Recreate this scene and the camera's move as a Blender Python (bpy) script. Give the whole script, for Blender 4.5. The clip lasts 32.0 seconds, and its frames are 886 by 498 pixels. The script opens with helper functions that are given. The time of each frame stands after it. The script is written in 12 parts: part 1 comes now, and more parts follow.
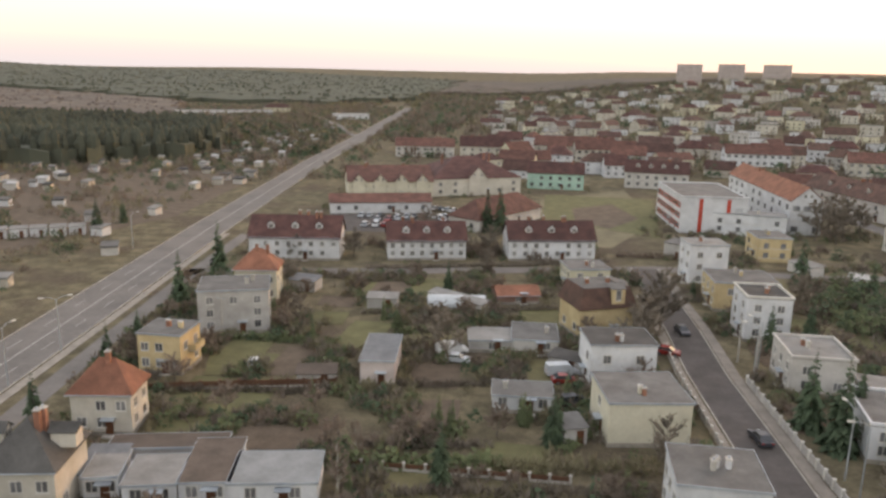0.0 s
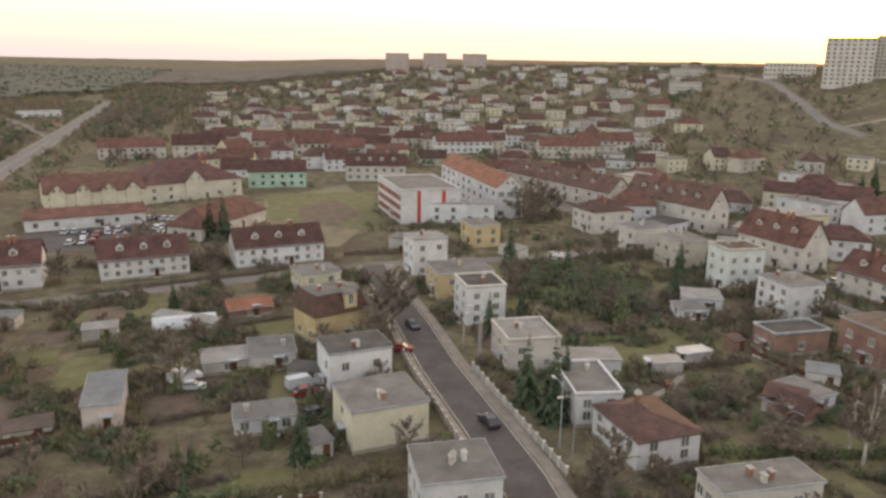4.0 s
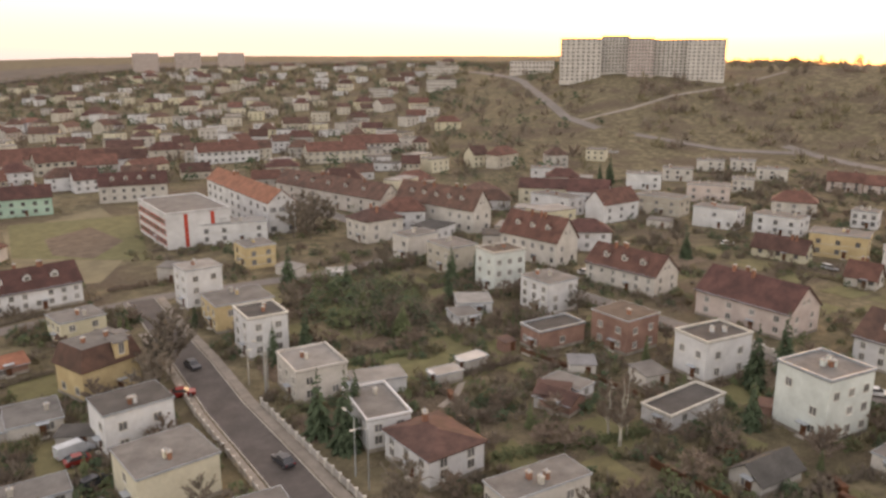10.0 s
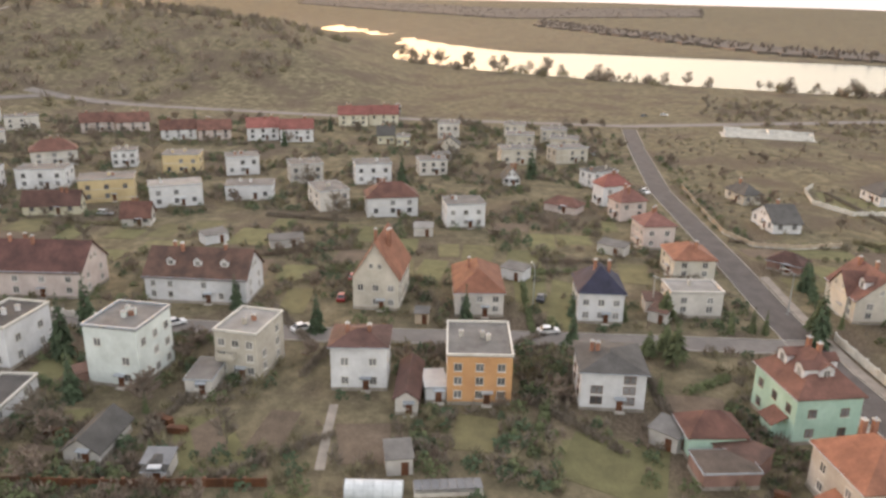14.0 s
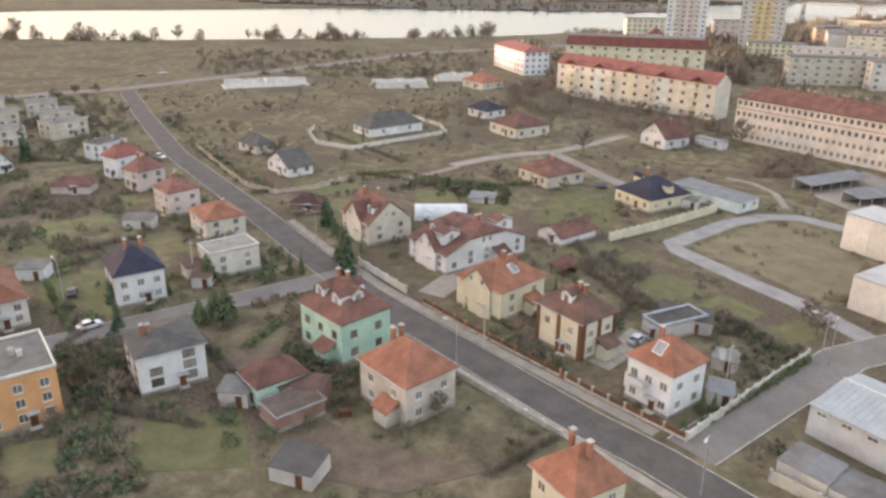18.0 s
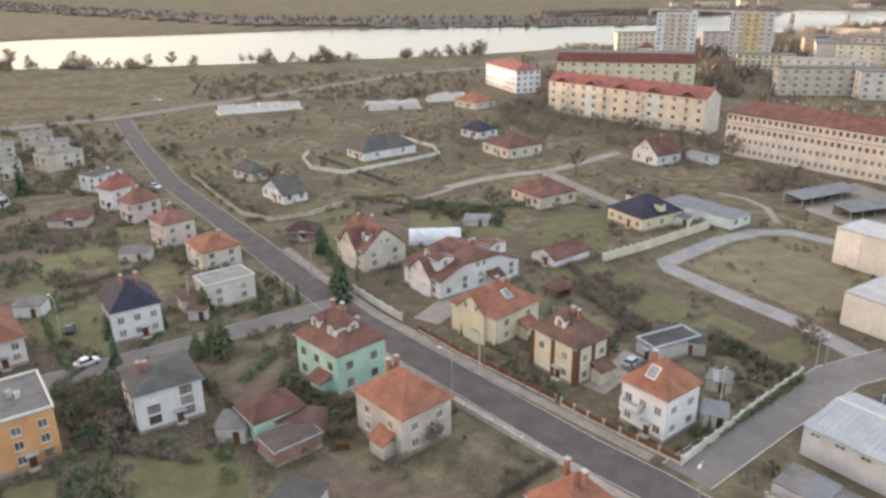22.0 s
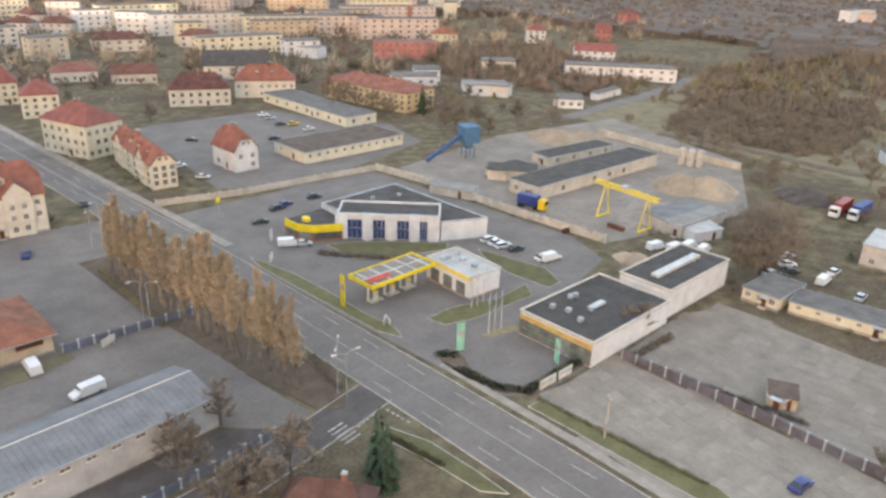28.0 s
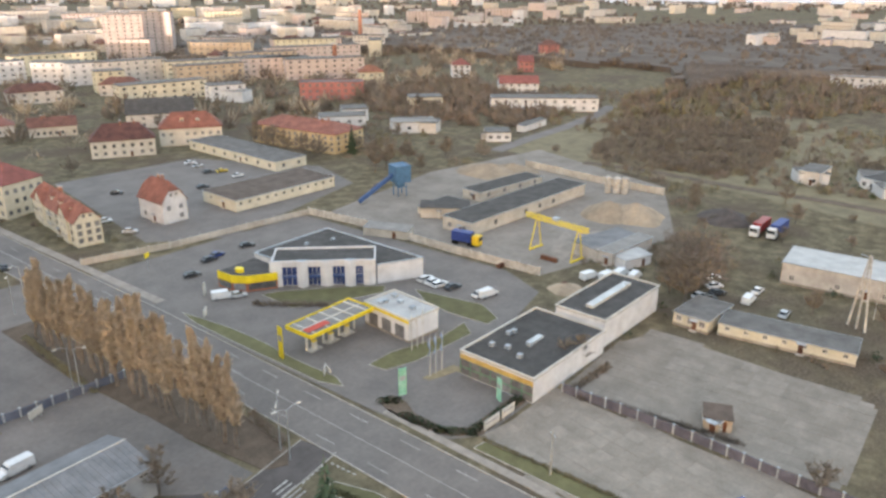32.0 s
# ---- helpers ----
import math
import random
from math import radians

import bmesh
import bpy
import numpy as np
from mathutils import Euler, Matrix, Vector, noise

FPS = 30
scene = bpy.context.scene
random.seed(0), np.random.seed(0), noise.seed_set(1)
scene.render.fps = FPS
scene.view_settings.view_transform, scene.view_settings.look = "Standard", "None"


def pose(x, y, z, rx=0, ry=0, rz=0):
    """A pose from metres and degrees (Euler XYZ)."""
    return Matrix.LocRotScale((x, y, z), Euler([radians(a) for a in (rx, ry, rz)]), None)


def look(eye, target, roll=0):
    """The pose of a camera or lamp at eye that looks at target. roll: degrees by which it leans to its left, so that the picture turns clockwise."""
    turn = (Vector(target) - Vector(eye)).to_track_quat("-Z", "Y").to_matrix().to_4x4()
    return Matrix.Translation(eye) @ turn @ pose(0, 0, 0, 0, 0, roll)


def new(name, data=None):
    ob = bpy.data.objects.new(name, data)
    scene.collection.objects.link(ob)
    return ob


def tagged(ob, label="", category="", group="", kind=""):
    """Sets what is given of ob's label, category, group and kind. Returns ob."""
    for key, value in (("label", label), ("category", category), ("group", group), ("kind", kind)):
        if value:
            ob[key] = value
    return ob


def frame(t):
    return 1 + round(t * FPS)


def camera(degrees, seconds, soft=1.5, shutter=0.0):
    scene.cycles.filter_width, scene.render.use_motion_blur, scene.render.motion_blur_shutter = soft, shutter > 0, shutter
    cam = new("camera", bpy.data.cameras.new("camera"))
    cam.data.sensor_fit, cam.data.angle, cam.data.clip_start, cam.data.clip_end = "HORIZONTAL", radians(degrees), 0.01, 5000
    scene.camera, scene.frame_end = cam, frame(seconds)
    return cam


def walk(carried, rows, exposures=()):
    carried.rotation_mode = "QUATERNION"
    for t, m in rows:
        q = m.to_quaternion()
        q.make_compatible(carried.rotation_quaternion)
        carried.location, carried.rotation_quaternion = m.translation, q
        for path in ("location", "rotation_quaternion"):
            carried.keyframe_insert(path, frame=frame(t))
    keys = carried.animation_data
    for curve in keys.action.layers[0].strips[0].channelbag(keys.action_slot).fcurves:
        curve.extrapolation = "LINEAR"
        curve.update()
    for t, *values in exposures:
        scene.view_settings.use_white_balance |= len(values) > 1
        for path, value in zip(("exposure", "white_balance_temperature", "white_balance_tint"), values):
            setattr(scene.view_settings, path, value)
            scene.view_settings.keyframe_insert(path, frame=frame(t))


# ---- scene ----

cam = camera(60.6, 32.0, soft=2.8)
EXPOSURES = [(0.0, 3.48, 6800, 14), (2.0, 3.48, 7100, 15), (6.0, 3.48, 7100, 15), (9.0, 3.53, 7400, 19), (12.0, 3.68, 7800, 23), (13.0, 3.78, 7400, 20), (15.0, 3.88, 6600, 14), (19.0, 3.88, 6350, 14), (24.0, 3.80, 6150, 11), (26.5, 3.80, 6100, 10), (29.0, 3.80, 5900, 8), (32.0, 3.70, 5850, 6)]

walk(cam, [
    (0.0, pose(0.00, 0.00, 46.90, 76.87, -1.19, 0.28)),
    (0.5, pose(0.06, 0.01, 47.40, 76.42, -1.25, -5.85)),
    (1.0, pose(0.09, 0.03, 47.92, 76.67, -1.33, -12.12)),
    (1.5, pose(0.06, 0.05, 48.42, 76.77, -1.44, -18.57)),
    (2.0, pose(-0.05, 0.08, 48.89, 76.33, -1.41, -22.87)),
    (2.5, pose(-0.11, 0.12, 49.36, 76.29, -1.24, -20.93)),
    (3.0, pose(-0.10, 0.18, 49.86, 75.98, -1.12, -20.05)),
    (3.5, pose(-0.08, 0.23, 50.36, 76.32, -1.04, -20.57)),
    (5.5, pose(-0.24, 0.42, 52.36, 76.16, -0.54, -20.43)),
    (6.0, pose(-0.32, 0.47, 52.86, 76.18, -0.45, -20.28)),
    (6.5, pose(-0.41, 0.49, 53.37, 76.25, -0.37, -20.46)),
    (7.0, pose(-0.49, 0.51, 53.88, 76.51, -0.26, -20.61)),
    (7.5, pose(-0.54, 0.50, 54.38, 76.27, -0.18, -20.60)),
    (8.0, pose(-0.54, 0.48, 54.87, 76.27, -0.08, -20.66)),
    (8.5, pose(-0.48, 0.42, 55.33, 76.24, -0.02, -22.71)),
    (9.0, pose(-0.44, 0.31, 55.76, 76.37, 0.02, -26.94)),
    (9.5, pose(-0.45, 0.19, 56.23, 76.34, -0.07, -32.38)),
    (10.0, pose(-0.50, 0.08, 56.75, 76.04, -0.04, -38.15)),
    (10.5, pose(-0.56, -0.02, 57.32, 75.51, -0.10, -44.09)),
    (11.0, pose(-0.58, -0.09, 57.97, 74.92, -0.21, -50.04)),
    (11.5, pose(-0.61, -0.16, 58.67, 74.46, -0.27, -56.11)),
    (12.0, pose(-0.63, -0.19, 59.38, 73.96, -0.33, -62.26)),
    (12.5, pose(-0.63, -0.18, 60.03, 73.06, -0.40, -69.26)),
    (13.0, pose(-0.65, -0.13, 60.59, 72.77, -0.69, -76.49)),
    (13.5, pose(-0.73, -0.07, 61.06, 72.28, -0.82, -83.43)),
    (14.0, pose(-0.86, -0.04, 61.47, 71.53, -0.92, -90.64)),
    (14.5, pose(-1.03, -0.02, 61.83, 70.85, -0.99, -98.33)),
    (15.0, pose(-1.22, -0.01, 62.15, 70.29, -1.23, -106.20)),
    (15.5, pose(-1.39, -0.01, 62.42, 69.55, -1.39, -113.95)),
    (17.5, pose(-1.89, -0.10, 63.44, 68.40, -0.91, -126.68)),
    (18.0, pose(-2.00, -0.17, 63.75, 68.50, -0.67, -126.86)),
    (18.5, pose(-2.09, -0.26, 64.09, 68.72, -0.42, -127.29)),
    (19.0, pose(-2.18, -0.32, 64.42, 69.09, -0.21, -127.38)),
    (19.5, pose(-2.26, -0.38, 64.75, 69.12, -0.07, -127.23)),
    (20.0, pose(-2.34, -0.44, 65.07, 69.28, 0.10, -127.28)),
    (20.5, pose(-2.43, -0.52, 65.40, 69.36, 0.26, -127.37)),
    (21.0, pose(-2.53, -0.60, 65.72, 69.49, 0.38, -127.37)),
    (21.5, pose(-2.65, -0.71, 66.06, 69.57, 0.52, -127.38)),
    (22.0, pose(-2.80, -0.86, 66.42, 69.60, 0.73, -127.49)),
    (22.5, pose(-2.99, -1.09, 66.84, 69.45, 0.76, -129.78)),
    (23.0, pose(-3.19, -1.32, 67.35, 69.03, 0.85, -134.97)),
    (23.5, pose(-3.38, -1.47, 67.89, 68.71, 0.88, -139.70)),
    (24.0, pose(-3.50, -1.56, 68.40, 68.19, 0.88, -144.71)),
    (24.5, pose(-3.52, -1.62, 68.80, 67.38, 0.65, -153.04)),
    (26.5, pose(-3.08, -1.75, 69.83, 65.83, -0.93, 167.47)),
    (27.0, pose(-2.98, -1.82, 70.03, 65.97, -1.29, 156.80)),
    (27.5, pose(-2.89, -1.92, 70.21, 66.45, -1.54, 145.14)),
    (28.0, pose(-2.82, -2.03, 70.41, 67.35, -1.84, 133.30)),
    (28.5, pose(-2.77, -2.13, 70.63, 68.35, -1.95, 124.59)),
    (29.0, pose(-2.78, -2.17, 70.90, 69.37, -1.64, 126.28)),
    (29.5, pose(-2.84, -2.12, 71.22, 70.37, -1.34, 128.38)),
    (30.0, pose(-2.92, -2.03, 71.57, 70.38, -1.04, 128.14)),
    (30.5, pose(-3.02, -1.94, 71.93, 69.96, -0.89, 127.59)),
    (31.0, pose(-3.13, -1.87, 72.27, 69.88, -0.69, 127.56)),
    (31.5, pose(-3.23, -1.81, 72.59, 70.01, -0.51, 127.79)),
    (32.0, pose(-3.34, -1.78, 72.90, 69.79, -0.35, 127.72)),
], EXPOSURES)

SUN_AZ, SUN_EL = 59.5, 0.9   # compass bearing clockwise from +y, and height, in degrees

world = bpy.data.worlds.new("world")
scene.world = world
world.use_nodes = True
wn, wl = world.node_tree.nodes, world.node_tree.links
wn.clear()
sky = wn.new("ShaderNodeTexSky")
sky.sky_type = 'NISHITA'
sky.sun_disc = False
sky.sun_elevation = radians(2.4)
sky.sun_rotation = radians(SUN_AZ)
sky.altitude = 60
sky.air_density, sky.dust_density, sky.ozone_density = 1.0, 3.0, 1.0
bg = wn.new("ShaderNodeBackground")
bg.inputs["Strength"].default_value = 0.15
wo = wn.new("ShaderNodeOutputWorld")
haze = wn.new("ShaderNodeMix")   # thin morning haze veiling the clear sky evenly
haze.data_type = 'RGBA'
haze.inputs[0].default_value = 0.6
haze.inputs[7].default_value = (0.86, 0.81, 0.82, 1)
wl.new(sky.outputs[0], haze.inputs[6])
wl.new(haze.outputs[2], bg.inputs["Color"])
wl.new(bg.outputs[0], wo.inputs["Surface"])

sun_data = bpy.data.lights.new("sun", 'SUN')
sun_data.energy, sun_data.angle, sun_data.color = 0.5, radians(0.6), (1.0, 0.7, 0.52)
sun = new("sun", sun_data)
sd = Vector((math.sin(radians(SUN_AZ)) * math.cos(radians(SUN_EL)), math.cos(radians(SUN_AZ)) * math.cos(radians(SUN_EL)), math.sin(radians(SUN_EL))))
sun.matrix_world = look(sd * 100, (0, 0, 0))

# ---- materials ----
MATS = {}


def rgb(h):
    """Linear colour from a hex string of a display colour."""
    c = [int(h[i:i + 2], 16) / 255 for i in (0, 2, 4)]
    return tuple(x / 12.92 if x < 0.04045 else ((x + 0.055) / 1.055) ** 2.4 for x in c)


def mat(key, a, b=None, scale=0.6, fine=9.0, rough=0.85, metal=0.0, bump=0.0, spread=0.12, streak=0.0, spec=0.3, grain=0.21):
    """A surface of two colours mixed at two scales in world space, with a tone of its own per object, optional vertical streaks and relief."""
    if key in MATS:
        return MATS[key]
    m = bpy.data.materials.new(key)
    m.use_nodes = True
    n, l = m.node_tree.nodes, m.node_tree.links
    p = n["Principled BSDF"]
    a = rgb(a) if isinstance(a, str) else a
    b = (rgb(b) if isinstance(b, str) else b) if b else tuple(x * 0.72 for x in a)
    if max(a) < 0.45:
        a, b = tuple(x * 1.28 for x in a), tuple(x * 1.28 for x in b)
    geo = n.new("ShaderNodeNewGeometry")
    t1 = n.new("ShaderNodeTexNoise")
    t1.inputs["Scale"].default_value, t1.inputs["Detail"].default_value, t1.inputs["Roughness"].default_value = scale, 6, 0.62
    l.new(geo.outputs["Position"], t1.inputs["Vector"])
    r1 = n.new("ShaderNodeValToRGB")
    r1.color_ramp.elements[0].position, r1.color_ramp.elements[1].position = 0.34, 0.68
    r1.color_ramp.elements[0].color, r1.color_ramp.elements[1].color = (*b, 1), (*a, 1)
    l.new(t1.outputs["Fac"], r1.inputs["Fac"])
    t2 = n.new("ShaderNodeTexNoise")
    t2.inputs["Scale"].default_value, t2.inputs["Detail"].default_value = fine, 3
    src = geo.outputs["Position"]
    if streak:
        mp = n.new("ShaderNodeMapping")
        mp.inputs["Scale"].default_value = (1, 1, 1 - streak)
        l.new(src, mp.inputs["Vector"])
        src = mp.outputs["Vector"]
    l.new(src, t2.inputs["Vector"])
    mm = n.new("ShaderNodeMapRange")
    mm.inputs["To Min"].default_value, mm.inputs["To Max"].default_value = 1 - grain, 1 + grain
    l.new(t2.outputs["Fac"], mm.inputs["Value"])
    info = n.new("ShaderNodeObjectInfo")
    mr = n.new("ShaderNodeMapRange")
    mr.inputs["To Min"].default_value, mr.inputs["To Max"].default_value = 1 - spread, 1 + spread
    l.new(info.outputs["Random"], mr.inputs["Value"])
    mu = n.new("ShaderNodeMath")
    mu.operation = 'MULTIPLY'
    l.new(mm.outputs[0], mu.inputs[0]), l.new(mr.outputs[0], mu.inputs[1])
    vm = n.new("ShaderNodeVectorMath")
    vm.operation = 'SCALE'
    l.new(r1.outputs[0], vm.inputs[0]), l.new(mu.outputs[0], vm.inputs["Scale"])
    l.new(vm.outputs[0], p.inputs["Base Color"])
    p.inputs["Roughness"].default_value, p.inputs["Metallic"].default_value = rough, metal
    p.inputs["Specular IOR Level"].default_value = spec
    if bump:
        bp = n.new("ShaderNodeBump")
        bp.inputs["Strength"].default_value, bp.inputs["Distance"].default_value = bump, 0.05
        l.new(t2.outputs["Fac"], bp.inputs["Height"])
        l.new(bp.outputs[0], p.inputs["Normal"])
    MATS[key] = m
    return m


def tile_mat(key, a, b, course=0.36, rough=0.8, metal=0.0):
    """Roof covering with courses across the slope, moss and weathered patches."""
    if key in MATS:
        return MATS[key]
    m = mat(key, a, b, scale=0.35, fine=3.0, rough=rough, metal=metal, spread=0.15)
    n, l = m.node_tree.nodes, m.node_tree.links
    tc = n.new("ShaderNodeTexCoord")
    sx = n.new("ShaderNodeSeparateXYZ")
    l.new(tc.outputs["Object"], sx.inputs[0])
    w = n.new("ShaderNodeMath")
    w.operation = 'MULTIPLY'
    w.inputs[1].default_value = 1 / course
    l.new(sx.outputs["Z"], w.inputs[0])
    fr = n.new("ShaderNodeMath")
    fr.operation = 'FRACT'
    l.new(w.outputs[0], fr.inputs[0])
    bp = n.new("ShaderNodeBump")
    bp.inputs["Strength"].default_value, bp.inputs["Distance"].default_value = 0.6, 0.04
    l.new(fr.outputs[0], bp.inputs["Height"])
    l.new(bp.outputs[0], n["Principled BSDF"].inputs["Normal"])
    return m


GLASS = mat("window_glass", (0.15, 0.15, 0.15), (0.08, 0.08, 0.082), rough=0.2, spread=0.5, spec=0.6)
FRAME_W = mat("white_frame", "c9c6be", rough=0.6)
FRAME_B = mat("brown_frame", "5a4030", rough=0.6)
PLINTH = mat("plinth_render", "8b857c", "6c675f", rough=0.95)
METAL = mat("zinc_sheet", "9aa0a4", "7d8388", scale=0.5, rough=0.5, metal=0.25)
BRICKM = mat("chimney_brick", "8d6553", "684a3d", rough=0.95, fine=14)
CONC = mat("concrete", "a8a49b", "85817a", rough=0.95, bump=0.3)
DOOR = mat("door_wood", "5b3a26", "3f291c", rough=0.7)
TRIM_W = mat("white_trim", "c8c5bc", "aeaba2", rough=0.7)

WALLS = {
    "cream": ("d9cfb4", "c2b699"), "white": ("dee0e2", "c6c8ca"), "warm": ("d8d0c2", "bfb6a6"), "yellow": ("dcc079", "c7a963"),
    "pale": ("dfd59c", "cbbf85"), "grey": ("b3ada2", "989187"), "cement": ("b4b3b0", "9b9a97"), "sand2": ("b5a894", "978b79"), "beige": ("cfc3a8", "b4a88d"), "orange": ("dc9a3c", "c98630"),
    "mint": ("a9d6bd", "93c3a9"), "mintwhite": ("d6e4dd", "bfcec6"), "brick": ("a06a4e", "7f4f3a"), "pink": ("d9c0b2", "c4a99a"),
    "olive": ("6e6a4e", "575439"), "sand": ("d3b684", "b99b6a"), "green": ("a6c4b4", "8fae9d"), "lightyellow": ("e0d5a8", "cabf90"), "red": ("b9584c", "98453b"),
}
ROOFS = {
    "red": ("96573d", "6d3f2e"), "orange": ("b36b42", "8c5333"), "brown": ("7a4b3c", "573528"), "bright": ("b3543f", "924434"), "tile": ("b4684a", "8c4f39"),
    "slate": ("68655f", "524f4a"), "navy": ("3c3d5c", "2d2e45"), "rust": ("8b5a41", "5f4335"), "darkred": ("7d4639", "5a332a"), "pinkred": ("a8624e", "83493a"),
}
FLATS = {"felt": ("77746f", "5d5a56"), "dark": ("56534f", "403e3b"), "brownfelt": ("6a5a4c", "4f4338"), "lightfelt": ("93908a", "7a7771"), "zinc": ("8f9190", "767877"), "white": ("b0afab", "989793"), "bluegrey": ("7f8183", "686a6c"), "silver": ("a9afb1", "989ea0")}


def tone(h, f, keep):
    """A weathered version of a colour: darker by f, with that share of its saturation kept."""
    c = rgb(h)
    g = 0.3 * c[0] + 0.6 * c[1] + 0.1 * c[2]
    return tuple((g + (x - g) * keep) * f for x in c)


def wall_m(k):
    a, b = WALLS[k]
    hue = 0.66 if k in ("orange", "yellow", "mint") else 0.5
    return mat("render_" + k, tone(a, 0.82, hue), tone(b, 0.79, hue), scale=0.25, fine=2.5, rough=0.92, streak=0.45, spread=0.06, grain=0.1)


def roof_m(k):
    a, b = ROOFS[k]
    keep = 0.7 if k in ("orange", "tile") else 0.58
    return tile_mat("tiles_" + k, tone(a, 0.52, keep), tone(b, 0.5, keep))


def flat_m(k):
    return mat("roofing_" + k, tone(FLATS[k][0], 0.7, 0.7), tone(FLATS[k][1], 0.7, 0.7), scale=0.3, fine=3.0, rough=0.9 if k not in ("zinc", "white") else 0.5, spread=0.08)

# ---- mesh tools ----
FOOT = []    # ground taken by buildings: x, y, turn, width, depth
LINES = []   # ground taken by roads
LOTS = []    # paved lots

class Geo:
    """Collects corners and faces of one mesh, with a material slot per face."""

    def __init__(self):
        self.v, self.f, self.m, self.mats = [], [], [], []

    def slot(self, material):
        if material not in self.mats:
            self.mats.append(material)
        return self.mats.index(material)

    def face(self, pts, material):
        k = len(self.v)
        self.v.extend(pts)
        self.f.append(tuple(range(k, k + len(pts))))
        self.m.append(self.slot(material))

    def box(self, x0, y0, z0, x1, y1, z1, material, cap=None):
        k, s = len(self.v), self.slot(material)
        self.v.extend([(x0, y0, z0), (x1, y0, z0), (x1, y1, z0), (x0, y1, z0), (x0, y0, z1), (x1, y0, z1), (x1, y1, z1), (x0, y1, z1)])
        self.f.extend([(k, k + 3, k + 2, k + 1), (k + 4, k + 5, k + 6, k + 7), (k, k + 1, k + 5, k + 4), (k + 1, k + 2, k + 6, k + 5), (k + 2, k + 3, k + 7, k + 6), (k + 3, k, k + 4, k + 7)])
        c = s if cap is None else self.slot(cap)
        self.m.extend([s, c, s, s, s, s])

    def prism(self, poly, z0, z1, material, cap=None):
        """An upright prism over an anticlockwise outline."""
        n, k, s = len(poly), len(self.v), self.slot(material)
        self.v.extend([(x, y, z0) for x, y in poly] + [(x, y, z1) for x, y in poly])
        self.f.extend([(k + i, k + (i + 1) % n, k + n + (i + 1) % n, k + n + i) for i in range(n)] + [tuple(range(k + n, k + 2 * n))])
        self.m.extend([s] * n + [s if cap is None else self.slot(cap)])

    def tube(self, p, q, r0, r1, material, n=6):
        p, q = Vector(p), Vector(q)
        z = (q - p).normalized()
        x = z.orthogonal().normalized()
        y = z.cross(x)
        k, s = len(self.v), self.slot(material)
        for c, r in ((p, r0), (q, r1)):
            self.v.extend([tuple(c + (x * math.cos(6.2832 * i / n) + y * math.sin(6.2832 * i / n)) * r) for i in range(n)])
        self.f.extend([(k + i, k + (i + 1) % n, k + n + (i + 1) % n, k + n + i) for i in range(n)])
        self.f.append(tuple(k + n + i for i in range(n)))
        self.m.extend([s] * (n + 1))

    def slab(self, pts, thick, material, under=None):
        """A sloped plate: the outline given from above, with its thickness downwards."""
        n, k, s = len(pts), len(self.v), self.slot(material)
        u = s if under is None else self.slot(under)
        self.v.extend([tuple(q) for q in pts] + [(q[0], q[1], q[2] - thick) for q in pts])
        self.f.append(tuple(range(k, k + n)))
        self.f.append(tuple(k + n + i for i in reversed(range(n))))
        self.m.extend([s, u])
        for i in range(n):
            self.f.append((k + i, k + n + i, k + n + (i + 1) % n, k + (i + 1) % n))
            self.m.append(s)

    def ring(self, w0, d0, w1, d1, z0, z1, material):
        """A closed rectangular band from the outer half sizes w0, d0 in to w1, d1."""
        k, s = len(self.v), self.slot(material)
        for a, b, z in ((w0, d0, z0), (w0, d0, z1), (w1, d1, z1), (w1, d1, z0)):
            self.v.extend([(-a, -b, z), (a, -b, z), (a, b, z), (-a, b, z)])
        for lay in range(4):
            p, q = k + 4 * lay, k + 4 * ((lay + 1) % 4)
            for i in range(4):
                j = (i + 1) % 4
                self.f.append((p + i, p + j, q + j, q + i))
                self.m.append(s)

    def mesh(self, name):
        me = bpy.data.meshes.new(name)
        me.from_pydata(self.v, [], self.f)
        for x in self.mats:
            me.materials.append(x)
        me.polygons.foreach_set("material_index", self.m)
        me.update()
        return me


def part(name, g, parent, label="", at=None, m=None):
    """One mesh object under a thing. g: a Geo or a ready mesh."""
    ob = new(name, g.mesh(name) if isinstance(g, Geo) else g)
    ob.parent = parent
    if m is not None:
        ob.matrix_basis = m
    elif at is not None:
        ob.location = at
    if label:
        ob["label"] = label
    return ob


def thing(name, x, y, z, rot, label, category, group=""):
    e = new(name)
    e.empty_display_size = 0.5
    e.matrix_basis = pose(x, y, z, 0, 0, rot)
    return tagged(e, label, category, group)


def solo(name, g, x, y, z, rot, label, category, group="", kind=""):
    ob = new(name, g.mesh(name) if isinstance(g, Geo) else g)
    ob.matrix_basis = pose(x, y, z, 0, 0, rot)
    return tagged(ob, label, category, group, kind)


# ---- parts shared by the buildings ----
WIN = {}


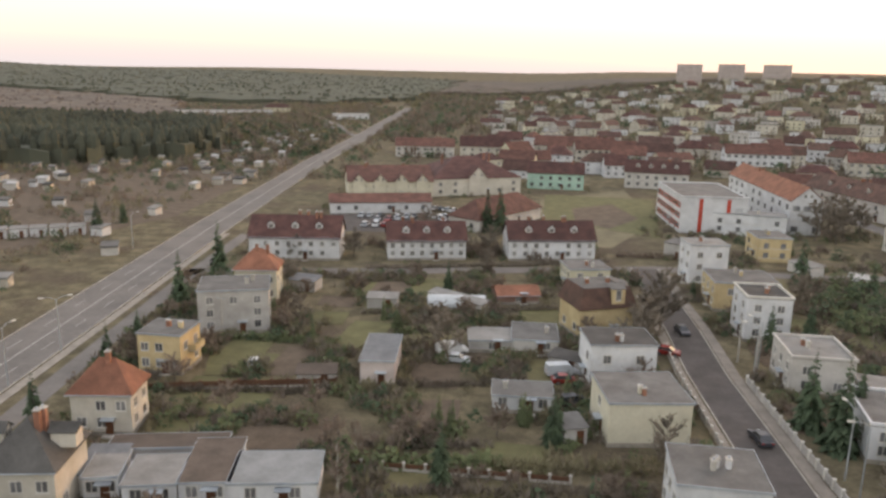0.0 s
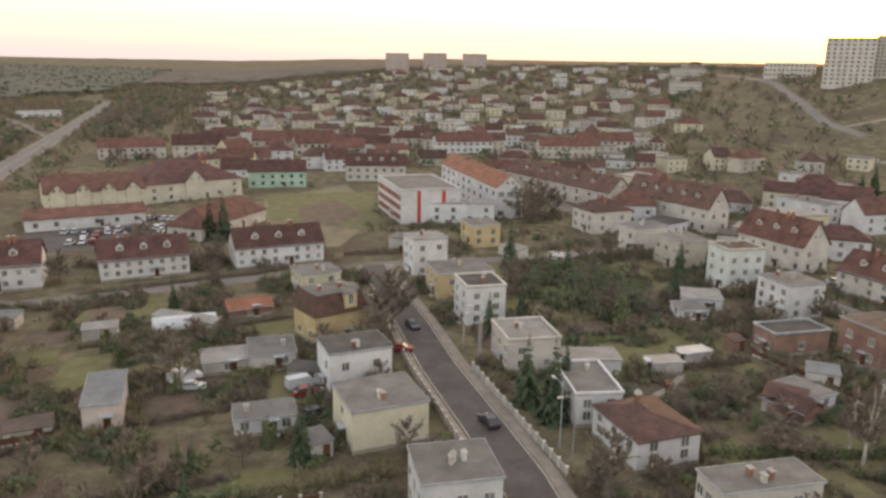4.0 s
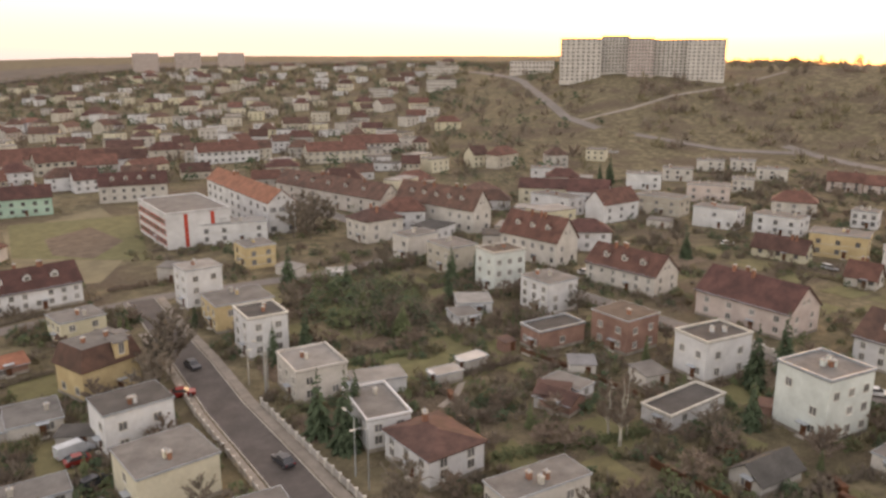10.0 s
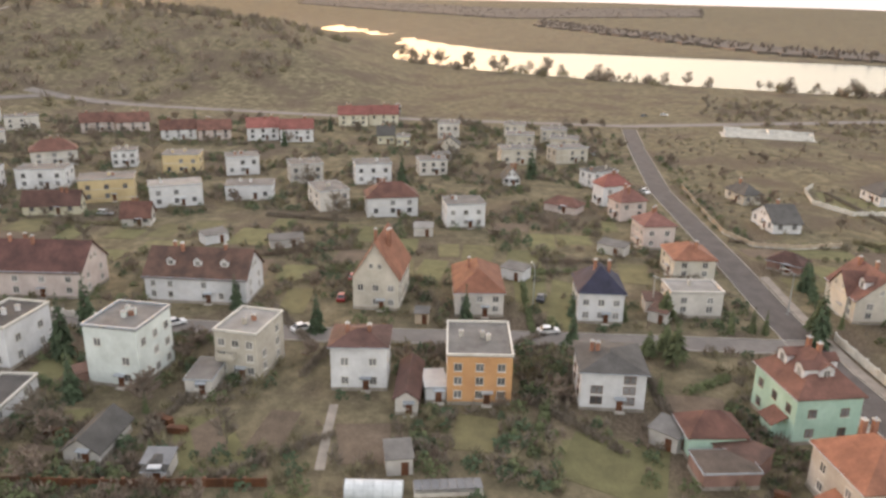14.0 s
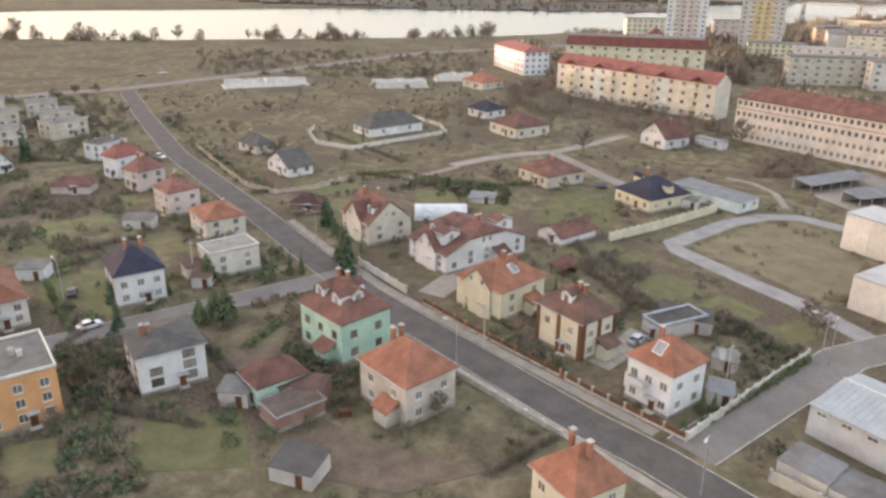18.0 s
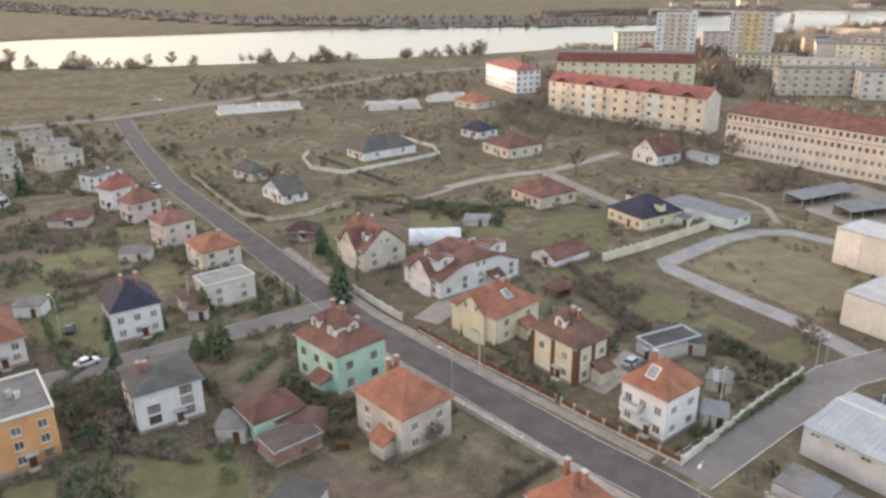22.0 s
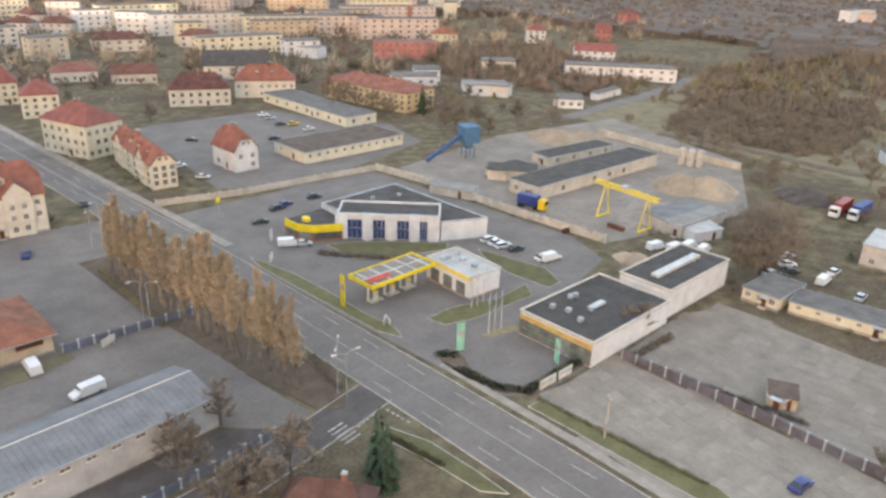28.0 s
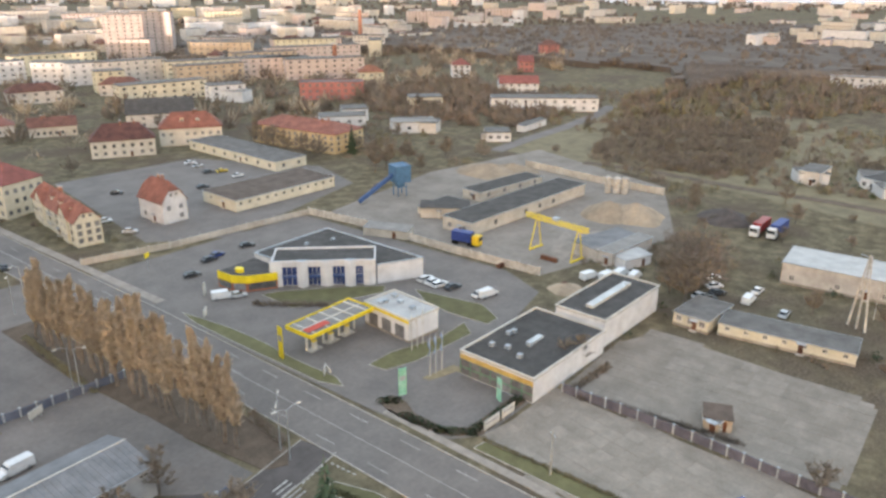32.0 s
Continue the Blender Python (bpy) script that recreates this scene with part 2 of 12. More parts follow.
def window_mesh(w, h, frame_m):
    """A casement as seen in a facade, x across, -y outwards: one framed piece with two recessed panes and a sill."""
    key = (round(w, 2), round(h, 2), frame_m.name)
    if key not in WIN:
        a, b, t = w / 2, h / 2, 0.09
        xs = [-a, -a + t, -t / 2, t / 2, a - t, a] if w > 0.8 else [-a, -a + t, a - t, a]
        zs = [-b, -b + t, b - t, b]
        g = Geo()
        fs, gs = g.slot(frame_m), g.slot(GLASS)
        idx = {}
        for i, x in enumerate(xs):
            for j, z in enumerate(zs):
                idx[i, j] = len(g.v)
                g.v.append((x, -0.06, z))
        n = len(xs)
        hole = [(1, 2), (3, 4)] if n == 6 else [(1, 2)]
        for i in range(n - 1):
            for j in range(3):
                q = (idx[i, j], idx[i + 1, j], idx[i + 1, j + 1], idx[i, j + 1])
                if j == 1 and (i, i + 1) in hole:
                    k = len(g.v)
                    g.v.extend([(x, -0.01, z) for x, y, z in (g.v[v] for v in q)])
                    r = (k, k + 1, k + 2, k + 3)
                    g.f.append(r), g.m.append(gs)
                    for u in range(4):
                        g.f.append((q[u], q[(u + 1) % 4], r[(u + 1) % 4], r[u])), g.m.append(fs)
                else:
                    g.f.append(q), g.m.append(fs)
        rim = [idx[0, 0], idx[n - 1, 0], idx[n - 1, 3], idx[0, 3]]
        k = len(g.v)
        g.v.extend([(x, 0.02, z) for x, y, z in (g.v[v] for v in rim)])
        for u in range(4):
            g.f.append((rim[(u + 1) % 4], rim[u], k + u, k + (u + 1) % 4)), g.m.append(fs)
        s0 = len(g.v)
        g.v.extend([(-a - 0.06, -0.16, -b - 0.04), (a + 0.06, -0.16, -b - 0.04)])
        g.f.append((s0, s0 + 1, idx[n - 1, 0], idx[0, 0])), g.m.append(g.slot(TRIM_W))
        g.f.append((s0, k, k + 1, s0 + 1)), g.m.append(g.slot(TRIM_W))
        p = Geo()
        p.box(-a, -0.02, -b, a, 0.015, b, GLASS)
        WIN[key] = (g.mesh("window"), p.mesh("pane"))
    return WIN[key]


def put_window(parent, x, y, z, turn, w=1.3, h=1.4, frame_m=None):
    return part("window", window_mesh(w, h, frame_m or FRAME_W)[0], parent, m=pose(x, y, z, 0, 0, turn))


def street_side(parent, side, fixed):
    """Whether a side of a building faces the open middle of the town; far rear walls stay blank."""
    n = {"s": Vector((0, -1, 0)), "n": Vector((0, 1, 0)), "e": Vector((1, 0, 0)), "w": Vector((-1, 0, 0))}[side]
    m = parent.matrix_basis
    c, d = m @ (n * fixed), (m.to_3x3() @ n)
    return m.translation.length < 75 or -(c.x * d.x + c.y * d.y) > -6


def facade(parent, L, fixed, side, rows, n, w=1.3, h=1.4, frame_m=None, skip=0.0, rnd=None, lo=None, hi=None):
    """Rows of n windows along one side ('s', 'n', 'e', 'w') of a body centred on the thing. fixed: the wall's distance from the centre."""
    lo = -L / 2 if lo is None else lo
    hi = L / 2 if hi is None else hi
    if not street_side(parent, side, fixed):
        return
    if math.hypot(*parent.matrix_basis.translation[:2]) > 215:
        for z in rows:
            g = Geo()
            g.box(lo + 0.3, -0.03, z - h / 2 - 0.12, hi - 0.3, 0.01, z - h / 2, TRIM_W)
            for i in range(n):
                if not (rnd and rnd.random() < skip):
                    u = lo + (hi - lo) * (i + 0.5) / n
                    g.box(u - w / 2, -0.05, z - h / 2, u + w / 2, 0.01, z + h / 2, GLASS)
            turn = {"s": 0, "n": 180, "e": 90, "w": -90}[side]
            tagged(part("glazing", g, parent, m=pose(0, 0, 0, 0, 0, turn) @ pose(0, -fixed, 0)), kind="stuff")
        return
    for z in rows:
        for i in range(n):
            if rnd and rnd.random() < skip:
                continue
            u = lo + (hi - lo) * (i + 0.5) / n
            x, y, turn = {"s": (u, -fixed, 0), "n": (-u, fixed, 180), "e": (fixed, u, 90), "w": (-fixed, -u, -90)}[side]
            put_window(parent, x, y, z, turn, w, h, frame_m)


def chimney(parent, x, y, z0, z1, w=0.6, d=0.6, material=None):
    g = Geo()
    g.box(x - w / 2, y - d / 2, z0, x + w / 2, y + d / 2, z1, material or BRICKM)
    g.box(x - w / 2 - 0.08, y - d / 2 - 0.08, z1, x + w / 2 + 0.08, y + d / 2 + 0.08, z1 + 0.14, CONC)
    g.tube((x, y, z1 + 0.14), (x, y, z1 + 0.42), 0.13, 0.11, METAL)
    part("chimney", g, parent)


def dormer(parent, x, y, z, turn, roof, wall, w=1.7, h=1.5, deep=2.6, gable=True):
    """A dormer window on a slope that faces -y before the turn."""
    g = Geo()
    g.box(-w / 2, 0, -0.4, w / 2, deep, h, wall)
    d = part("dormer", g, parent, m=pose(x, y, z, 0, 0, turn))
    r = Geo()
    if gable:
        e, o = 0.25, w / 2 + 0.2
        r.slab([(-o, -e, h - 0.12), (0, -e, h + 0.75), (0, deep + 0.6, h + 0.75), (-o, deep + 0.2, h - 0.12)][::-1], 0.12, roof)
        r.slab([(0, -e, h + 0.75), (o, -e, h - 0.12), (o, deep + 0.2, h - 0.12), (0, deep + 0.6, h + 0.75)][::-1], 0.12, roof)
        t = Geo()
        t.face([(-w / 2, 0, h), (w / 2, 0, h), (0, 0, h + 0.7)], wall)
        part("gable", t, d)
    else:
        r.slab([(-w / 2 - 0.2, -0.25, h), (w / 2 + 0.2, -0.25, h), (w / 2 + 0.2, deep + 0.4, h + 0.35), (-w / 2 - 0.2, deep + 0.4, h + 0.35)], 0.12, roof)
    part("dormer_roof", r, d)
    k, p = window_mesh(min(1.1, w - 0.4), h - 0.5, FRAME_W)
    win = part("window", k, d, m=pose(0, 0, h / 2 + 0.05, 0, 0, 0))
    return d


def roof_geo(kind, w, d, h, rh, o, material, wall):
    """The roof of a w x d body at height h. gable_x: ridge along x; gable_y: along y; hip; half: clipped gables; mansard; tent."""
    a, b = w / 2 + o, d / 2 + o
    g, t = Geo(), 0.18
    if kind in ("gable_x", "half_x"):
        s = rh / (d / 2)
        ze = h - o * s
        c = 0.0 if kind == "gable_x" else min(2.2, w * 0.16)
        if c == 0:
            g.slab([(-a, -b, ze), (a, -b, ze), (a, 0, h + rh), (-a, 0, h + rh)], t, material)
            g.slab([(a, b, ze), (-a, b, ze), (-a, 0, h + rh), (a, 0, h + rh)], t, material)
        else:
            zc = h + rh * 0.55
            yc = (h + rh - zc) / s
            g.slab([(-a, -b, ze), (a, -b, ze), (a, -yc, zc), (a - c, 0, h + rh), (-a + c, 0, h + rh), (-a, -yc, zc)], t, material)
            g.slab([(a, b, ze), (-a, b, ze), (-a, yc, zc), (-a + c, 0, h + rh), (a - c, 0, h + rh), (a, yc, zc)], t, material)
            g.slab([(a, -yc, zc), (a, yc, zc), (a - c, 0, h + rh)], t, material)
            g.slab([(-a, yc, zc), (-a, -yc, zc), (-a + c, 0, h + rh)], t, material)
    elif kind == "gable_y":
        s = rh / (w / 2)
        ze = h - o * s
        g.slab([(-a, b, ze), (-a, -b, ze), (0, -b, h + rh), (0, b, h + rh)], t, material)
        g.slab([(a, -b, ze), (a, b, ze), (0, b, h + rh), (0, -b, h + rh)], t, material)
    elif kind in ("hip", "tent"):
        ze = h - 0.1
        if a >= b:
            k = max(a - b * 0.95, 0.15)
            p, q = (-k, 0, h + rh), (k, 0, h + rh)
            g.slab([(-a, -b, ze), (a, -b, ze), q, p], t, material)
            g.slab([(a, b, ze), (-a, b, ze), p, q], t, material)
            g.slab([(a, -b, ze), (a, b, ze), q], t, material)
            g.slab([(-a, b, ze), (-a, -b, ze), p], t, material)
        else:
            k = max(b - a * 0.95, 0.15)
            p, q = (0, -k, h + rh), (0, k, h + rh)
            g.slab([(a, -b, ze), (a, b, ze), q, p], t, material)
            g.slab([(-a, b, ze), (-a, -b, ze), p, q], t, material)
            g.slab([(-a, -b, ze), (a, -b, ze), p], t, material)
            g.slab([(a, b, ze), (-a, b, ze), q], t, material)
    elif kind == "mansard":
        c, zt = 1.2, h + rh
        x, y = a - c, b - c
        for q in ([(-a, -b), (a, -b), (x, -y), (-x, -y)], [(a, -b), (a, b), (x, y), (x, -y)], [(a, b), (-a, b), (-x, y), (x, y)], [(-a, b), (-a, -b), (-x, -y), (-x, y)]):
            g.slab([(q[0][0], q[0][1], h), (q[1][0], q[1][1], h), (q[2][0], q[2][1], zt), (q[3][0], q[3][1], zt)], 0.15, material)
        g.box(-x, -y, zt - 0.15, x, y, zt + 0.05, flat_m("felt"))
    return g


def house(name, x, y, rot, w, d, h, roof="flat", rh=3.0, wall="cream", cover="red", label="", category="house", group="", storeys=2, cols=3, side=2, seed=0,
          frame_m=None, parapet=None, chim=2, dorm=0, balcony="", winw=1.3, winh=1.4, plinth=True, sill0=1.6, door=True, over=0.45, blank=0.12, z=0.0, axis="x", dark=0, frame_dark=0, gables=0, dorm_at="", stripes=0, rooflight="", porch=""):
    """A detached building: walls, plinth, roof, windows, door, chimneys, dormers, balconies."""
    rnd = random.Random(seed)
    FOOT.append((x, y, rot, w, d))
    if dark or frame_dark:
        frame_m = FRAME_B
    e = thing(name, x, y, z, rot, label, category, group)
    wm = wall_m(wall)
    if roof == "gable":
        roof = "gable_x" if axis == "x" else "gable_y"
    if roof == "half":
        roof = "half_x"
    g = Geo()
    g.box(-w / 2, -d / 2, -0.6, w / 2, d / 2, h, wm)
    if roof in ("gable_x", "half_x"):
        top = rh * (1.0 if roof == "gable_x" else 0.55)
        yb = d / 2 * (1 - top / rh) if roof == "half_x" else 0
        for sx in (-1, 1):
            pts = [(sx * w / 2, -d / 2, h), (sx * w / 2, d / 2, h), (sx * w / 2, yb, h + top - 0.12), (sx * w / 2, -yb - 0.001, h + top - 0.12)]
            g.face(pts if sx > 0 else pts[::-1], wm)
    if roof == "gable_y":
        for sy in (-1, 1):
            pts = [(-w / 2, sy * d / 2, h), (w / 2, sy * d / 2, h), (0, sy * d / 2, h + rh - 0.12)]
            g.face(pts if sy < 0 else pts[::-1], wm)
    part("wall", g, e)
    if plinth and math.hypot(x, y) < 210:
        g = Geo()
        g.ring(w / 2 + 0.06, d / 2 + 0.06, w / 2 + 0.003, d / 2 + 0.003, -0.6, 0.6, PLINTH)
        part("plinth", g, e)
    if roof == "flat":
        fm = flat_m(cover)
        g = Geo()
        g.box(-w / 2 - 0.15, -d / 2 - 0.15, h + 0.003, w / 2 + 0.15, d / 2 + 0.15, h + 0.14, fm)
        part("roof", g, e)
        pm = {"white": TRIM_W, "zinc": METAL, "wall": wm}.get(parapet)
        if pm:
            g = Geo()
            g.ring(w / 2 + 0.17, d / 2 + 0.17, w / 2 - 0.11, d / 2 - 0.11, h + 0.1, h + 0.5, pm)
            part("parapet", g, e)
        else:
            g = Geo()
            g.ring(w / 2 + 0.21, d / 2 + 0.21, w / 2 + 0.153, d / 2 + 0.153, h - 0.1, h + 0.18, METAL)
            part("gutter", g, e)
        ztop = h
    else:
        part("roof", roof_geo(roof, w, d, h, rh, over, roof_m(cover), wm), e)
        ztop = h + rh * 0.45
        if roof in ("gable_x", "hip", "half_x") and math.hypot(x, y) < 200:
            for sy in (-1, 1):
                g = Geo()
                g.tube((-w / 2 - over, sy * (d / 2 + over), h - 0.25), (w / 2 + over, sy * (d / 2 + over), h - 0.25), 0.08, 0.08, METAL)
                part("gutter", g, e)
    rows = [sill0 + 0.3 + i * (h - sill0 + 0.2) / storeys * 1.0 for i in range(storeys)]
    rows = [min(r, h - winh / 2 - 0.2) for r in rows]
    for sd, L, f, n in (("s", w, d / 2, cols), ("n", w, d / 2, cols // 2 if math.hypot(x, y) < 125 else (cols if street_side(e, "n", d / 2) else 0)), ("e", d, w / 2, side), ("w", d, w / 2, side)):
        if n:
            if math.hypot(x, y) < 110 or street_side(e, sd, f):
                facade(e, L, f + 0.004, sd, rows, n, winw, winh, frame_m, blank, rnd)
    if roof in ("gable_x", "half_x") and side and rh > 3:
        for sx, turn in ((1, 90), (-1, -90)):
            if not street_side(e, "e" if sx > 0 else "w", w / 2):
                continue
            put_window(e, sx * (w / 2 + 0.004), 0.9, h + rh * 0.3, turn, 0.9, 1.1, frame_m)
            put_window(e, sx * (w / 2 + 0.004), -0.9, h + rh * 0.3, turn, 0.9, 1.1, frame_m)
    if roof == "gable_y" and side and rh > 3:
        for sy, turn in ((-1, 0), (1, 180)):
            if not street_side(e, "n" if sy > 0 else "s", d / 2):
                continue
            put_window(e, 0.9, sy * (d / 2 + 0.004), h + rh * 0.3, turn, 0.9, 1.1, frame_m)
            put_window(e, -0.9, sy * (d / 2 + 0.004), h + rh * 0.3, turn, 0.9, 1.1, frame_m)
    if door:
        g = Geo()
        g.box(-0.5, -0.07, 0.1, 0.5, 0.01, 2.3, DOOR)
        g.box(-0.8, -0.9, 0.0, 0.8, -0.003, 0.18, CONC)
        g.box(-0.9, -1.0, 2.45, 0.9, -0.003, 2.6, METAL)
        part("door", g, e, m=pose(w * 0.12, -d / 2 - 0.003, 0, 0, 0, 0))
    for i in range(chim):
        cx = (rnd.random() - 0.5) * w * 0.6
        cy = (rnd.random() - 0.5) * d * 0.3
        if roof != "flat":
            chimney(e, cx, cy * 0.6, h + rh * 0.3, h + rh + 0.9)
        else:
            chimney(e, cx, cy, h, h + 1.1, 0.7, 0.5, rnd.choice((BRICKM, CONC, wm)))
    if dorm:
        rm = roof_m(cover)
        long_x = roof in ("gable_x", "half_x") or (roof == "hip" and w >= d)
        for sgn, turn in ((-1, 0),) if long_x else ((-1, 0), (1, 180)):
            for i in range(dorm):
                L = (w if long_x else d) * (0.8 if roof != "hip" else 0.5)
                u = -L / 2 + L * (i + 0.5) / dorm
                off = (d if long_x else w) / 2 * 0.62
                zz = h + rh * 0.38 - 0.35
                if long_x:
                    dormer(e, u, sgn * off, zz, turn, rm, wm)
                else:
                    dormer(e, -sgn * off, u, zz, turn - 90 if sgn < 0 else turn - 90, rm, wm)
    for code in dorm_at.split():
        sd, k = code[0], float(code[1:])
        px, py, turn = {"s": (k * w, -d / 2 * 0.66, 0), "n": (k * w, d / 2 * 0.66, 180), "e": (w / 2 * 0.66, k * d, 90), "w": (-w / 2 * 0.66, k * d, -90)}[sd]
        dormer(e, px, py, h + rh * 0.34 - 0.35, turn, roof_m(cover), wall_m("white"), 2.3, 2.1, 3.0)
    for k in range(stripes):
        for sd in ("s", "e"):
            L = w if sd == "s" else d
            u = -L / 2 + 0.45 + (L - 0.9) * k / (stripes - 1)
            g = Geo()
            g.box(-0.45, -0.06, 0.1, 0.45, 0.0, h - 0.05, FRAME_B)
            part("pilaster", g, e, m=pose(u, -d / 2 - 0.003, 0) if sd == "s" else pose(w / 2 + 0.003, u, 0, 0, 0, 90))
    for sd in rooflight:
        span = (d if sd in "sn" else w) / 2
        px, py, turn = {"s": (0, -d / 4, 0), "n": (0, d / 4, 180), "e": (w / 4, 0, 90), "w": (-w / 4, 0, -90)}[sd]
        g = Geo()
        g.box(-0.9, -1.1, 0.05, 0.9, 1.1, 0.28, TRIM_W)
        g.box(-0.75, -0.95, 0.283, 0.75, 0.95, 0.3, GLASS)
        part("rooflight", g, e, m=pose(px, py, h + rh * 0.5, 0, 0, turn) @ pose(0, 0, 0, math.degrees(math.atan2(rh, span)), 0, 0))
    for sd in porch:
        px, py, turn = {"s": (w * 0.2, -d / 2, 0), "n": (0, d / 2, 180), "e": (w / 2, d * 0.15, 90), "w": (-w / 2, 0, -90)}[sd]
        g = Geo()
        g.box(-1.6, -2.2, -0.2, 1.6, -0.004, 2.5, wm)
        pr = part("porch", g, e, m=pose(px, py, 0, 0, 0, turn))
        g = Geo()
        g.slab([(-2, -2.6, 2.6), (2, -2.6, 2.6), (2, 0.0, 3.8), (-2, 0.0, 3.8)], 0.14, roof_m(cover) if cover in ROOFS else METAL)
        part("porch_roof", g, pr)
    for i in range(gables):
        gw = min(w / gables * 0.6, 7.5)
        u, gh = -w / 2 + w * (i + 0.5) / gables, min(rh * 0.8, gw * 0.55)
        g = Geo()
        g.prism([(u - gw / 2, -d / 2 - 0.5), (u + gw / 2, -d / 2 - 0.5), (u + gw / 2, -d / 2 - 0.003), (u - gw / 2, -d / 2 - 0.003)], 0, h, wm)
        g.face([(u - gw / 2, -d / 2 - 0.5, h), (u + gw / 2, -d / 2 - 0.5, h), (u, -d / 2 - 0.5, h + gh)], wm)
        gb = part("gable", g, e)
        g = Geo()
        back = -d / 2 + gh / rh * d / 2
        for sx in (-1, 1):
            q = [(u + sx * (gw / 2 + 0.35), -d / 2 - 0.8, h - 0.2), (u, -d / 2 - 0.8, h + gh + 0.1), (u, back, h + gh + 0.1), (u + sx * (gw / 2 + 0.35), -d / 2, h - 0.1)]
            g.slab(q if sx < 0 else q[::-1], 0.14, roof_m(cover))
        part("gable_roof", g, e)
        for k in (-0.2, 0.2):
            put_window(gb, u + k * gw, -d / 2 - 0.505, h + gh * 0.25, 0, 0.9, 1.2, frame_m)
    for s in balcony:
        bx, by, turn = {"s": (-w * 0.2, -d / 2, 0), "n": (w * 0.2, d / 2, 180), "e": (w / 2, d * 0.1, 90), "w": (-w / 2, d * 0.1, -90)}[s]
        g = Geo()
        g.box(-1.6, -1.3, -0.16, 1.6, -0.003, 0, CONC)
        g.box(-1.6, -1.3, 0, 1.6, -1.22, 0.95, wm)
        g.box(-1.6, -1.22, 0, -1.52, -0.003, 0.95, wm)
        g.box(1.52, -1.22, 0, 1.6, -0.003, 0.95, wm)
        part("balcony", g, e, m=pose(bx, by, h * 0.5, 0, 0, turn))
    return e

# ---- the land ----
def lerp_table(table, a):
    for p, q in zip(table, table[1:]):
        if p[0] <= a <= q[0]:
            k = (a - p[0]) / (q[0] - p[0])
            return [u + (v - u) * k for u, v in zip(p[1:], q[1:])]
    return list(table[-1][1:])


# bearing; where the rise starts, where it ends, its height, where it ends behind
HILL = [(-180, 500, 1500, 0, 9000), (-4, 500, 1500, 0, 9000), (6, 420, 1500, 5, 9000), (12, 400, 1450, 25, 9000), (20, 380, 1300, 41, 9000), (35, 360, 1200, 49, 9000), (44, 340, 850, 47, 9000), (50, 370, 720, 50, 3000),
        (58, 410, 760, 53, 1500), (66, 460, 740, 51, 1400), (73, 450, 680, 43, 1300), (79, 430, 620, 33, 1200), (84, 420, 600, 12, 1200), (88, 420, 600, 0, 1200), (180, 500, 600, 0, 1200)]
FAR = [(-180, -20), (-168, -50), (-155, -105), (-127, -125), (-100, -165), (-84, -110), (-70, 0), (-60, 30), (-32, 48), (0, 42), (12, 42), (40, 30), (73, 42), (110, 34), (140, 0), (180, -20)]
RIVER = [(1700, 240), (1300, 108), (1040, 30), (860, -35), (795, -145), (730, -260), (680, -380), (640, -480), (610, -620), (560, -800), (510, -1100)]
RIVER_HALF = (35, 45, 55, 100, 140, 155, 160, 160, 150, 130, 110)


def smooth(a, b, x):
    k = min(max((x - a) / (b - a), 0), 1)
    return k * k * (3 - 2 * k)


def river_gap(x, y):
    """Distance from the water's edge, negative in the river."""
    best = 1e9
    for (p, q, hp, hq) in zip(RIVER, RIVER[1:], RIVER_HALF, RIVER_HALF[1:]):
        dx, dy = q[0] - p[0], q[1] - p[1]
        k = min(max(((x - p[0]) * dx + (y - p[1]) * dy) / (dx * dx + dy * dy), 0), 1)
        best = min(best, math.hypot(x - p[0] - k * dx, y - p[1] - k * dy) - (hp + (hq - hp) * k))
    return best


def ground_z(x, y):
    r, az = math.hypot(x, y), math.degrees(math.atan2(x, y))
    r0, r1, zc, rb = lerp_table(HILL, az)
    z = zc * smooth(r0, r1, r) * (1 - smooth(rb - 300, rb + 300, r))
    if z > 0.05:
        z += 1.5 * smooth(r0, r1, r) * noise.noise((x / 90, y / 90, 0)) * 2
    if r > 1700:
        z += smooth(1800, 4600, r) * (lerp_table(FAR, az)[0] + 12 * noise.noise((math.cos(radians(az)) * 5, math.sin(radians(az)) * 5, 2.5)))
    if x > 300 and y < 220:
        z += -3.2 * (1 - smooth(-6, 14, river_gap(x, y)))
    return z


def land():
    g = Geo()
    rings = [0, 20, 40, 60, 80, 100, 120, 140] + [140 + 12 * i for i in range(1, 75)] + [1028 * 1.055 ** i for i in range(1, 30)]
    rings = [r for r in rings if r < 4850] + [4850]
    seg = 420
    vs = [(0.0, 0.0, 0.0)]
    for r in rings[1:]:
        for i in range(seg):
            a = 2 * math.pi * i / seg
            x, y = r * math.sin(a), r * math.cos(a)
            vs.append((x, y, ground_z(x, y)))
    fs = [(0, 1 + (i + 1) % seg, 1 + i) for i in range(seg)]
    for k in range(len(rings) - 2):
        a, b = 1 + k * seg, 1 + (k + 1) * seg
        fs.extend([(a + i, a + (i + 1) % seg, b + (i + 1) % seg, b + i) for i in range(seg)])
    me = bpy.data.meshes.new("ground")
    me.from_pydata(vs, [], fs)
    me.materials.append(GROUND)
    me.polygons.foreach_set("use_smooth", [True] * len(fs))
    return tagged(new("ground", me), "gardens, dead grass, bare soil and meadows in early spring", "ground", kind="structure")


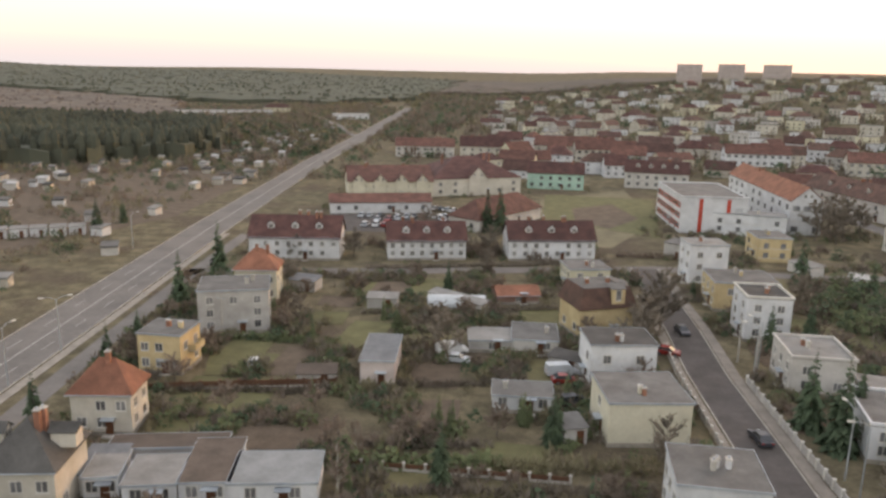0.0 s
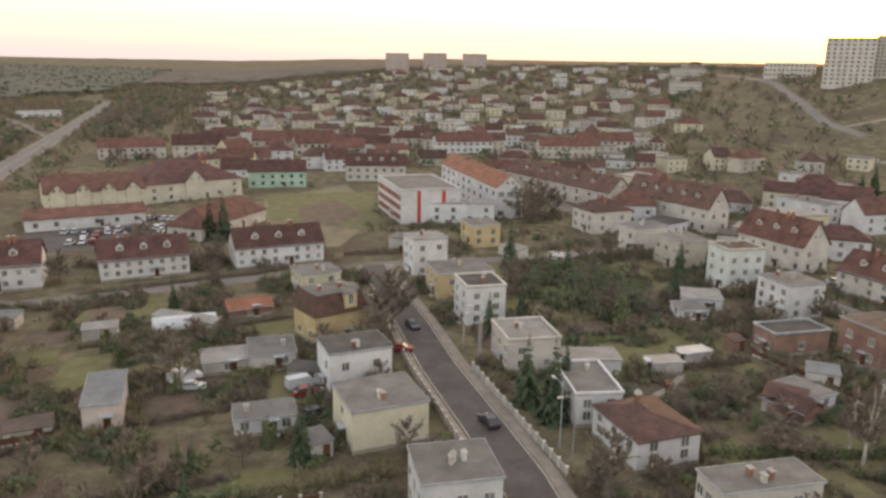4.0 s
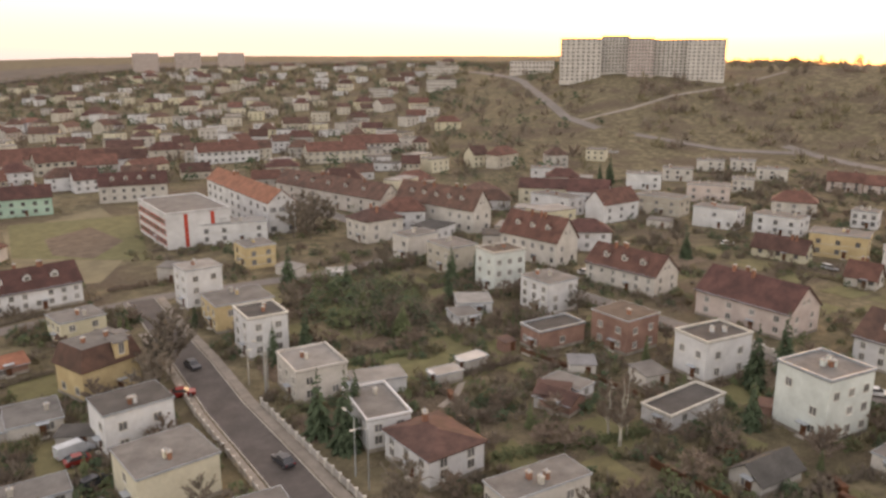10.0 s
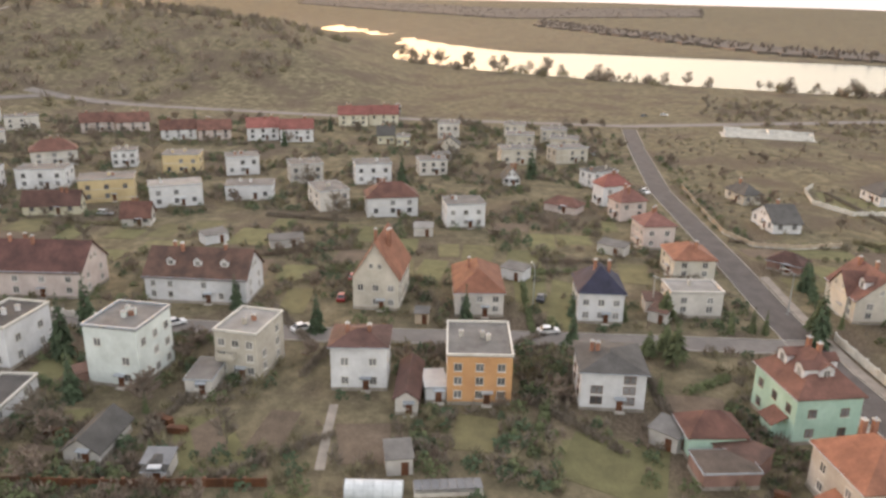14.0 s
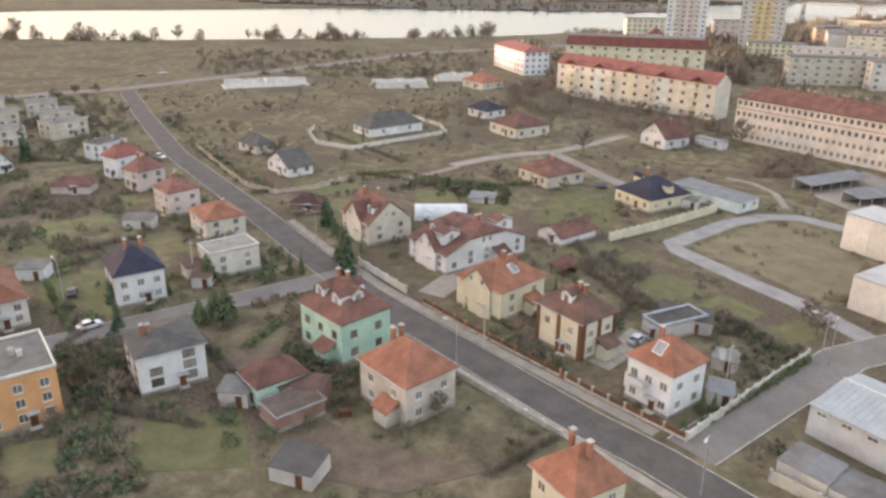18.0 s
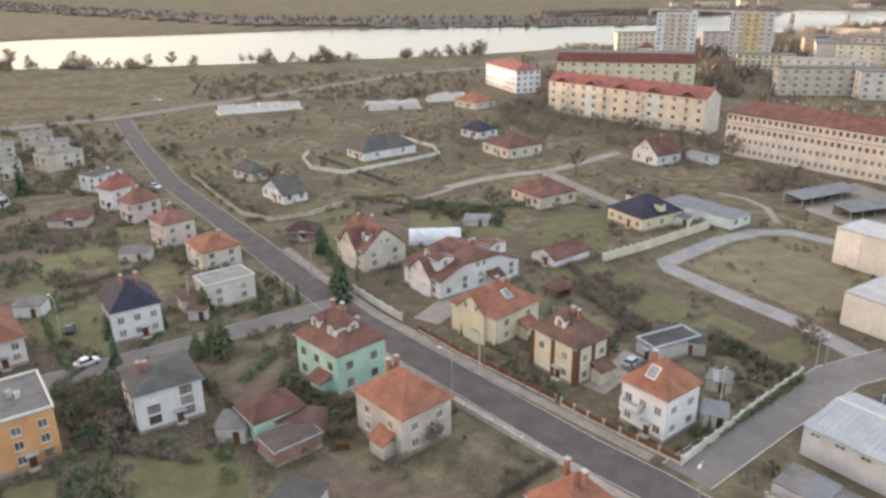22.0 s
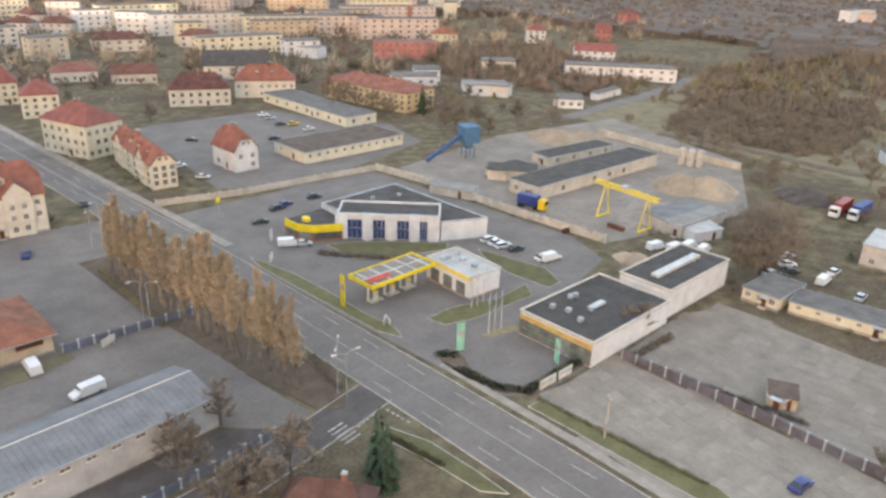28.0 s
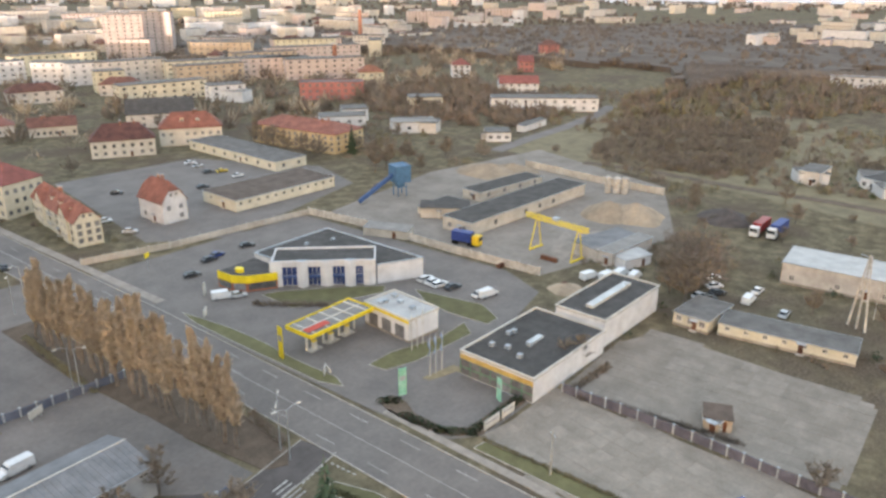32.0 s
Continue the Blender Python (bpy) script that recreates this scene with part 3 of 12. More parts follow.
def ground_material():
    m = bpy.data.materials.new("garden_ground")
    m.use_nodes = True
    n, l = m.node_tree.nodes, m.node_tree.links
    geo = n.new("ShaderNodeNewGeometry")

    def noise_tex(scale, detail=5, rough=0.6):
        t = n.new("ShaderNodeTexNoise")
        t.inputs["Scale"].default_value, t.inputs["Detail"].default_value, t.inputs["Roughness"].default_value = scale, detail, rough
        l.new(geo.outputs["Position"], t.inputs["Vector"])
        return t

    def ramp(src, stops):
        r = n.new("ShaderNodeValToRGB")
        e = r.color_ramp.elements
        while len(e) < len(stops):
            e.new(0.5)
        for k, (pos, c) in zip(e, stops):
            k.position, k.color = pos, (*rgb(c), 1)
        l.new(src, r.inputs["Fac"])
        return r

    big, mid, fine = noise_tex(0.035, 4), noise_tex(0.22, 6, 0.65), noise_tex(1.6, 6, 0.7)
    grass = ramp(mid.outputs["Fac"], [(0.28, "4a4638"), (0.4, "5b5545"), (0.5, "68614e"), (0.6, "766d58"), (0.75, "877d68")])
    soil = ramp(fine.outputs["Fac"], [(0.3, "453d34"), (0.5, "5c5347"), (0.72, "726758")])
    f = ramp(big.outputs["Fac"], [(0.38, "000000"), (0.52, "ffffff")])
    mix = n.new("ShaderNodeMix")
    mix.data_type = 'RGBA'
    l.new(f.outputs[0], mix.inputs[0]), l.new(soil.outputs[0], mix.inputs[6]), l.new(grass.outputs[0], mix.inputs[7])
    mr = n.new("ShaderNodeMapRange")
    mr.inputs["To Min"].default_value, mr.inputs["To Max"].default_value = 0.6, 1.35
    l.new(fine.outputs["Fac"], mr.inputs["Value"])
    vm = n.new("ShaderNodeVectorMath")
    vm.operation = 'SCALE'
    l.new(mix.outputs[2], vm.inputs[0]), l.new(mr.outputs[0], vm.inputs["Scale"])
    p = n["Principled BSDF"]
    l.new(vm.outputs[0], p.inputs["Base Color"])
    p.inputs["Roughness"].default_value = 1.0
    p.inputs["Specular IOR Level"].default_value = 0.1
    b = n.new("ShaderNodeBump")
    b.inputs["Strength"].default_value, b.inputs["Distance"].default_value = 0.8, 0.4
    l.new(fine.outputs["Fac"], b.inputs["Height"]), l.new(b.outputs[0], p.inputs["Normal"])
    return m


GROUND = ground_material()
ASPHALT = mat("asphalt", "6a6560", "5b5753", scale=0.12, fine=1.2, rough=0.9, spread=0.05)
ASPHALT_D = mat("patched_asphalt", "514c49", "423e3b", scale=0.25, fine=1.5, rough=0.92, spread=0.05)
PAVE = mat("paving", "837c73", "6d675f", scale=0.4, fine=4, rough=0.95)
YARD = mat("concrete_yard", "7c766e", "666058", scale=0.09, fine=0.7, rough=0.95)
GRASS = mat("lawn", "5e5c40", "4d4b34", scale=0.3, fine=3, rough=1.0, bump=0.5)
DRYGRASS = mat("dry_grass", "6c6550", "575140", scale=0.15, fine=1.4, rough=1.0, bump=0.5)
SOIL = mat("garden_soil", "5c5145", "483f35", scale=0.3, fine=2.4, rough=1.0, bump=0.6)
PAINT = mat("road_paint", "a3a19b", "75726d", scale=1.5, rough=0.8)
SLABS = mat("cracked_concrete", "7f786e", "6a645b", scale=0.2, fine=2.2, rough=0.95, bump=0.3)
KERB = mat("kerb_stone", "a39f97", "86827a", rough=0.95)
land()
water_m = mat("river_water", (0.02, 0.02, 0.02), (0.012, 0.015, 0.017), scale=0.01, fine=0.05, rough=0.22, spec=0.27, bump=0.3)
g = Geo()
g.face([(330, -1300, 0), (1200, -1300, 0), (1800, 100, 0), (1800, 300, 0), (900, 160, 0), (330, -120, 0)], water_m)
solo("water", g, 0, 0, -1.7, 0, "calm river reflecting the pale sunrise sky", "river", kind="structure")


def strip(name, pts, width, z, material, label, category="road", kerb=False, thick=0.3):
    """A band along a line of points, as one plate, with kerbs along its edges if wanted."""
    LINES.append((pts, width / 2))
    g, k = Geo(), Geo()
    fine = [pts[0]]
    for a, b in zip(pts, pts[1:]):
        n = max(1, int(math.hypot(b[0] - a[0], b[1] - a[1]) / 18)) if max(abs(ground_z(*a[:2])), abs(ground_z(*b[:2]))) > 0.3 else 1
        fine.extend([(a[0] + (b[0] - a[0]) * i / n, a[1] + (b[1] - a[1]) * i / n) for i in range(1, n + 1)])
    pts = fine
    L, R = [], []
    for i, p in enumerate(pts):
        a, b = pts[max(i - 1, 0)], pts[min(i + 1, len(pts) - 1)]
        d = Vector((b[0] - a[0], b[1] - a[1])).normalized()
        nx, ny = -d.y, d.x
        w = (p[2] if len(p) > 2 else width) / 2
        L.append((p[0] + nx * w, p[1] + ny * w)), R.append((p[0] - nx * w, p[1] - ny * w))
    for i in range(len(pts) - 1):
        zz = [ground_z(*q) + z for q in (R[i], R[i + 1], L[i + 1], L[i])]
        g.slab([(*R[i], zz[0]), (*R[i + 1], zz[1]), (*L[i + 1], zz[2]), (*L[i], zz[3])], thick, material)
        if kerb:
            for side, s in ((L, 1), (R, -1)):
                p, q = Vector(side[i]), Vector(side[i + 1])
                nrm = Vector((-(q - p).y, (q - p).x)).normalized() * 0.15 * s
                a, b, c, d = p, q, q + nrm, p + nrm
                o = [a, b, c, d] if s > 0 else [d, c, b, a]
                k.slab([(v.x, v.y, z + 0.12) for v in o], 0.3, KERB)
    ob = tagged(new(name, g.mesh(name)), label, category, kind="structure")
    if kerb:
        part("kerb", k, ob)
    return ob


def patch(name, pts, z, material, label, category="ground", kind="structure", thick=0.25):
    area = sum(p[0] * q[1] - q[0] * p[1] for p, q in zip(pts, pts[1:] + pts[:1]))
    if area < 0:
        pts = pts[::-1]
    if category in ("yard", "bed"):
        LOTS.append(pts)
    g = Geo()
    g.slab([(x, y, z) for x, y in pts], thick, material)
    return tagged(new(name, g.mesh(name)), label, category, kind=kind)


def slab_yard(pts, z, seed):
    """Cast concrete slabs with open joints, sunk and stained one by one."""
    r, g = random.Random(seed), Geo()
    ms = [SLABS, mat("pale_slab", "827b71", "716b62", scale=0.5, rough=0.95), SLABS, mat("stained_slab", "78716a", "676158", scale=0.5, rough=0.95)]
    a, b = Vector(pts[0]), Vector(pts[-1])
    u = (b - a).normalized()
    v = Vector((-u.y, u.x))
    for i in range(-40, 40):
        for j in range(-40, 40):
            c = a + u * (i * 3.0) + v * (j * 3.0)
            if inside(pts, c.x, c.y):
                h = z + r.uniform(-0.012, 0.012)
                q = [c + u * (sx * 1.47) + v * (sy * 1.47) for sx, sy in ((-1, -1), (1, -1), (1, 1), (-1, 1))]
                g.slab([(p.x, p.y, h) for p in q], 0.2, ms[min(3, int(abs(r.gauss(0, 0.8))))])
    return tagged(new("concrete_slabs", g.mesh("concrete_slabs")), "weathered cast concrete slabs of the yard", "paving", kind="stuff")


def inside(poly, x, y):
    hit = False
    for (x0, y0), (x1, y1) in zip(poly, poly[1:] + poly[:1]):
        if (y0 > y) != (y1 > y) and x < (x1 - x0) * (y - y0) / (y1 - y0) + x0:
            hit = not hit
    return hit

# ---- special buildings ----
BLUEGL = mat("blue_glazing", (0.03, 0.05, 0.14), (0.02, 0.03, 0.08), rough=0.15, spread=0.2, spec=0.6)
YEL = mat("yellow_panel", "e0c81e", "c9b21a", rough=0.5)
REDP = mat("red_panel", "a8402f", "8a3526", rough=0.6)
PANEL = mat("sandwich_panel", "c3c2be", "b3b2ae", scale=0.1, fine=1.2, rough=0.6, streak=0.25)
POLE = mat("galvanised_steel", "9b9fa0", "84888a", rough=0.45, metal=0.4)
TARP = mat("clear_sheeting", "a9adae", "909495", rough=0.4)


def greenhouse(name, x, y, rot, w, d, h, seed=0):
    e = thing(name, x, y, 0, rot, "long low garden greenhouse with clear sheeting", "greenhouse")
    FOOT.append((x, y, rot, w, d))
    g, f = Geo(), Geo()
    n = 8
    sl = g.slot(TARP)
    for k in (-1, 1):
        g.v.extend([(k * w / 2, -math.cos(math.pi * i / n) * d / 2, math.sin(math.pi * i / n) * h) for i in range(n + 1)])
    for i in range(n):
        g.f.append((i, n + 1 + i, n + 2 + i, i + 1)), g.m.append(sl)
    g.f.extend([tuple(range(n, -1, -1)), tuple(range(n + 1, 2 * n + 2))]), g.m.extend([sl, sl])
    part("sheeting", g, e)
    for k in range(7):
        u = -w / 2 + w * k / 6
        for i in range(n):
            a0, a1 = math.pi * i / n, math.pi * (i + 1) / n
            f.tube((u, -math.cos(a0) * d / 2 * 1.01, math.sin(a0) * h * 1.01), (u, -math.cos(a1) * d / 2 * 1.01, math.sin(a1) * h * 1.01), 0.04, 0.04, POLE, 4)
    part("hoop", f, e)
    return e


def gazebo(name, x, y, rot, w, d, h, seed=0):
    e = thing(name, x, y, 0, rot, "open wooden gazebo with a red tiled roof", "gazebo")
    FOOT.append((x, y, rot, w, d))
    for sx in (-1, 1):
        for sy in (-1, 1):
            g = Geo()
            g.box(-0.1, -0.1, 0, 0.1, 0.1, h, DOOR)
            part("post", g, e, at=(sx * w * 0.42, sy * d * 0.42, 0))
    part("roof", roof_geo("hip", w, d, h, 1.6, 0.4, roof_m("red"), None), e)
    g = Geo()
    g.box(-w * 0.42, d * 0.4, 0, w * 0.42, d * 0.42, 0.9, DOOR)
    part("railing", g, e)
    return e


def mansard_house(name, x, y, rot, w, d, h, **kw):
    kw["chim"] = 2
    e = house(name, x, y, rot, w, d, h, **kw)
    ym = wall_m("yellow")
    dormer(e, w * 0.18, -d / 2 - 0.25, h + 0.9, 0, flat_m("felt"), ym, 2.6, 2.6, 2.4, False)
    dormer(e, w / 2 + 0.25, 0, h + 0.9, 90, flat_m("felt"), ym, 2.6, 2.6, 2.4, False)
    return e


def school_block(name, x, y, rot, w, d, h, **kw):
    e = house(name, x, y, rot, w, d, h, **kw)
    for z in (2.0, 5.2, 8.4):
        g = Geo()
        g.box(-w / 2 + 0.8, -0.05, -0.95, w / 2 - 0.8, 0.02, 0.95, REDP)
        band = part("window_band", g, e, "brown-red parapet band with glazing", m=pose(0, -d / 2 - 0.004, z, 0, 0, 0))
        for i in range(9):
            k, p = window_mesh(2.6, 1.5, FRAME_W)
            part("pane", p, band, m=pose(-w / 2 + 2.4 + (w - 4.8) * i / 8, -0.06, 0.1, 0, 0, 0))
    for u in (-0.2, 0.22):
        g = Geo()
        g.box(-0.6, -0.06, 0.3, 0.6, 0.02, h - 0.3, REDP)
        part("stripe", g, e, "brick red vertical stripe", m=pose(w / 2 + 0.004, u * d, 0, 0, 0, 90))
    for i in range(4):
        g = Geo()
        g.box(-1.1, -0.08, 0, 1.1, 0.0, 0.3, mat("grey_letters", "8d8f92"))
        part("sign_bar", g, e, m=pose(w / 2 + 0.004, d * 0.38, 5.6 + i * 0.7, 0, 0, 90))
    return e


def flats(name, x, y, rot, w, d, h, roof="flat", rh=3.0, wall="white", cover="felt", cols=10, side=3, storeys=4, chim=4, label="", category="", seed=0, bal=1, group="", axis="x", mid=""):
    e = house(name, x, y, rot, w, d, h, roof=roof, rh=rh, wall=wall, cover=cover, label=label, category=category, storeys=storeys, cols=0, side=0, seed=seed, chim=chim, plinth=True, door=False, parapet="wall" if roof == "flat" else None, axis=axis, group=group)
    sh = h / storeys
    rows = [sh * (i + 0.55) for i in range(storeys)]
    far = math.hypot(x, y) > 330
    ww = min(1.6, w / max(cols, 1) * 0.5)
    if mid:
        g = Geo()
        g.box(-w * 0.24, -0.03, 0.05, w * 0.24, 0, h - 0.1, wall_m(mid))
        part("facade_panel", g, e, m=pose(0, -d / 2 - 0.002, 0))
    if far:
        # distant facades: all panes of one storey in one mesh
        for sd, L, f, n in (("s", w, d / 2, cols), ("e", d, w / 2, side), ("w", d, w / 2, side)):
            for z in rows:
                g = Geo()
                for i in range(n):
                    u = -L / 2 + L * (i + 0.5) / n
                    g.box(u - ww / 2, -0.04, z - 0.7, u + ww / 2, 0.02, z + 0.7, GLASS)
                if n:
                    m = {"s": pose(0, -f - 0.003, 0), "e": pose(f + 0.003, 0, 0, 0, 0, 90), "w": pose(-f - 0.003, 0, 0, 0, 0, -90)}[sd]
                    part("glazing", g, e, m=m)
    else:
        facade(e, w, d / 2 + (0.04 if mid else 0.004), "s", rows, cols, ww, 1.45)
        facade(e, d, w / 2 + 0.004, "e", rows, side, 1.2, 1.45)
        facade(e, d, w / 2 + 0.004, "w", rows, side, 1.2, 1.45)
    if bal:
        nb = max(2, cols // 3)
        bg = {}
        if w > 50 and rh > 2.5:
            for k in range(5):
                g = Geo()
                u = -w * 0.4 + w * 0.2 * k
                for sx in (-1, 1):
                    q = [(u + sx * 4, -d / 2 - 0.6, h - 0.1), (u, -d / 2 - 0.6, h + 1.9), (u, -d * 0.1, h + 1.9), (u + sx * 4, -d / 2 + 0.3, h + 0.2)]
                    g.slab(q if sx < 0 else q[::-1], 0.12, roof_m(cover))
                part("cross_gable", g, e)
                g = Geo()
                g.box(u - 2.6, -0.02, 0.2, u + 2.6, 0, h - 0.2, wall_m("mintwhite" if k % 2 else "lightyellow"))
                part("facade_panel", g, e, m=pose(0, -d / 2 - 0.002, 0))
        for k in range(nb):
            u = -w / 2 + w * (k + 0.5) / nb
            for z in rows:
                if "b" not in bg:
                    g = Geo()
                    g.box(-1.7, -1.2, -0.15, 1.7, -0.003, 0, CONC)
                    g.box(-1.7, -1.2, 0, 1.7, -1.14, 1.0, mat("balcony_panel", "cfcbc0", "b8b4a9"))
                    for s in (-1.7, 1.66):
                        g.box(s, -1.14, 0, s + 0.04, -0.003, 1.0, POLE)
                    bg["b"] = g.mesh("balcony")
                part("balcony", bg["b"], e, m=pose(u, -d / 2, z - 1.25, 0, 0, 0))
    return e


def old_block(name, x, y, rot, w, d, h, **kw):
    e = house(name, x, y, rot, w, d, h, **kw)
    wm, rm = wall_m(kw["wall"]), roof_m(kw["cover"])
    for u in ((-0.28, 0.28) if w > 20 else (0.0,)):
        g, gw = Geo(), 6.0
        g.box(-gw / 2, -0.5, 0, gw / 2, 0.5, h + 0.4, wm)
        g.face([(-gw / 2, -0.5, h + 0.4), (gw / 2, -0.5, h + 0.4), (0, -0.5, h + 3.2)], wm)
        b = part("gable_bay", g, e, m=pose(u * w, -d / 2, 0, 0, 0, 0))
        r = Geo()
        r.slab([(-gw / 2 - 0.4, -0.8, h + 0.1), (0, -0.8, h + 3.5), (0, 4.5, h + 3.5), (-gw / 2 - 0.4, 2, h + 0.1)][::-1], 0.15, rm)
        r.slab([(0, -0.8, h + 3.5), (gw / 2 + 0.4, -0.8, h + 0.1), (gw / 2 + 0.4, 2, h + 0.1), (0, 4.5, h + 3.5)][::-1], 0.15, rm)
        part("gable_roof", r, b)
        for z in (2.0, 4.8, 7.4):
            for q in (-1.3, 1.3):
                k, p = window_mesh(1.2, 1.5, FRAME_W)
                part("window", k, b, m=pose(q, -0.505, z, 0, 0, 0))
    for z in (2.9, 5.7):
        g = Geo()
        g.box(-1.8, -1.3, -0.15, 1.8, -0.003, 0, CONC)
        for i in range(13):
            g.box(-1.8 + i * 0.295, -1.3, 0, -1.75 + i * 0.295, -1.26, 0.95, POLE)
        g.box(-1.8, -1.32, 0.95, 1.8, -1.24, 1.02, POLE)
        part("balcony", g, e, m=pose(0, -d / 2, z, 0, 0, 0))
    return e


def warehouse(name, x, y, rot, w, d, h, label="", category="", seed=0):
    e = thing(name, x, y, 0, rot, label, category)
    FOOT.append((x, y, rot, w, d))
    g = Geo()
    g.box(-w / 2 + 0.05, -d / 2 + 0.05, -0.3, w / 2 - 0.05, d / 2 - 0.05, h, PANEL)
    part("wall", g, e)
    for L, f, turn, ex in ((w, d / 2, 0, 0), (w, d / 2, 180, 0), (d, w / 2, 90, 1), (d, w / 2, -90, 1)):
        n = max(3, int(L / 6))
        for i in range(n):
            k = Geo()
            k.box(-L / n / 2 + 0.03, -0.05, 0.3, L / n / 2 - 0.03, 0.045, h - 0.05, PANEL)
            u = -L / 2 + L * (i + 0.5) / n
            part("panel", k, e, m=pose(0, 0, 0, 0, 0, turn) @ pose(u, -f, 0))
    g = Geo()
    g.box(-w / 2 - 0.1, -d / 2 - 0.1, h, w / 2 + 0.1, d / 2 + 0.1, h + 0.3, flat_m("white"))
    part("roof", g, e)
    g = Geo()
    n = 20
    g.prism([(3.4 * math.cos(6.2832 * i / n), 3.4 * math.sin(6.2832 * i / n)) for i in range(n)], 0, 0.7, PANEL, flat_m("white"))
    if w / max(d, 1) < 2:
        part("roof_drum", g, e, "round raised roof ventilator", at=(0, 0, h + 0.3))
    rnd = random.Random(seed)
    for i in range(6):
        k = Geo()
        k.tube((0, 0, 0), (0, 0, 0.7), 0.2, 0.2, METAL, 8)
        part("roof_vent", k, e, at=((rnd.random() - 0.5) * w * 0.8, (rnd.random() - 0.5) * d * 0.8, h + 0.3))
    g = Geo()
    g.box(-2, -0.12, 0, 2, 0.02, 4, METAL)
    part("door", g, e, "grey roller door", m=pose(w / 2 + 0.05, 0, 0, 0, 0, 90))
    return e


def lowhall(name, x, y, rot, w, d, h, cover="white", sky=0, label="", category="", seed=0):
    """A low hall under two shallow slopes, the ridge along its length."""
    e = thing(name, x, y, 0, rot, label, category)
    FOOT.append((x, y, rot, w, d))
    wm, fm = wall_m("cement"), flat_m(cover)
    g = Geo()
    g.box(-w / 2, -d / 2, -0.3, w / 2, d / 2, h, wm)
    for s in (-1, 1):
        pts = [(s * w / 2, -d / 2, h), (s * w / 2, d / 2, h), (s * w / 2, d * 0.1, h + 1.1)]
        g.face(pts[::s], wm)
    part("wall", g, e)
    g = Geo()
    g.slab([(-w / 2, -d / 2 - 0.3, h), (w / 2, -d / 2 - 0.3, h), (w / 2, d * 0.1, h + 1.2), (-w / 2, d * 0.1, h + 1.2)], 0.12, fm)
    g.slab([(w / 2, d / 2 + 0.3, h), (-w / 2, d / 2 + 0.3, h), (-w / 2, d * 0.1, h + 1.2), (w / 2, d * 0.1, h + 1.2)], 0.12, fm)
    r = part("roof", g, e)
    n = int(w / 0.9)
    g = Geo()
    for i in range(1, n):
        u = -w / 2 + w * i / n
        g.slab([(u - 0.025, -d / 2 - 0.3, h + 0.05), (u + 0.025, -d / 2 - 0.3, h + 0.05), (u + 0.025, d * 0.1, h + 1.25), (u - 0.025, d * 0.1, h + 1.25)], 0.05, fm)
    part("seam", g, r)
    g = Geo()
    g.box(-w / 2, d * 0.1 - 0.12, h + 1.18, w / 2, d * 0.1 + 0.12, h + 1.28, TRIM_W)
    part("ridge_cap", g, r)
    if sky == 1:
        g = Geo()
        g.box(-3.0, -1.6, -0.2, 3.0, 1.6, 0.5, TRIM_W)
        lite = part("skylight", g, e, m=pose(-w * 0.05, -d * 0.05, h + 0.9, 0, 0, 0))
        for i in range(5):
            k = Geo()
            k.box(-0.48, -1.5, 0.45, 0.48, 1.5, 0.58, GLASS)
            part("pane", k, lite, at=(-2.3 + i * 1.15, 0, 0))
    if sky == 2:
        for u in (-0.28, 0.0, 0.25):
            g = Geo()
            g.box(-0.5, -1.0, -0.2, 0.5, 1.0, 0.45, TARP)
            part("skylight", g, e, at=(u * w, -d * 0.15, h + 0.7))
    rnd = random.Random(seed)
    m = max(1, int(w / 3.4))
    for i in range(m):
        if rnd.random() < 0.75:
            put_window(e, -w / 2 + w * (i + 0.5) / m, -d / 2 - 0.004, h - 1.0, 0, 1.5, 0.7)
    g = Geo()
    g.tube((-w / 2, -d / 2 - 0.36, h - 0.06), (w / 2, -d / 2 - 0.36, h - 0.06), 0.08, 0.08, METAL)
    part("gutter", g, e)
    return e


def market(name, x, y, rot, w, d, h, **kw):
    e = house(name, x, y, rot, w, d, h, over=0.8, door=False, **kw)
    for u in (-0.15, 0.02):
        g = Geo()
        g.box(-0.9, -0.7, 0, 0.9, 0.7, 1.1, METAL)
        g.box(-0.7, -0.5, 1.1, 0.7, 0.5, 1.25, TRIM_W)
        part("roof_vent", g, e, at=(u * w, d * 0.1, h + 1.9))
    g = Geo()
    g.box(-2.2, -0.1, 0, 2.2, 0.0, 0.9, mat("dark_letters", "4a2f22"))
    part("sign_bar", g, e, "dark sign letters as bars", m=pose(w * 0.42, -d / 2 - 0.004, 2.4, 0, 0, 0))
    for i in range(3):
        g = Geo()
        g.box(-0.7, -0.5, 0, 0.7, -0.003, 0.9, TRIM_W)
        part("air_conditioner", g, e, m=pose(-w * 0.3 + i * 1.6, -d / 2, 2.3, 0, 0, 0))
    return e


def flag_mast(x, y, h, colour, i):
    e = thing("flagpole", x, y, 0, 25, "white flagpole with a hanging banner", "flagpole", "flagpoles by the forecourt")
    g = Geo()
    g.tube((0, 0, 0), (0, 0, h), 0.09, 0.06, TRIM_W, 8)
    part("pole", g, e)
    g = Geo()
    for k in range(6):
        z0, z1 = h - 0.3 - k * 0.6, h - 0.9 - k * 0.6
        s0, s1 = 0.1 * math.sin(k * 1.3 + i), 0.1 * math.sin((k + 1) * 1.3 + i)
        g.slab([(0.08, s0, z0), (0.08, s1, z1), (1.0, s1 * 2, z1), (1.0, s0 * 2, z0)], 0.02, colour)
    part("banner", g, e)


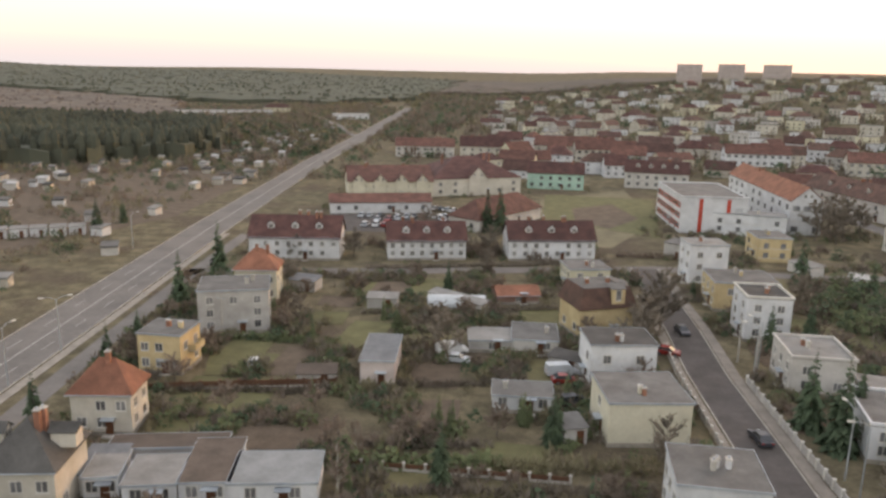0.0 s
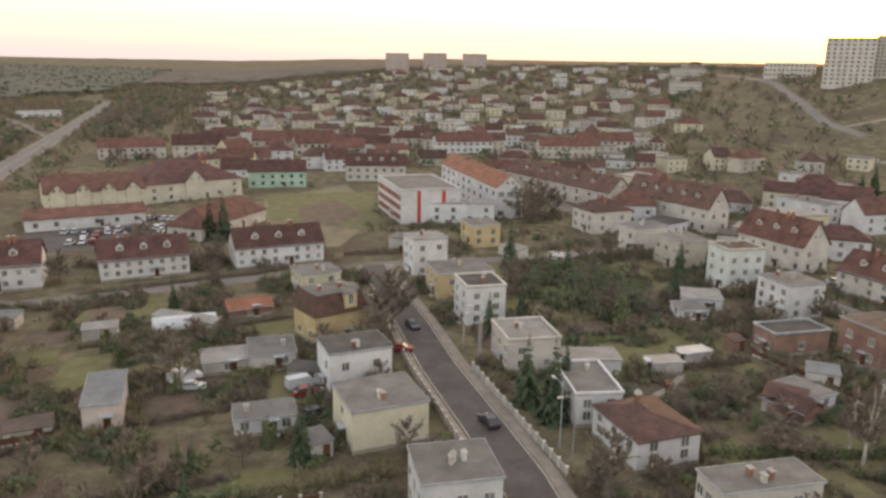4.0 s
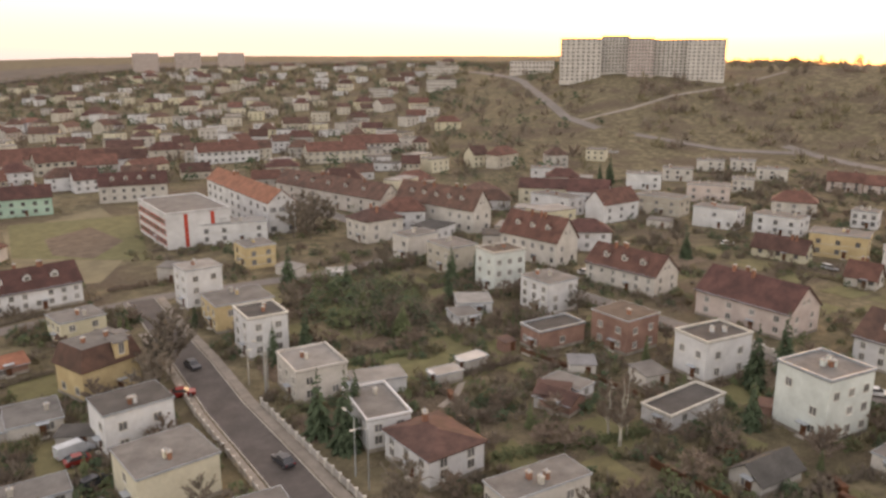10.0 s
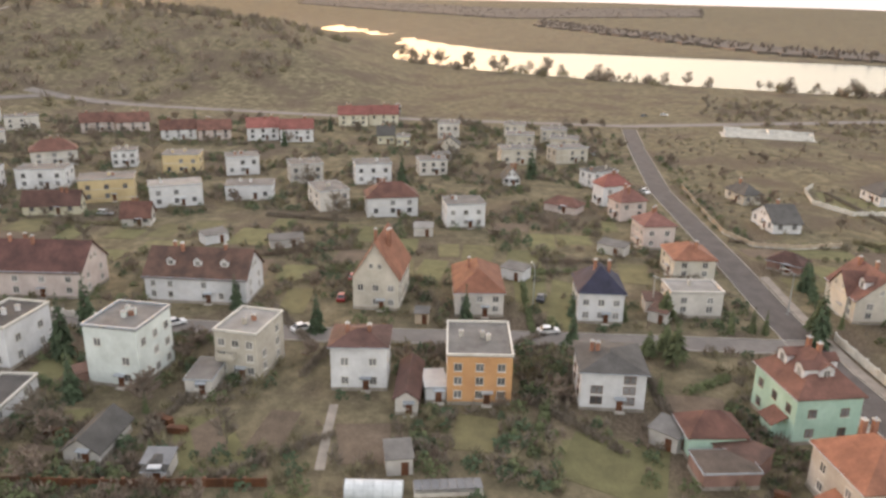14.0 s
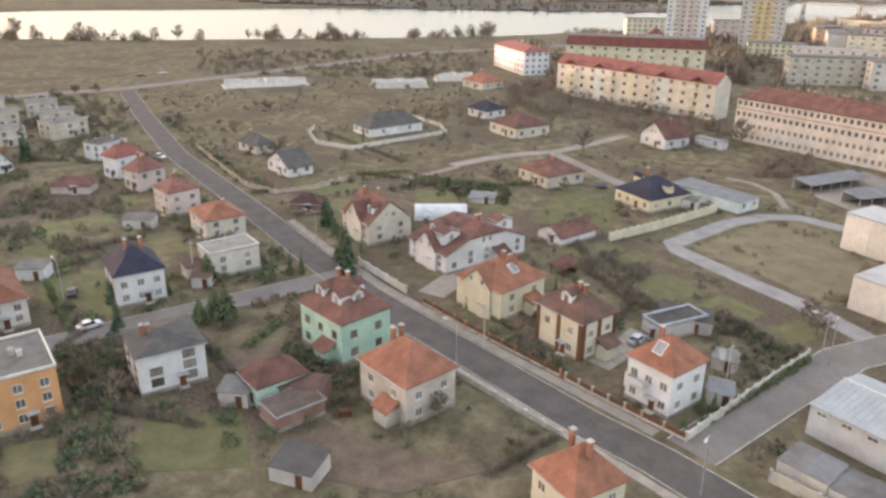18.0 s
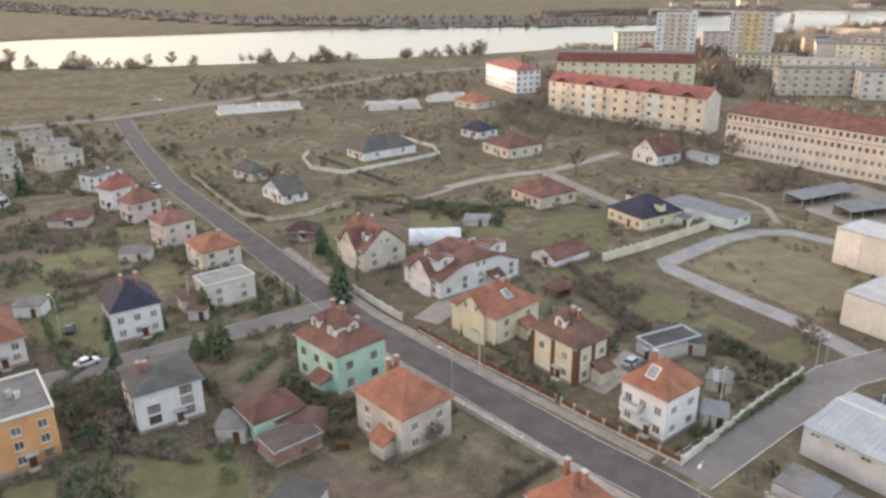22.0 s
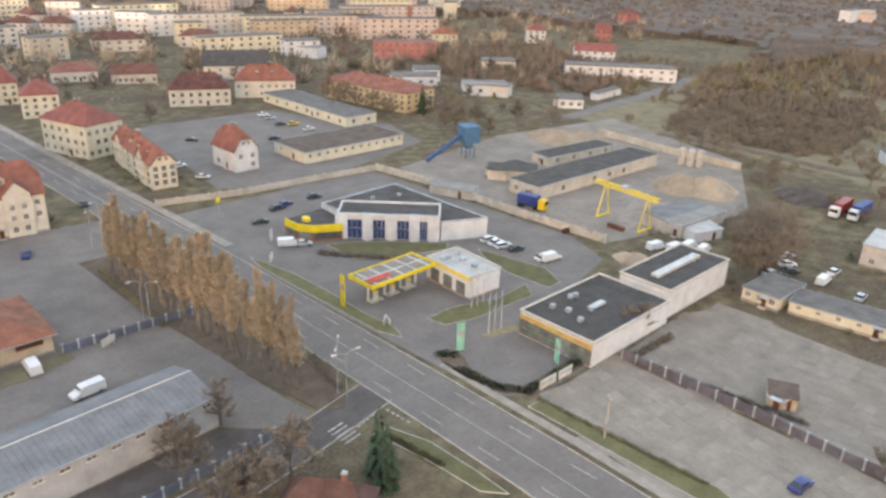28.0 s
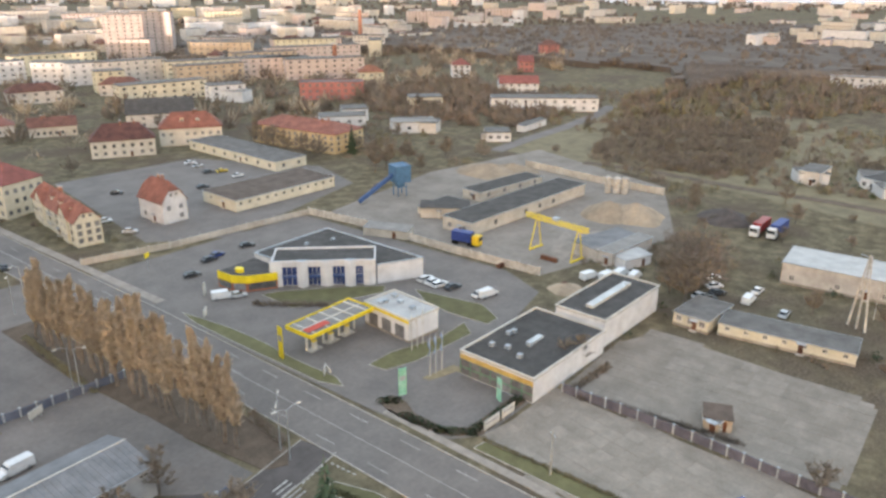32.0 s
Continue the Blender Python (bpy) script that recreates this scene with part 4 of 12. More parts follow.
def salon():
    """The showroom: a rear hall, a slanting white stepped front with blue glazing, and a wing with a yellow fascia."""
    ox, oy = -124.0, -134.0
    e = thing("showroom", ox, oy, 0, 0, "white car showroom with grey roof, yellow fascia and blue glazing", "showroom")
    FOOT.append((ox, oy, 0, 34, 32))
    wm, fm = wall_m("white"), flat_m("dark")

    def rel(pts):
        return [(x - ox, y - oy) for x, y in pts]
    g = Geo()
    g.prism(rel([(-142.6, -149.6), (-117.2, -150.0), (-117.2, -141.5), (-136.2, -127.2), (-130.4, -119.9), (-141.2, -114.2)]), -0.3, 4.9, wm, fm)
    part("rear_hall", g, e)
    g = Geo()
    for p, q in zip([(-142.6, -149.6), (-117.2, -150.0), (-130.4, -119.9), (-141.2, -114.2)], [(-117.2, -150.0), (-117.2, -141.5), (-141.2, -114.2), (-142.6, -149.6)]):
        d = (Vector(q) - Vector(p)).normalized()
        n = Vector((d.y, -d.x))
        a, b = Vector(p), Vector(q)
        o = [a + n * 0.12, b + n * 0.12, b - n * 0.2, a - n * 0.2]
        g.slab([(v.x - ox, v.y - oy, 5.25) for v in o], 0.4, METAL)
    part("coping", g, e)
    ang, L = 132.4, 25.0
    front = pose(-113.3 - ox, -138.8 - oy, 0, 0, 0, ang)
    g = Geo()
    g.box(0, 0, -0.3, L, 9.5, 6.1, wm, fm)
    block = part("front_hall", g, e, m=front)
    g = Geo()
    for x0, y0, x1, y1 in ((-0.15, -0.15, L + 0.15, 0.25), (-0.15, 9.25, L + 0.15, 9.65), (-0.15, 0.251, 0.25, 9.249), (L - 0.25, 0.251, L + 0.15, 9.249)):
        g.box(x0, y0, 5.6, x1, y1, 6.6, wm)
    part("parapet", g, block)
    for u, w, out, top in ((1.0, 3.0, 0.9, 6.75), (7.4, 2.6, 1.8, 6.9), (13.2, 3.0, 1.1, 6.75), (18.9, 2.6, 1.8, 6.9), (23.6, 3.0, 0.9, 6.7)):
        p = Geo()
        p.prism([(u - w / 2, -0.16), (u - w / 2, -out * 0.45), (u, -out), (u + w / 2, -out * 0.45), (u + w / 2, -0.16)], -0.3, top, wm, METAL)
        part("pier", p, block)
    for u, w in ((4.2, 3.6), (10.3, 3.0), (16.1, 3.0), (21.2, 1.9)):
        for z0, z1 in ((0.3, 2.5), (3.0, 5.0)):
            p = Geo()
            p.box(u - w / 2, -0.32, z0, u + w / 2, -0.155, z1, BLUEGL)
            pane = part("pane", p, block)
            p = Geo()
            for k in (-0.17, 0.17):
                p.box(u + k * w - 0.05, -0.36, z0, u + k * w + 0.05, -0.325, z1, FRAME_W)
            part("mullion", p, pane)
        p = Geo()
        p.box(u - w / 2, -0.9, 2.6, u + w / 2, -0.155, 2.85, mat("blue_sheet", "38507f", "2c4068", rough=0.5))
        part("awning", p, block)
    g = Geo()
    wing = rel([(-117.003, -149.5), (-105.3, -149.3), (-105.3, -144.0), (-107.2, -140.8), (-113.4, -137.0), (-116.0, -139.6)])
    g.prism(wing, -0.3, 3.9, mat("brown_cladding", "8a5a45", "6e4636"), flat_m("dark"))
    wob = part("wing", g, e)
    for p, q in zip(wing[1:4], wing[2:5]):
        d = Vector((q[0] - p[0], q[1] - p[1]))
        g = Geo()
        g.box(0, -0.14, 2.3, d.length + 0.05, 0.0, 4.2, YEL)
        part("fascia", g, wob, "bright yellow fascia", m=pose(p[0], p[1], 0, 0, 0, math.degrees(math.atan2(d.y, d.x))))
        g = Geo()
        g.box(0.4, -0.06, 0.5, d.length - 0.4, 0.02, 2.1, GLASS)
        part("pane", g, wob, m=pose(p[0], p[1], 0, 0, 0, math.degrees(math.atan2(d.y, d.x))))
    g = Geo()
    g.prism([(0.9 * math.cos(0.314 * i), 1.2 * math.sin(0.314 * i)) for i in range(20)], 0, 0.9, YEL)
    part("roof_sign", g, e, "yellow rooftop sign drum", at=(-108.5 - ox, -145.0 - oy, 3.9))
    rnd = random.Random(5)
    for i in range(8):
        g = Geo()
        g.box(-0.5, -0.4, 0, 0.5, 0.4, 0.7, METAL)
        part("roof_unit", g, e, at=(-137 + 16 * rnd.random() - ox, -147 + 12 * rnd.random() - oy, 5.0))
    return e


def station_shop(name, x, y, rot, w, d, h, label="", category="", seed=0):
    e = house(name, x, y, rot, w, d, h, wall="white", cover="white", label=label, category=category, storeys=1, cols=0, side=0, chim=0, door=False, parapet="white", seed=seed)
    for i in range(3):
        g = Geo()
        g.box(-1.4, -0.05, 0.4, 1.4, 0.02, 3.4, GLASS)
        part("pane", g, e, m=pose(-w * 0.3 + i * w * 0.3, -d / 2 - 0.004, 0, 0, 0, 0))
    g = Geo()
    g.box(-w / 2 - 0.2, -d / 2 - 0.24, h - 0.5, w / 2 + 0.2, -d / 2 - 0.18, h + 0.1, YEL)
    part("fascia", g, e, "yellow fascia strip")
    rnd = random.Random(seed + 3)
    for i in range(5):
        g = Geo()
        g.box(-0.6, -0.5, 0, 0.6, 0.5, 0.6, METAL)
        part("roof_unit", g, e, at=((rnd.random() - 0.5) * w * 0.7, (rnd.random() - 0.5) * d * 0.6, h + 0.15))
    return e


def canopy(name, x, y, rot, w, d, h, label="", category="", seed=0):
    """An open steel roof on columns, yellow rim, over three pump islands."""
    e = thing(name, x, y, 0, rot, label, category)
    FOOT.append((x, y, rot, w, d))
    g = Geo()
    g.box(-w / 2 + 0.15, -d / 2 + 0.15, h - 0.55, w / 2 - 0.15, d / 2 - 0.15, h - 0.2, flat_m("lightfelt"))
    part("deck", g, e)
    g = Geo()
    for q in ((-w / 2, -d / 2, w / 2, -d / 2 + 0.14), (-w / 2, d / 2 - 0.14, w / 2, d / 2), (-w / 2, -d / 2 + 0.14, -w / 2 + 0.14, d / 2 - 0.14), (w / 2 - 0.14, -d / 2 + 0.14, w / 2, d / 2 - 0.14)):
        g.box(q[0], q[1], h - 0.75, q[2], q[3], h + 0.15, YEL)
    part("rim", g, e, "yellow rim")
    for i in range(5):
        g = Geo()
        yy = -d / 2 + d * (i + 0.5) / 5
        g.box(-w / 2 + 0.2, yy - 0.15, h - 0.2, w / 2 - 0.2, yy + 0.15, h - 0.02, TRIM_W)
        part("beam", g, e)
    g = Geo()
    g.box(-0.12, -d / 2 + 0.3, h - 0.2, 0.12, d / 2 - 0.3, h - 0.06, TRIM_W)
    part("beam", g, e)
    for i in range(4):
        g = Geo()
        g.box(-0.18, -0.18, 0, 0.18, 0.18, h - 0.55, TRIM_W)
        part("column", g, e, at=(0, -d * 0.38 + i * d * 0.25, 0))
    g = Geo()
    g.box(w * 0.05, -d * 0.45, h - 0.015, w * 0.3, -d * 0.12, h + 0.03, REDP)
    part("logo_panel", g, e, "red patch on the roof")
    for i in range(3):
        p = thing("fuel_pump", x, y, 0, rot, "yellow and white fuel pump on a kerbed island", "fuel pump", "fuel pumps")
        p.matrix_basis = pose(x, y, 0, 0, 0, rot) @ pose(0.6, -d * 0.3 + i * d * 0.26, 0.0)
        g = Geo()
        g.box(-0.9, -1.6, 0, 0.9, 1.6, 0.18, KERB)
        part("island", g, p)
        g = Geo()
        g.box(-0.3, -0.5, 0.18, 0.3, 0.5, 1.8, TRIM_W)
        g.box(-0.32, -0.52, 1.8, 0.32, 0.52, 2.1, YEL)
        part("cabinet", g, p)
    return e


def shop_hall(name, x, y, rot, w, d, h, **kw):
    for k, v in dict(wall="white", cover="dark", storeys=1, cols=0, side=0, chim=0, door=False, parapet="white", plinth=False).items():
        kw.setdefault(k, v)
    e = house(name, x, y, rot, w, d, h, **kw)
    rnd = random.Random(7)
    g = Geo()
    g.box(-0.6, -2.2, 0, 0.6, 2.2, 0.45, TARP)
    part("skylight", g, e, "long white skylight", at=(0, 0, h + 0.14))
    for i in range(6):
        g = Geo()
        g.box(-0.45, -0.45, 0, 0.45, 0.45, 0.8, METAL)
        part("roof_unit", g, e, at=((rnd.random() - 0.5) * w * 0.7, (rnd.random() - 0.5) * d * 0.7, h + 0.14))
    if h < 7:
        n = 7
        for i in range(n):
            g = Geo()
            g.box(-w / n / 2 + 0.06, -0.06, 0.2, w / n / 2 - 0.06, 0.02, 3.4, GLASS)
            g.box(-w / n / 2, -0.12, 1.7, w / n / 2, -0.061, 1.85, mat("green_mullion", "4f7a5c"))
            g.box(-w / n / 2, -0.12, 0.2, -w / n / 2 + 0.1, -0.061, 3.4, mat("green_mullion", "4f7a5c"))
            part("pane", g, e, m=pose(-w / 2 + w * (i + 0.5) / n, -d / 2 - 0.004, 0, 0, 0, 0))
        g = Geo()
        g.box(-w / 2, -0.12, 3.5, w / 2, 0.02, 4.4, mat("ochre_band", "a58c4e", "8a7440"))
        part("fascia", g, e, "ochre band over the glazing", m=pose(0, -d / 2 - 0.004, 0, 0, 0, 0))
        g = Geo()
        g.box(-w * 0.3, -0.14, 4.9, w * 0.1, -0.003, 5.2, mat("grey_letters", "8d8f92"))
        part("sign_bar", g, e, m=pose(0, -d / 2, 0, 0, 0, 0))
    return e


def garages(name, x, y, rot, w, d, h, seed=0):
    n = int(w / 3.3)
    FOOT.append((x, y, rot, w, d))
    rnd = random.Random(seed)
    for i in range(n):
        u = -w / 2 + w * (i + 0.5) / n
        m = pose(x, y, 0, 0, 0, rot) @ pose(u, rnd.uniform(-0.15, 0.15), 0)
        e = new("lock_up_garage")
        e.matrix_basis = m
        tagged(e, "row garage of grey blocks with a patched felt roof", "garage", "row of lock-up garages")
        hh, ww = h + rnd.uniform(-0.15, 0.25), w / n / 2 - 0.02
        g = Geo()
        g.box(-ww, -d / 2, -0.3, ww, d / 2, hh, wall_m(rnd.choice(("cement", "cement", "warm"))))
        part("wall", g, e)
        g = Geo()
        g.slab([(-ww, -d / 2 - 0.2, hh + 0.1), (ww, -d / 2 - 0.2, hh + 0.1), (ww, d / 2 + 0.1, hh + 0.3), (-ww, d / 2 + 0.1, hh + 0.3)], 0.12, flat_m(rnd.choice(("dark", "felt", "felt", "bluegrey"))))
        part("roof", g, e)
        g = Geo()
        g.box(-1.2, -0.05, 0, 1.2, 0.02, 2.1, rnd.choice((DOOR, METAL, FRAME_B)))
        part("door", g, e, m=pose(0, d / 2 + 0.004, 0, 0, 0, 180))

# ---- roads, yards and lawns ----
strip("road", [(-86, -900, 11), (-85, -420, 11), (-83.3, -215, 11), (-82.4, -150, 13.6), (-81, -110, 15.2), (-79.8, -75, 16), (-78.7, -50, 14.4), (-75, 0, 12), (-70.5, 60, 11.5), (-70, 110, 11.5), (-70, 230, 11.5), (-67.5, 400, 11.5), (-61, 540, 11.5), (-54, 780, 11.5), (-47, 1000, 11.5)], 12, 0.05, ASPHALT, "wide asphalt avenue with faded lane markings", "road", kerb=True)
strip("road", [(30, 20), (36, 50), (40.6, 78), (41.7, 92), (43.2, 115), (45.9, 137), (47.6, 157), (50.5, 184)], 6.2, 0.04, ASPHALT_D, "patched asphalt residential street", "road", kerb=True)
strip("road", [(-74, -81.5), (-64, -80), (-43, -77.4), (-27, -77.4), (10, -76), (48, -74.8), (60, -73.3), (82, -72.2), (99, -71.2), (117, -70.4), (142, -71.5), (175, -73.7), (247, -77), (320, -88), (374, -97.5)], 7.0, 0.04, ASPHALT_D, "worn asphalt street with patches", "road", kerb=True)
strip("road", [(146, 420), (142, 300), (139, 180), (137, 74), (131, 22), (130, -22), (127, -72)], 6.0, 0.045, ASPHALT, "narrow street between the rows", "road", kerb=True)
strip("road", [(46.5, -80), (47, -100), (47, -123), (43, -138)], 7.5, 0.035, ASPHALT, "asphalt side street", "road", kerb=True)
strip("road", [(-60, 172), (-20, 176), (20, 180), (54, 184), (95, 178), (139, 180)], 5.5, 0.03, ASPHALT, "cross street in front of the tenements", "road")
strip("road", [(448, 235), (440, 190), (425, 130), (400, 30), (384, -100), (400, -190), (420, -300), (400, -420)], 9.0, 0.06, ASPHALT, "road along the foot of the hill", "road")
strip("road", [(446, 216), (410, 250), (391, 295), (380, 325), (395, 366), (435, 428), (488, 504), (540, 600), (600, 740)], 7.0, 0.25, ASPHALT, "road climbing the hill to the tower blocks", "road")
strip("path", [(392, 348), (410, 341), (430, 340), (482, 342), (541, 333), (610, 325)], 3.0, 0.25, PAVE, "pale track across the hillside", "path")
strip("pavement", [(-92.5, -420), (-91.2, -235), (-91, -152)], 2.4, 0.1, PAVE, "pavement beside the avenue", "pavement")
strip("pavement", [(-88.6, -80), (-87.6, -64), (-86.9, -50), (-83, 0), (-78, 60)], 1.6, 0.1, PAVE, "pavement beside the avenue", "pavement")
strip("pavement", [(-66, 20), (-63, 60), (-62.6, 110), (-62.6, 215)], 1.6, 0.1, PAVE, "pavement beside the avenue", "pavement")
strip("road", [(-59, 30), (-58, 95), (-58.5, 130), (-58.5, 165), (-57, 215)], 3.6, 0.03, ASPHALT, "service lane beside the avenue", "road")
strip("pavement", [(40.4, 50), (45, 78), (46.1, 92), (47.6, 115), (50.3, 137), (52, 157), (55, 184)], 1.8, 0.12, PAVE, "paved footway with a low wall", "pavement")
strip("pavement", [(36.2, 78), (37.3, 92), (38.8, 115), (41.5, 137), (43.4, 160)], 1.6, 0.12, PAVE, "paved footway", "pavement")
strip("pavement", [(52, -79.6), (82, -77.1), (117, -75.2), (142, -76.4), (165, -78.2)], 2.0, 0.12, PAVE, "paved footway", "pavement")
strip("pavement", [(10, -71.2), (48, -69.8), (82, -67.4), (117, -65.6)], 1.6, 0.12, PAVE, "worn footway", "pavement")
patch("yard", [(-114.2, -57.8), (-138.3, -59.3), (-148.3, -54.7), (-144.5, -12.3), (-114.6, -12.0)], 0.05, SLABS, "broken concrete yard", "yard")
patch("yard", [(-91.5, -61.2), (-113.6, -60.4), (-110.4, -9.8), (-91.8, -18.1), (-84.6, -30.1)], 0.06, SLABS, "concrete slab yard with cracks and patches", "yard")
patch("forecourt", [(-88.6, -179.4), (-157.7, -176.5), (-157.9, -100.1), (-150.9, -86.0), (-118, -79.0), (-109.5, -79.5), (-108, -61.5), (-93.2, -61.9), (-88.8, -66), (-87.4, -78), (-87.7, -100), (-88.2, -140)], 0.04, ASPHALT, "asphalt forecourt of the showroom, petrol station and retail hall", "yard")
patch("yard", [(-160.2, -171.5), (-224.7, -178.8), (-285.1, -166.2), (-261.0, -100.0), (-210.5, -75.7), (-160.0, -91.4)], 0.03, YARD, "dusty yard of the concrete plant", "yard")
patch("yard", [(25.4, -202.7), (-79.0, -187.5), (-56.6, -141.5), (-46.6, -125.7), (-41.2, -122.3), (20.5, -152.8), (28.3, -157.0)], 0.05, ASPHALT, "asphalt car park of the supermarket", "yard")
patch("yard", [(36.9, -119.1), (31.0, -128.3), (-14.9, -127.3), (-59.8, -118.5), (-65.2, -101.1), (-52.3, -100.5), (-50.6, -112.1), (-7.6, -112.9)], 0.055, ASPHALT, "patched asphalt works yard", "yard")
strip("lane", [(48, -133.5), (63, -137.6), (75, -138.8), (95, -141.6), (98.5, -144), (99.5, -168), (97, -180), (91, -187), (80, -188)], 5.0, 0.04, mat("pale_asphalt", "7f7d7a", "6c6a68", scale=0.2, fine=1.4, rough=0.93), "pale asphalt loop lane round the dry grass", "road")
patch("yard", [(23.9, -179.6), (3.9, -181.2), (-25.5, -173.3), (-25.9, -155.5), (3.7, -154.4), (13.3, -134.2), (20.5, -152.9)], 0.045, ASPHALT, "asphalt yard", "yard")
patch("lawn", [(62, -142.5), (94, -146), (95, -168), (91, -181), (76, -183), (66, -168), (60, -150)], 0.03, DRYGRASS, "oval of dry grass inside the loop road", "lawn")
patch("yard", [(-126.4, -273.1), (-181.2, -267.7), (-204.9, -218.5), (-195.0, -190.7), (-129.4, -176.7), (-111.8, -191.3)], 0.03, ASPHALT, "asphalt depot yard", "yard")
patch("yard", [(106.7, -211.2), (103.6, -247.9), (75.7, -237.0), (71.3, -211.6), (86.3, -204.3)], 0.04, YARD, "bare concrete apron of the carports", "yard")
patch("yard", [(-176.6, -98.2), (-193.8, -103.5), (-204.8, -92.6), (-192.0, -87.3), (-171.6, -89.4)], 0.06, PAVE, "pale concrete pad under the crane", "yard")
patch("bed", [(-90.6, -83.6), (-93.4, -82.4), (-93.2, -79.0), (-91.2, -75.4), (-91.0, -69.0), (-93.6, -65.4), (-107.6, -65.0), (-107.6, -62.2), (-93.2, -62.4), (-89.4, -66.6), (-88.4, -74), (-88.9, -79.6)], 0.1, SOIL, "planted border round the parking court", "bed")
patch("pavement", [(-101.5, -82.2), (-109.2, -80.6), (-109.2, -66), (-107.8, -66.0), (-107.6, -78.6), (-101.8, -80.4)], 0.09, mat("ochre_paving", "857a5f", "71674f", scale=0.5, fine=4), "ochre paving along the retail hall", "pavement")
patch("yard", [(37.8, -120.8), (38.1, -129.3), (24.2, -129.4), (23.2, -124.0)], 0.056, YARD, "patch of broken concrete", "yard")
patch("verge", [(-61, -165), (-60.4, -135), (-61.6, -118), (-62.2, -100), (-63.6, -90), (-64.4, -83.6), (-67.6, -81.6), (-70.4, -84.6), (-72.2, -97), (-73.4, -112), (-75.2, -150), (-75.4, -165)], 0.09, SOIL, "dark leaf-strewn verge under the poplars", "bed")
patch("yard", [(26, -168), (38, -140), (38, -119.5), (22, -111.5), (-20, -108), (-50.8, -104), (-50.8, -91), (-57, -83.6), (-63, -84.2), (-62, -100), (-61.4, -118), (-60.2, -135), (-60.8, -165), (-30, -160)], 0.032, ASPHALT, "patched asphalt between the halls and the car park", "yard")
patch("lawn", [(8.1, -155.4), (4.6, -158.5), (4.4, -134), (9.5, -135.5)], 0.1, DRYGRASS, "kerbed strip of dry grass by the supermarket", "lawn")
patch("lawn", [(-20, -129.6), (-43.5, -128.6), (-44, -125.4), (-36, -123.8), (-22, -125)], 0.1, DRYGRASS, "worn grass strip behind the supermarket", "lawn")
patch("yard", [(-18, -90.6), (-50, -90.4), (-56, -85.5), (-44, -83.4), (-20, -86.8)], 0.05, ASPHALT_D, "asphalt strip behind the wide hall", "yard")
patch("car_park", [(-38, 250), (-4, 250), (10, 256), (9, 228), (-18, 222), (-34, 222)], 0.03, ASPHALT_D, "asphalt car park of the commercial building", "yard")
patch("allotments", [(-330, 190), (-110, 190), (-86, 240), (-80, 420), (-74, 600), (-130, 620), (-128, 440), (-140, 392), (-200, 338), (-400, 328)], 0.02, SOIL, "dug dark soil of the allotment gardens", "garden")
slab_yard([(-114.2, -57.8), (-138.3, -59.3), (-148.3, -54.7), (-144.5, -12.3), (-114.6, -12.0)], 0.075, 1)
slab_yard([(-91.5, -61.2), (-113.6, -60.4), (-110.4, -9.8), (-91.8, -18.1), (-84.6, -30.1)], 0.085, 2)
patch("lawn", [(-17.8, 167.0), (9.3, 160.3), (8.6, 144.8), (-15.3, 143.0)], 0.05, GRASS, "mown lawn, dull green after winter", "lawn")
patch("lawn", [(-39.3, 122.0), (-16.5, 119.1), (-16.4, 111.9), (-36.9, 110.8)], 0.05, GRASS, "mown lawn, dull green after winter", "lawn")
patch("lawn", [(-39.6, 99.5), (-26.5, 101.3), (-28.2, 91.9), (-37.0, 89.7)], 0.05, GRASS, "mown lawn, dull green after winter", "lawn")
patch("lawn", [(179.9, -19.8), (179.7, -27.3), (149.6, -25.3), (148.1, -18.2)], 0.05, GRASS, "mown lawn, dull green after winter", "lawn")
patch("lawn", [(100.7, 38.3), (101.8, 31.3), (88.8, 24.2), (87.2, 35.2)], 0.05, GRASS, "mown lawn, dull green after winter", "lawn")
patch("lawn", [(98.4, -22.2), (92.4, -34.6), (78.8, -30.1), (86.6, -17.3)], 0.05, GRASS, "mown lawn, dull green after winter", "lawn")
patch("lawn", [(162.2, -28.0), (158.3, -33.6), (132.9, -27.8), (136.1, -22.9)], 0.05, GRASS, "mown lawn, dull green after winter", "lawn")
patch("lawn", [(250, -131), (233, -125.5), (222, -130), (223, -143), (240, -141)], 0.05, GRASS, "mown lawn inside the villa wall", "lawn")
patch("lawn", [(169.3, -119.0), (148.6, -138.2), (136.3, -127.2), (160.1, -114.4)], 0.05, GRASS, "mown lawn, dull green after winter", "lawn")
patch("lawn", [(145.1, -152.0), (129.3, -165.1), (113.8, -140.2), (128.3, -127.4)], 0.05, GRASS, "mown lawn, dull green after winter", "lawn")
patch("lawn", [(40.4, 300.9), (81.4, 293.0), (64.6, 220.9), (33.0, 248.6)], 0.05, GRASS, "mown lawn, dull green after winter", "lawn")
patch("lawn", [(73.7, 118.4), (91.0, 117.6), (104.3, 108.4), (93.2, 98.6), (72.9, 98.3)], 0.05, GRASS, "mown lawn, dull green after winter", "lawn")
patch("lawn", [(101.7, 60.6), (103.4, 51.9), (93.9, 51.5)], 0.05, GRASS, "mown lawn, dull green after winter", "lawn")
patch("flower_bed", [(83.1, -42.9), (71.8, -47.1), (59.7, -54.9), (62.9, -42.9), (76.1, -32.1)], 0.07, SOIL, "dug garden bed of bare brown soil", "bed")
patch("flower_bed", [(-27.1, 93.8), (-15.5, 94.2), (-15.3, 87.8), (-26.5, 87.2)], 0.07, SOIL, "dug garden bed of bare brown soil", "bed")
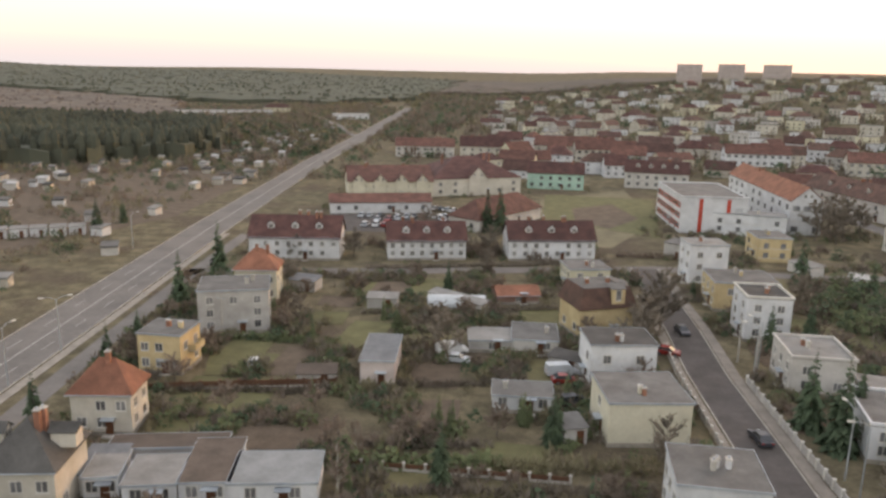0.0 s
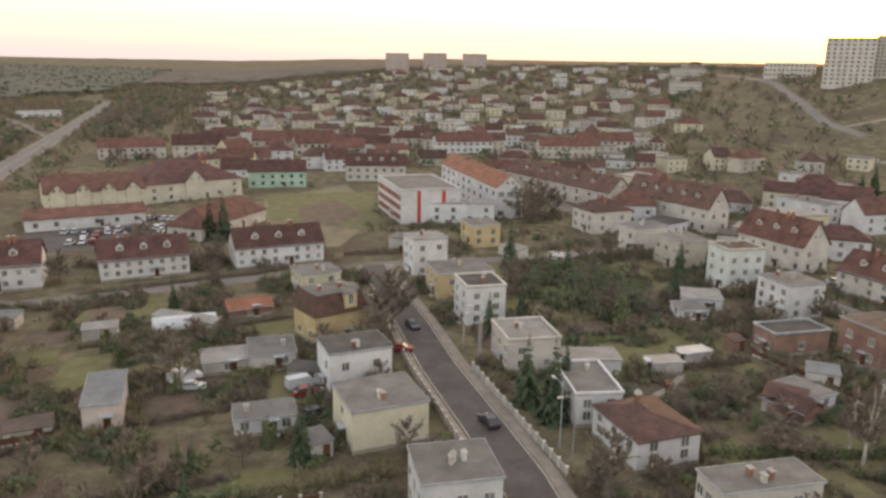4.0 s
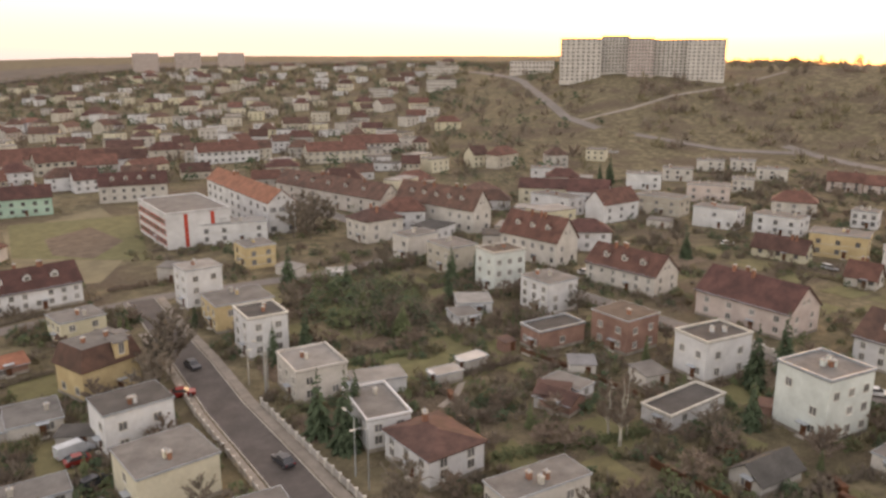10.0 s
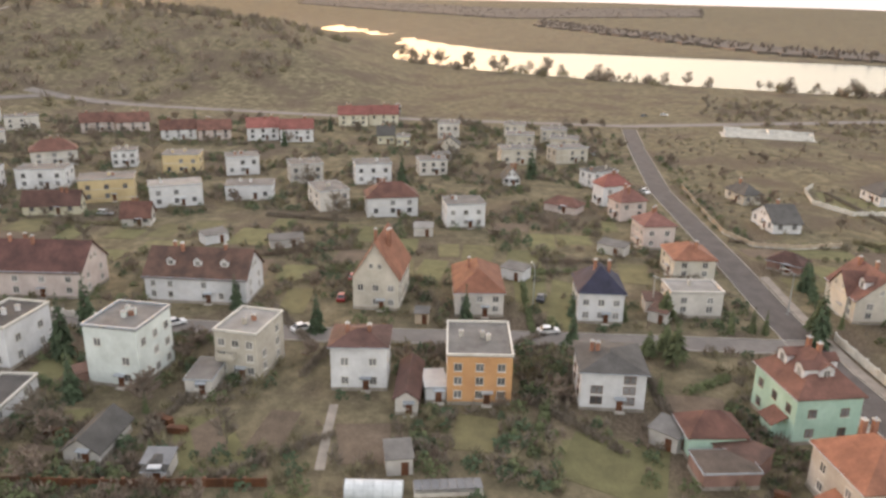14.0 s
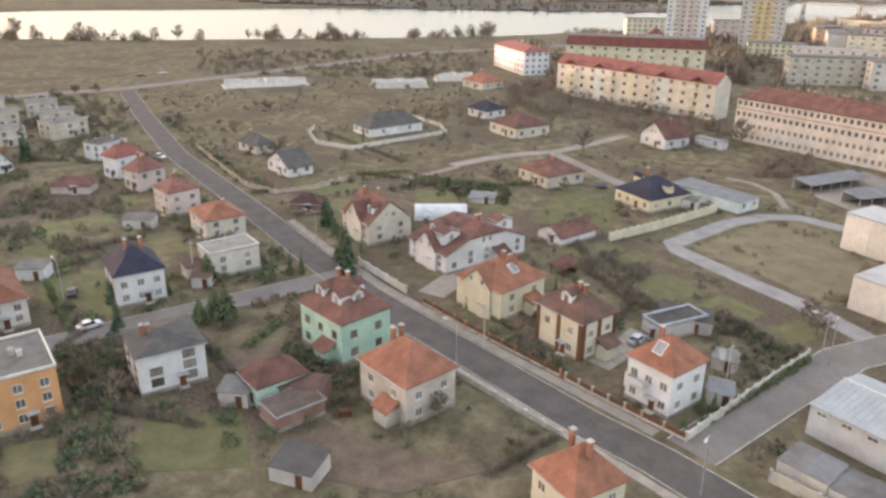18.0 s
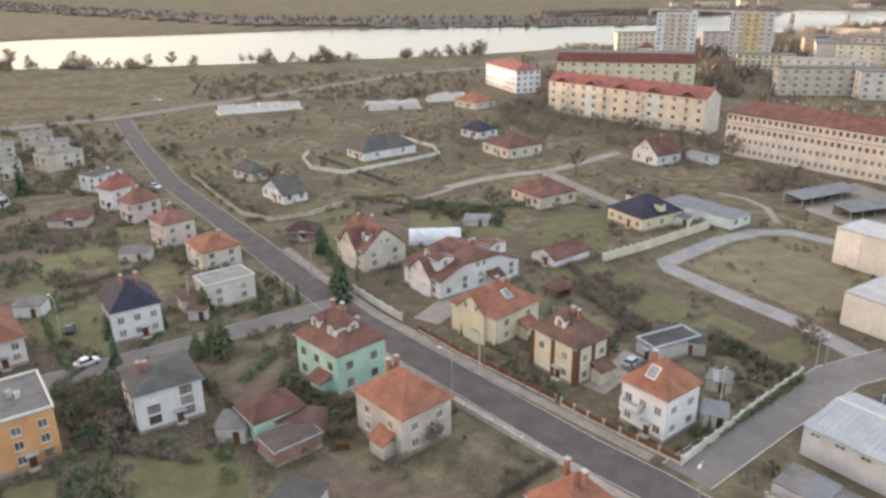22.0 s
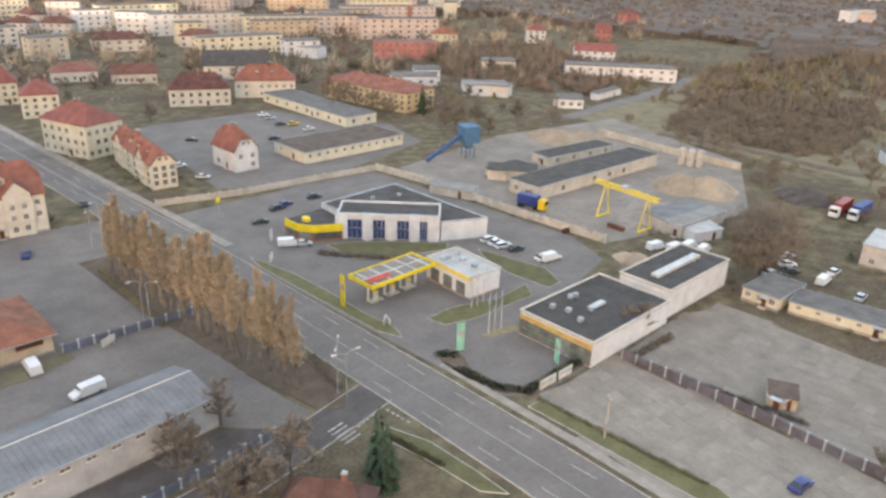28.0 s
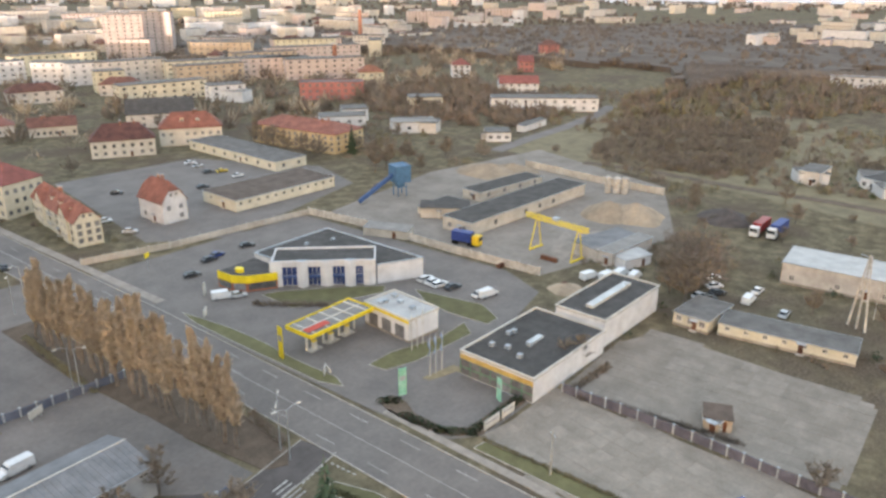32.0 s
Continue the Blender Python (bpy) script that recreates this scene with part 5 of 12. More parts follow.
patch("flower_bed", [(97.1, 35.2), (101.5, 32.1), (92.3, 28.4), (89.7, 31.9)], 0.07, SOIL, "dug garden bed of bare brown soil", "bed")
patch("flower_bed", [(99.3, 14.1), (99.5, 5.7), (89.1, 5.4), (88.9, 12.3)], 0.07, SOIL, "dug garden bed of bare brown soil", "bed")
patch("flower_bed", [(45.9, 269.0), (62.7, 280.3), (65.8, 251.7), (51.9, 233.4), (43.4, 245.0)], 0.07, SOIL, "dug garden bed of bare brown soil", "bed")
for pts in ([(-90.6, -143), (-92.4, -128.4), (-92.4, -117), (-91.4, -105.1), (-91.6, -95.1), (-90, -91.7), (-88.4, -96.5), (-88.6, -108.9), (-88.8, -124.6), (-89.2, -136.5)],
            [(-99.0, -93.6), (-105.6, -93.6), (-117.0, -89.8), (-126.0, -90.2), (-122.6, -85.8), (-106.0, -87.2), (-99.4, -89.6)],
            [(-108.3, -136.8), (-112.2, -135.0), (-124.4, -124.5), (-130.6, -117.6), (-127.5, -115.2), (-115.4, -120.3), (-107.6, -125.8)],
            [(-133.4, -110.3), (-136.2, -92.4), (-132.4, -85.6), (-128.4, -85.6), (-128.0, -95.6), (-129.0, -103.4)],
            [(-66.4, -73.4), (-69.2, -72.7), (-71.1, -66.3), (-71.1, -57.2), (-70.6, -50.5), (-68.2, -53.6), (-67.8, -63.9)],
            [(-89.2, -61.3), (-92.0, -60.8), (-92.5, -30.4), (-91.2, -26.9), (-88.2, -31.5)]):
    patch("lawn", pts, 0.12, GRASS, "kerbed grass island", "lawn")
    g = Geo()
    for a, b in zip(pts, pts[1:] + pts[:1]):
        d = (Vector(b) - Vector(a)).normalized() * 0.06
        g.slab([(a[0] + d.y, a[1] - d.x, 0.15), (b[0] + d.y, b[1] - d.x, 0.15), (b[0] - d.y, b[1] + d.x, 0.15), (a[0] - d.y, a[1] + d.x, 0.15)], 0.2, KERB)
    tagged(new("kerb", g.mesh("kerb")), "pale kerb round a grass island", "kerb", kind="structure")
for k in range(5):
    g = Geo()
    g.box(-1.6, -0.16, 0, 1.6, 0.16, 0.006, PAINT)
    solo("crossing_stripe", g, -63.4, -78.6 + k * 1.0, 0.052, 6, "worn white stripe of a pedestrian crossing", "road marking", "crossing stripes", "structure")
for x0, y0, x1, y1 in ((-65.7, -76.3, -71.4, -77.3), (-72.1, -76.8, -72.4, -71.2)):
    g, n = Geo(), 5
    for i in range(n):
        a, b = (i + 0.1) / n, (i + 0.65) / n
        u, v = Vector((x0 + (x1 - x0) * a, y0 + (y1 - y0) * a, 0.062)), Vector((x0 + (x1 - x0) * b, y0 + (y1 - y0) * b, 0.062))
        d = (v - u).normalized() * 0.14
        g.slab([(u.x + d.y, u.y - d.x, 0.062), (v.x + d.y, v.y - d.x, 0.062), (v.x - d.y, v.y + d.x, 0.062), (u.x - d.y, u.y + d.x, 0.062)], 0.01, PAINT)
    tagged(new("road_line", g.mesh("road_line")), "broken white give-way line", "road marking", kind="structure")
strip("road", [(-66, 560), (-80, 600), (-92, 660), (-112, 720), (-140, 800)], 6.0, 0.06, ASPHALT, "slip road curving off the avenue", "road")
strip("railway", [(-276.2, -140.1), (-279.8, -114.8), (-276.7, -79.4), (-278.4, -47.4), (-276.1, -21.6)], 5.0, 0.1, SOIL, "rusty railway track on a ballast bed", "railway")
strip("road", [(-270.7, -179.5), (-301.6, -181.9), (-333.2, -182.2), (-376.3, -185.6), (-409.7, -192.4)], 7.0, 0.08, ASPHALT, "road out past the works", "road")
patch("meadow", [(-273.8, -175.9), (-399.7, -186.9), (-443.1, -97.3), (-364.0, -31.8), (-257.0, -19.3), (-271.3, -77.7), (-271.2, -137.4)], 0.015, DRYGRASS, "wasteland of dry yellowish grass", "meadow")
strip("lane", [(183.6, -144.1), (184.0, -159.4), (181.9, -172.3), (177.5, -183.8), (178.6, -201.7), (180.3, -223.9)], 4.5, 0.03, YARD, "gravel lane between the plots", "road")
strip("lane", [(177.1, -182.0), (161.8, -178.1), (145.7, -173.5), (133.5, -171.9)], 4.5, 0.034, YARD, "gravel lane to the yellow bungalow", "road")
strip("path", [(124.9, -204.6), (116.1, -205.6), (106.7, -201.7), (97.5, -191.5)], 2.0, 0.03, YARD, "curving pale footpath", "path")
strip("path", [(181.1, -117.4), (179.3, -129.2), (181.4, -144.6)], 2.5, 0.03, YARD, "worn path between the plots", "path")
strip("path", [(105.1, 15.0), (97.4, 15.0), (87.6, 14.8)], 1.4, 0.03, PAVE, "paved garden path", "path")
strip("path", [(71.9, 92.9), (77.1, 95.1), (82.0, 99.0)], 1.2, 0.03, PAVE, "paved garden path", "path")
strip("driveway", [(108.7, -81.0), (113.7, -93.4), (117.4, -102.8)], 6, 0.035, YARD, "brick driveway of the white villa", "path")
strip("driveway", [(70.4, -87.2), (71.6, -95.8), (73.5, -102.8)], 5, 0.035, PAVE, "paved driveway", "path")
patch("meadow", [(36.7, 289.0), (75.4, 316.9), (71.6, 249.6), (47.0, 206.2), (29.0, 211.4)], 0.03, DRYGRASS, "school playing field of worn grass", "meadow")
AVENUE = [(-420, -85, 5.5), (-215, -83.3, 5.5), (-150, -82.4, 6.8), (-110, -81, 7.6), (-75, -79.8, 8), (-50, -78.7, 7.2), (0, -75, 6), (60, -70.5, 5.75), (110, -70, 5.75), (230, -70, 5.75), (400, -67.5, 5.75), (540, -61, 5.75)]   # y, centre, half width
for k in range(36):
    y = -250 + k * 12
    xs, hw = lerp_table(AVENUE, y)
    for o in (-hw * 0.5, hw * 0.5):
        g = Geo()
        g.box(-0.08, -2.2, 0, 0.08, 2.2, 0.006, PAINT)
        solo("lane_mark", g, xs + o, y, 0.055, -1.5, "faded white lane dash", "road marking", "avenue lane dashes", "structure")
g = Geo()
for a, b in zip(AVENUE, AVENUE[1:]):
    for k in (-0.02, 0.02) if a[0] >= 0 or a[0] < -110 else (0.02,):
        p, q = a[1] + k * a[2], b[1] + k * b[2]
        g.slab([(p - 0.06, a[0], 0.058), (p + 0.06, a[0], 0.058), (q + 0.06, b[0], 0.058), (q - 0.06, b[0], 0.058)], 0.01, PAINT)
tagged(new("road_line", g.mesh("road_line")), "worn white centre line", "road marking", kind="structure")


# houses by the main road
house("villa", -43.7, 74.4, 3.1, 7.8, 8.2, 6.3, roof='hip', rh=4.1, wall='cream', cover='slate', dorm=1, label='cream villa with a dark grey hipped roof and dormers', seed=1)
house("villa", -43.7, 93.2, 1.6, 7.7, 6.0, 6.0, roof='hip', rh=3.7, wall='cream', cover='orange', chim=1, label='cream villa with a weathered orange tiled hip roof', seed=2)
house("villa", -43.3, 114.3, -7.2, 7.0, 7.0, 6.5, wall='yellow', cover='felt', balcony='e', label='yellow rendered cube house with a grey felt roof', seed=3)
house("villa", -38.3, 134.6, 11.8, 12.4, 9.9, 8.2, wall='grey', cover='felt', storeys=3, label='grey rendered three-storey villa with a flat roof', seed=4)
house("villa", -38.4, 153.1, 2.9, 8.5, 7.1, 7.0, roof='hip', rh=3.6, wall='lightyellow', cover='orange', label='pale yellow villa with an orange tiled hip roof', seed=5)
house("workshop", -37.4, 77.7, 8.1, 3.7, 5.8, 3.0, wall='white', cover='lightfelt', storeys=1, cols=2, side=0, chim=0, label='low garage with a grey sheet roof', category='workshop', seed=6)
house("workshop", -31.5, 76.7, 6.7, 5.7, 6.6, 3.0, wall='white', cover='lightfelt', storeys=1, cols=2, side=0, chim=0, label='low white workshop with a grey sheet roof', category='workshop', seed=7)
house("workshop", -25.8, 79.2, 4.6, 5.5, 10.0, 3.0, wall='white', cover='brownfelt', storeys=1, cols=2, side=0, chim=0, label='low shed with a rusty brown roof', category='workshop', seed=8)
house("workshop", -18.2, 77.8, 3.4, 9.6, 7.0, 3.0, wall='white', cover='zinc', storeys=1, cols=2, side=0, chim=0, label='long white workshop with a corrugated metal roof', category='workshop', seed=9)
house("shed", -32.5, 83.8, 5.4, 13.7, 3.4, 2.8, wall='grey', cover='brownfelt', storeys=1, cols=0, side=0, chim=0, door=False, label='long shed with a brown felt roof', category='shed', seed=10)
house("shed", -9.4, 113.7, -2.1, 5.2, 11.9, 4.1, wall='pink', cover='bluegrey', storeys=1, cols=0, side=1, chim=0, label='garden barn with a blue-grey sheet roof', category='barn', seed=11)
house("outbuilding", 11.9, 102.0, -4.3, 8.5, 5.4, 2.6, wall='white', cover='felt', storeys=1, cols=3, side=1, chim=1, label='low white outbuilding with a felt roof and windows', category='outbuilding', seed=12)
house("shed", 8.8, 126.4, -0.0, 7.9, 6.6, 2.2, wall='grey', cover='lightfelt', storeys=1, cols=1, side=0, chim=0, label='open garden shed with a pale sheet roof', category='shed', seed=13)
house("outbuilding", 16.5, 127.1, -5.1, 7.8, 9.1, 2.6, wall='warm', cover='felt', storeys=1, cols=2, side=1, chim=1, label='small whitewashed outbuilding with a grey roof', category='outbuilding', seed=14)
house("shed", 15.6, 154.7, 8.1, 8.6, 6.0, 2.1, roof='gable', rh=1.3, wall='brick', cover='orange', storeys=1, cols=1, side=0, chim=0, label='garden shed with an orange tiled roof', category='shed', seed=15)
greenhouse("greenhouse", 3.0, 150.1, 0.3, 11.9, 5.0, 2.2, seed=16)

# tenement rows and the market hall
house("tenement", -37.5, 191.2, 1.0, 22.6, 11.7, 6.1, roof='gable', rh=4.5, wall='white', cover='darkred', cols=8, side=2, dorm=3, chim=4, winw=1.1, winh=1.3, label='two-storey white tenement with a dark red gable roof and dormers', category='tenement', group='tenements along the cross street', seed=17)
house("tenement", -4.6, 192.8, 6.4, 19.9, 9.7, 5.4, roof='gable', rh=4.0, wall='white', cover='darkred', cols=8, side=2, dorm=3, chim=4, winw=1.1, winh=1.3, label='two-storey white tenement with a dark red gable roof and dormers', category='tenement', group='tenements along the cross street', seed=18)
house("tenement", 27.7, 195.5, 4.7, 22.4, 10.5, 5.6, roof='gable', rh=4.1, wall='white', cover='darkred', cols=8, side=2, dorm=3, chim=4, winw=1.1, winh=1.3, label='two-storey white tenement with a dark red gable roof and dormers', category='tenement', group='tenements along the cross street', seed=19)
house("market_hall", -22.2, 296.2, 10.0, 32.2, 23.1, 6.4, roof='gable', rh=4.8, wall='lightyellow', cover='red', cols=8, side=3, gables=4, chim=3, label='cream commercial building with a red roof and gables', category='commercial building', seed=20)
house("market_hall", 8.2, 309.7, 18.8, 36.8, 30.0, 7, roof='hip', rh=7, wall='cream', cover='darkred', cols=6, side=3, gables=1, chim=3, label='sprawling commercial building with steep red roofs', category='commercial building', seed=21)
house("market_annex", -21.9, 257.3, 9.4, 34.1, 9.0, 4, roof='gable', rh=2.2, wall='white', cover='red', cols=6, side=0, chim=0, storeys=1, label='low annex with a red roof in front of the hall', category='annex', seed=22)
house("pavilion", 16.9, 239.9, 50.5, 33.9, 12.0, 4, roof='hip', rh=5, wall='warm', cover='red', cols=4, side=2, chim=1, storeys=1, label='pavilion with a steep red tiled roof', category='pavilion', seed=23)
house("block_of_flats", 47.2, 321.0, -8.8, 23.3, 10.8, 7.0, roof='gable', rh=4.0, wall='mint', cover='darkred', cols=6, side=2, chim=2, label='mint green two-storey block with a red gable roof', category='tenement', seed=24)
house("block_of_flats", 91.9, 327.7, -16.0, 26.3, 11.4, 7.3, roof='gable', rh=4.4, wall='warm', cover='darkred', cols=7, side=2, dorm=4, chim=2, label='pale green tenement with a dark red roof and dormers', category='tenement', seed=25)
house("tenement", -11.5, 434.8, 1.6, 33.0, 11.0, 6.4, roof='gable', rh=4.0, wall='warm', cover='red', cols=9, side=2, chim=3, label='white tenement with a red gable roof', category='tenement', seed=26)
house("tenement", 75.8, 448.3, -9.6, 45.6, 12.0, 7, roof='gable', rh=5, wall='beige', cover='red', cols=9, side=2, chim=3, label='long beige tenement with a red gable roof', category='tenement', seed=27)
house("tenement", 22.7, 434.8, -3.0, 27.8, 12.0, 7, roof='gable', rh=5, wall='cream', cover='darkred', cols=6, side=2, chim=3, label='cream tenement with a dark red roof', category='tenement', seed=28)

# east street, west side
house("house", 27.0, 95.3, -88.0, 10.3, 10.8, 6.1, wall='lightyellow', cover='felt', cols=1, side=0, chim=2, label='cream cube house with a grey felt roof and raised chimneys', blank=0.3, seed=29)
house("house", 27.8, 113.0, -87.8, 7.9, 10.2, 7.0, wall='white', cover='dark', cols=2, side=2, chim=2, label='white cube house with a dark flat roof', seed=30)
mansard_house("house", 29.0, 136.4, 16.0, 10.7, 8.8, 5.8, roof='mansard', rh=3.6, wall='yellow', cover='rust', cols=3, side=2, storeys=1, chim=2, label='yellow house with a brown mansard roof and a yellow dormer', seed=31)
house("house", 32.1, 165.7, -83.7, 8.3, 9.1, 5.2, wall='pale', cover='felt', cols=3, side=2, label='pale yellow cube house with a flat roof', seed=32)
house("house", 29.3, 72.6, -98.6, 8.7, 9.1, 7.0, wall='white', cover='felt', cols=3, side=3, chim=3, label='white cube house with a grey felt roof', seed=33)

# east street, east side
house("house", 58.3, 112.3, -98.3, 10.4, 9.2, 6.0, wall='warm', cover='lightfelt', cols=3, side=2, chim=2, parapet='wall', label='grey rendered cube house with raised roof edges', seed=34)
house("house", 59.7, 135.8, -95.8, 9.3, 8.0, 8.3, wall='white', cover='dark', cols=2, side=2, chim=2, parapet='white', storeys=3, label='tall white cube house with a white parapet', seed=35)
house("house", 62.9, 154.9, -95.3, 11.2, 12.8, 6.1, wall='yellow', cover='felt', cols=3, side=2, label='yellow rendered cube house with a flat roof', seed=36)
house("house", 61.0, 172.8, -89.0, 7.8, 8.7, 9.6, wall='white', cover='lightfelt', cols=2, side=2, storeys=3, label='narrow white cube house with a flat roof', seed=37)
house("house", 87.1, 198.6, -94.4, 10.1, 8.6, 6.4, wall='yellow', cover='felt', cols=2, side=2, label='small yellow rendered house with a flat roof', seed=38)
house("house", 58.7, 92.3, -104.1, 12.1, 7.0, 5.1, wall='white', cover='felt', cols=2, side=2, chim=1, parapet='wall', label='white house with a grey roof between raised gable walls', seed=39)
house("house", 59.7, 78.8, -91.7, 11.2, 9.5, 4.8, roof='hip', rh=1.3, wall='white', cover='brown', cols=3, side=2, chim=2, label='white house with a low reddish brown roof', seed=40)
house("house", 61.4, 59.6, -97.8, 5.2, 12.6, 6.2, wall='warm', cover='felt', cols=3, side=2, chim=3, label='cream house with a wide grey felt roof and chimneys', seed=41)
house("garage", 79.2, 100.8, -98.4, 3.4, 5.5, 2.2, wall='grey', cover='zinc', storeys=1, cols=1, side=0, chim=0, label='metal garage with a sheet roof', category='garage', seed=42)
house("garage", 86.9, 102.5, -90.6, 3.1, 5.4, 2.4, wall='grey', cover='white', storeys=1, cols=1, side=0, chim=0, label='garage with a bright metal roof', category='garage', seed=43)
house("outbuilding", 67.0, 104.8, -107.7, 5.6, 9.2, 3.2, wall='white', cover='lightfelt', storeys=1, cols=2, side=0, chim=0, label='low white lean-to outbuilding', category='outbuilding', seed=44)

# school
school_block("school", 83.8, 246.2, -93.0, 32.8, 20.0, 11.0, wall='white', cover='felt', cols=0, side=0, storeys=3, chim=0, parapet='wall', label='white three-storey school block with red stripes and window bands', category='school', seed=45)
house("school_wing", 114.1, 263.3, -94.4, 66.6, 9.5, 11, roof='gable', rh=4, wall='white', cover='orange', cols=10, side=3, storeys=3, chim=2, winw=2.0, winh=1.6, label='white school wing with an orange tiled gable roof', category='school', seed=46)
house("school_link", 94.0, 231.1, -18.1, 21.6, 9.0, 6.5, wall='white', cover='lightfelt', cols=4, side=1, label='white two-storey link building of the school', category='school', seed=47)

# middle gardens
house("house", 132.5, 205.6, -88.1, 11.9, 14.2, 7.2, roof='hip', rh=3.1, wall='warm', cover='brown', cols=3, side=2, chim=3, label='grey house with a reddish brown hip roof', seed=48)
house("house", 129.0, 178.1, -89.3, 7.5, 11.4, 7.2, wall='warm', cover='felt', cols=2, side=2, label='plain grey house with a flat roof', seed=49)
house("house", 128.9, 160.7, -92.9, 11.0, 9.5, 7.4, wall='beige', cover='felt', cols=3, side=2, label='beige cube house with a felt roof', seed=50)
house("house", 127.5, 139.2, -97.5, 8.4, 9.6, 10.0, wall='mintwhite', cover='brownfelt', cols=2, side=3, storeys=3, parapet='white', label='tall mint-white cube house with a white parapet', seed=51)
house("house", 124.3, 118.7, -93.6, 9.6, 9.1, 7.8, wall='white', cover='felt', cols=3, side=2, storeys=3, balcony='w', label='white three-storey cube house with an overhanging roof', seed=52)
house("house", 119.6, 92.7, -92.2, 9.5, 9.3, 7.2, wall='brick', cover='brownfelt', cols=2, side=2, chim=1, label='brown brick cube house with small windows', seed=53)
house("house_wing", 108.5, 102.2, -96.6, 6.3, 11.7, 4.2, wall='brick', cover='dark', storeys=1, cols=2, side=1, chim=0, parapet='zinc', label='low brick wing with a dark flat roof', category='outbuilding', seed=54)
house("house", 121.5, 73.7, -100.5, 7.9, 11.4, 7.7, wall='white', cover='dark', cols=2, side=2, parapet='white', balcony='w', label='white cube house with a dark roof and a green balcony', seed=55)
house("garage", 101.4, 65.8, -91.7, 5.7, 14.3, 2.8, wall='white', cover='dark', storeys=1, cols=1, side=2, chim=0, parapet='white', label='low white garage with a dark roof and white parapet', category='garage', seed=56)
house("house", 115.1, 50.1, -101.3, 9.4, 10.3, 10.4, wall='mintwhite', cover='felt', cols=2, side=3, storeys=3, parapet='zinc', chim=4, blank=0.3, label='tall bluish white cube house with a zinc-edged roof', seed=57)
house("house", 117.9, 30.8, -104.3, 7.6, 10.1, 8.4, wall='beige', cover='lightfelt', cols=3, side=2, storeys=3, parapet='white', chim=2, balcony='s', label='tall beige cube house with a white-edged flat roof', seed=58)
house("garden_house", 92.9, 46.7, -96.6, 5.1, 8.8, 2.3, roof='gable', axis='y', rh=1.9, wall='grey', cover='slate', storeys=1, cols=1, side=0, chim=0, label='small garden house with a steep grey roof', category='garden house', seed=59)
house("garage", 111.3, 36.6, -93.8, 4.4, 7.6, 2.8, wall='warm', cover='felt', storeys=1, cols=1, side=0, chim=0, label='low garage beside the beige house', category='garage', seed=60)
house("garden_shed", 86.6, 36.2, -87.2, 2.6, 3.4, 1.9, roof='hip', rh=0.8, wall='white', cover='slate', storeys=1, cols=0, side=0, chim=0, label='small garden shed with a grey roof', category='shed', seed=61)
house("outbuilding", 92.9, 83.4, -81.3, 7.4, 4.8, 2.4, wall='white', cover='felt', storeys=1, cols=2, side=1, chim=0, label='low white outbuilding with a grey roof', category='outbuilding', seed=62)
house("garden_shed", 87.7, 80.5, -78.1, 6.8, 5.0, 2.3, roof='gable', rh=1.2, wall='brick', cover='brown', storeys=1, cols=0, side=0, chim=0, label='dark wooden garden shed with a brown roof', category='shed', seed=63)
house("outbuilding", 102.2, 123.3, -15.5, 5.6, 6.4, 2.6, wall='white', cover='felt', storeys=1, cols=3, side=1, chim=0, label='white outbuilding with a felt roof', category='outbuilding', seed=64)
house("outbuilding", 109.4, 128.6, -33.8, 8.0, 8.0, 3.0, wall='white', cover='lightfelt', storeys=1, cols=2, side=1, chim=0, label='white annex with a pale flat roof', category='outbuilding', seed=65)

# terrace rows along the middle street
house("terrace", 152.0, 264.5, -80.3, 64.5, 11.0, 7.0, roof='gable', rh=5, wall='warm', cover='rust', cols=9, side=2, dorm=5, chim=5, label='two-storey white terrace with a red-brown gable roof and dormers', category='terrace', group='terraces along the middle street', winw=1.1, seed=66)
house("terrace", 162.9, 208.8, -81.1, 37.6, 9.2, 8.4, roof='gable', rh=6.0, wall='warm', cover='rust', cols=9, side=2, dorm=5, chim=5, label='two-storey white terrace with a red-brown gable roof and dormers', category='terrace', group='terraces along the middle street', winw=1.1, seed=67)
house("terrace", 155.7, 153.4, -84.4, 21.0, 9.6, 7.7, roof='gable', rh=6.0, wall='warm', cover='red', cols=6, side=2, dorm=3, chim=3, label='two-storey white terrace with a red-brown gable roof and dormers', category='terrace', group='terraces along the middle street', winw=1.1, seed=68)
house("terrace", 154.8, 118.9, -86.7, 21.0, 10.4, 5.6, roof='gable', rh=4.4, wall='warm', cover='red', cols=6, side=2, dorm=3, chim=3, label='two-storey white terrace with a red-brown gable roof and dormers', category='terrace', group='terraces along the middle street', winw=1.1, seed=69)
house("terrace", 153.6, 83.5, -92.2, 22.5, 11.9, 6.2, roof='gable', rh=4.9, wall='pink', cover='darkred', cols=4, side=2, dorm=0, chim=3, label='two-storey terrace, half yellow half grey, with a dark red roof', category='terrace', group='terraces along the middle street', seed=70)
house("terrace", 151.2, 48.0, -95.0, 21.4, 11.3, 5.9, roof='gable', rh=4.6, wall='white', cover='rust', cols=6, side=2, dorm=3, chim=4, label='two-storey white terrace with a red-brown gable roof and dormers', category='terrace', group='terraces along the middle street', winw=1.1, seed=71)
house("gabled_house", 150.2, 10.3, -97.0, 9.4, 14.4, 7.4, roof='gable', axis='y', rh=7.2, wall='beige', cover='orange', cols=3, side=5, dorm=0, chim=3, label='tall beige house with a steep orange and brown gable roof', seed=72)

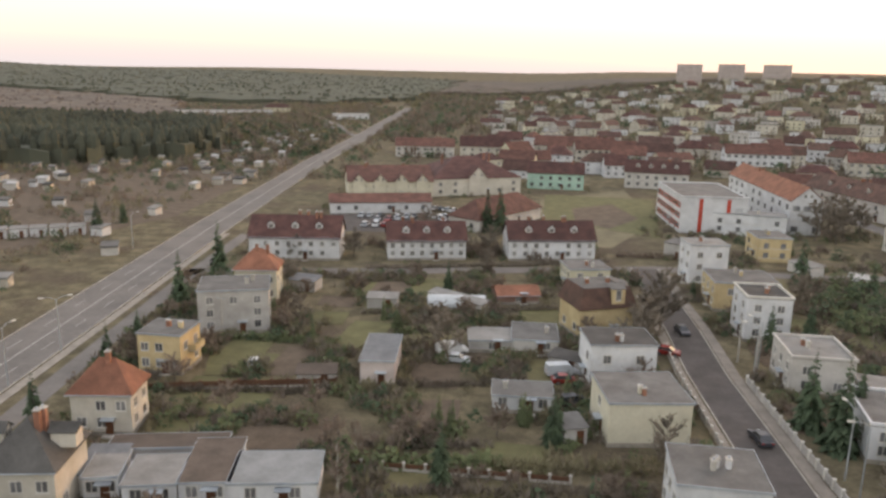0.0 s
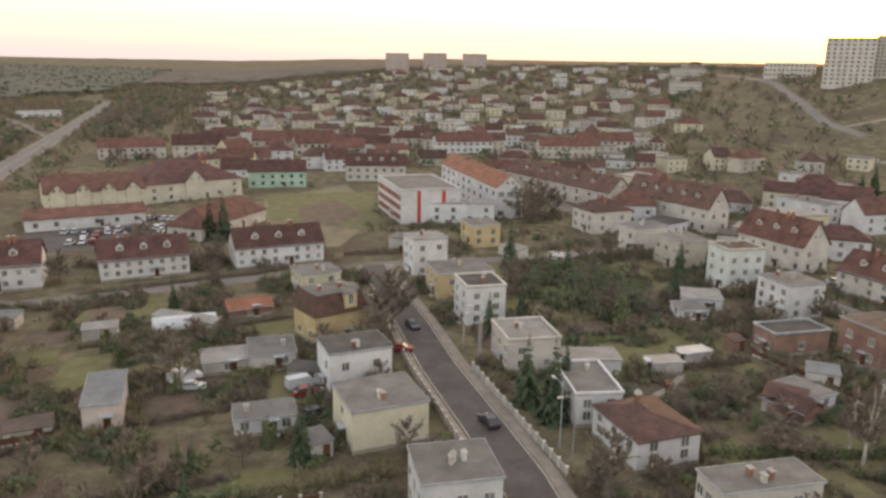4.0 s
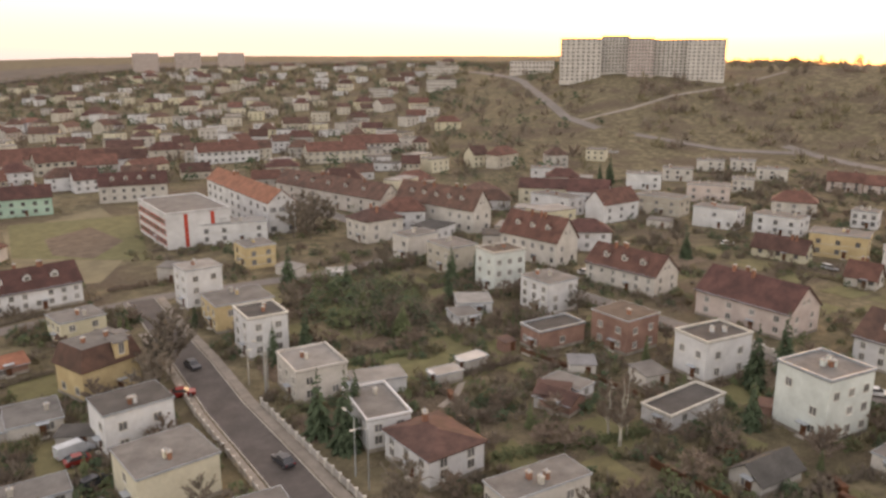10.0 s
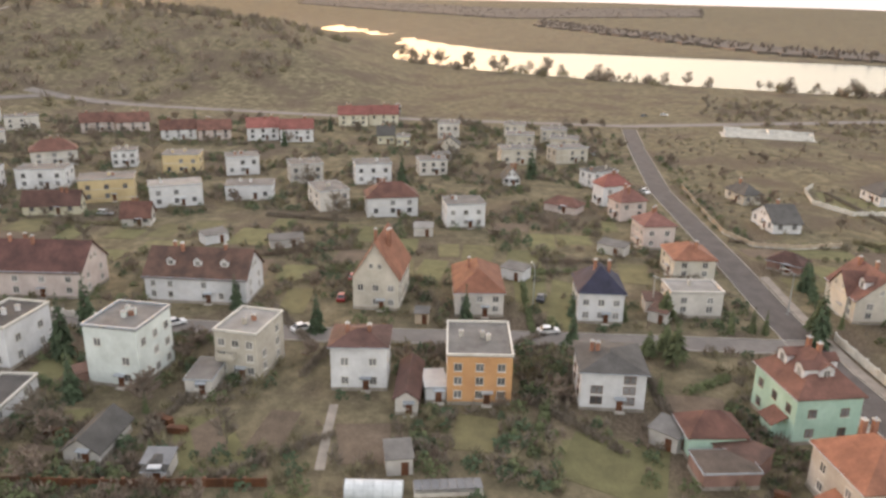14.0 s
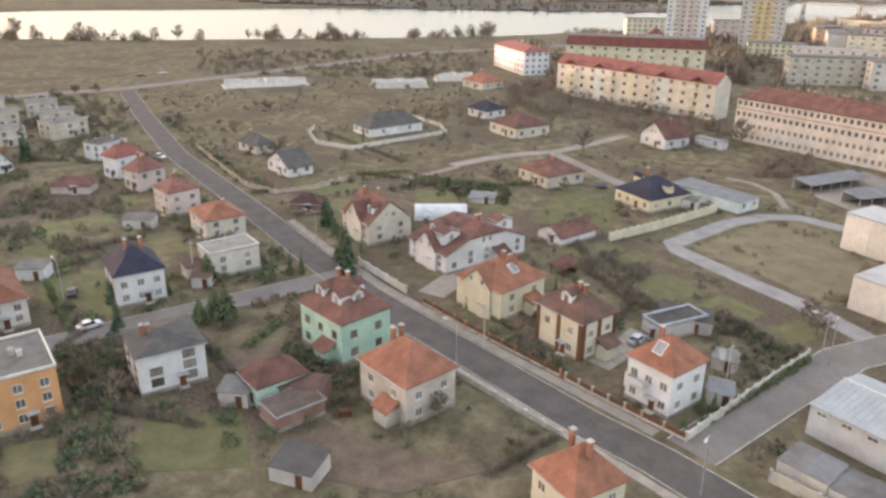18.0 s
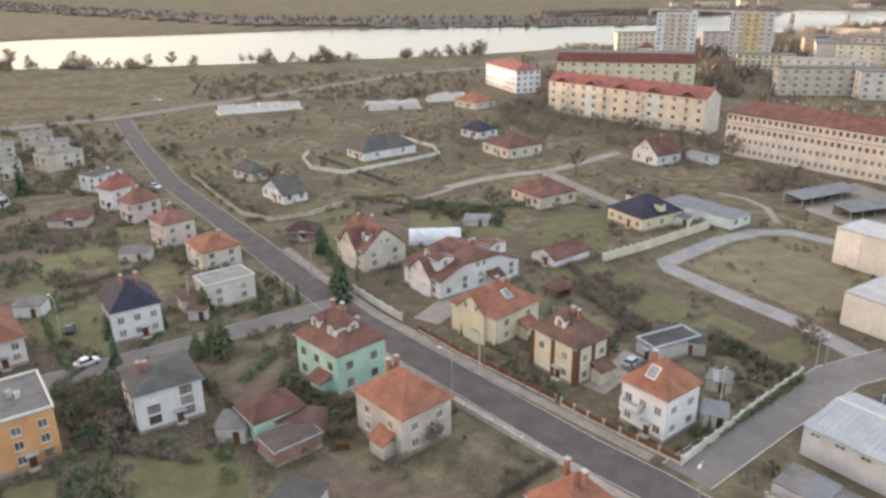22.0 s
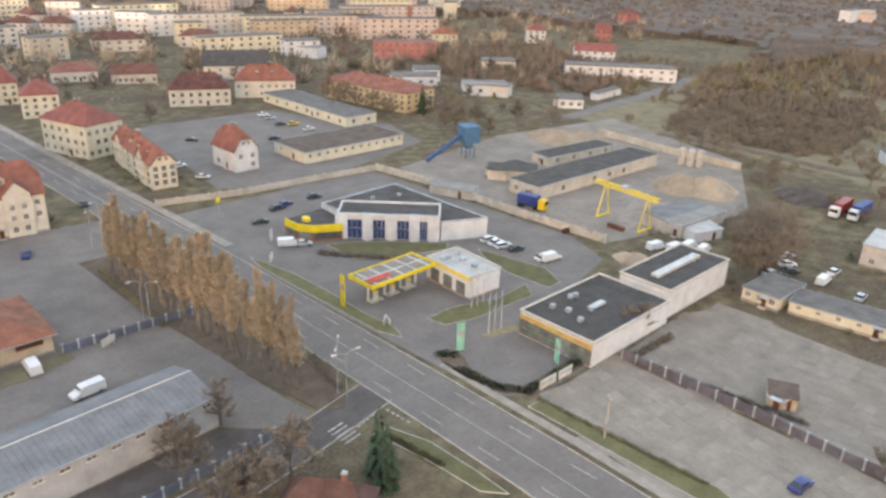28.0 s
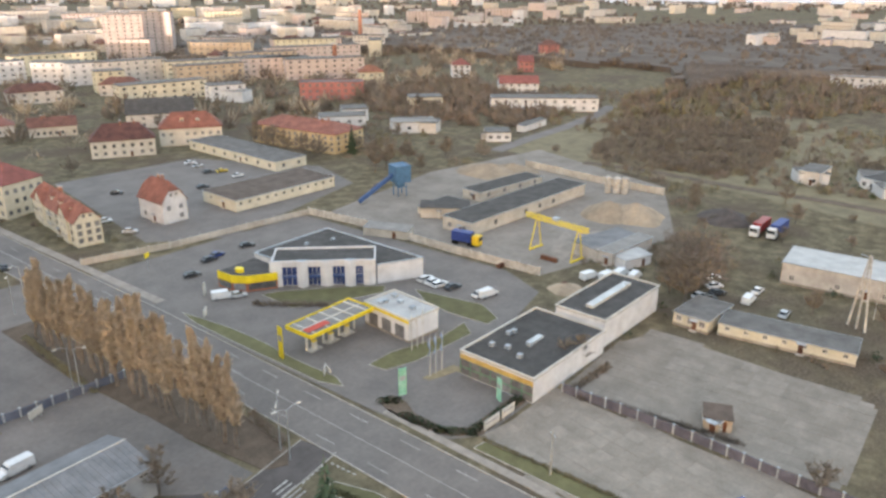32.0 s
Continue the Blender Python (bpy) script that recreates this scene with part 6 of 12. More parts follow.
# houses south of the gardens
house("house", 113.7, 11.4, -90.6, 9.1, 8.3, 8.1, roof='hip', rh=1.3, wall='white', cover='brown', cols=2, side=2, chim=2, label='white house with a low brown roof', seed=73)
house("annex", 108.2, 3.2, -92.7, 3.4, 12.5, 3.2, roof='gable', axis='y', rh=1.2, wall='warm', cover='brown', storeys=1, cols=1, side=0, chim=0, label='narrow annex with a brown sheet roof', category='annex', seed=74)
house("garage", 108.8, -0.8, -84.5, 3.3, 6.0, 2.8, wall='white', cover='white', storeys=1, cols=0, side=0, chim=0, label='low white garage of sheet metal', category='garage', seed=75)
house("house", 111.6, -8.0, -91.3, 10.2, 12.7, 8.5, wall='orange', cover='felt', cols=3, side=2, storeys=3, parapet='white', chim=3, label='orange rendered three-storey cube house with a white roof edge', seed=76)
house("house", 109.0, -29.0, -94.7, 10.0, 10.7, 6.9, roof='hip', rh=1.2, wall='white', cover='slate', cols=2, winw=1.9, side=2, storeys=3, chim=2, frame_dark=1, label='white three-storey house with a low grey hip roof', seed=77)
house("house", 147.9, -9.8, -89.5, 9.7, 15.9, 5.5, roof='hip', rh=3.4, wall='warm', cover='orange', cols=3, side=2, chim=1, label='white house with a weathered red hip roof', seed=78)
house("house", 142.5, -34.1, -93.9, 8.9, 10.6, 6.7, roof='hip', rh=4.1, wall='white', cover='navy', cols=3, side=2, chim=2, label='white house with a dark blue hip roof and rooflights', seed=79)
house("house", 167.3, -60.5, 179.3, 11.0, 9.5, 5.3, roof='hip', rh=2.4, wall='cream', cover='orange', cols=2, side=2, chim=1, label='cream house with an orange hip roof', seed=80)
house("house", 144.1, -53.9, 179.9, 7.1, 10.6, 5.4, wall='warm', cover='lightfelt', cols=3, side=2, chim=1, parapet='wall', label='cream flat-roofed house with a terrace', seed=81)
house("house", 188.6, -58.1, -173.2, 8.6, 8.4, 6.6, roof='hip', rh=2.8, wall='pink', cover='pinkred', cols=3, side=2, label='pinkish house with a faded hip roof', seed=82)
house("house", 214.7, -57.7, -163.7, 6.9, 8.6, 5.9, roof='hip', rh=3.0, wall='pink', cover='pinkred', cols=2, side=2, label='pinkish house with a faded red roof', seed=83)
house("house", 231.3, -56.6, -161.5, 6.5, 9.3, 6.5, roof='hip', rh=3.2, wall='white', cover='bright', cols=2, side=2, label='white house with a red hip roof', seed=84)
house("house", 100.8, -57.2, -173.9, 11.7, 10.1, 7.8, roof='hip', rh=4.8, wall='mint', cover='red', cols=3, side=2, dorm_at='s-.2 s.2 e0 n0', porch='s', chim=2, dark=1, label='mint green house with a red hip roof and white dormers', seed=85)
house("garage", 93.8, -40.4, -178.8, 6.0, 8.0, 3.8, roof='hip', rh=2.4, wall='mint', cover='red', storeys=1, cols=0, side=0, chim=0, label='mint green garage with a red roof', category='garage', seed=86)
house("lean_to", 86.4, -39.9, -177.3, 5.3, 7.7, 2.6, wall='brick', cover='brownfelt', storeys=1, cols=0, side=0, chim=0, door=False, label='low lean-to with a brown sheet roof', category='shed', seed=87)
house("house", 79.8, -55.7, -175.7, 11.0, 9.4, 6.9, roof='hip', rh=3.9, wall='sand2', cover='orange', cols=2, side=2, chim=2, porch='s', balcony='w', blank=0.3, label='unpainted rendered house with an orange tiled hip roof', seed=88)
house("house", 47.2, -58.1, 173.9, 7.6, 7.9, 6.5, roof='hip', rh=4, wall='lightyellow', cover='orange', cols=2, side=2, chim=2, label='cream house with a bright orange tiled hip roof', seed=89)

# villas along the south street
house("house", 57.3, -87.6, -179.4, 8.0, 8.1, 7.6, roof='hip', rh=3.8, wall='white', cover='orange', cols=3, side=2, chim=1, rooflight='s', porch='w', balcony='s', label='white house with an orange hip roof and a glazed rooflight', seed=90)
house("house", 77.7, -89.4, -179.8, 10.7, 8.3, 7.5, roof='hip', rh=3.7, wall='lightyellow', cover='rust', cols=2, side=2, chim=2, dorm_at='s0', stripes=3, porch='e', label='cream house with brown stripes and a red-brown hip roof', seed=91)
house("house", 97.6, -89.6, -173.0, 11.3, 12.5, 6.2, roof='hip', rh=4.0, wall='pale', cover='orange', cols=2, side=2, chim=2, gables=1, rooflight='e', porch='e', label='pale yellow villa with an orange hip roof and a gable front', seed=92)
villa = house("house", 121.1, -100.2, 179.7, 13.4, 22.2, 4.6, roof='half', axis='y', rh=4.4, wall='white', cover='red', cols=3, side=5, chim=2, dorm_at='s-.22', gables=1, rooflight='e', porch='e', label='long white villa with a red roof and many dormers', seed=93)
for k in (-0.33, 0.34):
    dormer(villa, 3.6, k * 22.2, 5.9, 90, roof_m("red"), wall_m("white"), 4.8, 1.9, 3.4)
dormer(villa, -4.2, 0.0, 5.9, -90, roof_m("red"), wall_m("white"), 4.8, 1.9, 3.4)
house("house", 144.6, -91.0, 177.6, 12.9, 11.5, 5.3, roof='gable', rh=4.8, wall='cream', cover='red', cols=3, side=2, chim=2, gables=1, dorm_at='s.3', label='cream house with a red roof and a front gable', seed=94)
house("barn", 116.1, -126.7, 180.0, 7.8, 11.6, 2.4, roof='gable', axis='y', rh=2.0, wall='white', cover='red', storeys=1, cols=1, side=0, chim=0, label='low white garage with a red barrel roof', category='garage', seed=95)
gazebo("gazebo", 101.2, -110.6, -175.3, 3.9, 4.8, 2.4, seed=96)
house("house", 121.6, -165.0, 172.6, 13.1, 14.4, 3.9, roof='hip', rh=4.1, wall='pale', cover='navy', storeys=1, cols=4, side=3, chim=1, dorm=1, label='yellow bungalow with a dark violet-blue hip roof', seed=97)
house("bungalow", 153.7, -158.1, 175.5, 13.4, 13.8, 3.7, roof='hip', rh=3.6, wall='cream', cover='red', storeys=1, cols=3, side=3, chim=1, label='cream bungalow with a red hip roof', seed=98)
house("garage_block", 113.4, -181.2, 178.0, 22.4, 8.6, 3.0, wall="mintwhite", cover="bluegrey", storeys=1, cols=0, side=2, chim=0, door=False, label="low garage block with a blue-grey flat roof", category="garage", seed=302)
house("bungalow", 206.2, -193.1, 175.6, 16.1, 15.6, 4.2, roof='hip', rh=3.8, wall='cream', cover='red', storeys=1, cols=3, side=3, chim=1, label='cream bungalow with a red hip roof', seed=99)
house("house", 163.1, -223.8, 171.5, 12.4, 11.2, 4.0, roof='gable', axis='y', rh=4.8, wall='white', cover='red', storeys=1, cols=2, side=2, chim=1, label='white gabled house with a red roof', seed=100)
house("annex", 152.0, -235.6, 178.0, 11.5, 3.2, 2.6, wall="white", cover="lightfelt", storeys=1, cols=2, side=0, chim=0, door=False, label="low white annex beside the gabled house", category="annex", seed=303)
house("bungalow", 237.7, -203.3, -178.9, 11.4, 10.3, 3.4, roof='hip', rh=3.1, wall='white', cover='navy', storeys=1, cols=2, side=2, chim=1, label='bungalow with a dark blue hip roof', seed=101)
house("house", 206.7, -98.8, -177.4, 13.4, 8.2, 3.1, roof='gable', axis='y', rh=3.8, wall='white', cover='slate', storeys=1, cols=3, side=2, chim=1, label='white gabled house with a dark roof', seed=102)
house("bungalow", 235.9, -100.7, -169.6, 10.8, 6.5, 3.3, roof='hip', rh=2.8, wall='cream', cover='slate', storeys=1, cols=2, side=2, chim=1, label='cream bungalow with a dark grey roof', seed=103)
house("bungalow", 236.5, -154.0, 179.4, 12.0, 23.0, 3.4, roof='hip', rh=4.4, wall='white', cover='slate', storeys=1, cols=3, side=2, chim=2, label='white villa with a black hip roof', seed=104)
house("bungalow", 293.8, -247.9, -178.3, 15.4, 13.7, 3.7, roof='hip', rh=3.7, wall='cream', cover='orange', storeys=1, cols=2, side=2, chim=1, label='small cream house with an orange hip roof', seed=105)
house("shed", 70.4, -107.4, 168.8, 4.7, 10.6, 3.0, wall='grey', cover='dark', storeys=1, cols=0, side=0, chim=0, parapet='zinc', label='unfinished flat-roofed outbuilding of grey blocks', category='outbuilding', seed=106)
house("summer_house", 170.4, -86.1, -133.7, 7.9, 6.0, 2.6, roof='hip', rh=2, wall='brick', cover='brown', storeys=1, cols=1, side=0, chim=0, label='dark wooden summer house with a brown roof', category='garden house', seed=107)
house("garden_shed", 221.5, -40.3, -123.9, 10.4, 6.0, 2.5, roof='hip', rh=2, wall='pink', cover='red', storeys=1, cols=1, side=0, chim=0, label='small house with a red hip roof', category='garden house', seed=108)

# riverside houses
house("house", 216.9, 12.0, -80.4, 14.7, 9.0, 6.0, label='white house with a red hip roof', roof='hip', wall='white', cover='red', cols=3, side=2, storeys=2, chim=2, rh=3.5, seed=109)
house("house", 205.8, -9.0, -82.3, 10.8, 9.0, 7, label='white house with a flat felt roof', roof='flat', wall='white', cover='felt', cols=3, side=2, storeys=2, chim=2, seed=110)
house("house", 257.0, 20.7, -79.7, 12.4, 9.0, 7, label='white house with a flat felt roof', roof='flat', wall='white', cover='felt', cols=3, side=2, storeys=2, chim=2, seed=111)
house("house", 257.8, 44.0, -73.0, 11.1, 10.0, 6.5, label='grey house with a flat felt roof', roof='flat', wall='grey', cover='felt', cols=3, side=2, storeys=2, chim=2, seed=112)
house("house", 224.6, 31.5, -66.0, 9.2, 13.0, 6, label='off-white house with a flat felt roof', roof='flat', wall='warm', cover='felt', cols=3, side=2, storeys=2, chim=2, seed=113)
house("house", 233.8, 57.4, -82.3, 14.5, 9.0, 4.5, label='white house with a flat felt roof', roof='flat', wall='white', cover='felt', cols=3, side=2, storeys=1, chim=2, seed=114)
house("house", 268.2, 68.2, -73.6, 11.4, 9.0, 6.5, label='white house with a flat felt roof', roof='flat', wall='white', cover='felt', cols=3, side=2, storeys=2, chim=2, seed=115)
house("house", 268.0, 89.1, -83.3, 12.5, 9.0, 7, label='yellow house with a flat felt roof', roof='flat', wall='yellow', cover='felt', cols=3, side=2, storeys=2, chim=2, seed=116)
house("house", 224.8, 78.0, -69.2, 15.1, 9.0, 6.5, label='white house with a flat felt roof', roof='flat', wall='white', cover='lightfelt', cols=3, side=2, storeys=2, chim=2, seed=117)
house("house", 229.9, 100.5, -72.3, 15.8, 10.0, 7, label='yellow house with a flat felt roof', roof='flat', wall='yellow', cover='felt', cols=3, side=2, storeys=2, chim=2, seed=118)
house("house", 244.0, 126.7, -82.8, 15.3, 9.0, 6.5, label='white house with a flat felt roof', roof='flat', wall='white', cover='felt', cols=3, side=2, storeys=2, chim=2, seed=119)
house("house", 212.9, 109.3, -82.8, 15.5, 6.0, 3.2, label='pale yellow house with a pitched tiled roof', roof='gable', wall='pale', cover='brown', cols=3, side=2, storeys=1, chim=2, rh=3.5, seed=120)
house("house", 202.4, 81.3, -83.4, 7.6, 6.0, 3, label='off-white house with a pitched tiled roof', roof='gable', wall='warm', cover='red', cols=3, side=2, storeys=1, chim=2, rh=3.5, seed=121)
house("house", 277.3, 139.5, -63.3, 15.5, 9.0, 6, label='off-white house with a red hip roof', roof='hip', wall='warm', cover='red', cols=3, side=2, storeys=2, chim=2, rh=3.5, seed=122)
house("house", 238.4, 146.5, -77.1, 15.2, 9.0, 7, label='white house with a flat felt roof', roof='flat', wall='white', cover='felt', cols=3, side=2, storeys=2, chim=2, seed=123)
house("house", 242.5, 173.4, -78.6, 18.0, 10.0, 7, label='beige house with a flat felt roof', roof='flat', wall='beige', cover='felt', cols=3, side=2, storeys=2, chim=2, seed=124)
house("house", 277.7, 113.6, -75.5, 8.5, 8.0, 6, label='white house with a flat felt roof', roof='flat', wall='white', cover='felt', cols=3, side=2, storeys=2, chim=2, seed=125)
house("house", 280.3, 178.0, -57.6, 17.0, 9.0, 7, label='pinkish grey house with a flat felt roof', roof='flat', wall='pink', cover='felt', cols=3, side=2, storeys=2, chim=2, seed=126)
house("house", 284.8, 214.4, -53.0, 15.3, 9.0, 7, label='white house with a flat felt roof', roof='flat', wall='white', cover='felt', cols=3, side=2, storeys=2, chim=2, seed=127)
house("house", 211.4, 198.9, -86.6, 19.0, 9.0, 7, label='white house with a flat felt roof', roof='flat', wall='white', cover='felt', cols=3, side=2, storeys=2, chim=2, seed=128)
house("house", 263.9, 255.5, -45.9, 15.3, 9.0, 7, label='white house with a flat felt roof', roof='flat', wall='white', cover='felt', cols=3, side=2, storeys=2, chim=2, seed=129)
house("house", 312.4, 181.4, -59.9, 9.2, 9.0, 6, label='off-white house with a flat felt roof', roof='flat', wall='warm', cover='felt', cols=3, side=2, storeys=2, chim=2, seed=130)
house("house", 235.6, 207.2, -48.7, 6.3, 8.0, 5, label='off-white house with a flat felt roof', roof='flat', wall='warm', cover='felt', cols=3, side=2, storeys=2, chim=2, seed=131)
house("house", 349.1, 153.7, -66.2, 14.1, 9.0, 5, label='pinkish grey house with a pitched tiled roof', roof='gable', wall='pink', cover='red', cols=3, side=2, storeys=2, chim=2, rh=3.5, seed=132)
house("house", 351.1, 138.4, -68.5, 14.2, 9.0, 5, label='pinkish grey house with a pitched tiled roof', roof='gable', wall='pink', cover='red', cols=3, side=2, storeys=2, chim=2, rh=3.5, seed=133)
house("house", 332.6, 111.4, -71.5, 14.6, 8.0, 5, label='white house with a pitched tiled roof', roof='gable', wall='white', cover='red', cols=3, side=2, storeys=2, chim=2, rh=3.5, seed=134)
house("house", 333.7, 95.9, -74.0, 13.7, 9.0, 5, label='pinkish grey house with a pitched tiled roof', roof='gable', wall='pink', cover='red', cols=3, side=2, storeys=2, chim=2, rh=3.5, seed=135)
house("house", 335.0, 75.0, -77.4, 13.5, 9.0, 6, label='white house with a pitched tiled roof', roof='gable', wall='white', cover='bright', cols=3, side=2, storeys=2, chim=2, rh=3.5, seed=136)
house("house", 332.7, 59.7, -79.8, 14.1, 9.0, 6, label='white house with a pitched tiled roof', roof='gable', wall='white', cover='bright', cols=3, side=2, storeys=2, chim=2, rh=3.5, seed=137)
house("house", 376.2, 39.2, -84.0, 14.3, 9.0, 6, label='cream house with a pitched tiled roof', roof='gable', wall='lightyellow', cover='bright', cols=3, side=2, storeys=2, chim=2, rh=3.5, seed=138)
house("house", 379.4, 24.4, -86.3, 14.3, 9.0, 6, label='cream house with a pitched tiled roof', roof='gable', wall='lightyellow', cover='bright', cols=3, side=2, storeys=2, chim=2, rh=3.5, seed=139)
house("house", 330.1, 20.3, -86.5, 7.3, 8.0, 4, label='pale yellow house with a pitched tiled roof', roof='gable', wall='pale', cover='slate', cols=3, side=2, storeys=1, chim=2, rh=3.5, seed=140)
house("house", 325.8, 12.5, -87.8, 5.6, 8.0, 4, label='pale yellow house with a flat felt roof', roof='flat', wall='pale', cover='felt', cols=3, side=2, storeys=1, chim=2, seed=141)
house("house", 310.0, -7.0, -91.3, 8.8, 10.0, 3.8, label='cream house with a steep dark gable roof', roof='gable', wall='cream', cover='slate', cols=3, side=2, storeys=1, chim=2, axis='y', rh=3.5, seed=142)
house("house", 345.3, -7.4, -91.2, 9.6, 9.0, 7, label='off-white house with a flat felt roof', roof='flat', wall='warm', cover='felt', cols=3, side=2, storeys=2, chim=2, seed=143)
house("house", 350.5, -38.2, -96.2, 9.7, 9.0, 6, label='beige house with a flat felt roof', roof='flat', wall='beige', cover='felt', cols=3, side=2, storeys=2, chim=2, seed=144)
house("house", 323.6, -37.8, -96.7, 11.8, 9.0, 6, label='beige house with a flat felt roof', roof='flat', wall='beige', cover='felt', cols=3, side=2, storeys=2, chim=2, seed=145)
house("house", 292.2, -33.0, -85.3, 13.5, 9.0, 6, label='beige house with a flat felt roof', roof='flat', wall='beige', cover='felt', cols=3, side=2, storeys=2, chim=2, seed=146)
house("house", 337.8, -54.4, -99.2, 11.4, 9.0, 6, label='beige house with a flat felt roof', roof='flat', wall='beige', cover='felt', cols=3, side=2, storeys=2, chim=2, seed=147)
house("house", 315.9, -55.5, -100.0, 11.8, 9.0, 6, label='beige house with a flat felt roof', roof='flat', wall='beige', cover='felt', cols=3, side=2, storeys=2, chim=2, seed=148)
house("house", 294.7, -53.3, -72.8, 13.5, 9.0, 6, label='beige house with a flat felt roof', roof='flat', wall='beige', cover='felt', cols=3, side=2, storeys=2, chim=2, seed=149)
house("house", 255.8, -57.8, -62.7, 10.9, 7.2, 5.3, label='white house with a flat felt roof', roof='flat', wall='white', cover='dark', cols=3, side=2, storeys=2, chim=2, seed=150)
house("house", 255.6, -27.2, -87.1, 5.4, 7.0, 3, label='white house with a steep dark gable roof', roof='gable', wall='white', cover='slate', cols=3, side=2, storeys=1, chim=2, axis='y', rh=3.5, seed=151)
house("house", 270.8, 0.1, -80.8, 10.3, 8.0, 5.5, label='off-white house with a flat felt roof', roof='flat', wall='warm', cover='felt', cols=3, side=2, storeys=2, chim=2, seed=152)
house("house", 412.4, 18.9, -87.4, 2.9, 8.0, 5, label='beige house with a flat felt roof', roof='flat', wall='beige', cover='felt', cols=3, side=2, storeys=2, chim=2, seed=153)
house("house", 345.6, 317.8, -47.4, 16.3, 9.0, 6, label='off-white house with a flat felt roof', roof='flat', wall='warm', cover='felt', cols=3, side=2, storeys=2, chim=2, seed=154)
house("house", 406.9, 331.6, -50.8, 25.5, 9.0, 7, label='off-white house with a flat felt roof', roof='flat', wall='warm', cover='felt', cols=3, side=2, storeys=2, chim=2, seed=155)
house("house", 344.3, 289.3, -50.0, 17.8, 9.0, 6, label='off-white house with a flat felt roof', roof='flat', wall='warm', cover='felt', cols=3, side=2, storeys=2, chim=2, seed=156)
house("house", 318.3, 219.7, -55.4, 14.0, 9.0, 6, label='off-white house with a flat felt roof', roof='flat', wall='warm', cover='felt', cols=3, side=2, storeys=2, chim=2, seed=157)
house("house", 358.7, 227.7, -57.6, 13.8, 9.0, 6, label='off-white house with a flat felt roof', roof='flat', wall='warm', cover='felt', cols=3, side=2, storeys=2, chim=2, seed=158)
house("house", 353.2, 190.3, -61.7, 14.2, 9.0, 6, label='off-white house with a flat felt roof', roof='flat', wall='warm', cover='felt', cols=3, side=2, storeys=2, chim=2, seed=159)
house("house", 371.9, 217.0, -59.7, 12.2, 9.0, 6, label='off-white house with a flat felt roof', roof='flat', wall='warm', cover='felt', cols=3, side=2, storeys=2, chim=2, seed=160)

# apartment blocks
flats("apartment_block", 219.2, -275.3, -174.4, 82.0, 11.8, 15.1, roof='gable', rh=3.8, wall='cream', cover='bright', cols=14, side=0, storeys=4, chim=8, label='long cream apartment block with loggias and a red roof', category='apartment block', seed=161)
block = flats("apartment_block", 116.3, -259.0, 179.9, 76.7, 13.0, 15.4, roof='hip', rh=4.1, wall='warm', cover='red', cols=34, side=3, storeys=4, chim=12, label='long greyish white four-storey block with a red hip roof', category='apartment block', bal=0, seed=162)
g = Geo()
g.box(-38.5, -6.62, 11.6, 38.5, -6.505, 11.85, mat("brown_cornice", "7a5a4c", "644a3e"))
part("cornice", g, block, "brown cornice below the attic storey")
flats("apartment_block", 327.7, -304, 162.3, 42.0, 15.0, 12.6, roof='hip', rh=3.0, wall='white', cover='bright', cols=9, side=4, storeys=4, chim=4, bal=0, label='white apartment block with a red roof', category='apartment block', seed=163)
flats("apartment_block", 286, -353, -142.2, 76, 16, 15, roof='mansard', rh=5, wall='pale', cover='bright', cols=12, side=4, storeys=4, chim=5, bal=0, label='large cream block with a dark red mansard roof', category='apartment block', seed=164)
flats("apartment_block", 20.0, -206.3, 169.8, 92.6, 11.5, 12.4, roof='gable', rh=3.4, wall='white', cover='bright', cols=22, side=3, storeys=4, chim=10, label='long cream apartment block with balconies and a bright red roof', category='apartment block', seed=165)
flats("apartment_block", 6.2, -263.8, 177.1, 72.1, 12.0, 12.2, roof='gable', rh=4.0, wall='pale', cover='red', cols=18, side=3, storeys=4, chim=10, bal=0, mid='white', label='long cream and white block with a red-brown tiled roof', category='apartment block', seed=166)
flats("apartment_wing", 59.0, -238.0, -121.0, 21.9, 10.0, 12.2, roof='gable', rh=3.4, wall='white', cover='bright', cols=9, side=2, storeys=4, chim=4, bal=0, label='wing of the red-roofed block', category='apartment block', seed=167)
flats("apartment_wing", -22.2, -219.7, 95.4, 13.4, 9.4, 12.2, roof='gable', axis='y', rh=4.5, wall='lightyellow', cover='bright', cols=3, side=4, storeys=4, chim=2, bal=0, label='corner wing of the apartment block with a steep red roof', category='apartment block', seed=168)
flats("tower_block", 337, -467.6, -144.4, 27, 11, 34, wall='white', cover='felt', cols=6, side=4, storeys=11, chim=0, bal=1, mid='pink', label='white eleven-storey tower block with a pink gable stripe', category='tower block', seed=169)
flats("tower_block", 298, -498.5, -149.9, 28, 11, 34.5, wall='warm', cover='felt', cols=6, side=4, storeys=11, chim=0, bal=1, mid='yellow', label='white and yellow eleven-storey tower block', category='tower block', seed=170)
flats("apartment_block", 217.3, -445.8, -154.0, 44.7, 11.0, 14, wall='warm', cover='lightfelt', cols=8, side=2, storeys=5, chim=0, bal=0, label='grey-white five-storey prefabricated block', category='apartment block', seed=171)
flats("apartment_block", 293.2, -590.1, -153.6, 25.8, 11.0, 14, wall='sand', cover='felt', cols=8, side=2, storeys=5, chim=0, bal=0, label='orange and white five-storey block', category='apartment block', seed=172)
flats("apartment_block", 282.3, -630.1, -155.9, 22.5, 11.0, 14, wall='sand', cover='felt', cols=8, side=2, storeys=5, chim=0, bal=0, label='orange and white five-storey block', category='apartment block', seed=173)
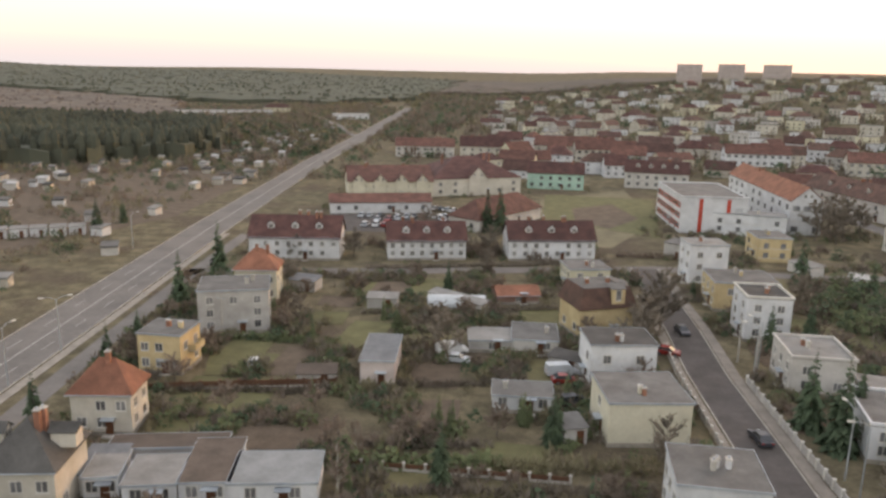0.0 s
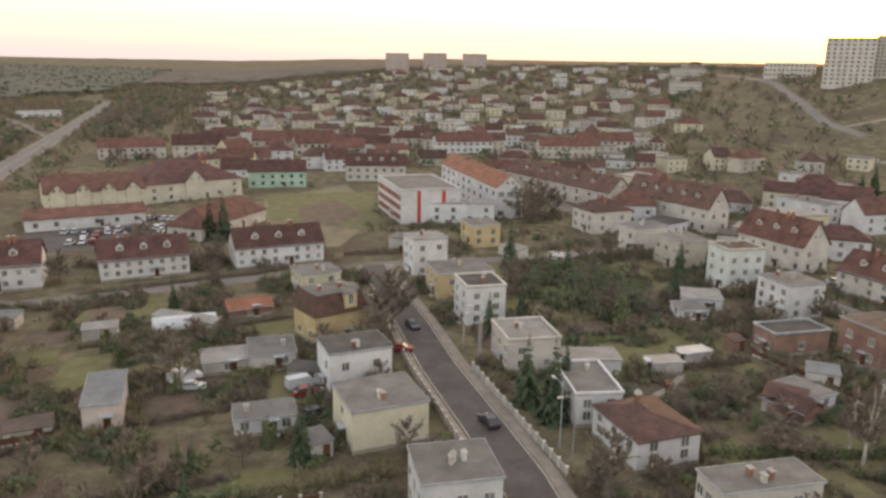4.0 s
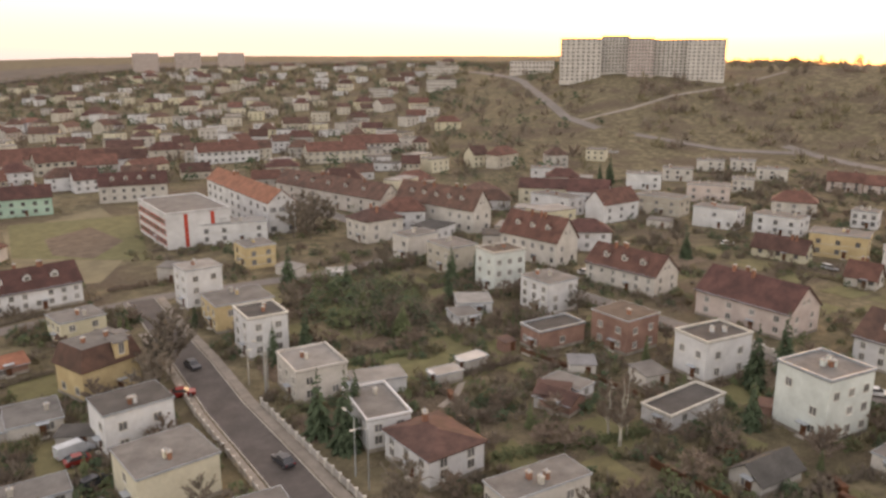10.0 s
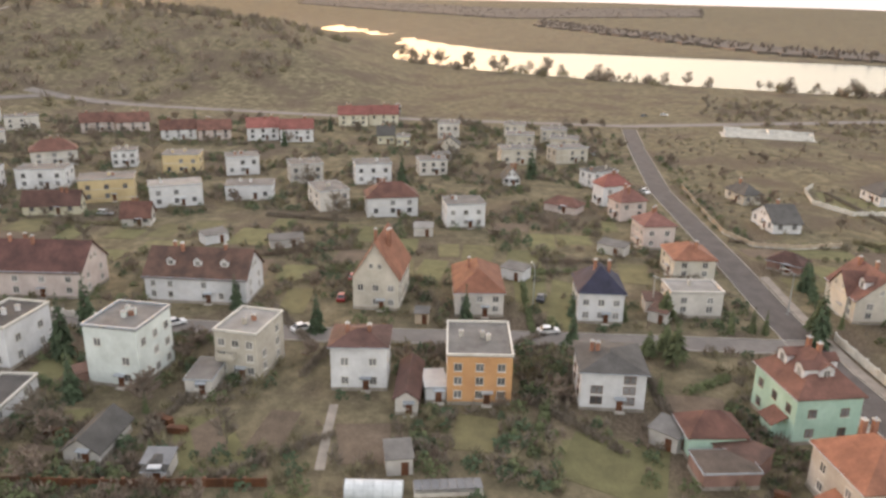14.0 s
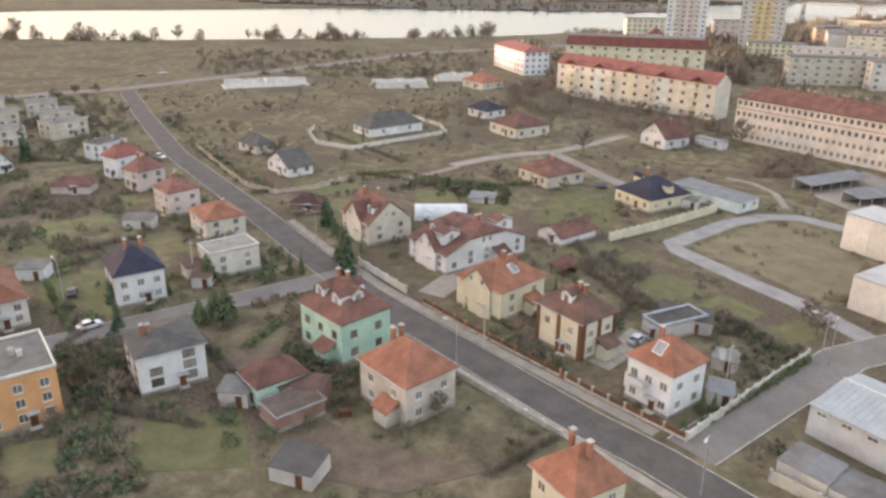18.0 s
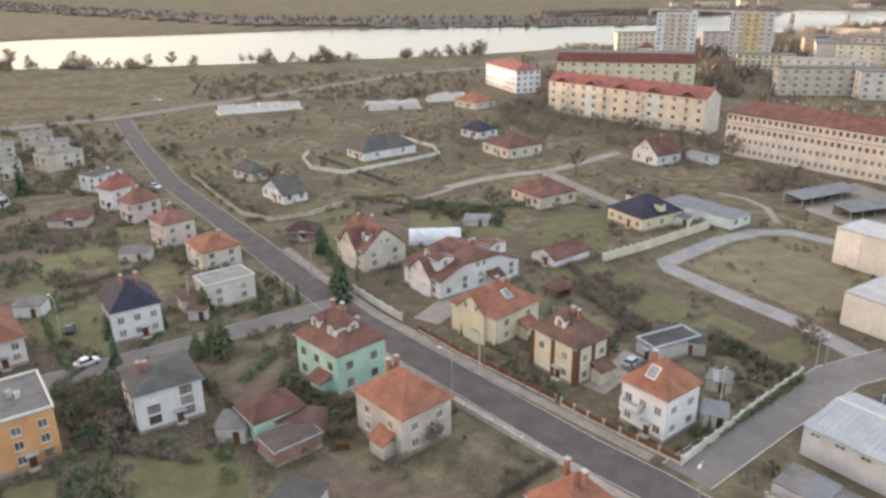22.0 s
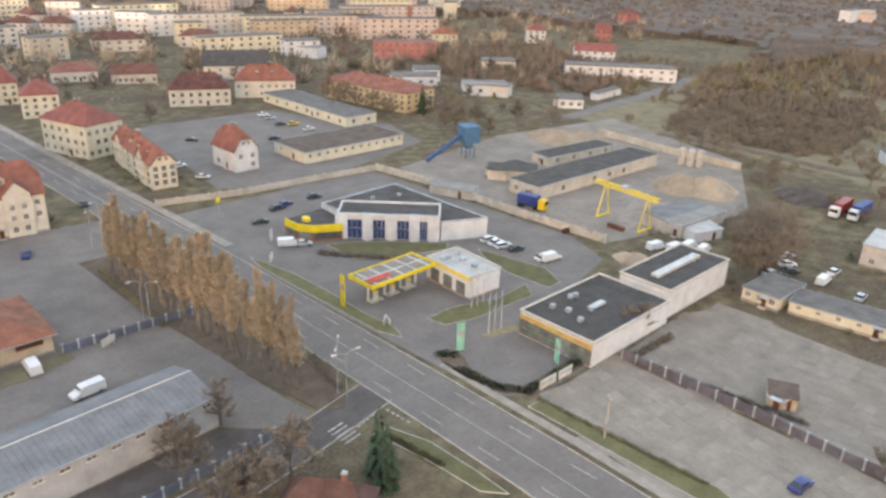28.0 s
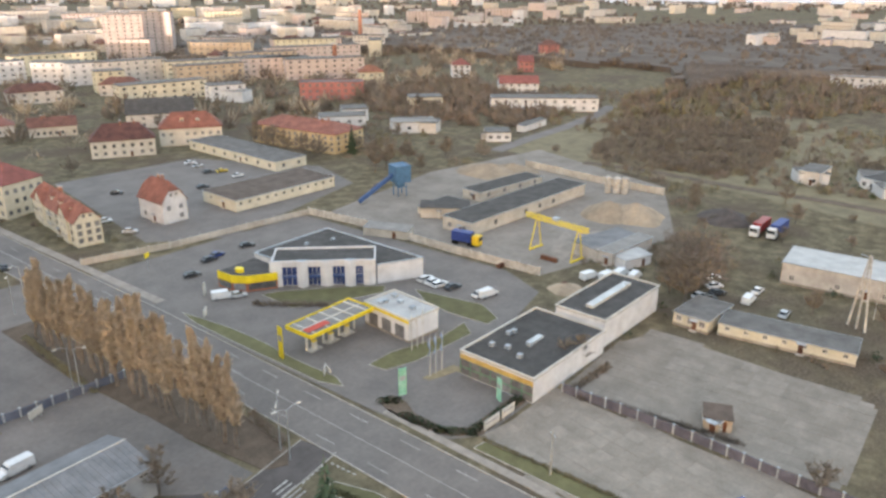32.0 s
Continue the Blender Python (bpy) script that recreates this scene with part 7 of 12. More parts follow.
flats("apartment_block", 269.8, -674.5, -158.2, 29.8, 11.0, 14, wall='warm', cover='felt', cols=8, side=2, storeys=5, chim=0, bal=0, label='white five-storey block of flats', category='apartment block', seed=174)
flats("apartment_block", 125.2, -468.9, -165.1, 25.0, 11.0, 11, roof='hip', rh=3.5, wall='pink', cover='orange', cols=8, side=2, storeys=4, chim=2, bal=0, label='pink block with an orange hip roof', category='apartment block', seed=175)
flats("apartment_block", 88.0, -450.5, -168.9, 22.2, 11.0, 11, roof='hip', rh=3.5, wall='sand', cover='orange', cols=8, side=2, storeys=4, chim=2, bal=0, label='orange-brown block with a red roof', category='apartment block', seed=176)
flats("apartment_block", 51.2, -443.1, -173.4, 28.6, 11.0, 11, roof='hip', rh=3.5, wall='sand', cover='orange', cols=8, side=2, storeys=4, chim=2, bal=0, label='sandy block with an orange roof', category='apartment block', seed=177)
flats("apartment_block", 8.0, -454.3, -179.0, 41.9, 11.0, 11, roof='gable', rh=3.5, wall='yellow', cover='darkred', cols=8, side=2, storeys=4, chim=2, bal=0, label='yellow block with a dark red roof', category='apartment block', seed=178)
flats("apartment_block", -28.7, -421.3, 176.1, 26.8, 11.0, 14, roof='flat', rh=3.5, wall='warm', cover='felt', cols=8, side=2, storeys=4, chim=2, bal=0, label='white five-storey block of flats', category='apartment block', seed=179)
flats("apartment_block", 110.7, -607.1, -169.7, 105.5, 11.0, 14, roof='flat', rh=3.5, wall='warm', cover='felt', cols=8, side=2, storeys=4, chim=2, bal=0, label='long white prefabricated block', category='apartment block', seed=180)
flats("apartment_block", 36.7, -579.2, -176.4, 32.5, 11.0, 14, roof='flat', rh=3.5, wall='warm', cover='felt', cols=8, side=2, storeys=4, chim=2, bal=0, label='white prefabricated block of flats', category='apartment block', seed=181)
flats("apartment_block", 7.8, -563.4, -179.2, 19.8, 11.0, 14, roof='flat', rh=3.5, wall='white', cover='felt', cols=8, side=2, storeys=4, chim=2, bal=0, label='white block of flats in town', category='apartment block', seed=182)
flats("apartment_block", -24.1, -520.1, 177.3, 22.0, 11.0, 14, roof='flat', rh=3.5, wall='white', cover='felt', cols=8, side=2, storeys=4, chim=2, bal=0, label='white block of flats in town', category='apartment block', seed=183)
flats("apartment_block", -61.0, -447.8, 172.2, 31.9, 11.0, 14, roof='flat', rh=3.5, wall='pale', cover='felt', cols=8, side=2, storeys=4, chim=2, bal=0, label='cream block of flats in town', category='apartment block', seed=184)

# old tenements along the avenue
old_block("tenement", -51.7, -197.4, 172.9, 27.3, 12.9, 10.2, roof='half', rh=6.6, wall='cream', cover='tile', cols=8, side=3, storeys=3, dorm=2, chim=3, label='cream tenement with gables, balconies and a red roof', category='tenement', seed=185)
old_block("tenement", -50.1, -285.9, 175.7, 25.5, 14.0, 8.5, roof='hip', rh=5.5, wall='beige', cover='tile', cols=6, side=3, storeys=3, dorm=2, chim=2, label='beige tenement with a red hip roof', category='tenement', seed=186)
old_block("tenement", -60.6, -250.4, 160.9, 23.7, 14.0, 9, roof='half', rh=5.5, wall='cream', cover='tile', cols=6, side=4, storeys=3, dorm=2, chim=2, label='cream tenement with a reddish roof and dormers', category='tenement', seed=187)
house("tenement", -55.8, -333.1, 170.5, 19.2, 14.0, 8, roof='hip', rh=6, wall='cream', cover='red', cols=4, side=3, storeys=2, chim=2, label='villa-like tenement with a tall red hip roof', category='tenement', seed=188)
house("tenement", -17.3, -347.0, 177.1, 16.7, 12.0, 7.5, roof='gable', rh=5, wall='sand', cover='orange', cols=4, side=3, storeys=2, chim=2, label='orange-roofed house with a gable', category='house', seed=189)
old_block("tenement", -104.0, -219.2, 81.0, 36.6, 7.2, 7.6, roof='half', rh=4.0, wall='lightyellow', cover='tile', cols=6, side=3, storeys=3, dorm=4, chim=3, label='cream tenement with a red half-hipped roof and dormers', category='tenement', seed=190)
house("tenement", -101.2, -254.6, 104.2, 21.7, 14.0, 11, roof='hip', rh=5, wall='lightyellow', cover='bright', cols=6, side=5, storeys=3, chim=2, label='tall cream building with a bright red hip roof', category='tenement', seed=191)
house("tenement", -110.6, -315.6, 160.7, 13.0, 14.0, 9, roof='hip', rh=5, wall='lightyellow', cover='bright', cols=4, side=3, storeys=3, chim=2, label='cream building with a red hip roof', category='tenement', seed=192)
house("tenement", -108.4, -346.9, 162.7, 9.5, 14.0, 9, roof='hip', rh=5, wall='lightyellow', cover='bright', cols=3, side=3, storeys=3, chim=2, label='cream building with a red hip roof', category='tenement', seed=193)
house("house", -128.5, -207.6, 87.9, 13.5, 8.2, 7.1, roof='half', rh=5.6, wall='white', cover='tile', cols=2, side=2, storeys=2, chim=2, blank=0.7, label='cream-white house with a steep red mansard roof', seed=194)

# depot yard
house("depot_hall", -167.1, -202.9, 87.1, 18.8, 41.3, 3.7, wall='lightyellow', cover='brownfelt', cols=2, side=12, storeys=1, chim=0, winw=0.9, winh=0.8, sill0=2.2, label='long low cream hall with a brown roof and small windows', category='hall', seed=195)
house("depot_hall", -197.0, -254.1, 87.1, 59.3, 15.0, 3.7, wall='lightyellow', cover='felt', cols=8, side=2, storeys=1, chim=0, label='long low cream hall with a flat grey roof', category='hall', seed=196)
house("barracks", -229.8, -252.2, 95.9, 47.0, 19.4, 8.4, roof='hip', rh=3.4, wall='yellow', cover='tile', cols=14, side=4, storeys=3, chim=4, label='long yellow barracks block with a red hip roof', category='barracks', seed=197)
house("barracks", -199.5, -294.6, 146.0, 26.2, 12.3, 7.8, roof='hip', rh=6.0, wall='cream', cover='tile', cols=8, side=3, storeys=2, chim=3, dorm=2, label='cream barracks with a red hip roof', category='barracks', seed=198)
house("barracks", -168.0, -296.6, 151.0, 24.6, 11.6, 7.2, roof='hip', rh=6.0, wall='cream', cover='darkred', cols=7, side=3, storeys=2, chim=3, label='cream barracks with a dark red roof', category='barracks', seed=199)
house("barracks", -168.8, -357.3, 154.7, 20.0, 10.0, 5, roof='gable', rh=3.5, wall='cream', cover='red', cols=8, side=2, storeys=1, chim=2, label='long low barracks with a red gable roof', category='barracks', seed=200)
house("barracks", -215.9, -343.2, 147.8, 31.4, 20.0, 7, roof='gable', rh=6, wall='warm', cover='slate', cols=6, side=2, storeys=2, chim=0, label='large hall with a grey gable roof', category='hall', seed=201)
house("barracks", -149.1, -377.3, 158.4, 20.6, 10.0, 5, roof='hip', rh=3.5, wall='warm', cover='pinkred', cols=5, side=2, storeys=1, chim=1, label='low white building with a reddish roof', category='house', seed=202)
flats("red_block", -326.5, -335.6, 135.8, 37.5, 12.0, 10, wall='red', cover='felt', cols=9, side=2, storeys=3, chim=0, bal=0, label='red and white three-storey school block', category='school', seed=203)

# commercial halls
warehouse("warehouse", 40.8, -157.1, 175.7, 29.8, 30.0, 6.7, label='large white box warehouse with a pale flat roof', category='warehouse', seed=204)
warehouse("warehouse", 52.2, -177.5, 174.6, 43.0, 10.5, 8.5, label='long white warehouse wing with a pale flat roof', category='warehouse', seed=205)
lowhall("workshop_hall", 23.7, -103.7, 179.0, 31.6, 13.7, 5.0, cover='silver', sky=1, label='long low hall with a silver sheet roof and a skylight', category='hall', seed=206)
lowhall("workshop_hall", 5.2, -103.2, 178.8, 5.4, 14.0, 5.0, cover='bluegrey', sky=0, label='end bay of the hall with a grey sheet roof', category='hall', seed=207)
lowhall("workshop_hall", -2.9, -101.0, 178.0, 10.6, 13.4, 4.6, cover='bluegrey', sky=0, label='low hall with a blue-grey sheet roof', category='hall', seed=208)
lowhall("workshop_hall", -14.1, -97.8, 179.6, 11.8, 9.2, 4.2, cover='dark', sky=2, label='low hall with a dark felt roof and three white skylights', category='hall', seed=209)
lowhall("workshop_hall", -35.5, -96.9, -179.5, 30.8, 11.7, 5.5, cover='bluegrey', sky=0, label='wide low hall with a blue-grey sheet roof', category='hall', seed=210)
market("supermarket", -19.2, -140.0, 177.1, 46.6, 18.1, 4.1, roof='hip', rh=3.0, wall='sand', cover='orange', storeys=1, cols=0, side=0, chim=0, label='sand-coloured supermarket with an orange tiled roof', category='supermarket', seed=211)
salon()
station_shop("station_shop", -115.9, -99.7, 84.0, 13.8, 8.7, 5.0, label='white petrol station shop with a flat roof', category='shop', seed=212)
canopy("petrol_canopy", -102.3, -107.3, 88.8, 7.6, 17.8, 5.3, label='petrol station canopy with a yellow edge over the pumps', category='canopy', seed=213)
shop_hall("shop_hall", -119.8, -68.6, 87.3, 16.6, 25.5, 4.8, label='retail hall with a dark flat roof and glazed front', category='shop', seed=214)
rear_hall = house("shop_hall", -146.6, -66.0, 87.1, 11.8, 24.4, 5.9, wall='white', cover='dark', storeys=1, cols=0, side=0, chim=0, door=False, parapet='white', plinth=False, label='tall white rear hall with a dark roof and a long skylight', category='hall', seed=215)
g = Geo()
g.box(-0.9, -8.5, 7.4 * 0.8 + 0.15, 0.9, 8.5, 7.4 * 0.8 + 0.75, TRIM_W)
sky_strip = part("skylight", g, rear_hall)
g = Geo()
g.box(-0.75, -8.3, 7.4 * 0.8 + 0.755, 0.75, 8.3, 7.4 * 0.8 + 0.8, TARP)
part("glazing", g, sky_strip)
house("cream_hall", -159.8, -49.4, 84.6, 7.9, 12.1, 3.0, wall='lightyellow', cover='felt', storeys=1, cols=3, side=0, chim=0, label='low cream hut with a grey flat roof', category='hut', seed=216)
house("cream_hall", -160.3, -31.6, 95.6, 26.4, 8.1, 2.7, wall='lightyellow', cover='felt', storeys=1, cols=7, side=2, chim=0, winw=1.0, winh=0.9, label='long low cream hut with a grey flat roof', category='hut', seed=217)
house("yard_hall", -201.5, -27.1, 93.7, 30.6, 14.0, 5.5, wall='grey', cover='white', storeys=1, cols=6, side=0, chim=0, label='grey industrial hall with a pale roof edge', category='hall', seed=218)
house("plant_hall", -204.2, -125.6, 85.3, 11.2, 60.5, 4.0, wall='beige', cover='dark', storeys=1, cols=2, side=8, chim=0, label='long grey workshop of the concrete plant', category='hall', seed=219)
house("plant_hall", -220.5, -142.2, 81.4, 8.1, 32.3, 3.2, wall='beige', cover='dark', storeys=1, cols=1, side=4, chim=0, label='low workshop with a dark roof', category='hall', seed=220)
house("plant_hut", -188.8, -144.4, 88.3, 9.1, 14.8, 2.4, wall='beige', cover='dark', storeys=1, cols=2, side=1, chim=0, label='small hut of the concrete plant', category='hut', seed=221)
house("plant_hut", -187.1, -80.7, 81.9, 4.8, 19.4, 3.6, wall='grey', cover='lightfelt', storeys=1, cols=0, side=0, chim=0, label='grey sheet-metal store in the works yard', category='store', seed=222)
house("hut", -118.9, -32.5, 83.5, 2.7, 3.1, 2.3, wall='sand', cover='felt', storeys=1, cols=0, side=1, chim=0, label='small beige brick hut in the concrete yard', category='hut', seed=223)
house("house", -303.7, -59.6, 86.3, 7.4, 14.0, 5, wall='warm', cover='felt', storeys=1, cols=2, side=2, chim=0, label='small white building with a grey roof', seed=224)
house("yard_hall", -317.3, -34.1, 66.2, 8.8, 31.1, 4, wall='white', cover='dark', storeys=1, cols=3, side=2, chim=0, label='white workshop with a dark roof', category='hall', seed=225)
house("yard_hall", -304.1, -28.5, 88.4, 13.7, 19.9, 4, wall='white', cover='lightfelt', storeys=1, cols=2, side=1, chim=0, label='white garage hall of the yard', category='hall', seed=226)
house("hut", -49.2, -62.5, 126.0, 10.9, 5.4, 5, roof='hip', rh=3, wall='cream', cover='brown', storeys=1, cols=2, side=2, chim=1, label='house with a brown roof among trees', category='house', seed=227)
garages("garage_row", 17.1, -88.2, -178.1, 40.0, 5.5, 2.5, seed=228)
garages("garage_row", -12.3, -89.5, 179.6, 17.7, 5.5, 2.5, seed=229)

def free(x, y, gap=1.0):
    """Whether the ground at x, y is clear of buildings, roads and lots."""
    for bx, by, rot, w, d in FOOT:
        if abs(bx - x) < 60 and abs(by - y) < 60:
            c, s = math.cos(radians(rot)), math.sin(radians(rot))
            u, v = (x - bx) * c + (y - by) * s, -(x - bx) * s + (y - by) * c
            if abs(u) < w / 2 + gap and abs(v) < d / 2 + gap:
                return False
    for pts, hw in LINES:
        for p, q in zip(pts, pts[1:]):
            dx, dy = q[0] - p[0], q[1] - p[1]
            k = min(max(((x - p[0]) * dx + (y - p[1]) * dy) / (dx * dx + dy * dy), 0), 1)
            if math.hypot(x - p[0] - k * dx, y - p[1] - k * dy) < hw + gap:
                return False
    return not any(inside(pl, x, y) for pl in LOTS)


# ---- far town, towers ----

def far_block(x, y, rot, w, d, h, wall, label, storeys=5, n=10, cover="felt", roof="flat", rh=3.0, z=None, name="apartment_block", cat="apartment block"):
    """A distant block: wall, roof, and the window grid of its visible sides as one mesh a side."""
    FOOT.append((x, y, rot, w, d))
    z = ground_z(x, y) if z is None else z
    g = Geo()
    g.box(-w / 2, -d / 2, -3, w / 2, d / 2, h, wall_m(wall))
    if roof == "gable":
        for sx in (-1, 1):
            g.face([(sx * w / 2, -d / 2, h), (sx * w / 2, d / 2, h), (sx * w / 2, 0, h + rh)][::sx], wall_m(wall))
    e = solo(name, g, x, y, z, rot, label, cat)
    if roof == "flat":
        g = Geo()
        g.box(-w / 2 - 0.2, -d / 2 - 0.2, h + 0.003, w / 2 + 0.2, d / 2 + 0.2, h + 0.5, flat_m(cover))
    else:
        g = roof_geo("gable_x" if roof == "gable" else "hip", w, d, h, rh, 0.4, roof_m(cover), None)
    part("roof", g, e)
    for L_, f, turn, k in ((w, d / 2, 0, n), (d, w / 2, 90, max(1, n // 4)), (d, w / 2, -90, max(1, n // 4)), (w, d / 2, 180, n)):
        if not street_side(e, {0: "s", 90: "e", -90: "w", 180: "n"}[turn], f) or (math.hypot(x, y) > 560 and turn in (90, -90) and h < 20):
            continue
        g = Geo()
        for i in range(k):
            for j in range(storeys):
                u, zz = -L_ / 2 + L_ * (i + 0.5) / k, h / storeys * (j + 0.5)
                s = min(0.9, L_ / k * 0.3)
                g.box(u - s, -0.06, zz - 0.65, u + s, 0.02, zz + 0.75, GLASS)
        tagged(part("glazing", g, e, m=pose(0, 0, 0, 0, 0, turn) @ pose(0, -f - 0.004, 0)), kind="stuff")
    return e


def far_house(x, y, rot, w, d, h, wall, roof, cover, rh, rnd):
    """A small distant house: walls and windows, with its roof as a part."""
    z = min(ground_z(x + a, y + b) for a in (-4, 4) for b in (-4, 4))
    FOOT.append((x, y, rot, w, d))
    g = Geo()
    g.box(-w / 2, -d / 2, -2, w / 2, d / 2, h, wall_m(wall))
    if roof == "gable_x":
        for sx in (-1, 1):
            g.face([(sx * w / 2, -d / 2, h), (sx * w / 2, d / 2, h), (sx * w / 2, 0, h + rh - 0.1)][::sx], wall_m(wall))
    for i in range(3):
        for zz in (1.9, 4.6) if h > 5 else (1.7,):
            u = -w / 2 + w * (i + 0.5) / 3
            g.box(u - 0.6, -d / 2 - 0.04, zz - 0.65, u + 0.6, -d / 2 + 0.02, zz + 0.65, GLASS)
    ob = solo("house", g, x, y, z, rot, {"flat": "distant cube house with a flat roof", "gable_x": "distant house with a pitched tiled roof", "hip": "distant house with a hipped tiled roof"}[roof] + " on the town slope", "house", "houses of the far slope")
    if roof == "flat":
        r = Geo()
        r.box(-w / 2 - 0.2, -d / 2 - 0.2, h + 0.003, w / 2 + 0.2, d / 2 + 0.2, h + 0.3, flat_m(cover))
    else:
        r = roof_geo(roof, w, d, h, rh, 0.4, roof_m(cover), None)
    part("roof", r, ob)


rnd = random.Random(11)
placed = 0
for i in range(9000):
    if placed >= 290:
        break
    az, r = rnd.uniform(3, 51), 225 + 1000 * rnd.random() ** 1.25
    x, y = r * math.sin(radians(az)), r * math.cos(radians(az))
    if (x < 138 and y < 345) or (az > 39 and r > 430) or not free(x, y, 6):
        continue
    rot = -az + (0 if rnd.random() < 0.7 else 45) + rnd.uniform(-12, 12)
    if r < 520 and az < 25:
        kind = rnd.choice(("gable_x", "gable_x", "gable_x", "hip"))
    else:
        kind = rnd.choice(("flat", "flat", "flat", "gable_x", "hip"))
    far_house(x, y, rot, rnd.uniform(9, 15 if kind == "flat" else 20), rnd.uniform(8, 11), rnd.choice((6.2, 6.8, 7.2, 4.0)), rnd.choice(("white", "white", "warm", "cream", "lightyellow", "beige", "pale", "grey")), kind,
              rnd.choice(("felt", "lightfelt", "dark")) if kind == "flat" else rnd.choice(("rust", "rust", "darkred", "brown", "red")), rnd.uniform(3, 4.5), rnd)
    placed += 1
# terraces along the foot of the slope
for i in range(14):
    az = 4 + i * 2.6
    r = 470 + 35 * math.sin(i * 1.7)
    x, y = r * math.sin(radians(az)), r * math.cos(radians(az))
    if free(x, y, 8):
        far_block(x, y, -az + 14, 34, 11, 7, rnd.choice(("warm", "cream", "white")), "row of pale tenements with a red roof", 2, 9, "red", "gable", 4.5, name="tenement", cat="tenement")
# allotment huts
for i in range(2200):
    x, y = rnd.uniform(-330, -84), rnd.uniform(150, 640)
    if (x < -125 and y > 395 + (x + 135) * 0.8) or y > 345 and x < -200:
        continue
    if free(x, y, 3) and len([f for f in FOOT if f[2] == 777]) < 150:
        FOOT.append((x, y, 777, 5, 5))
        g = Geo()
        w, d, h = rnd.uniform(2.5, 4.5), rnd.uniform(2.5, 4), rnd.uniform(2.1, 2.6)
        g.box(-w / 2, -d / 2, -0.2, w / 2, d / 2, h, wall_m(rnd.choice(("white", "warm", "cream", "grey", "beige"))))
        g.slab([(-w / 2 - 0.2, -d / 2 - 0.3, h + 0.1), (w / 2 + 0.2, -d / 2 - 0.3, h + 0.1), (w / 2 + 0.2, d / 2 + 0.2, h + 0.6), (-w / 2 - 0.2, d / 2 + 0.2, h + 0.6)], 0.5, flat_m(rnd.choice(("felt", "lightfelt", "dark", "white"))))
        solo("garden_hut", g, x, y, 0, rnd.uniform(-20, 20), "small allotment hut with a felt roof", "hut", "allotment huts")

far_block(395, 1270, -17, 39, 14, 67 - ground_z(395, 1270), "pink", "tower block standing on the skyline", 11, 10, name="tower_block", cat="tower block")
far_block(456, 1250, -20, 40, 14, 68 - ground_z(456, 1250), "pink", "tower block standing on the skyline", 11, 10, name="tower_block", cat="tower block")
far_block(519, 1225, -23, 41, 14, 68 - ground_z(519, 1225), "pink", "tower block standing on the skyline", 11, 10, name="tower_block", cat="tower block")
far_block(487, 437, -48, 33, 15, 74 - ground_z(487, 437), "warm", "eleven-storey slab block on the hill", 11, 8, name="tower_block", cat="tower block")
far_block(511, 421, -51, 22, 15, 76 - ground_z(511, 421), "warm", "eleven-storey slab block on the hill", 11, 8, name="tower_block", cat="tower block")
far_block(515, 398, -52, 20, 15, 74 - ground_z(515, 398), "pink", "eleven-storey slab block on the hill", 11, 8, name="tower_block", cat="tower block")
far_block(536, 385, -54, 27, 15, 73 - ground_z(536, 385), "warm", "eleven-storey slab block on the hill", 11, 8, name="tower_block", cat="tower block")
far_block(547, 359, -57, 29, 15, 73 - ground_z(547, 359), "warm", "eleven-storey slab block on the hill", 11, 8, name="tower_block", cat="tower block")
far_block(534, 541, -45, 42, 12, 12, "warm", "long low block along the ridge", 3, 12)
far_block(555, 708, -38, 38, 12, 10, "warm", "long low block along the ridge", 3, 12)
far_block(468, 599, -38, 29, 12, 10, "warm", "long low block along the ridge", 3, 12)
far_block(418, 635, -33, 19, 12, 8, "warm", "long low block along the ridge", 3, 12)
far_block(-278, -574, 172, 59, 11, 14, "pale", "white and yellow five-storey block among the town blocks", 4, 11)
far_block(-262, -504, 170, 19, 11, 14, "white", "white five-storey block among the town blocks", 4, 3)
far_block(-291, -494, 168, 47, 11, 14, "warm", "white five-storey block among the town blocks", 4, 8)
# low sun's pink and orange glow on these six is put into the wall colour
far_block(-367, -627, 162, 30, 11, 36, "pink", "pink eleven-storey tower block lit by low sun among the town blocks", 12, 5)
far_block(-409, -649, 132, 36, 11, 36, "pink", "eleven-storey tower block lit by low sun among the town blocks", 12, 6)
far_block(-417, -560, 133, 50, 11, 14, "sand", "orange-lit five-storey block among the town blocks", 4, 9)
far_block(-449, -595, 133, 43, 11, 14, "pink", "pink-lit five-storey block among the town blocks", 4, 8)
far_block(-490, -535, 155, 64, 11, 14, "pink", "long pink-lit five-storey block among the town blocks", 4, 12)
far_block(-443, -476, 155, 79, 11, 14, "pink", "long pink-lit five-storey block among the town blocks", 4, 14)
far_block(-331, -466, 157, 54, 11, 13, "lightyellow", "cream block among the town blocks", 4, 10)
far_block(-371, -437, 124, 45, 11, 14, "pale", "cream block among the town blocks", 4, 8)
far_block(-283, -380, 161, 21, 11, 9, "white", "white commercial building among the town blocks", 3, 3)
far_block(-242, -616, 149, 23, 11, 14, "pink", "pink block among the town blocks", 4, 4)
far_block(-393, -478, 159, 51, 11, 13, "sand", "sandy block among the town blocks", 4, 9)
far_block(-514, -1178, 168, 107, 11, 14, "warm", "distant white block among the town blocks", 4, 20)
far_block(-574, -1053, 169, 81, 11, 14, "pink", "distant block among the town blocks", 4, 15)
far_block(-918, -734, 141, 68, 11, 16, "pink", "distant pink block among the town blocks", 5, 13)
# its red sunlight is likewise coloured into the wall
far_block(-1109, -723, 135, 71, 11, 14, "pink", "distant red-lit block among the town blocks", 4, 13)
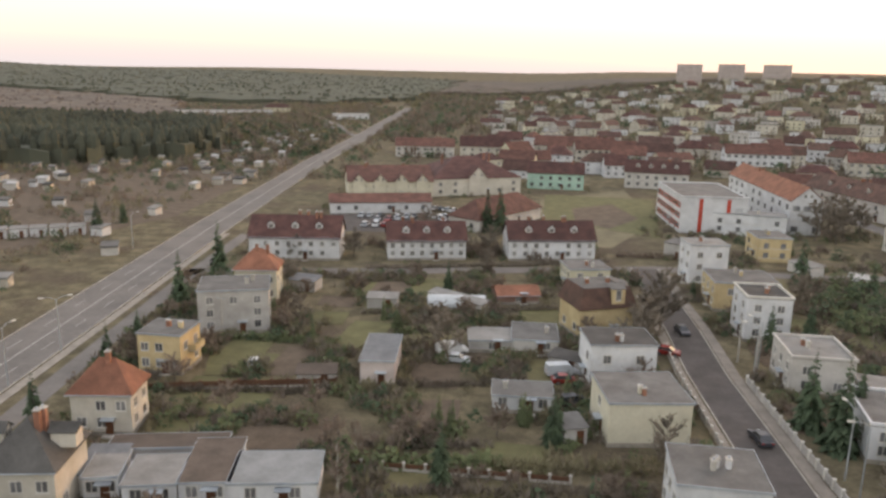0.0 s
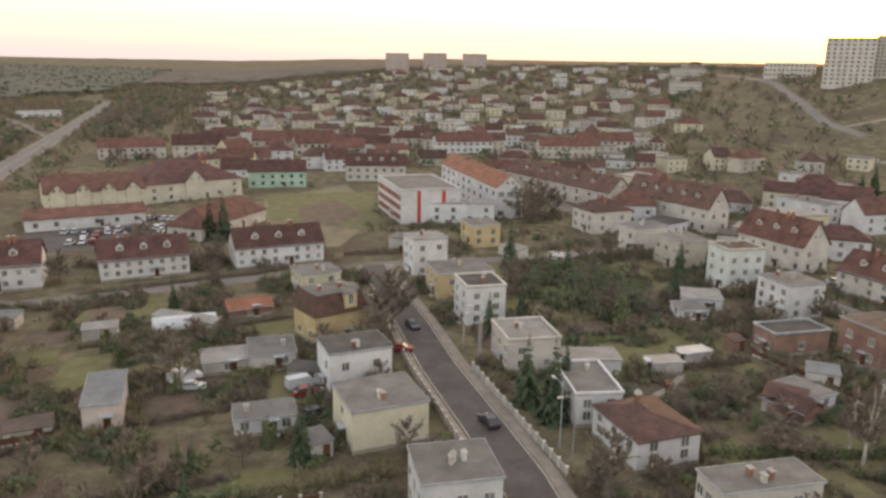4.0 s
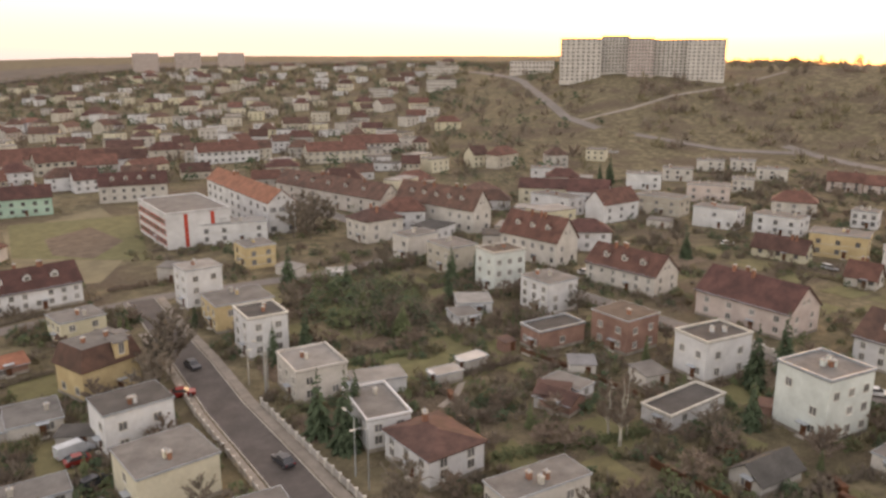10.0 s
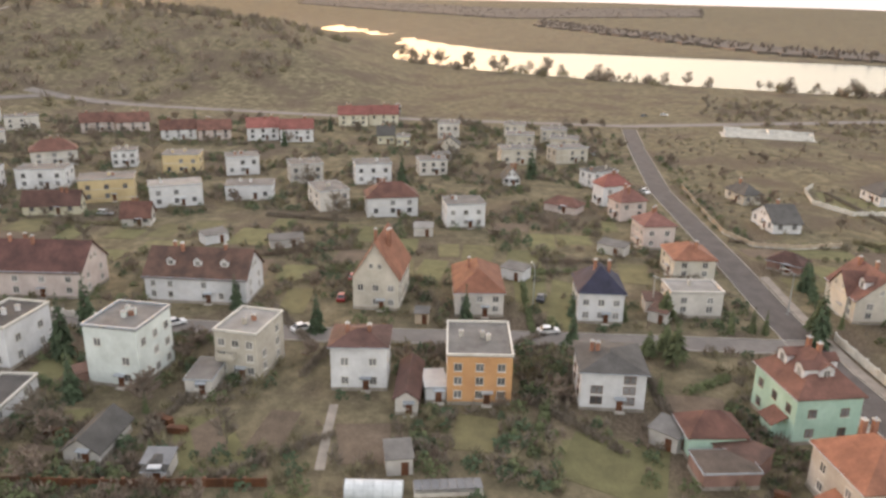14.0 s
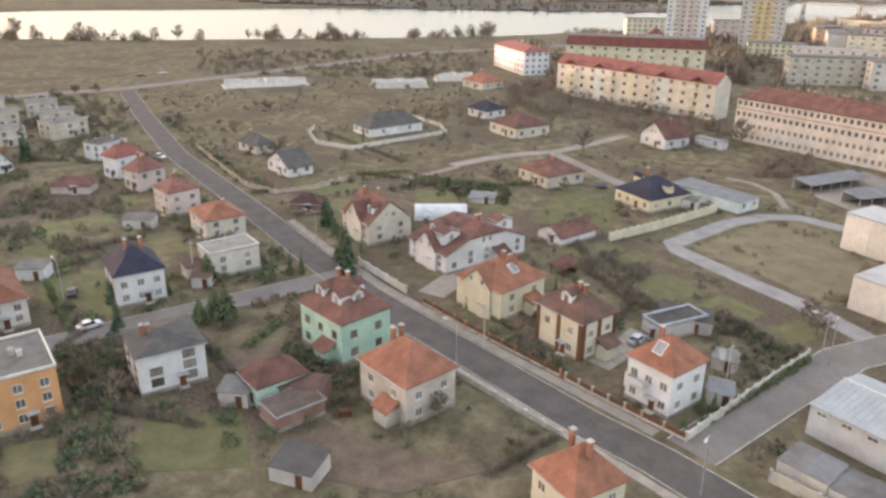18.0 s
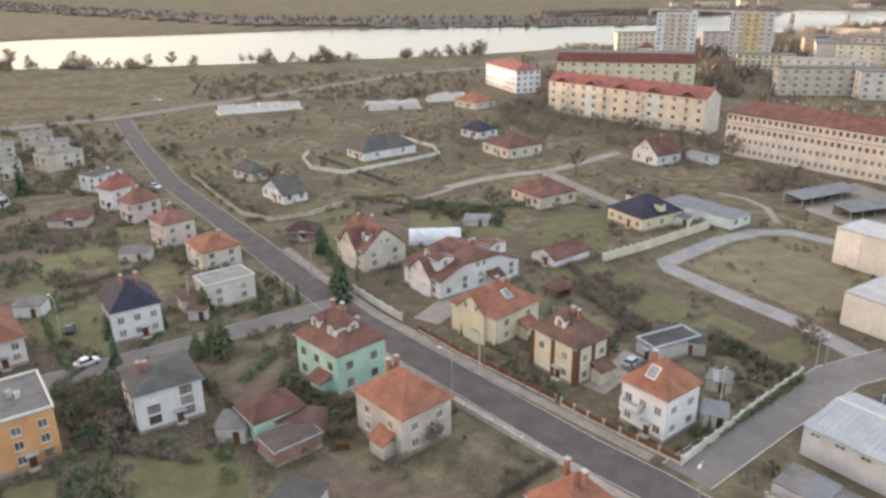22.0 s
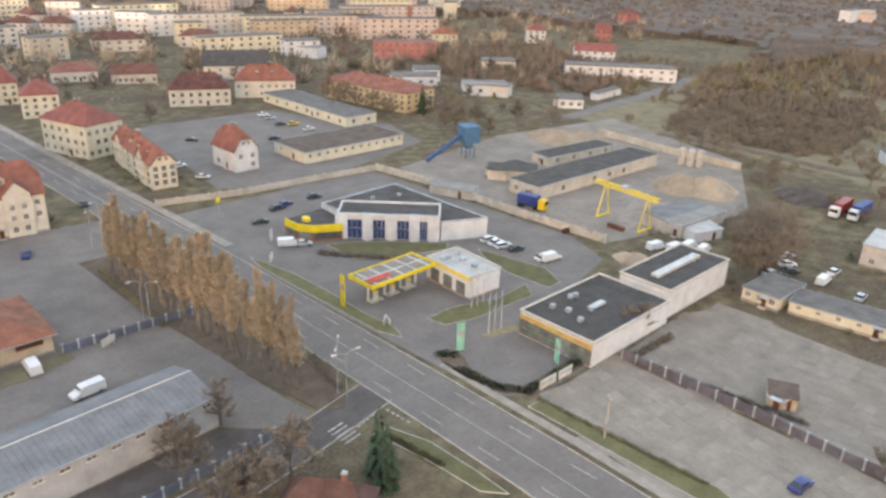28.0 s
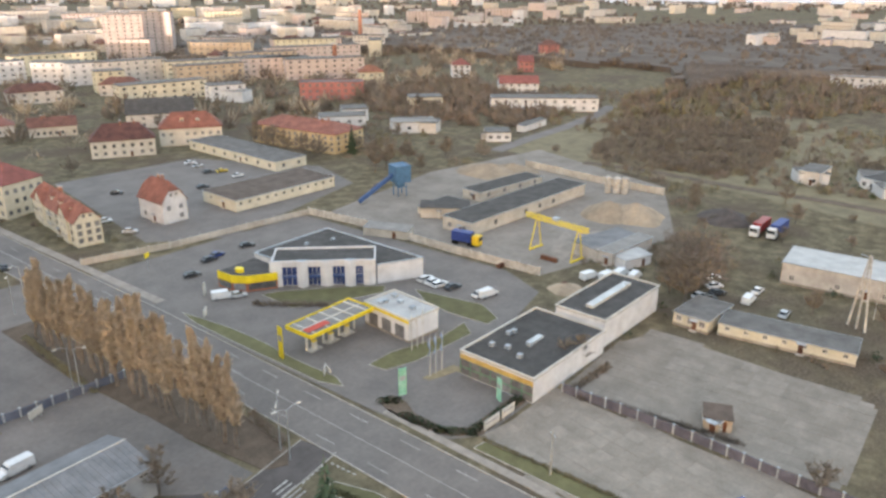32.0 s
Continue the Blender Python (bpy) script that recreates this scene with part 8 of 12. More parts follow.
far_block(-1105, -528, 134, 63, 11, 8, "warm", "distant shed among the town blocks", 2, 12)
far_block(-155, -499, 175, 23, 11, 12, "warm", "white block among the town blocks", 4, 4)
far_block(-163, -446, 178, 20, 11, 12, "beige", "grey block among the town blocks", 4, 3)
far_block(-233, -549, 175, 22, 11, 14, "white", "white block among the town blocks", 4, 4)
far_block(-254, -522, 138, 28, 11, 14, "white", "white block among the town blocks", 4, 5)
far_block(-256, -460, 163, 17, 11, 13, "pale", "cream block among the town blocks", 4, 3)
far_block(-260, -410, 166, 51, 11, 10, "lightyellow", "long cream block among the town blocks", 3, 9)
# blocks called lit here have the warm sunlight tint in their wall colour
far_block(-317, -442, 162, 45, 11, 13, "sand", "orange-lit block among the town blocks", 4, 8)
far_block(-427, -575, 155, 55, 11, 14, "sand", "orange-lit block among the town blocks", 4, 10)
far_block(-486, -533, 150, 55, 11, 14, "pale", "cream block among the town blocks", 4, 10)
far_block(-365, -436, 152, 42, 11, 14, "pink", "pink-lit block among the town blocks", 4, 8)
far_block(-373, -618, 133, 24, 11, 16, "pink", "pink tower among the town blocks", 5, 4)
far_block(-101, -503, 181, 34, 11, 12, "warm", "white block among the town blocks", 4, 6)
far_block(-115, -453, 178, 24, 11, 12, "white", "white block among the town blocks", 4, 4)
far_block(160, -569, -152, 30, 11, 14, "pale", "cream five-storey block among the town blocks", 4, 5)
far_block(100, -540, -157, 95, 11, 14, "warm", "long white five-storey block among the town blocks", 4, 18)
far_block(40, -563, -158, 25, 11, 14, "white", "white block among the town blocks", 4, 4)
far_block(28, -804, -166, 65, 11, 14, "warm", "white block among the town blocks", 4, 12)
far_block(4, -581, -162, 35, 11, 12, "white", "white block among the town blocks", 4, 6)
far_block(-39, -665, 189, 41, 11, 12, "white", "white block among the town blocks", 4, 8)
far_block(201, -410, -136, 45, 11, 14, "beige", "beige five-storey block among the town blocks", 4, 8)
far_block(170, -420, -140, 31, 11, 14, "warm", "white block with balconies among the town blocks", 4, 5)
far_block(283, -575, -142, 32, 11, 14, "sand", "orange block among the town blocks", 4, 6)
far_block(254, -602, -173, 41, 11, 14, "pink", "pink block among the town blocks", 4, 7)
far_block(151, -779, -157, 17, 11, 18, "sand", "distant tower among the town blocks", 6, 3)
far_block(86, -827, -156, 62, 11, 14, "white", "distant white block among the town blocks", 4, 11)
far_block(-37, -926, 190, 85, 11, 14, "white", "distant white block among the town blocks", 4, 16)
far_block(-395, -421, 145, 35, 12, 8, "pink", "red hip-roofed building among the town roofs", 2, 6, "bright", "hip", 4.0, name="town_building", cat="building")
far_block(-457, -336, 134, 13, 12, 9, "white", "red hip-roofed building among the town roofs", 3, 3, "bright", "hip", 4.0, name="town_building", cat="building")
far_block(-514, -316, 130, 11, 12, 8, "red", "red gable-roofed building among the town roofs", 2, 3, "bright", "gable", 4.0, name="town_building", cat="building")
far_block(-605, -349, 128, 17, 12, 12, "red", "red hip-roofed building among the town roofs", 4, 3, "red", "hip", 4.0, name="town_building", cat="building")
far_block(-390, -363, 141, 17, 12, 8, "pale", "red hip-roofed building among the town roofs", 2, 3, "orange", "hip", 4.0, name="town_building", cat="building")
far_block(-423, -265, 130, 25, 12, 6, "white", "red gable-roofed building among the town roofs", 2, 5, "bright", "gable", 4.0, name="town_building", cat="building")
far_block(-207, -455, 164, 29, 12, 7, "warm", "red hip-roofed building among the town roofs", 2, 5, "red", "hip", 4.0, name="town_building", cat="building")
far_block(-286, -278, 142, 13, 12, 6, "white", "low flat-roofed building among the town roofs", 2, 3, "felt", "flat", 4.0, name="town_building", cat="building")
far_block(-282, -235, 138, 21, 12, 5, "white", "low flat-roofed building among the town roofs", 1, 4, "lightfelt", "flat", 4.0, name="town_building", cat="building")
far_block(-344, -278, 137, 19, 12, 5, "lightyellow", "low flat-roofed building among the town roofs", 1, 3, "felt", "flat", 4.0, name="town_building", cat="building")
far_block(-374, -217, 128, 59, 12, 7, "white", "low flat-roofed building among the town roofs", 2, 11, "felt", "flat", 4.0, name="town_building", cat="building")
far_block(-292, -193, 131, 11, 12, 4, "white", "low flat-roofed building among the town roofs", 1, 3, "felt", "flat", 4.0, name="town_building", cat="building")
far_block(-590, -86, 106, 59, 12, 7, "white", "low flat-roofed building among the town roofs", 2, 11, "lightfelt", "flat", 4.0, name="town_building", cat="building")
far_block(-271, -272, 143, 22, 12, 5, "white", "low flat-roofed building among the town roofs", 1, 4, "felt", "flat", 4.0, name="town_building", cat="building")

far_block(-222, 769, 22, 94, 10, 5.5, "white", "long white pavilion at the edge of the pine forest", 1, 20, "lightfelt", name="pavilion", cat="hall")
far_block(-176, 800, 20, 26, 12, 8, "pale", "pale yellow house behind the allotments", 2, 5, "brown", "hip", 3.5, name="town_building", cat="building")
far_block(-93, 752, 18, 34, 10, 5, "white", "low white filling station with a flat roof beside the avenue", 1, 6, "white", name="filling_station", cat="petrol station")

rnd = random.Random(23)
placed = 0
for i in range(4000):
    if placed >= 95:
        break
    az, r = rnd.uniform(140, 228), rnd.uniform(480, 1500)
    x, y = r * math.sin(radians(az)), r * math.cos(radians(az))
    if river_gap(x, y) < 40 or abs(x + 87) < 22 or not free(x, y, 9):
        continue
    if rnd.random() < 0.6:
        far_block(x, y, 180 - az + rnd.choice((0, 90, 20)) + rnd.uniform(-8, 8) + 0, rnd.uniform(25, 60), 11, rnd.choice((11, 14, 14)), rnd.choice(("white", "warm", "pale", "pink", "lightyellow", "sand")), "prefabricated block in the distant town", 4, 9)
    else:
        far_block(x, y, rnd.uniform(0, 180), rnd.uniform(14, 24), 11, 7, rnd.choice(("white", "warm", "cream")), "red-roofed building in the distant town", 2, 4, "red", "hip", 4.0, name="town_building", cat="building")
    placed += 1


# ---- odd structures ----
def ruin(x, y, rot, w, d, label):
    """Walls of an unfinished house, of uneven height."""
    e = thing("unfinished_walls", x, y, 0, rot, label, "ruin")
    rnd = random.Random(int(x))
    wm = mat("white_block", "c9c7c2", "b0aea9", rough=0.95)
    for (x0, y0, x1, y1) in ((-w / 2, -d / 2, w / 2, -d / 2 + 0.4), (-w / 2, d / 2 - 0.4, w / 2, d / 2), (-w / 2, -d / 2 + 0.41, -w / 2 + 0.4, d / 2 - 0.41), (w / 2 - 0.4, -d / 2 + 0.41, w / 2, d / 2 - 0.41), (-0.2, -d / 2 + 0.41, 0.2, d / 2 - 0.41)):
        g, n = Geo(), 5
        lx = (x1 - x0) > (y1 - y0)
        hs = [rnd.uniform(2.2, 3.7) for i in range(n)]
        for i in range(n):
            a, b = i / n, (i + 1) / n
            if lx:
                g.box(x0 + (x1 - x0) * a, y0, -0.3, x0 + (x1 - x0) * b - 0.004, y1, hs[i], wm)
            else:
                g.box(x0, y0 + (y1 - y0) * a, -0.3, x1, y0 + (y1 - y0) * b - 0.004, hs[i], wm)
        part("wall", g, e)
    g = Geo()
    g.box(-w / 2 - 1.5, -d / 2 - 1.5, -0.3, w / 2 + 1.5, d / 2 + 1.5, 0.12, CONC)
    part("foundation", g, e)


def carport(x, y, rot, w, d, h, label):
    """A row of open bays under one sheet roof."""
    e = thing("carport", x, y, 0, rot, label, "carport")
    g = Geo()
    g.slab([(-w / 2, -d / 2, h), (w / 2, -d / 2, h), (w / 2, d / 2, h + 0.5), (-w / 2, d / 2, h + 0.5)], 0.15, flat_m("bluegrey"))
    part("roof", g, e)
    g = Geo()
    g.box(-w / 2, d / 2 - 0.35, -0.2, w / 2, d / 2 - 0.2, h + 0.2, wall_m("grey"))
    part("rear_wall", g, e)
    n = max(2, int(w / 4))
    for i in range(n + 1):
        g = Geo()
        u = -w / 2 + 0.2 + (w - 0.4) * i / n
        g.box(u - 0.08, -d / 2 + 0.2, -0.2, u + 0.08, -d / 2 + 0.36, h - 0.1, METAL)
        part("post", g, e)


def brick_stack(x, y, h, label):
    e = thing("factory_chimney", x, y, ground_z(x, y), 0, label, "chimney")
    g = Geo()
    g.tube((0, 0, -1), (0, 0, h), 2.2, 1.4, BRICKM, 12)
    part("shaft", g, e)
    g = Geo()
    g.tube((0, 0, h - 1.2), (0, 0, h + 0.2), 1.75, 1.75, CONC, 12)
    part("cap", g, e)


def small_silo(x, y, h):
    g = Geo()
    g.tube((0, 0, -0.2), (0, 0, h), 1.3, 1.3, CONC, 12)
    g.tube((0, 0, h - 0.001), (0, 0, h + 0.6), 1.3, 0.3, CONC, 12)
    solo("storage_silo", g, x, y, 0, 0, "small concrete storage silo in the works yard", "silo", "row of small silos")


def shed(x, y, rot, w, d, h, wall, cover, label, name="shed"):
    """A lean-to or small store: walls, sloping roof, a door."""
    e = thing(name, x, y, 0, rot, label, "shed")
    FOOT.append((x, y, rot, w, d))
    g = Geo()
    g.box(-w / 2, -d / 2, -0.3, w / 2, d / 2, h, wall_m(wall))
    part("wall", g, e)
    g = Geo()
    g.slab([(-w / 2 - 0.2, -d / 2 - 0.3, h + 0.14), (w / 2 + 0.2, -d / 2 - 0.3, h + 0.14), (w / 2 + 0.2, d / 2 + 0.2, h + 0.6), (-w / 2 - 0.2, d / 2 + 0.2, h + 0.6)], 0.12, roof_m(cover) if cover in ROOFS else flat_m(cover))
    part("roof", g, e)
    g = Geo()
    g.box(-0.5, -0.05, 0, 0.5, 0.02, 2.0, DOOR)
    part("door", g, e, m=pose(w * 0.2, -d / 2 - 0.004, 0))


def truss_bridge(x0, y0, x1, y1, spans, z):
    """A steel bridge of bowed trusses on stone piers."""
    L = math.hypot(x1 - x0, y1 - y0)
    e = thing("railway_bridge", x0, y0, 0, math.degrees(math.atan2(y1 - y0, x1 - x0)), "long steel truss bridge across the river", "bridge")
    sm = mat("bridge_steel", "77777a", "5f5f63", rough=0.7)
    s = L / spans
    g = Geo()
    g.box(0, -3, z - 1, L, 3, z, CONC)
    part("deck", g, e)
    for i in range(spans + 1):
        g = Geo()
        g.box(i * s - 1.6, -4, -4, i * s + 1.6, 4, z - 1.003, CONC)
        part("pier", g, e)
    for i in range(spans):
        for sy in (-3, 3):
            g, n = Geo(), 8
            for k in range(n):
                a, b = k / n, (k + 1) / n
                za, zb = z + 9 * math.sin(math.pi * a), z + 9 * math.sin(math.pi * b)
                g.tube((i * s + a * s, sy, za), (i * s + b * s, sy, zb), 0.4, 0.4, sm, 4)
                if k:
                    g.tube((i * s + a * s, sy, z), (i * s + a * s, sy, za), 0.25, 0.25, sm, 4)
                    g.tube((i * s + a * s, sy, z), (i * s + b * s, sy, zb), 0.2, 0.2, sm, 4)
            part("truss", g, e)


def trampoline(x, y):
    e = thing("trampoline", x, y, 0, 0, "round garden trampoline with a dark mat", "trampoline")
    g = Geo()
    g.tube((0, 0, 0.75), (0, 0, 0.85), 1.8, 1.8, mat("dark_mat", "3a3c44", rough=0.9), 16)
    part("mat", g, e)
    for i in range(4):
        a = i * math.pi / 2
        g = Geo()
        g.tube((1.6 * math.cos(a), 1.6 * math.sin(a), 0), (1.6 * math.cos(a), 1.6 * math.sin(a), 0.74), 0.05, 0.05, METAL, 5)
        part("leg", g, e)


def woodpile(x, y, rot, w, label, material=None):
    g = Geo()
    rnd = random.Random(int(x * 3 + y))
    for i in range(5):
        for j in range(3):
            u = -w / 2 + w * (i + 0.5) / 5
            g.box(u - w / 11, -0.5 + rnd.uniform(-0.1, 0.1), j * 0.35, u + w / 11, 0.5, j * 0.35 + 0.36, material or DOOR)
    solo("timber_stack", g, x, y, 0, rot, label, "stack", kind="stuff")


ruin(357.6, -159.7, -105.9, 39.1, 11, "roofless white block walls of an unfinished house")
ruin(318.0, -213.6, -116.8, 26.3, 9, "low white block walls on a building site")
ruin(320.2, -249.9, -114.3, 19.5, 9, "white block foundations on a building site")
greenhouse("greenhouse", 145.9, -111.2, -124.9, 13.3, 7.0, 3.2)
carport(101.3, -222.2, -102.2, 24.8, 7, 2.5, "open carport with a grey sheet roof")
carport(85.1, -221.1, -110.3, 25.0, 7, 2.5, "open carport with a grey sheet roof")
brick_stack(-554, -528, 38, "tall brick factory chimney above the blocks")
brick_stack(-409, -416, 22, "slim chimney among the town blocks")
small_silo(-241.8, -112.7, 5.5)
small_silo(-242.6, -109.8, 5.5)
small_silo(-244.0, -107.3, 5.5)
truss_bridge(700, -905, 330, -985, 6, 8)
shed(17.3, 92.0, 14.0, 3.2, 3.5, 2.4, "grey", "felt", "small grey block store with a grey felt roof")
shed(-12.0, 148.0, -2.2, 6.1, 3, 2.2, "grey", "lightfelt", "small grey block store with a pale felt roof")
shed(-38.4, 78.9, 4.0, 4.4, 6, 2.7, "warm", "bluegrey", "small pale plastered store with a grey sheet-metal roof")
shed(-18.9, 108.8, 5.4, 5.9, 3, 2.0, "grey", "brownfelt", "small grey block store with a brown felt roof")
shed(62.7, 197.2, -46.5, 5.5, 5, 4, "grey", "felt", "small grey block store with a grey felt roof")
shed(-29.9, 160.0, -15.3, 6.0, 4, 2.3, "grey", "bluegrey", "small grey block store with a grey sheet-metal roof")
shed(28.5, 162.4, -23.8, 1.9, 3, 2.2, "warm", "red", "small pale plastered store with a red tiled roof")
shed(3.4, 150.1, -39.3, 14.0, 2.6, 1.7, "grey", "lightfelt", "small grey block store with a pale felt roof")
shed(97.3, 171.4, -27.2, 4.4, 3, 2.2, "white", "white", "small white plastered store with a white sheet roof")
shed(90.0, 182.4, -73.5, 7.8, 4, 2.4, "warm", "lightfelt", "small pale plastered store with a pale felt roof")
shed(87.9, 82.3, -54.4, 5.7, 5, 2.5, "grey", "brown", "small grey block store with a brown tiled roof")
shed(108.0, 77.7, -14.1, 5.2, 5, 2.4, "warm", "felt", "small pale plastered store with a grey felt roof")
shed(20.9, 116.8, -32.6, 5.9, 3, 2.0, "grey", "dark", "small grey block store with a dark felt roof")
shed(98.5, 105.4, -0.4, 2.9, 2.5, 2.0, "brick", "rust", "small brown brick store with a rusty lean-to roof")
shed(87.4, 36.2, -91.1, 3.7, 3, 2.0, "warm", "bluegrey", "small pale plastered store with a grey sheet-metal roof")
shed(88.5, 4.1, -82.6, 3.6, 4, 2.6, "grey", "felt", "small grey block store with a grey felt roof")
shed(137.6, 1.6, -93.7, 2.7, 2.5, 2.2, "sand", "felt", "small sandy plastered store with a grey felt roof")
shed(101.7, 88.2, -40.6, 4.9, 4, 2.3, "warm", "bluegrey", "small pale plastered store with a grey sheet-metal roof")
shed(184.3, 37.0, -74.4, 8.5, 4, 2.3, "grey", "felt", "small grey block store with a grey felt roof")
shed(187.4, 56.3, -51.4, 6.3, 4, 2.4, "white", "felt", "small white plastered store with a grey felt roof")
shed(195.6, 2.1, -90.7, 5.1, 4, 2.4, "warm", "lightfelt", "small pale plastered store with a pale felt roof")
shed(130.0, 55.0, -98.9, 3.8, 3, 2.2, "grey", "dark", "small grey block store with a dark felt roof")
shed(112.5, 57.1, -51.1, 3.1, 2.5, 2.0, "brick", "rust", "small brown brick store with a rusty lean-to roof")
shed(139.5, -46.4, -124.9, 3.8, 4, 2.4, "grey", "rust", "small grey block store with a rusty lean-to roof")
shed(221.0, 158.3, -77.4, 8.5, 4, 2.5, "warm", "felt", "small pale plastered store with a grey felt roof")
shed(295.2, -4.0, -70.1, 6.8, 4, 2.4, "grey", "felt", "small grey block store with a grey felt roof")
shed(73.6, -34.6, -147.4, 6.2, 5, 2.4, "grey", "slate", "small garden store with a dark sheet roof")
shed(90.6, -42.7, -138.5, 9.5, 4, 2.6, "brick", "rust", "small brown brick store with a rusty lean-to roof")
shed(94.9, -35.0, -133.1, 4.5, 4, 2.6, "grey", "felt", "small grey block store with a grey felt roof")
shed(57.1, -104.2, -139.1, 2.7, 3, 2.0, "grey", "lightfelt", "small grey block store with a pale felt roof")
shed(51.7, -94.2, -145.0, 3.6, 3, 2.2, "warm", "bluegrey", "small pale plastered store with a grey sheet-metal roof")
shed(70.4, -110.7, -143.3, 9.3, 5, 2.6, "grey", "dark", "small grey block store with a dark felt roof")
shed(94.9, -94.1, -143.9, 4.3, 3, 2.3, "sand", "rust", "small sandy plastered store with a rusty lean-to roof")
shed(76.6, -91.0, -128.7, 4.8, 4, 2.5, "brick", "brown", "small brown brick store with a brown tiled roof")
shed(145.2, -47.3, -94.3, 5.6, 4, 2.5, "warm", "rust", "small pale plastered store with a rusty lean-to roof")
shed(163.0, -19.6, -124.1, 5.7, 4, 2.6, "white", "felt", "small white plastered store with a grey felt roof")
shed(181.7, -46.4, -127.1, 7.1, 4, 2.4, "warm", "felt", "small pale plastered store with a grey felt roof")
shed(113.1, -170.9, -161.5, 4.0, 3, 2.4, "white", "felt", "small white plastered store with a grey felt roof")
shed(52.2, -94.7, -153.5, 3.6, 3, 2.2, "warm", "lightfelt", "small pale plastered store with a pale felt roof")
shed(17.4, -127.3, -150.2, 3.7, 3, 2.4, "white", "white", "small white plastered store with a white sheet roof")
shed(149.6, -128.3, -138.5, 6.8, 5, 1.4, "grey", "bluegrey", "small grey block store with a grey sheet-metal roof")
shed(57.4, -103.9, -159.6, 3.7, 3, 2.0, "grey", "felt", "small grey block store with a grey felt roof")
shed(-159.6, -142.3, 110.2, 13.6, 5, 2.4, "beige", "lightfelt", "small beige plastered store with a pale felt roof")
shed(-187.8, -86.2, 165.4, 18.9, 9, 3.2, "grey", "bluegrey", "small grey block store with a grey sheet-metal roof")
shed(-120.4, -32.6, 112.6, 4.5, 4, 2.4, "sand", "brownfelt", "small sandy plastered store with a brown felt roof")
shed(-185.6, -141.3, 127.2, 15.3, 7, 3.2, "beige", "dark", "small beige plastered store with a dark felt roof")
shed(-182.2, -76.6, 160.3, 9.5, 5, 2.6, "white", "white", "small white plastered store with a white sheet roof")
shed(-292.6, -194.1, 173.4, 13.7, 6, 3, "grey", "felt", "small grey block store with a grey felt roof")
shed(-302.4, -60.7, 123.8, 10.8, 8, 4, "white", "felt", "small white plastered store with a grey felt roof")
shed(-316.5, -37.8, 111.6, 18.0, 8, 3.5, "white", "felt", "small white plastered store with a grey felt roof")
shed(-302.3, -29.3, 125.1, 19.9, 8, 3.5, "white", "felt", "small white plastered store with a grey felt roof")
shed(-324.0, -193.9, -177.1, 22.9, 4, 3, "white", "felt", "small white plastered store with a grey felt roof")
shed(-282.5, -233.2, 114.7, 21.6, 9, 5, "warm", "felt", "small pale plastered store with a grey felt roof")
shed(-283.1, -375.2, 108.3, 22.6, 10, 6, "white", "lightfelt", "small white plastered store with a pale felt roof")
shed(-36.2, -163.2, 177.8, 4.5, 5, 2.6, "orange", "orange", "small orange store with an orange roof")
for k in range(5):
    shed(-122 + 4.6 * k, 203 + 1.7 * k, 20, 4.0, 2.6, 2.5, "white", "lightfelt", "white site cabin in a row beside the avenue", "site_cabin")
greenhouse("greenhouse", 82.6, 7.0, 88, 7.5, 3.0, 1.9, seed=17)


def cold_frame(x, y, rot, w, d):
    """A long low glazed garden frame with sloping lights."""
    e = thing("cold_frame", x, y, 0, rot, "long low garden frame with grey glazed lights", "cold frame")
    FOOT.append((x, y, rot, w, d))
    g = Geo()
    g.box(-w / 2, -d / 2, -0.1, w / 2, d / 2, 0.6, CONC)
    part("wall", g, e)
    n = 8
    for i in range(n):
        g = Geo()
        a, b = -w / 2 + w * i / n + 0.04, -w / 2 + w * (i + 1) / n - 0.04
        g.slab([(a, -d / 2 - 0.1, 0.7), (b, -d / 2 - 0.1, 0.7), (b, d / 2 + 0.1, 1.25), (a, d / 2 + 0.1, 1.25)], 0.06, flat_m("bluegrey"))
        part("light", g, e)
    return e


cold_frame(83.4, -2.6, 94, 9.0, 2.8)
trampoline(139.4, -164.6)
trampoline(170.2, 10.1)
woodpile(96.6, 36.8, 80, 3, "stacked timber and scrap lying in the yard")
woodpile(99.4, 39.7, 60, 3, "stacked timber and scrap lying in the yard")
woodpile(75.6, 94.6, 60, 2.5, "stacked timber and scrap lying in the yard")
woodpile(81.9, -46.0, 60, 2, "stacked timber and scrap lying in the yard")
woodpile(-5.6, -118.5, 30, 4, "stacked timber and scrap lying in the yard", CONC)
woodpile(-5.2, -128.6, 5, 5, "grey timber and scrap lying by the wall", CONC)
woodpile(-159.5, -102.3, 0, 4, "stacked timber and scrap lying in the yard")
woodpile(-171.0, -95.0, 85, 5, "stacked timber and scrap lying in the yard")
woodpile(-156.8, -82.7, 20, 4, "stacked timber and scrap lying in the yard")
woodpile(95.9, 53.6, 80, 5, "stacked timber and scrap lying in the yard")

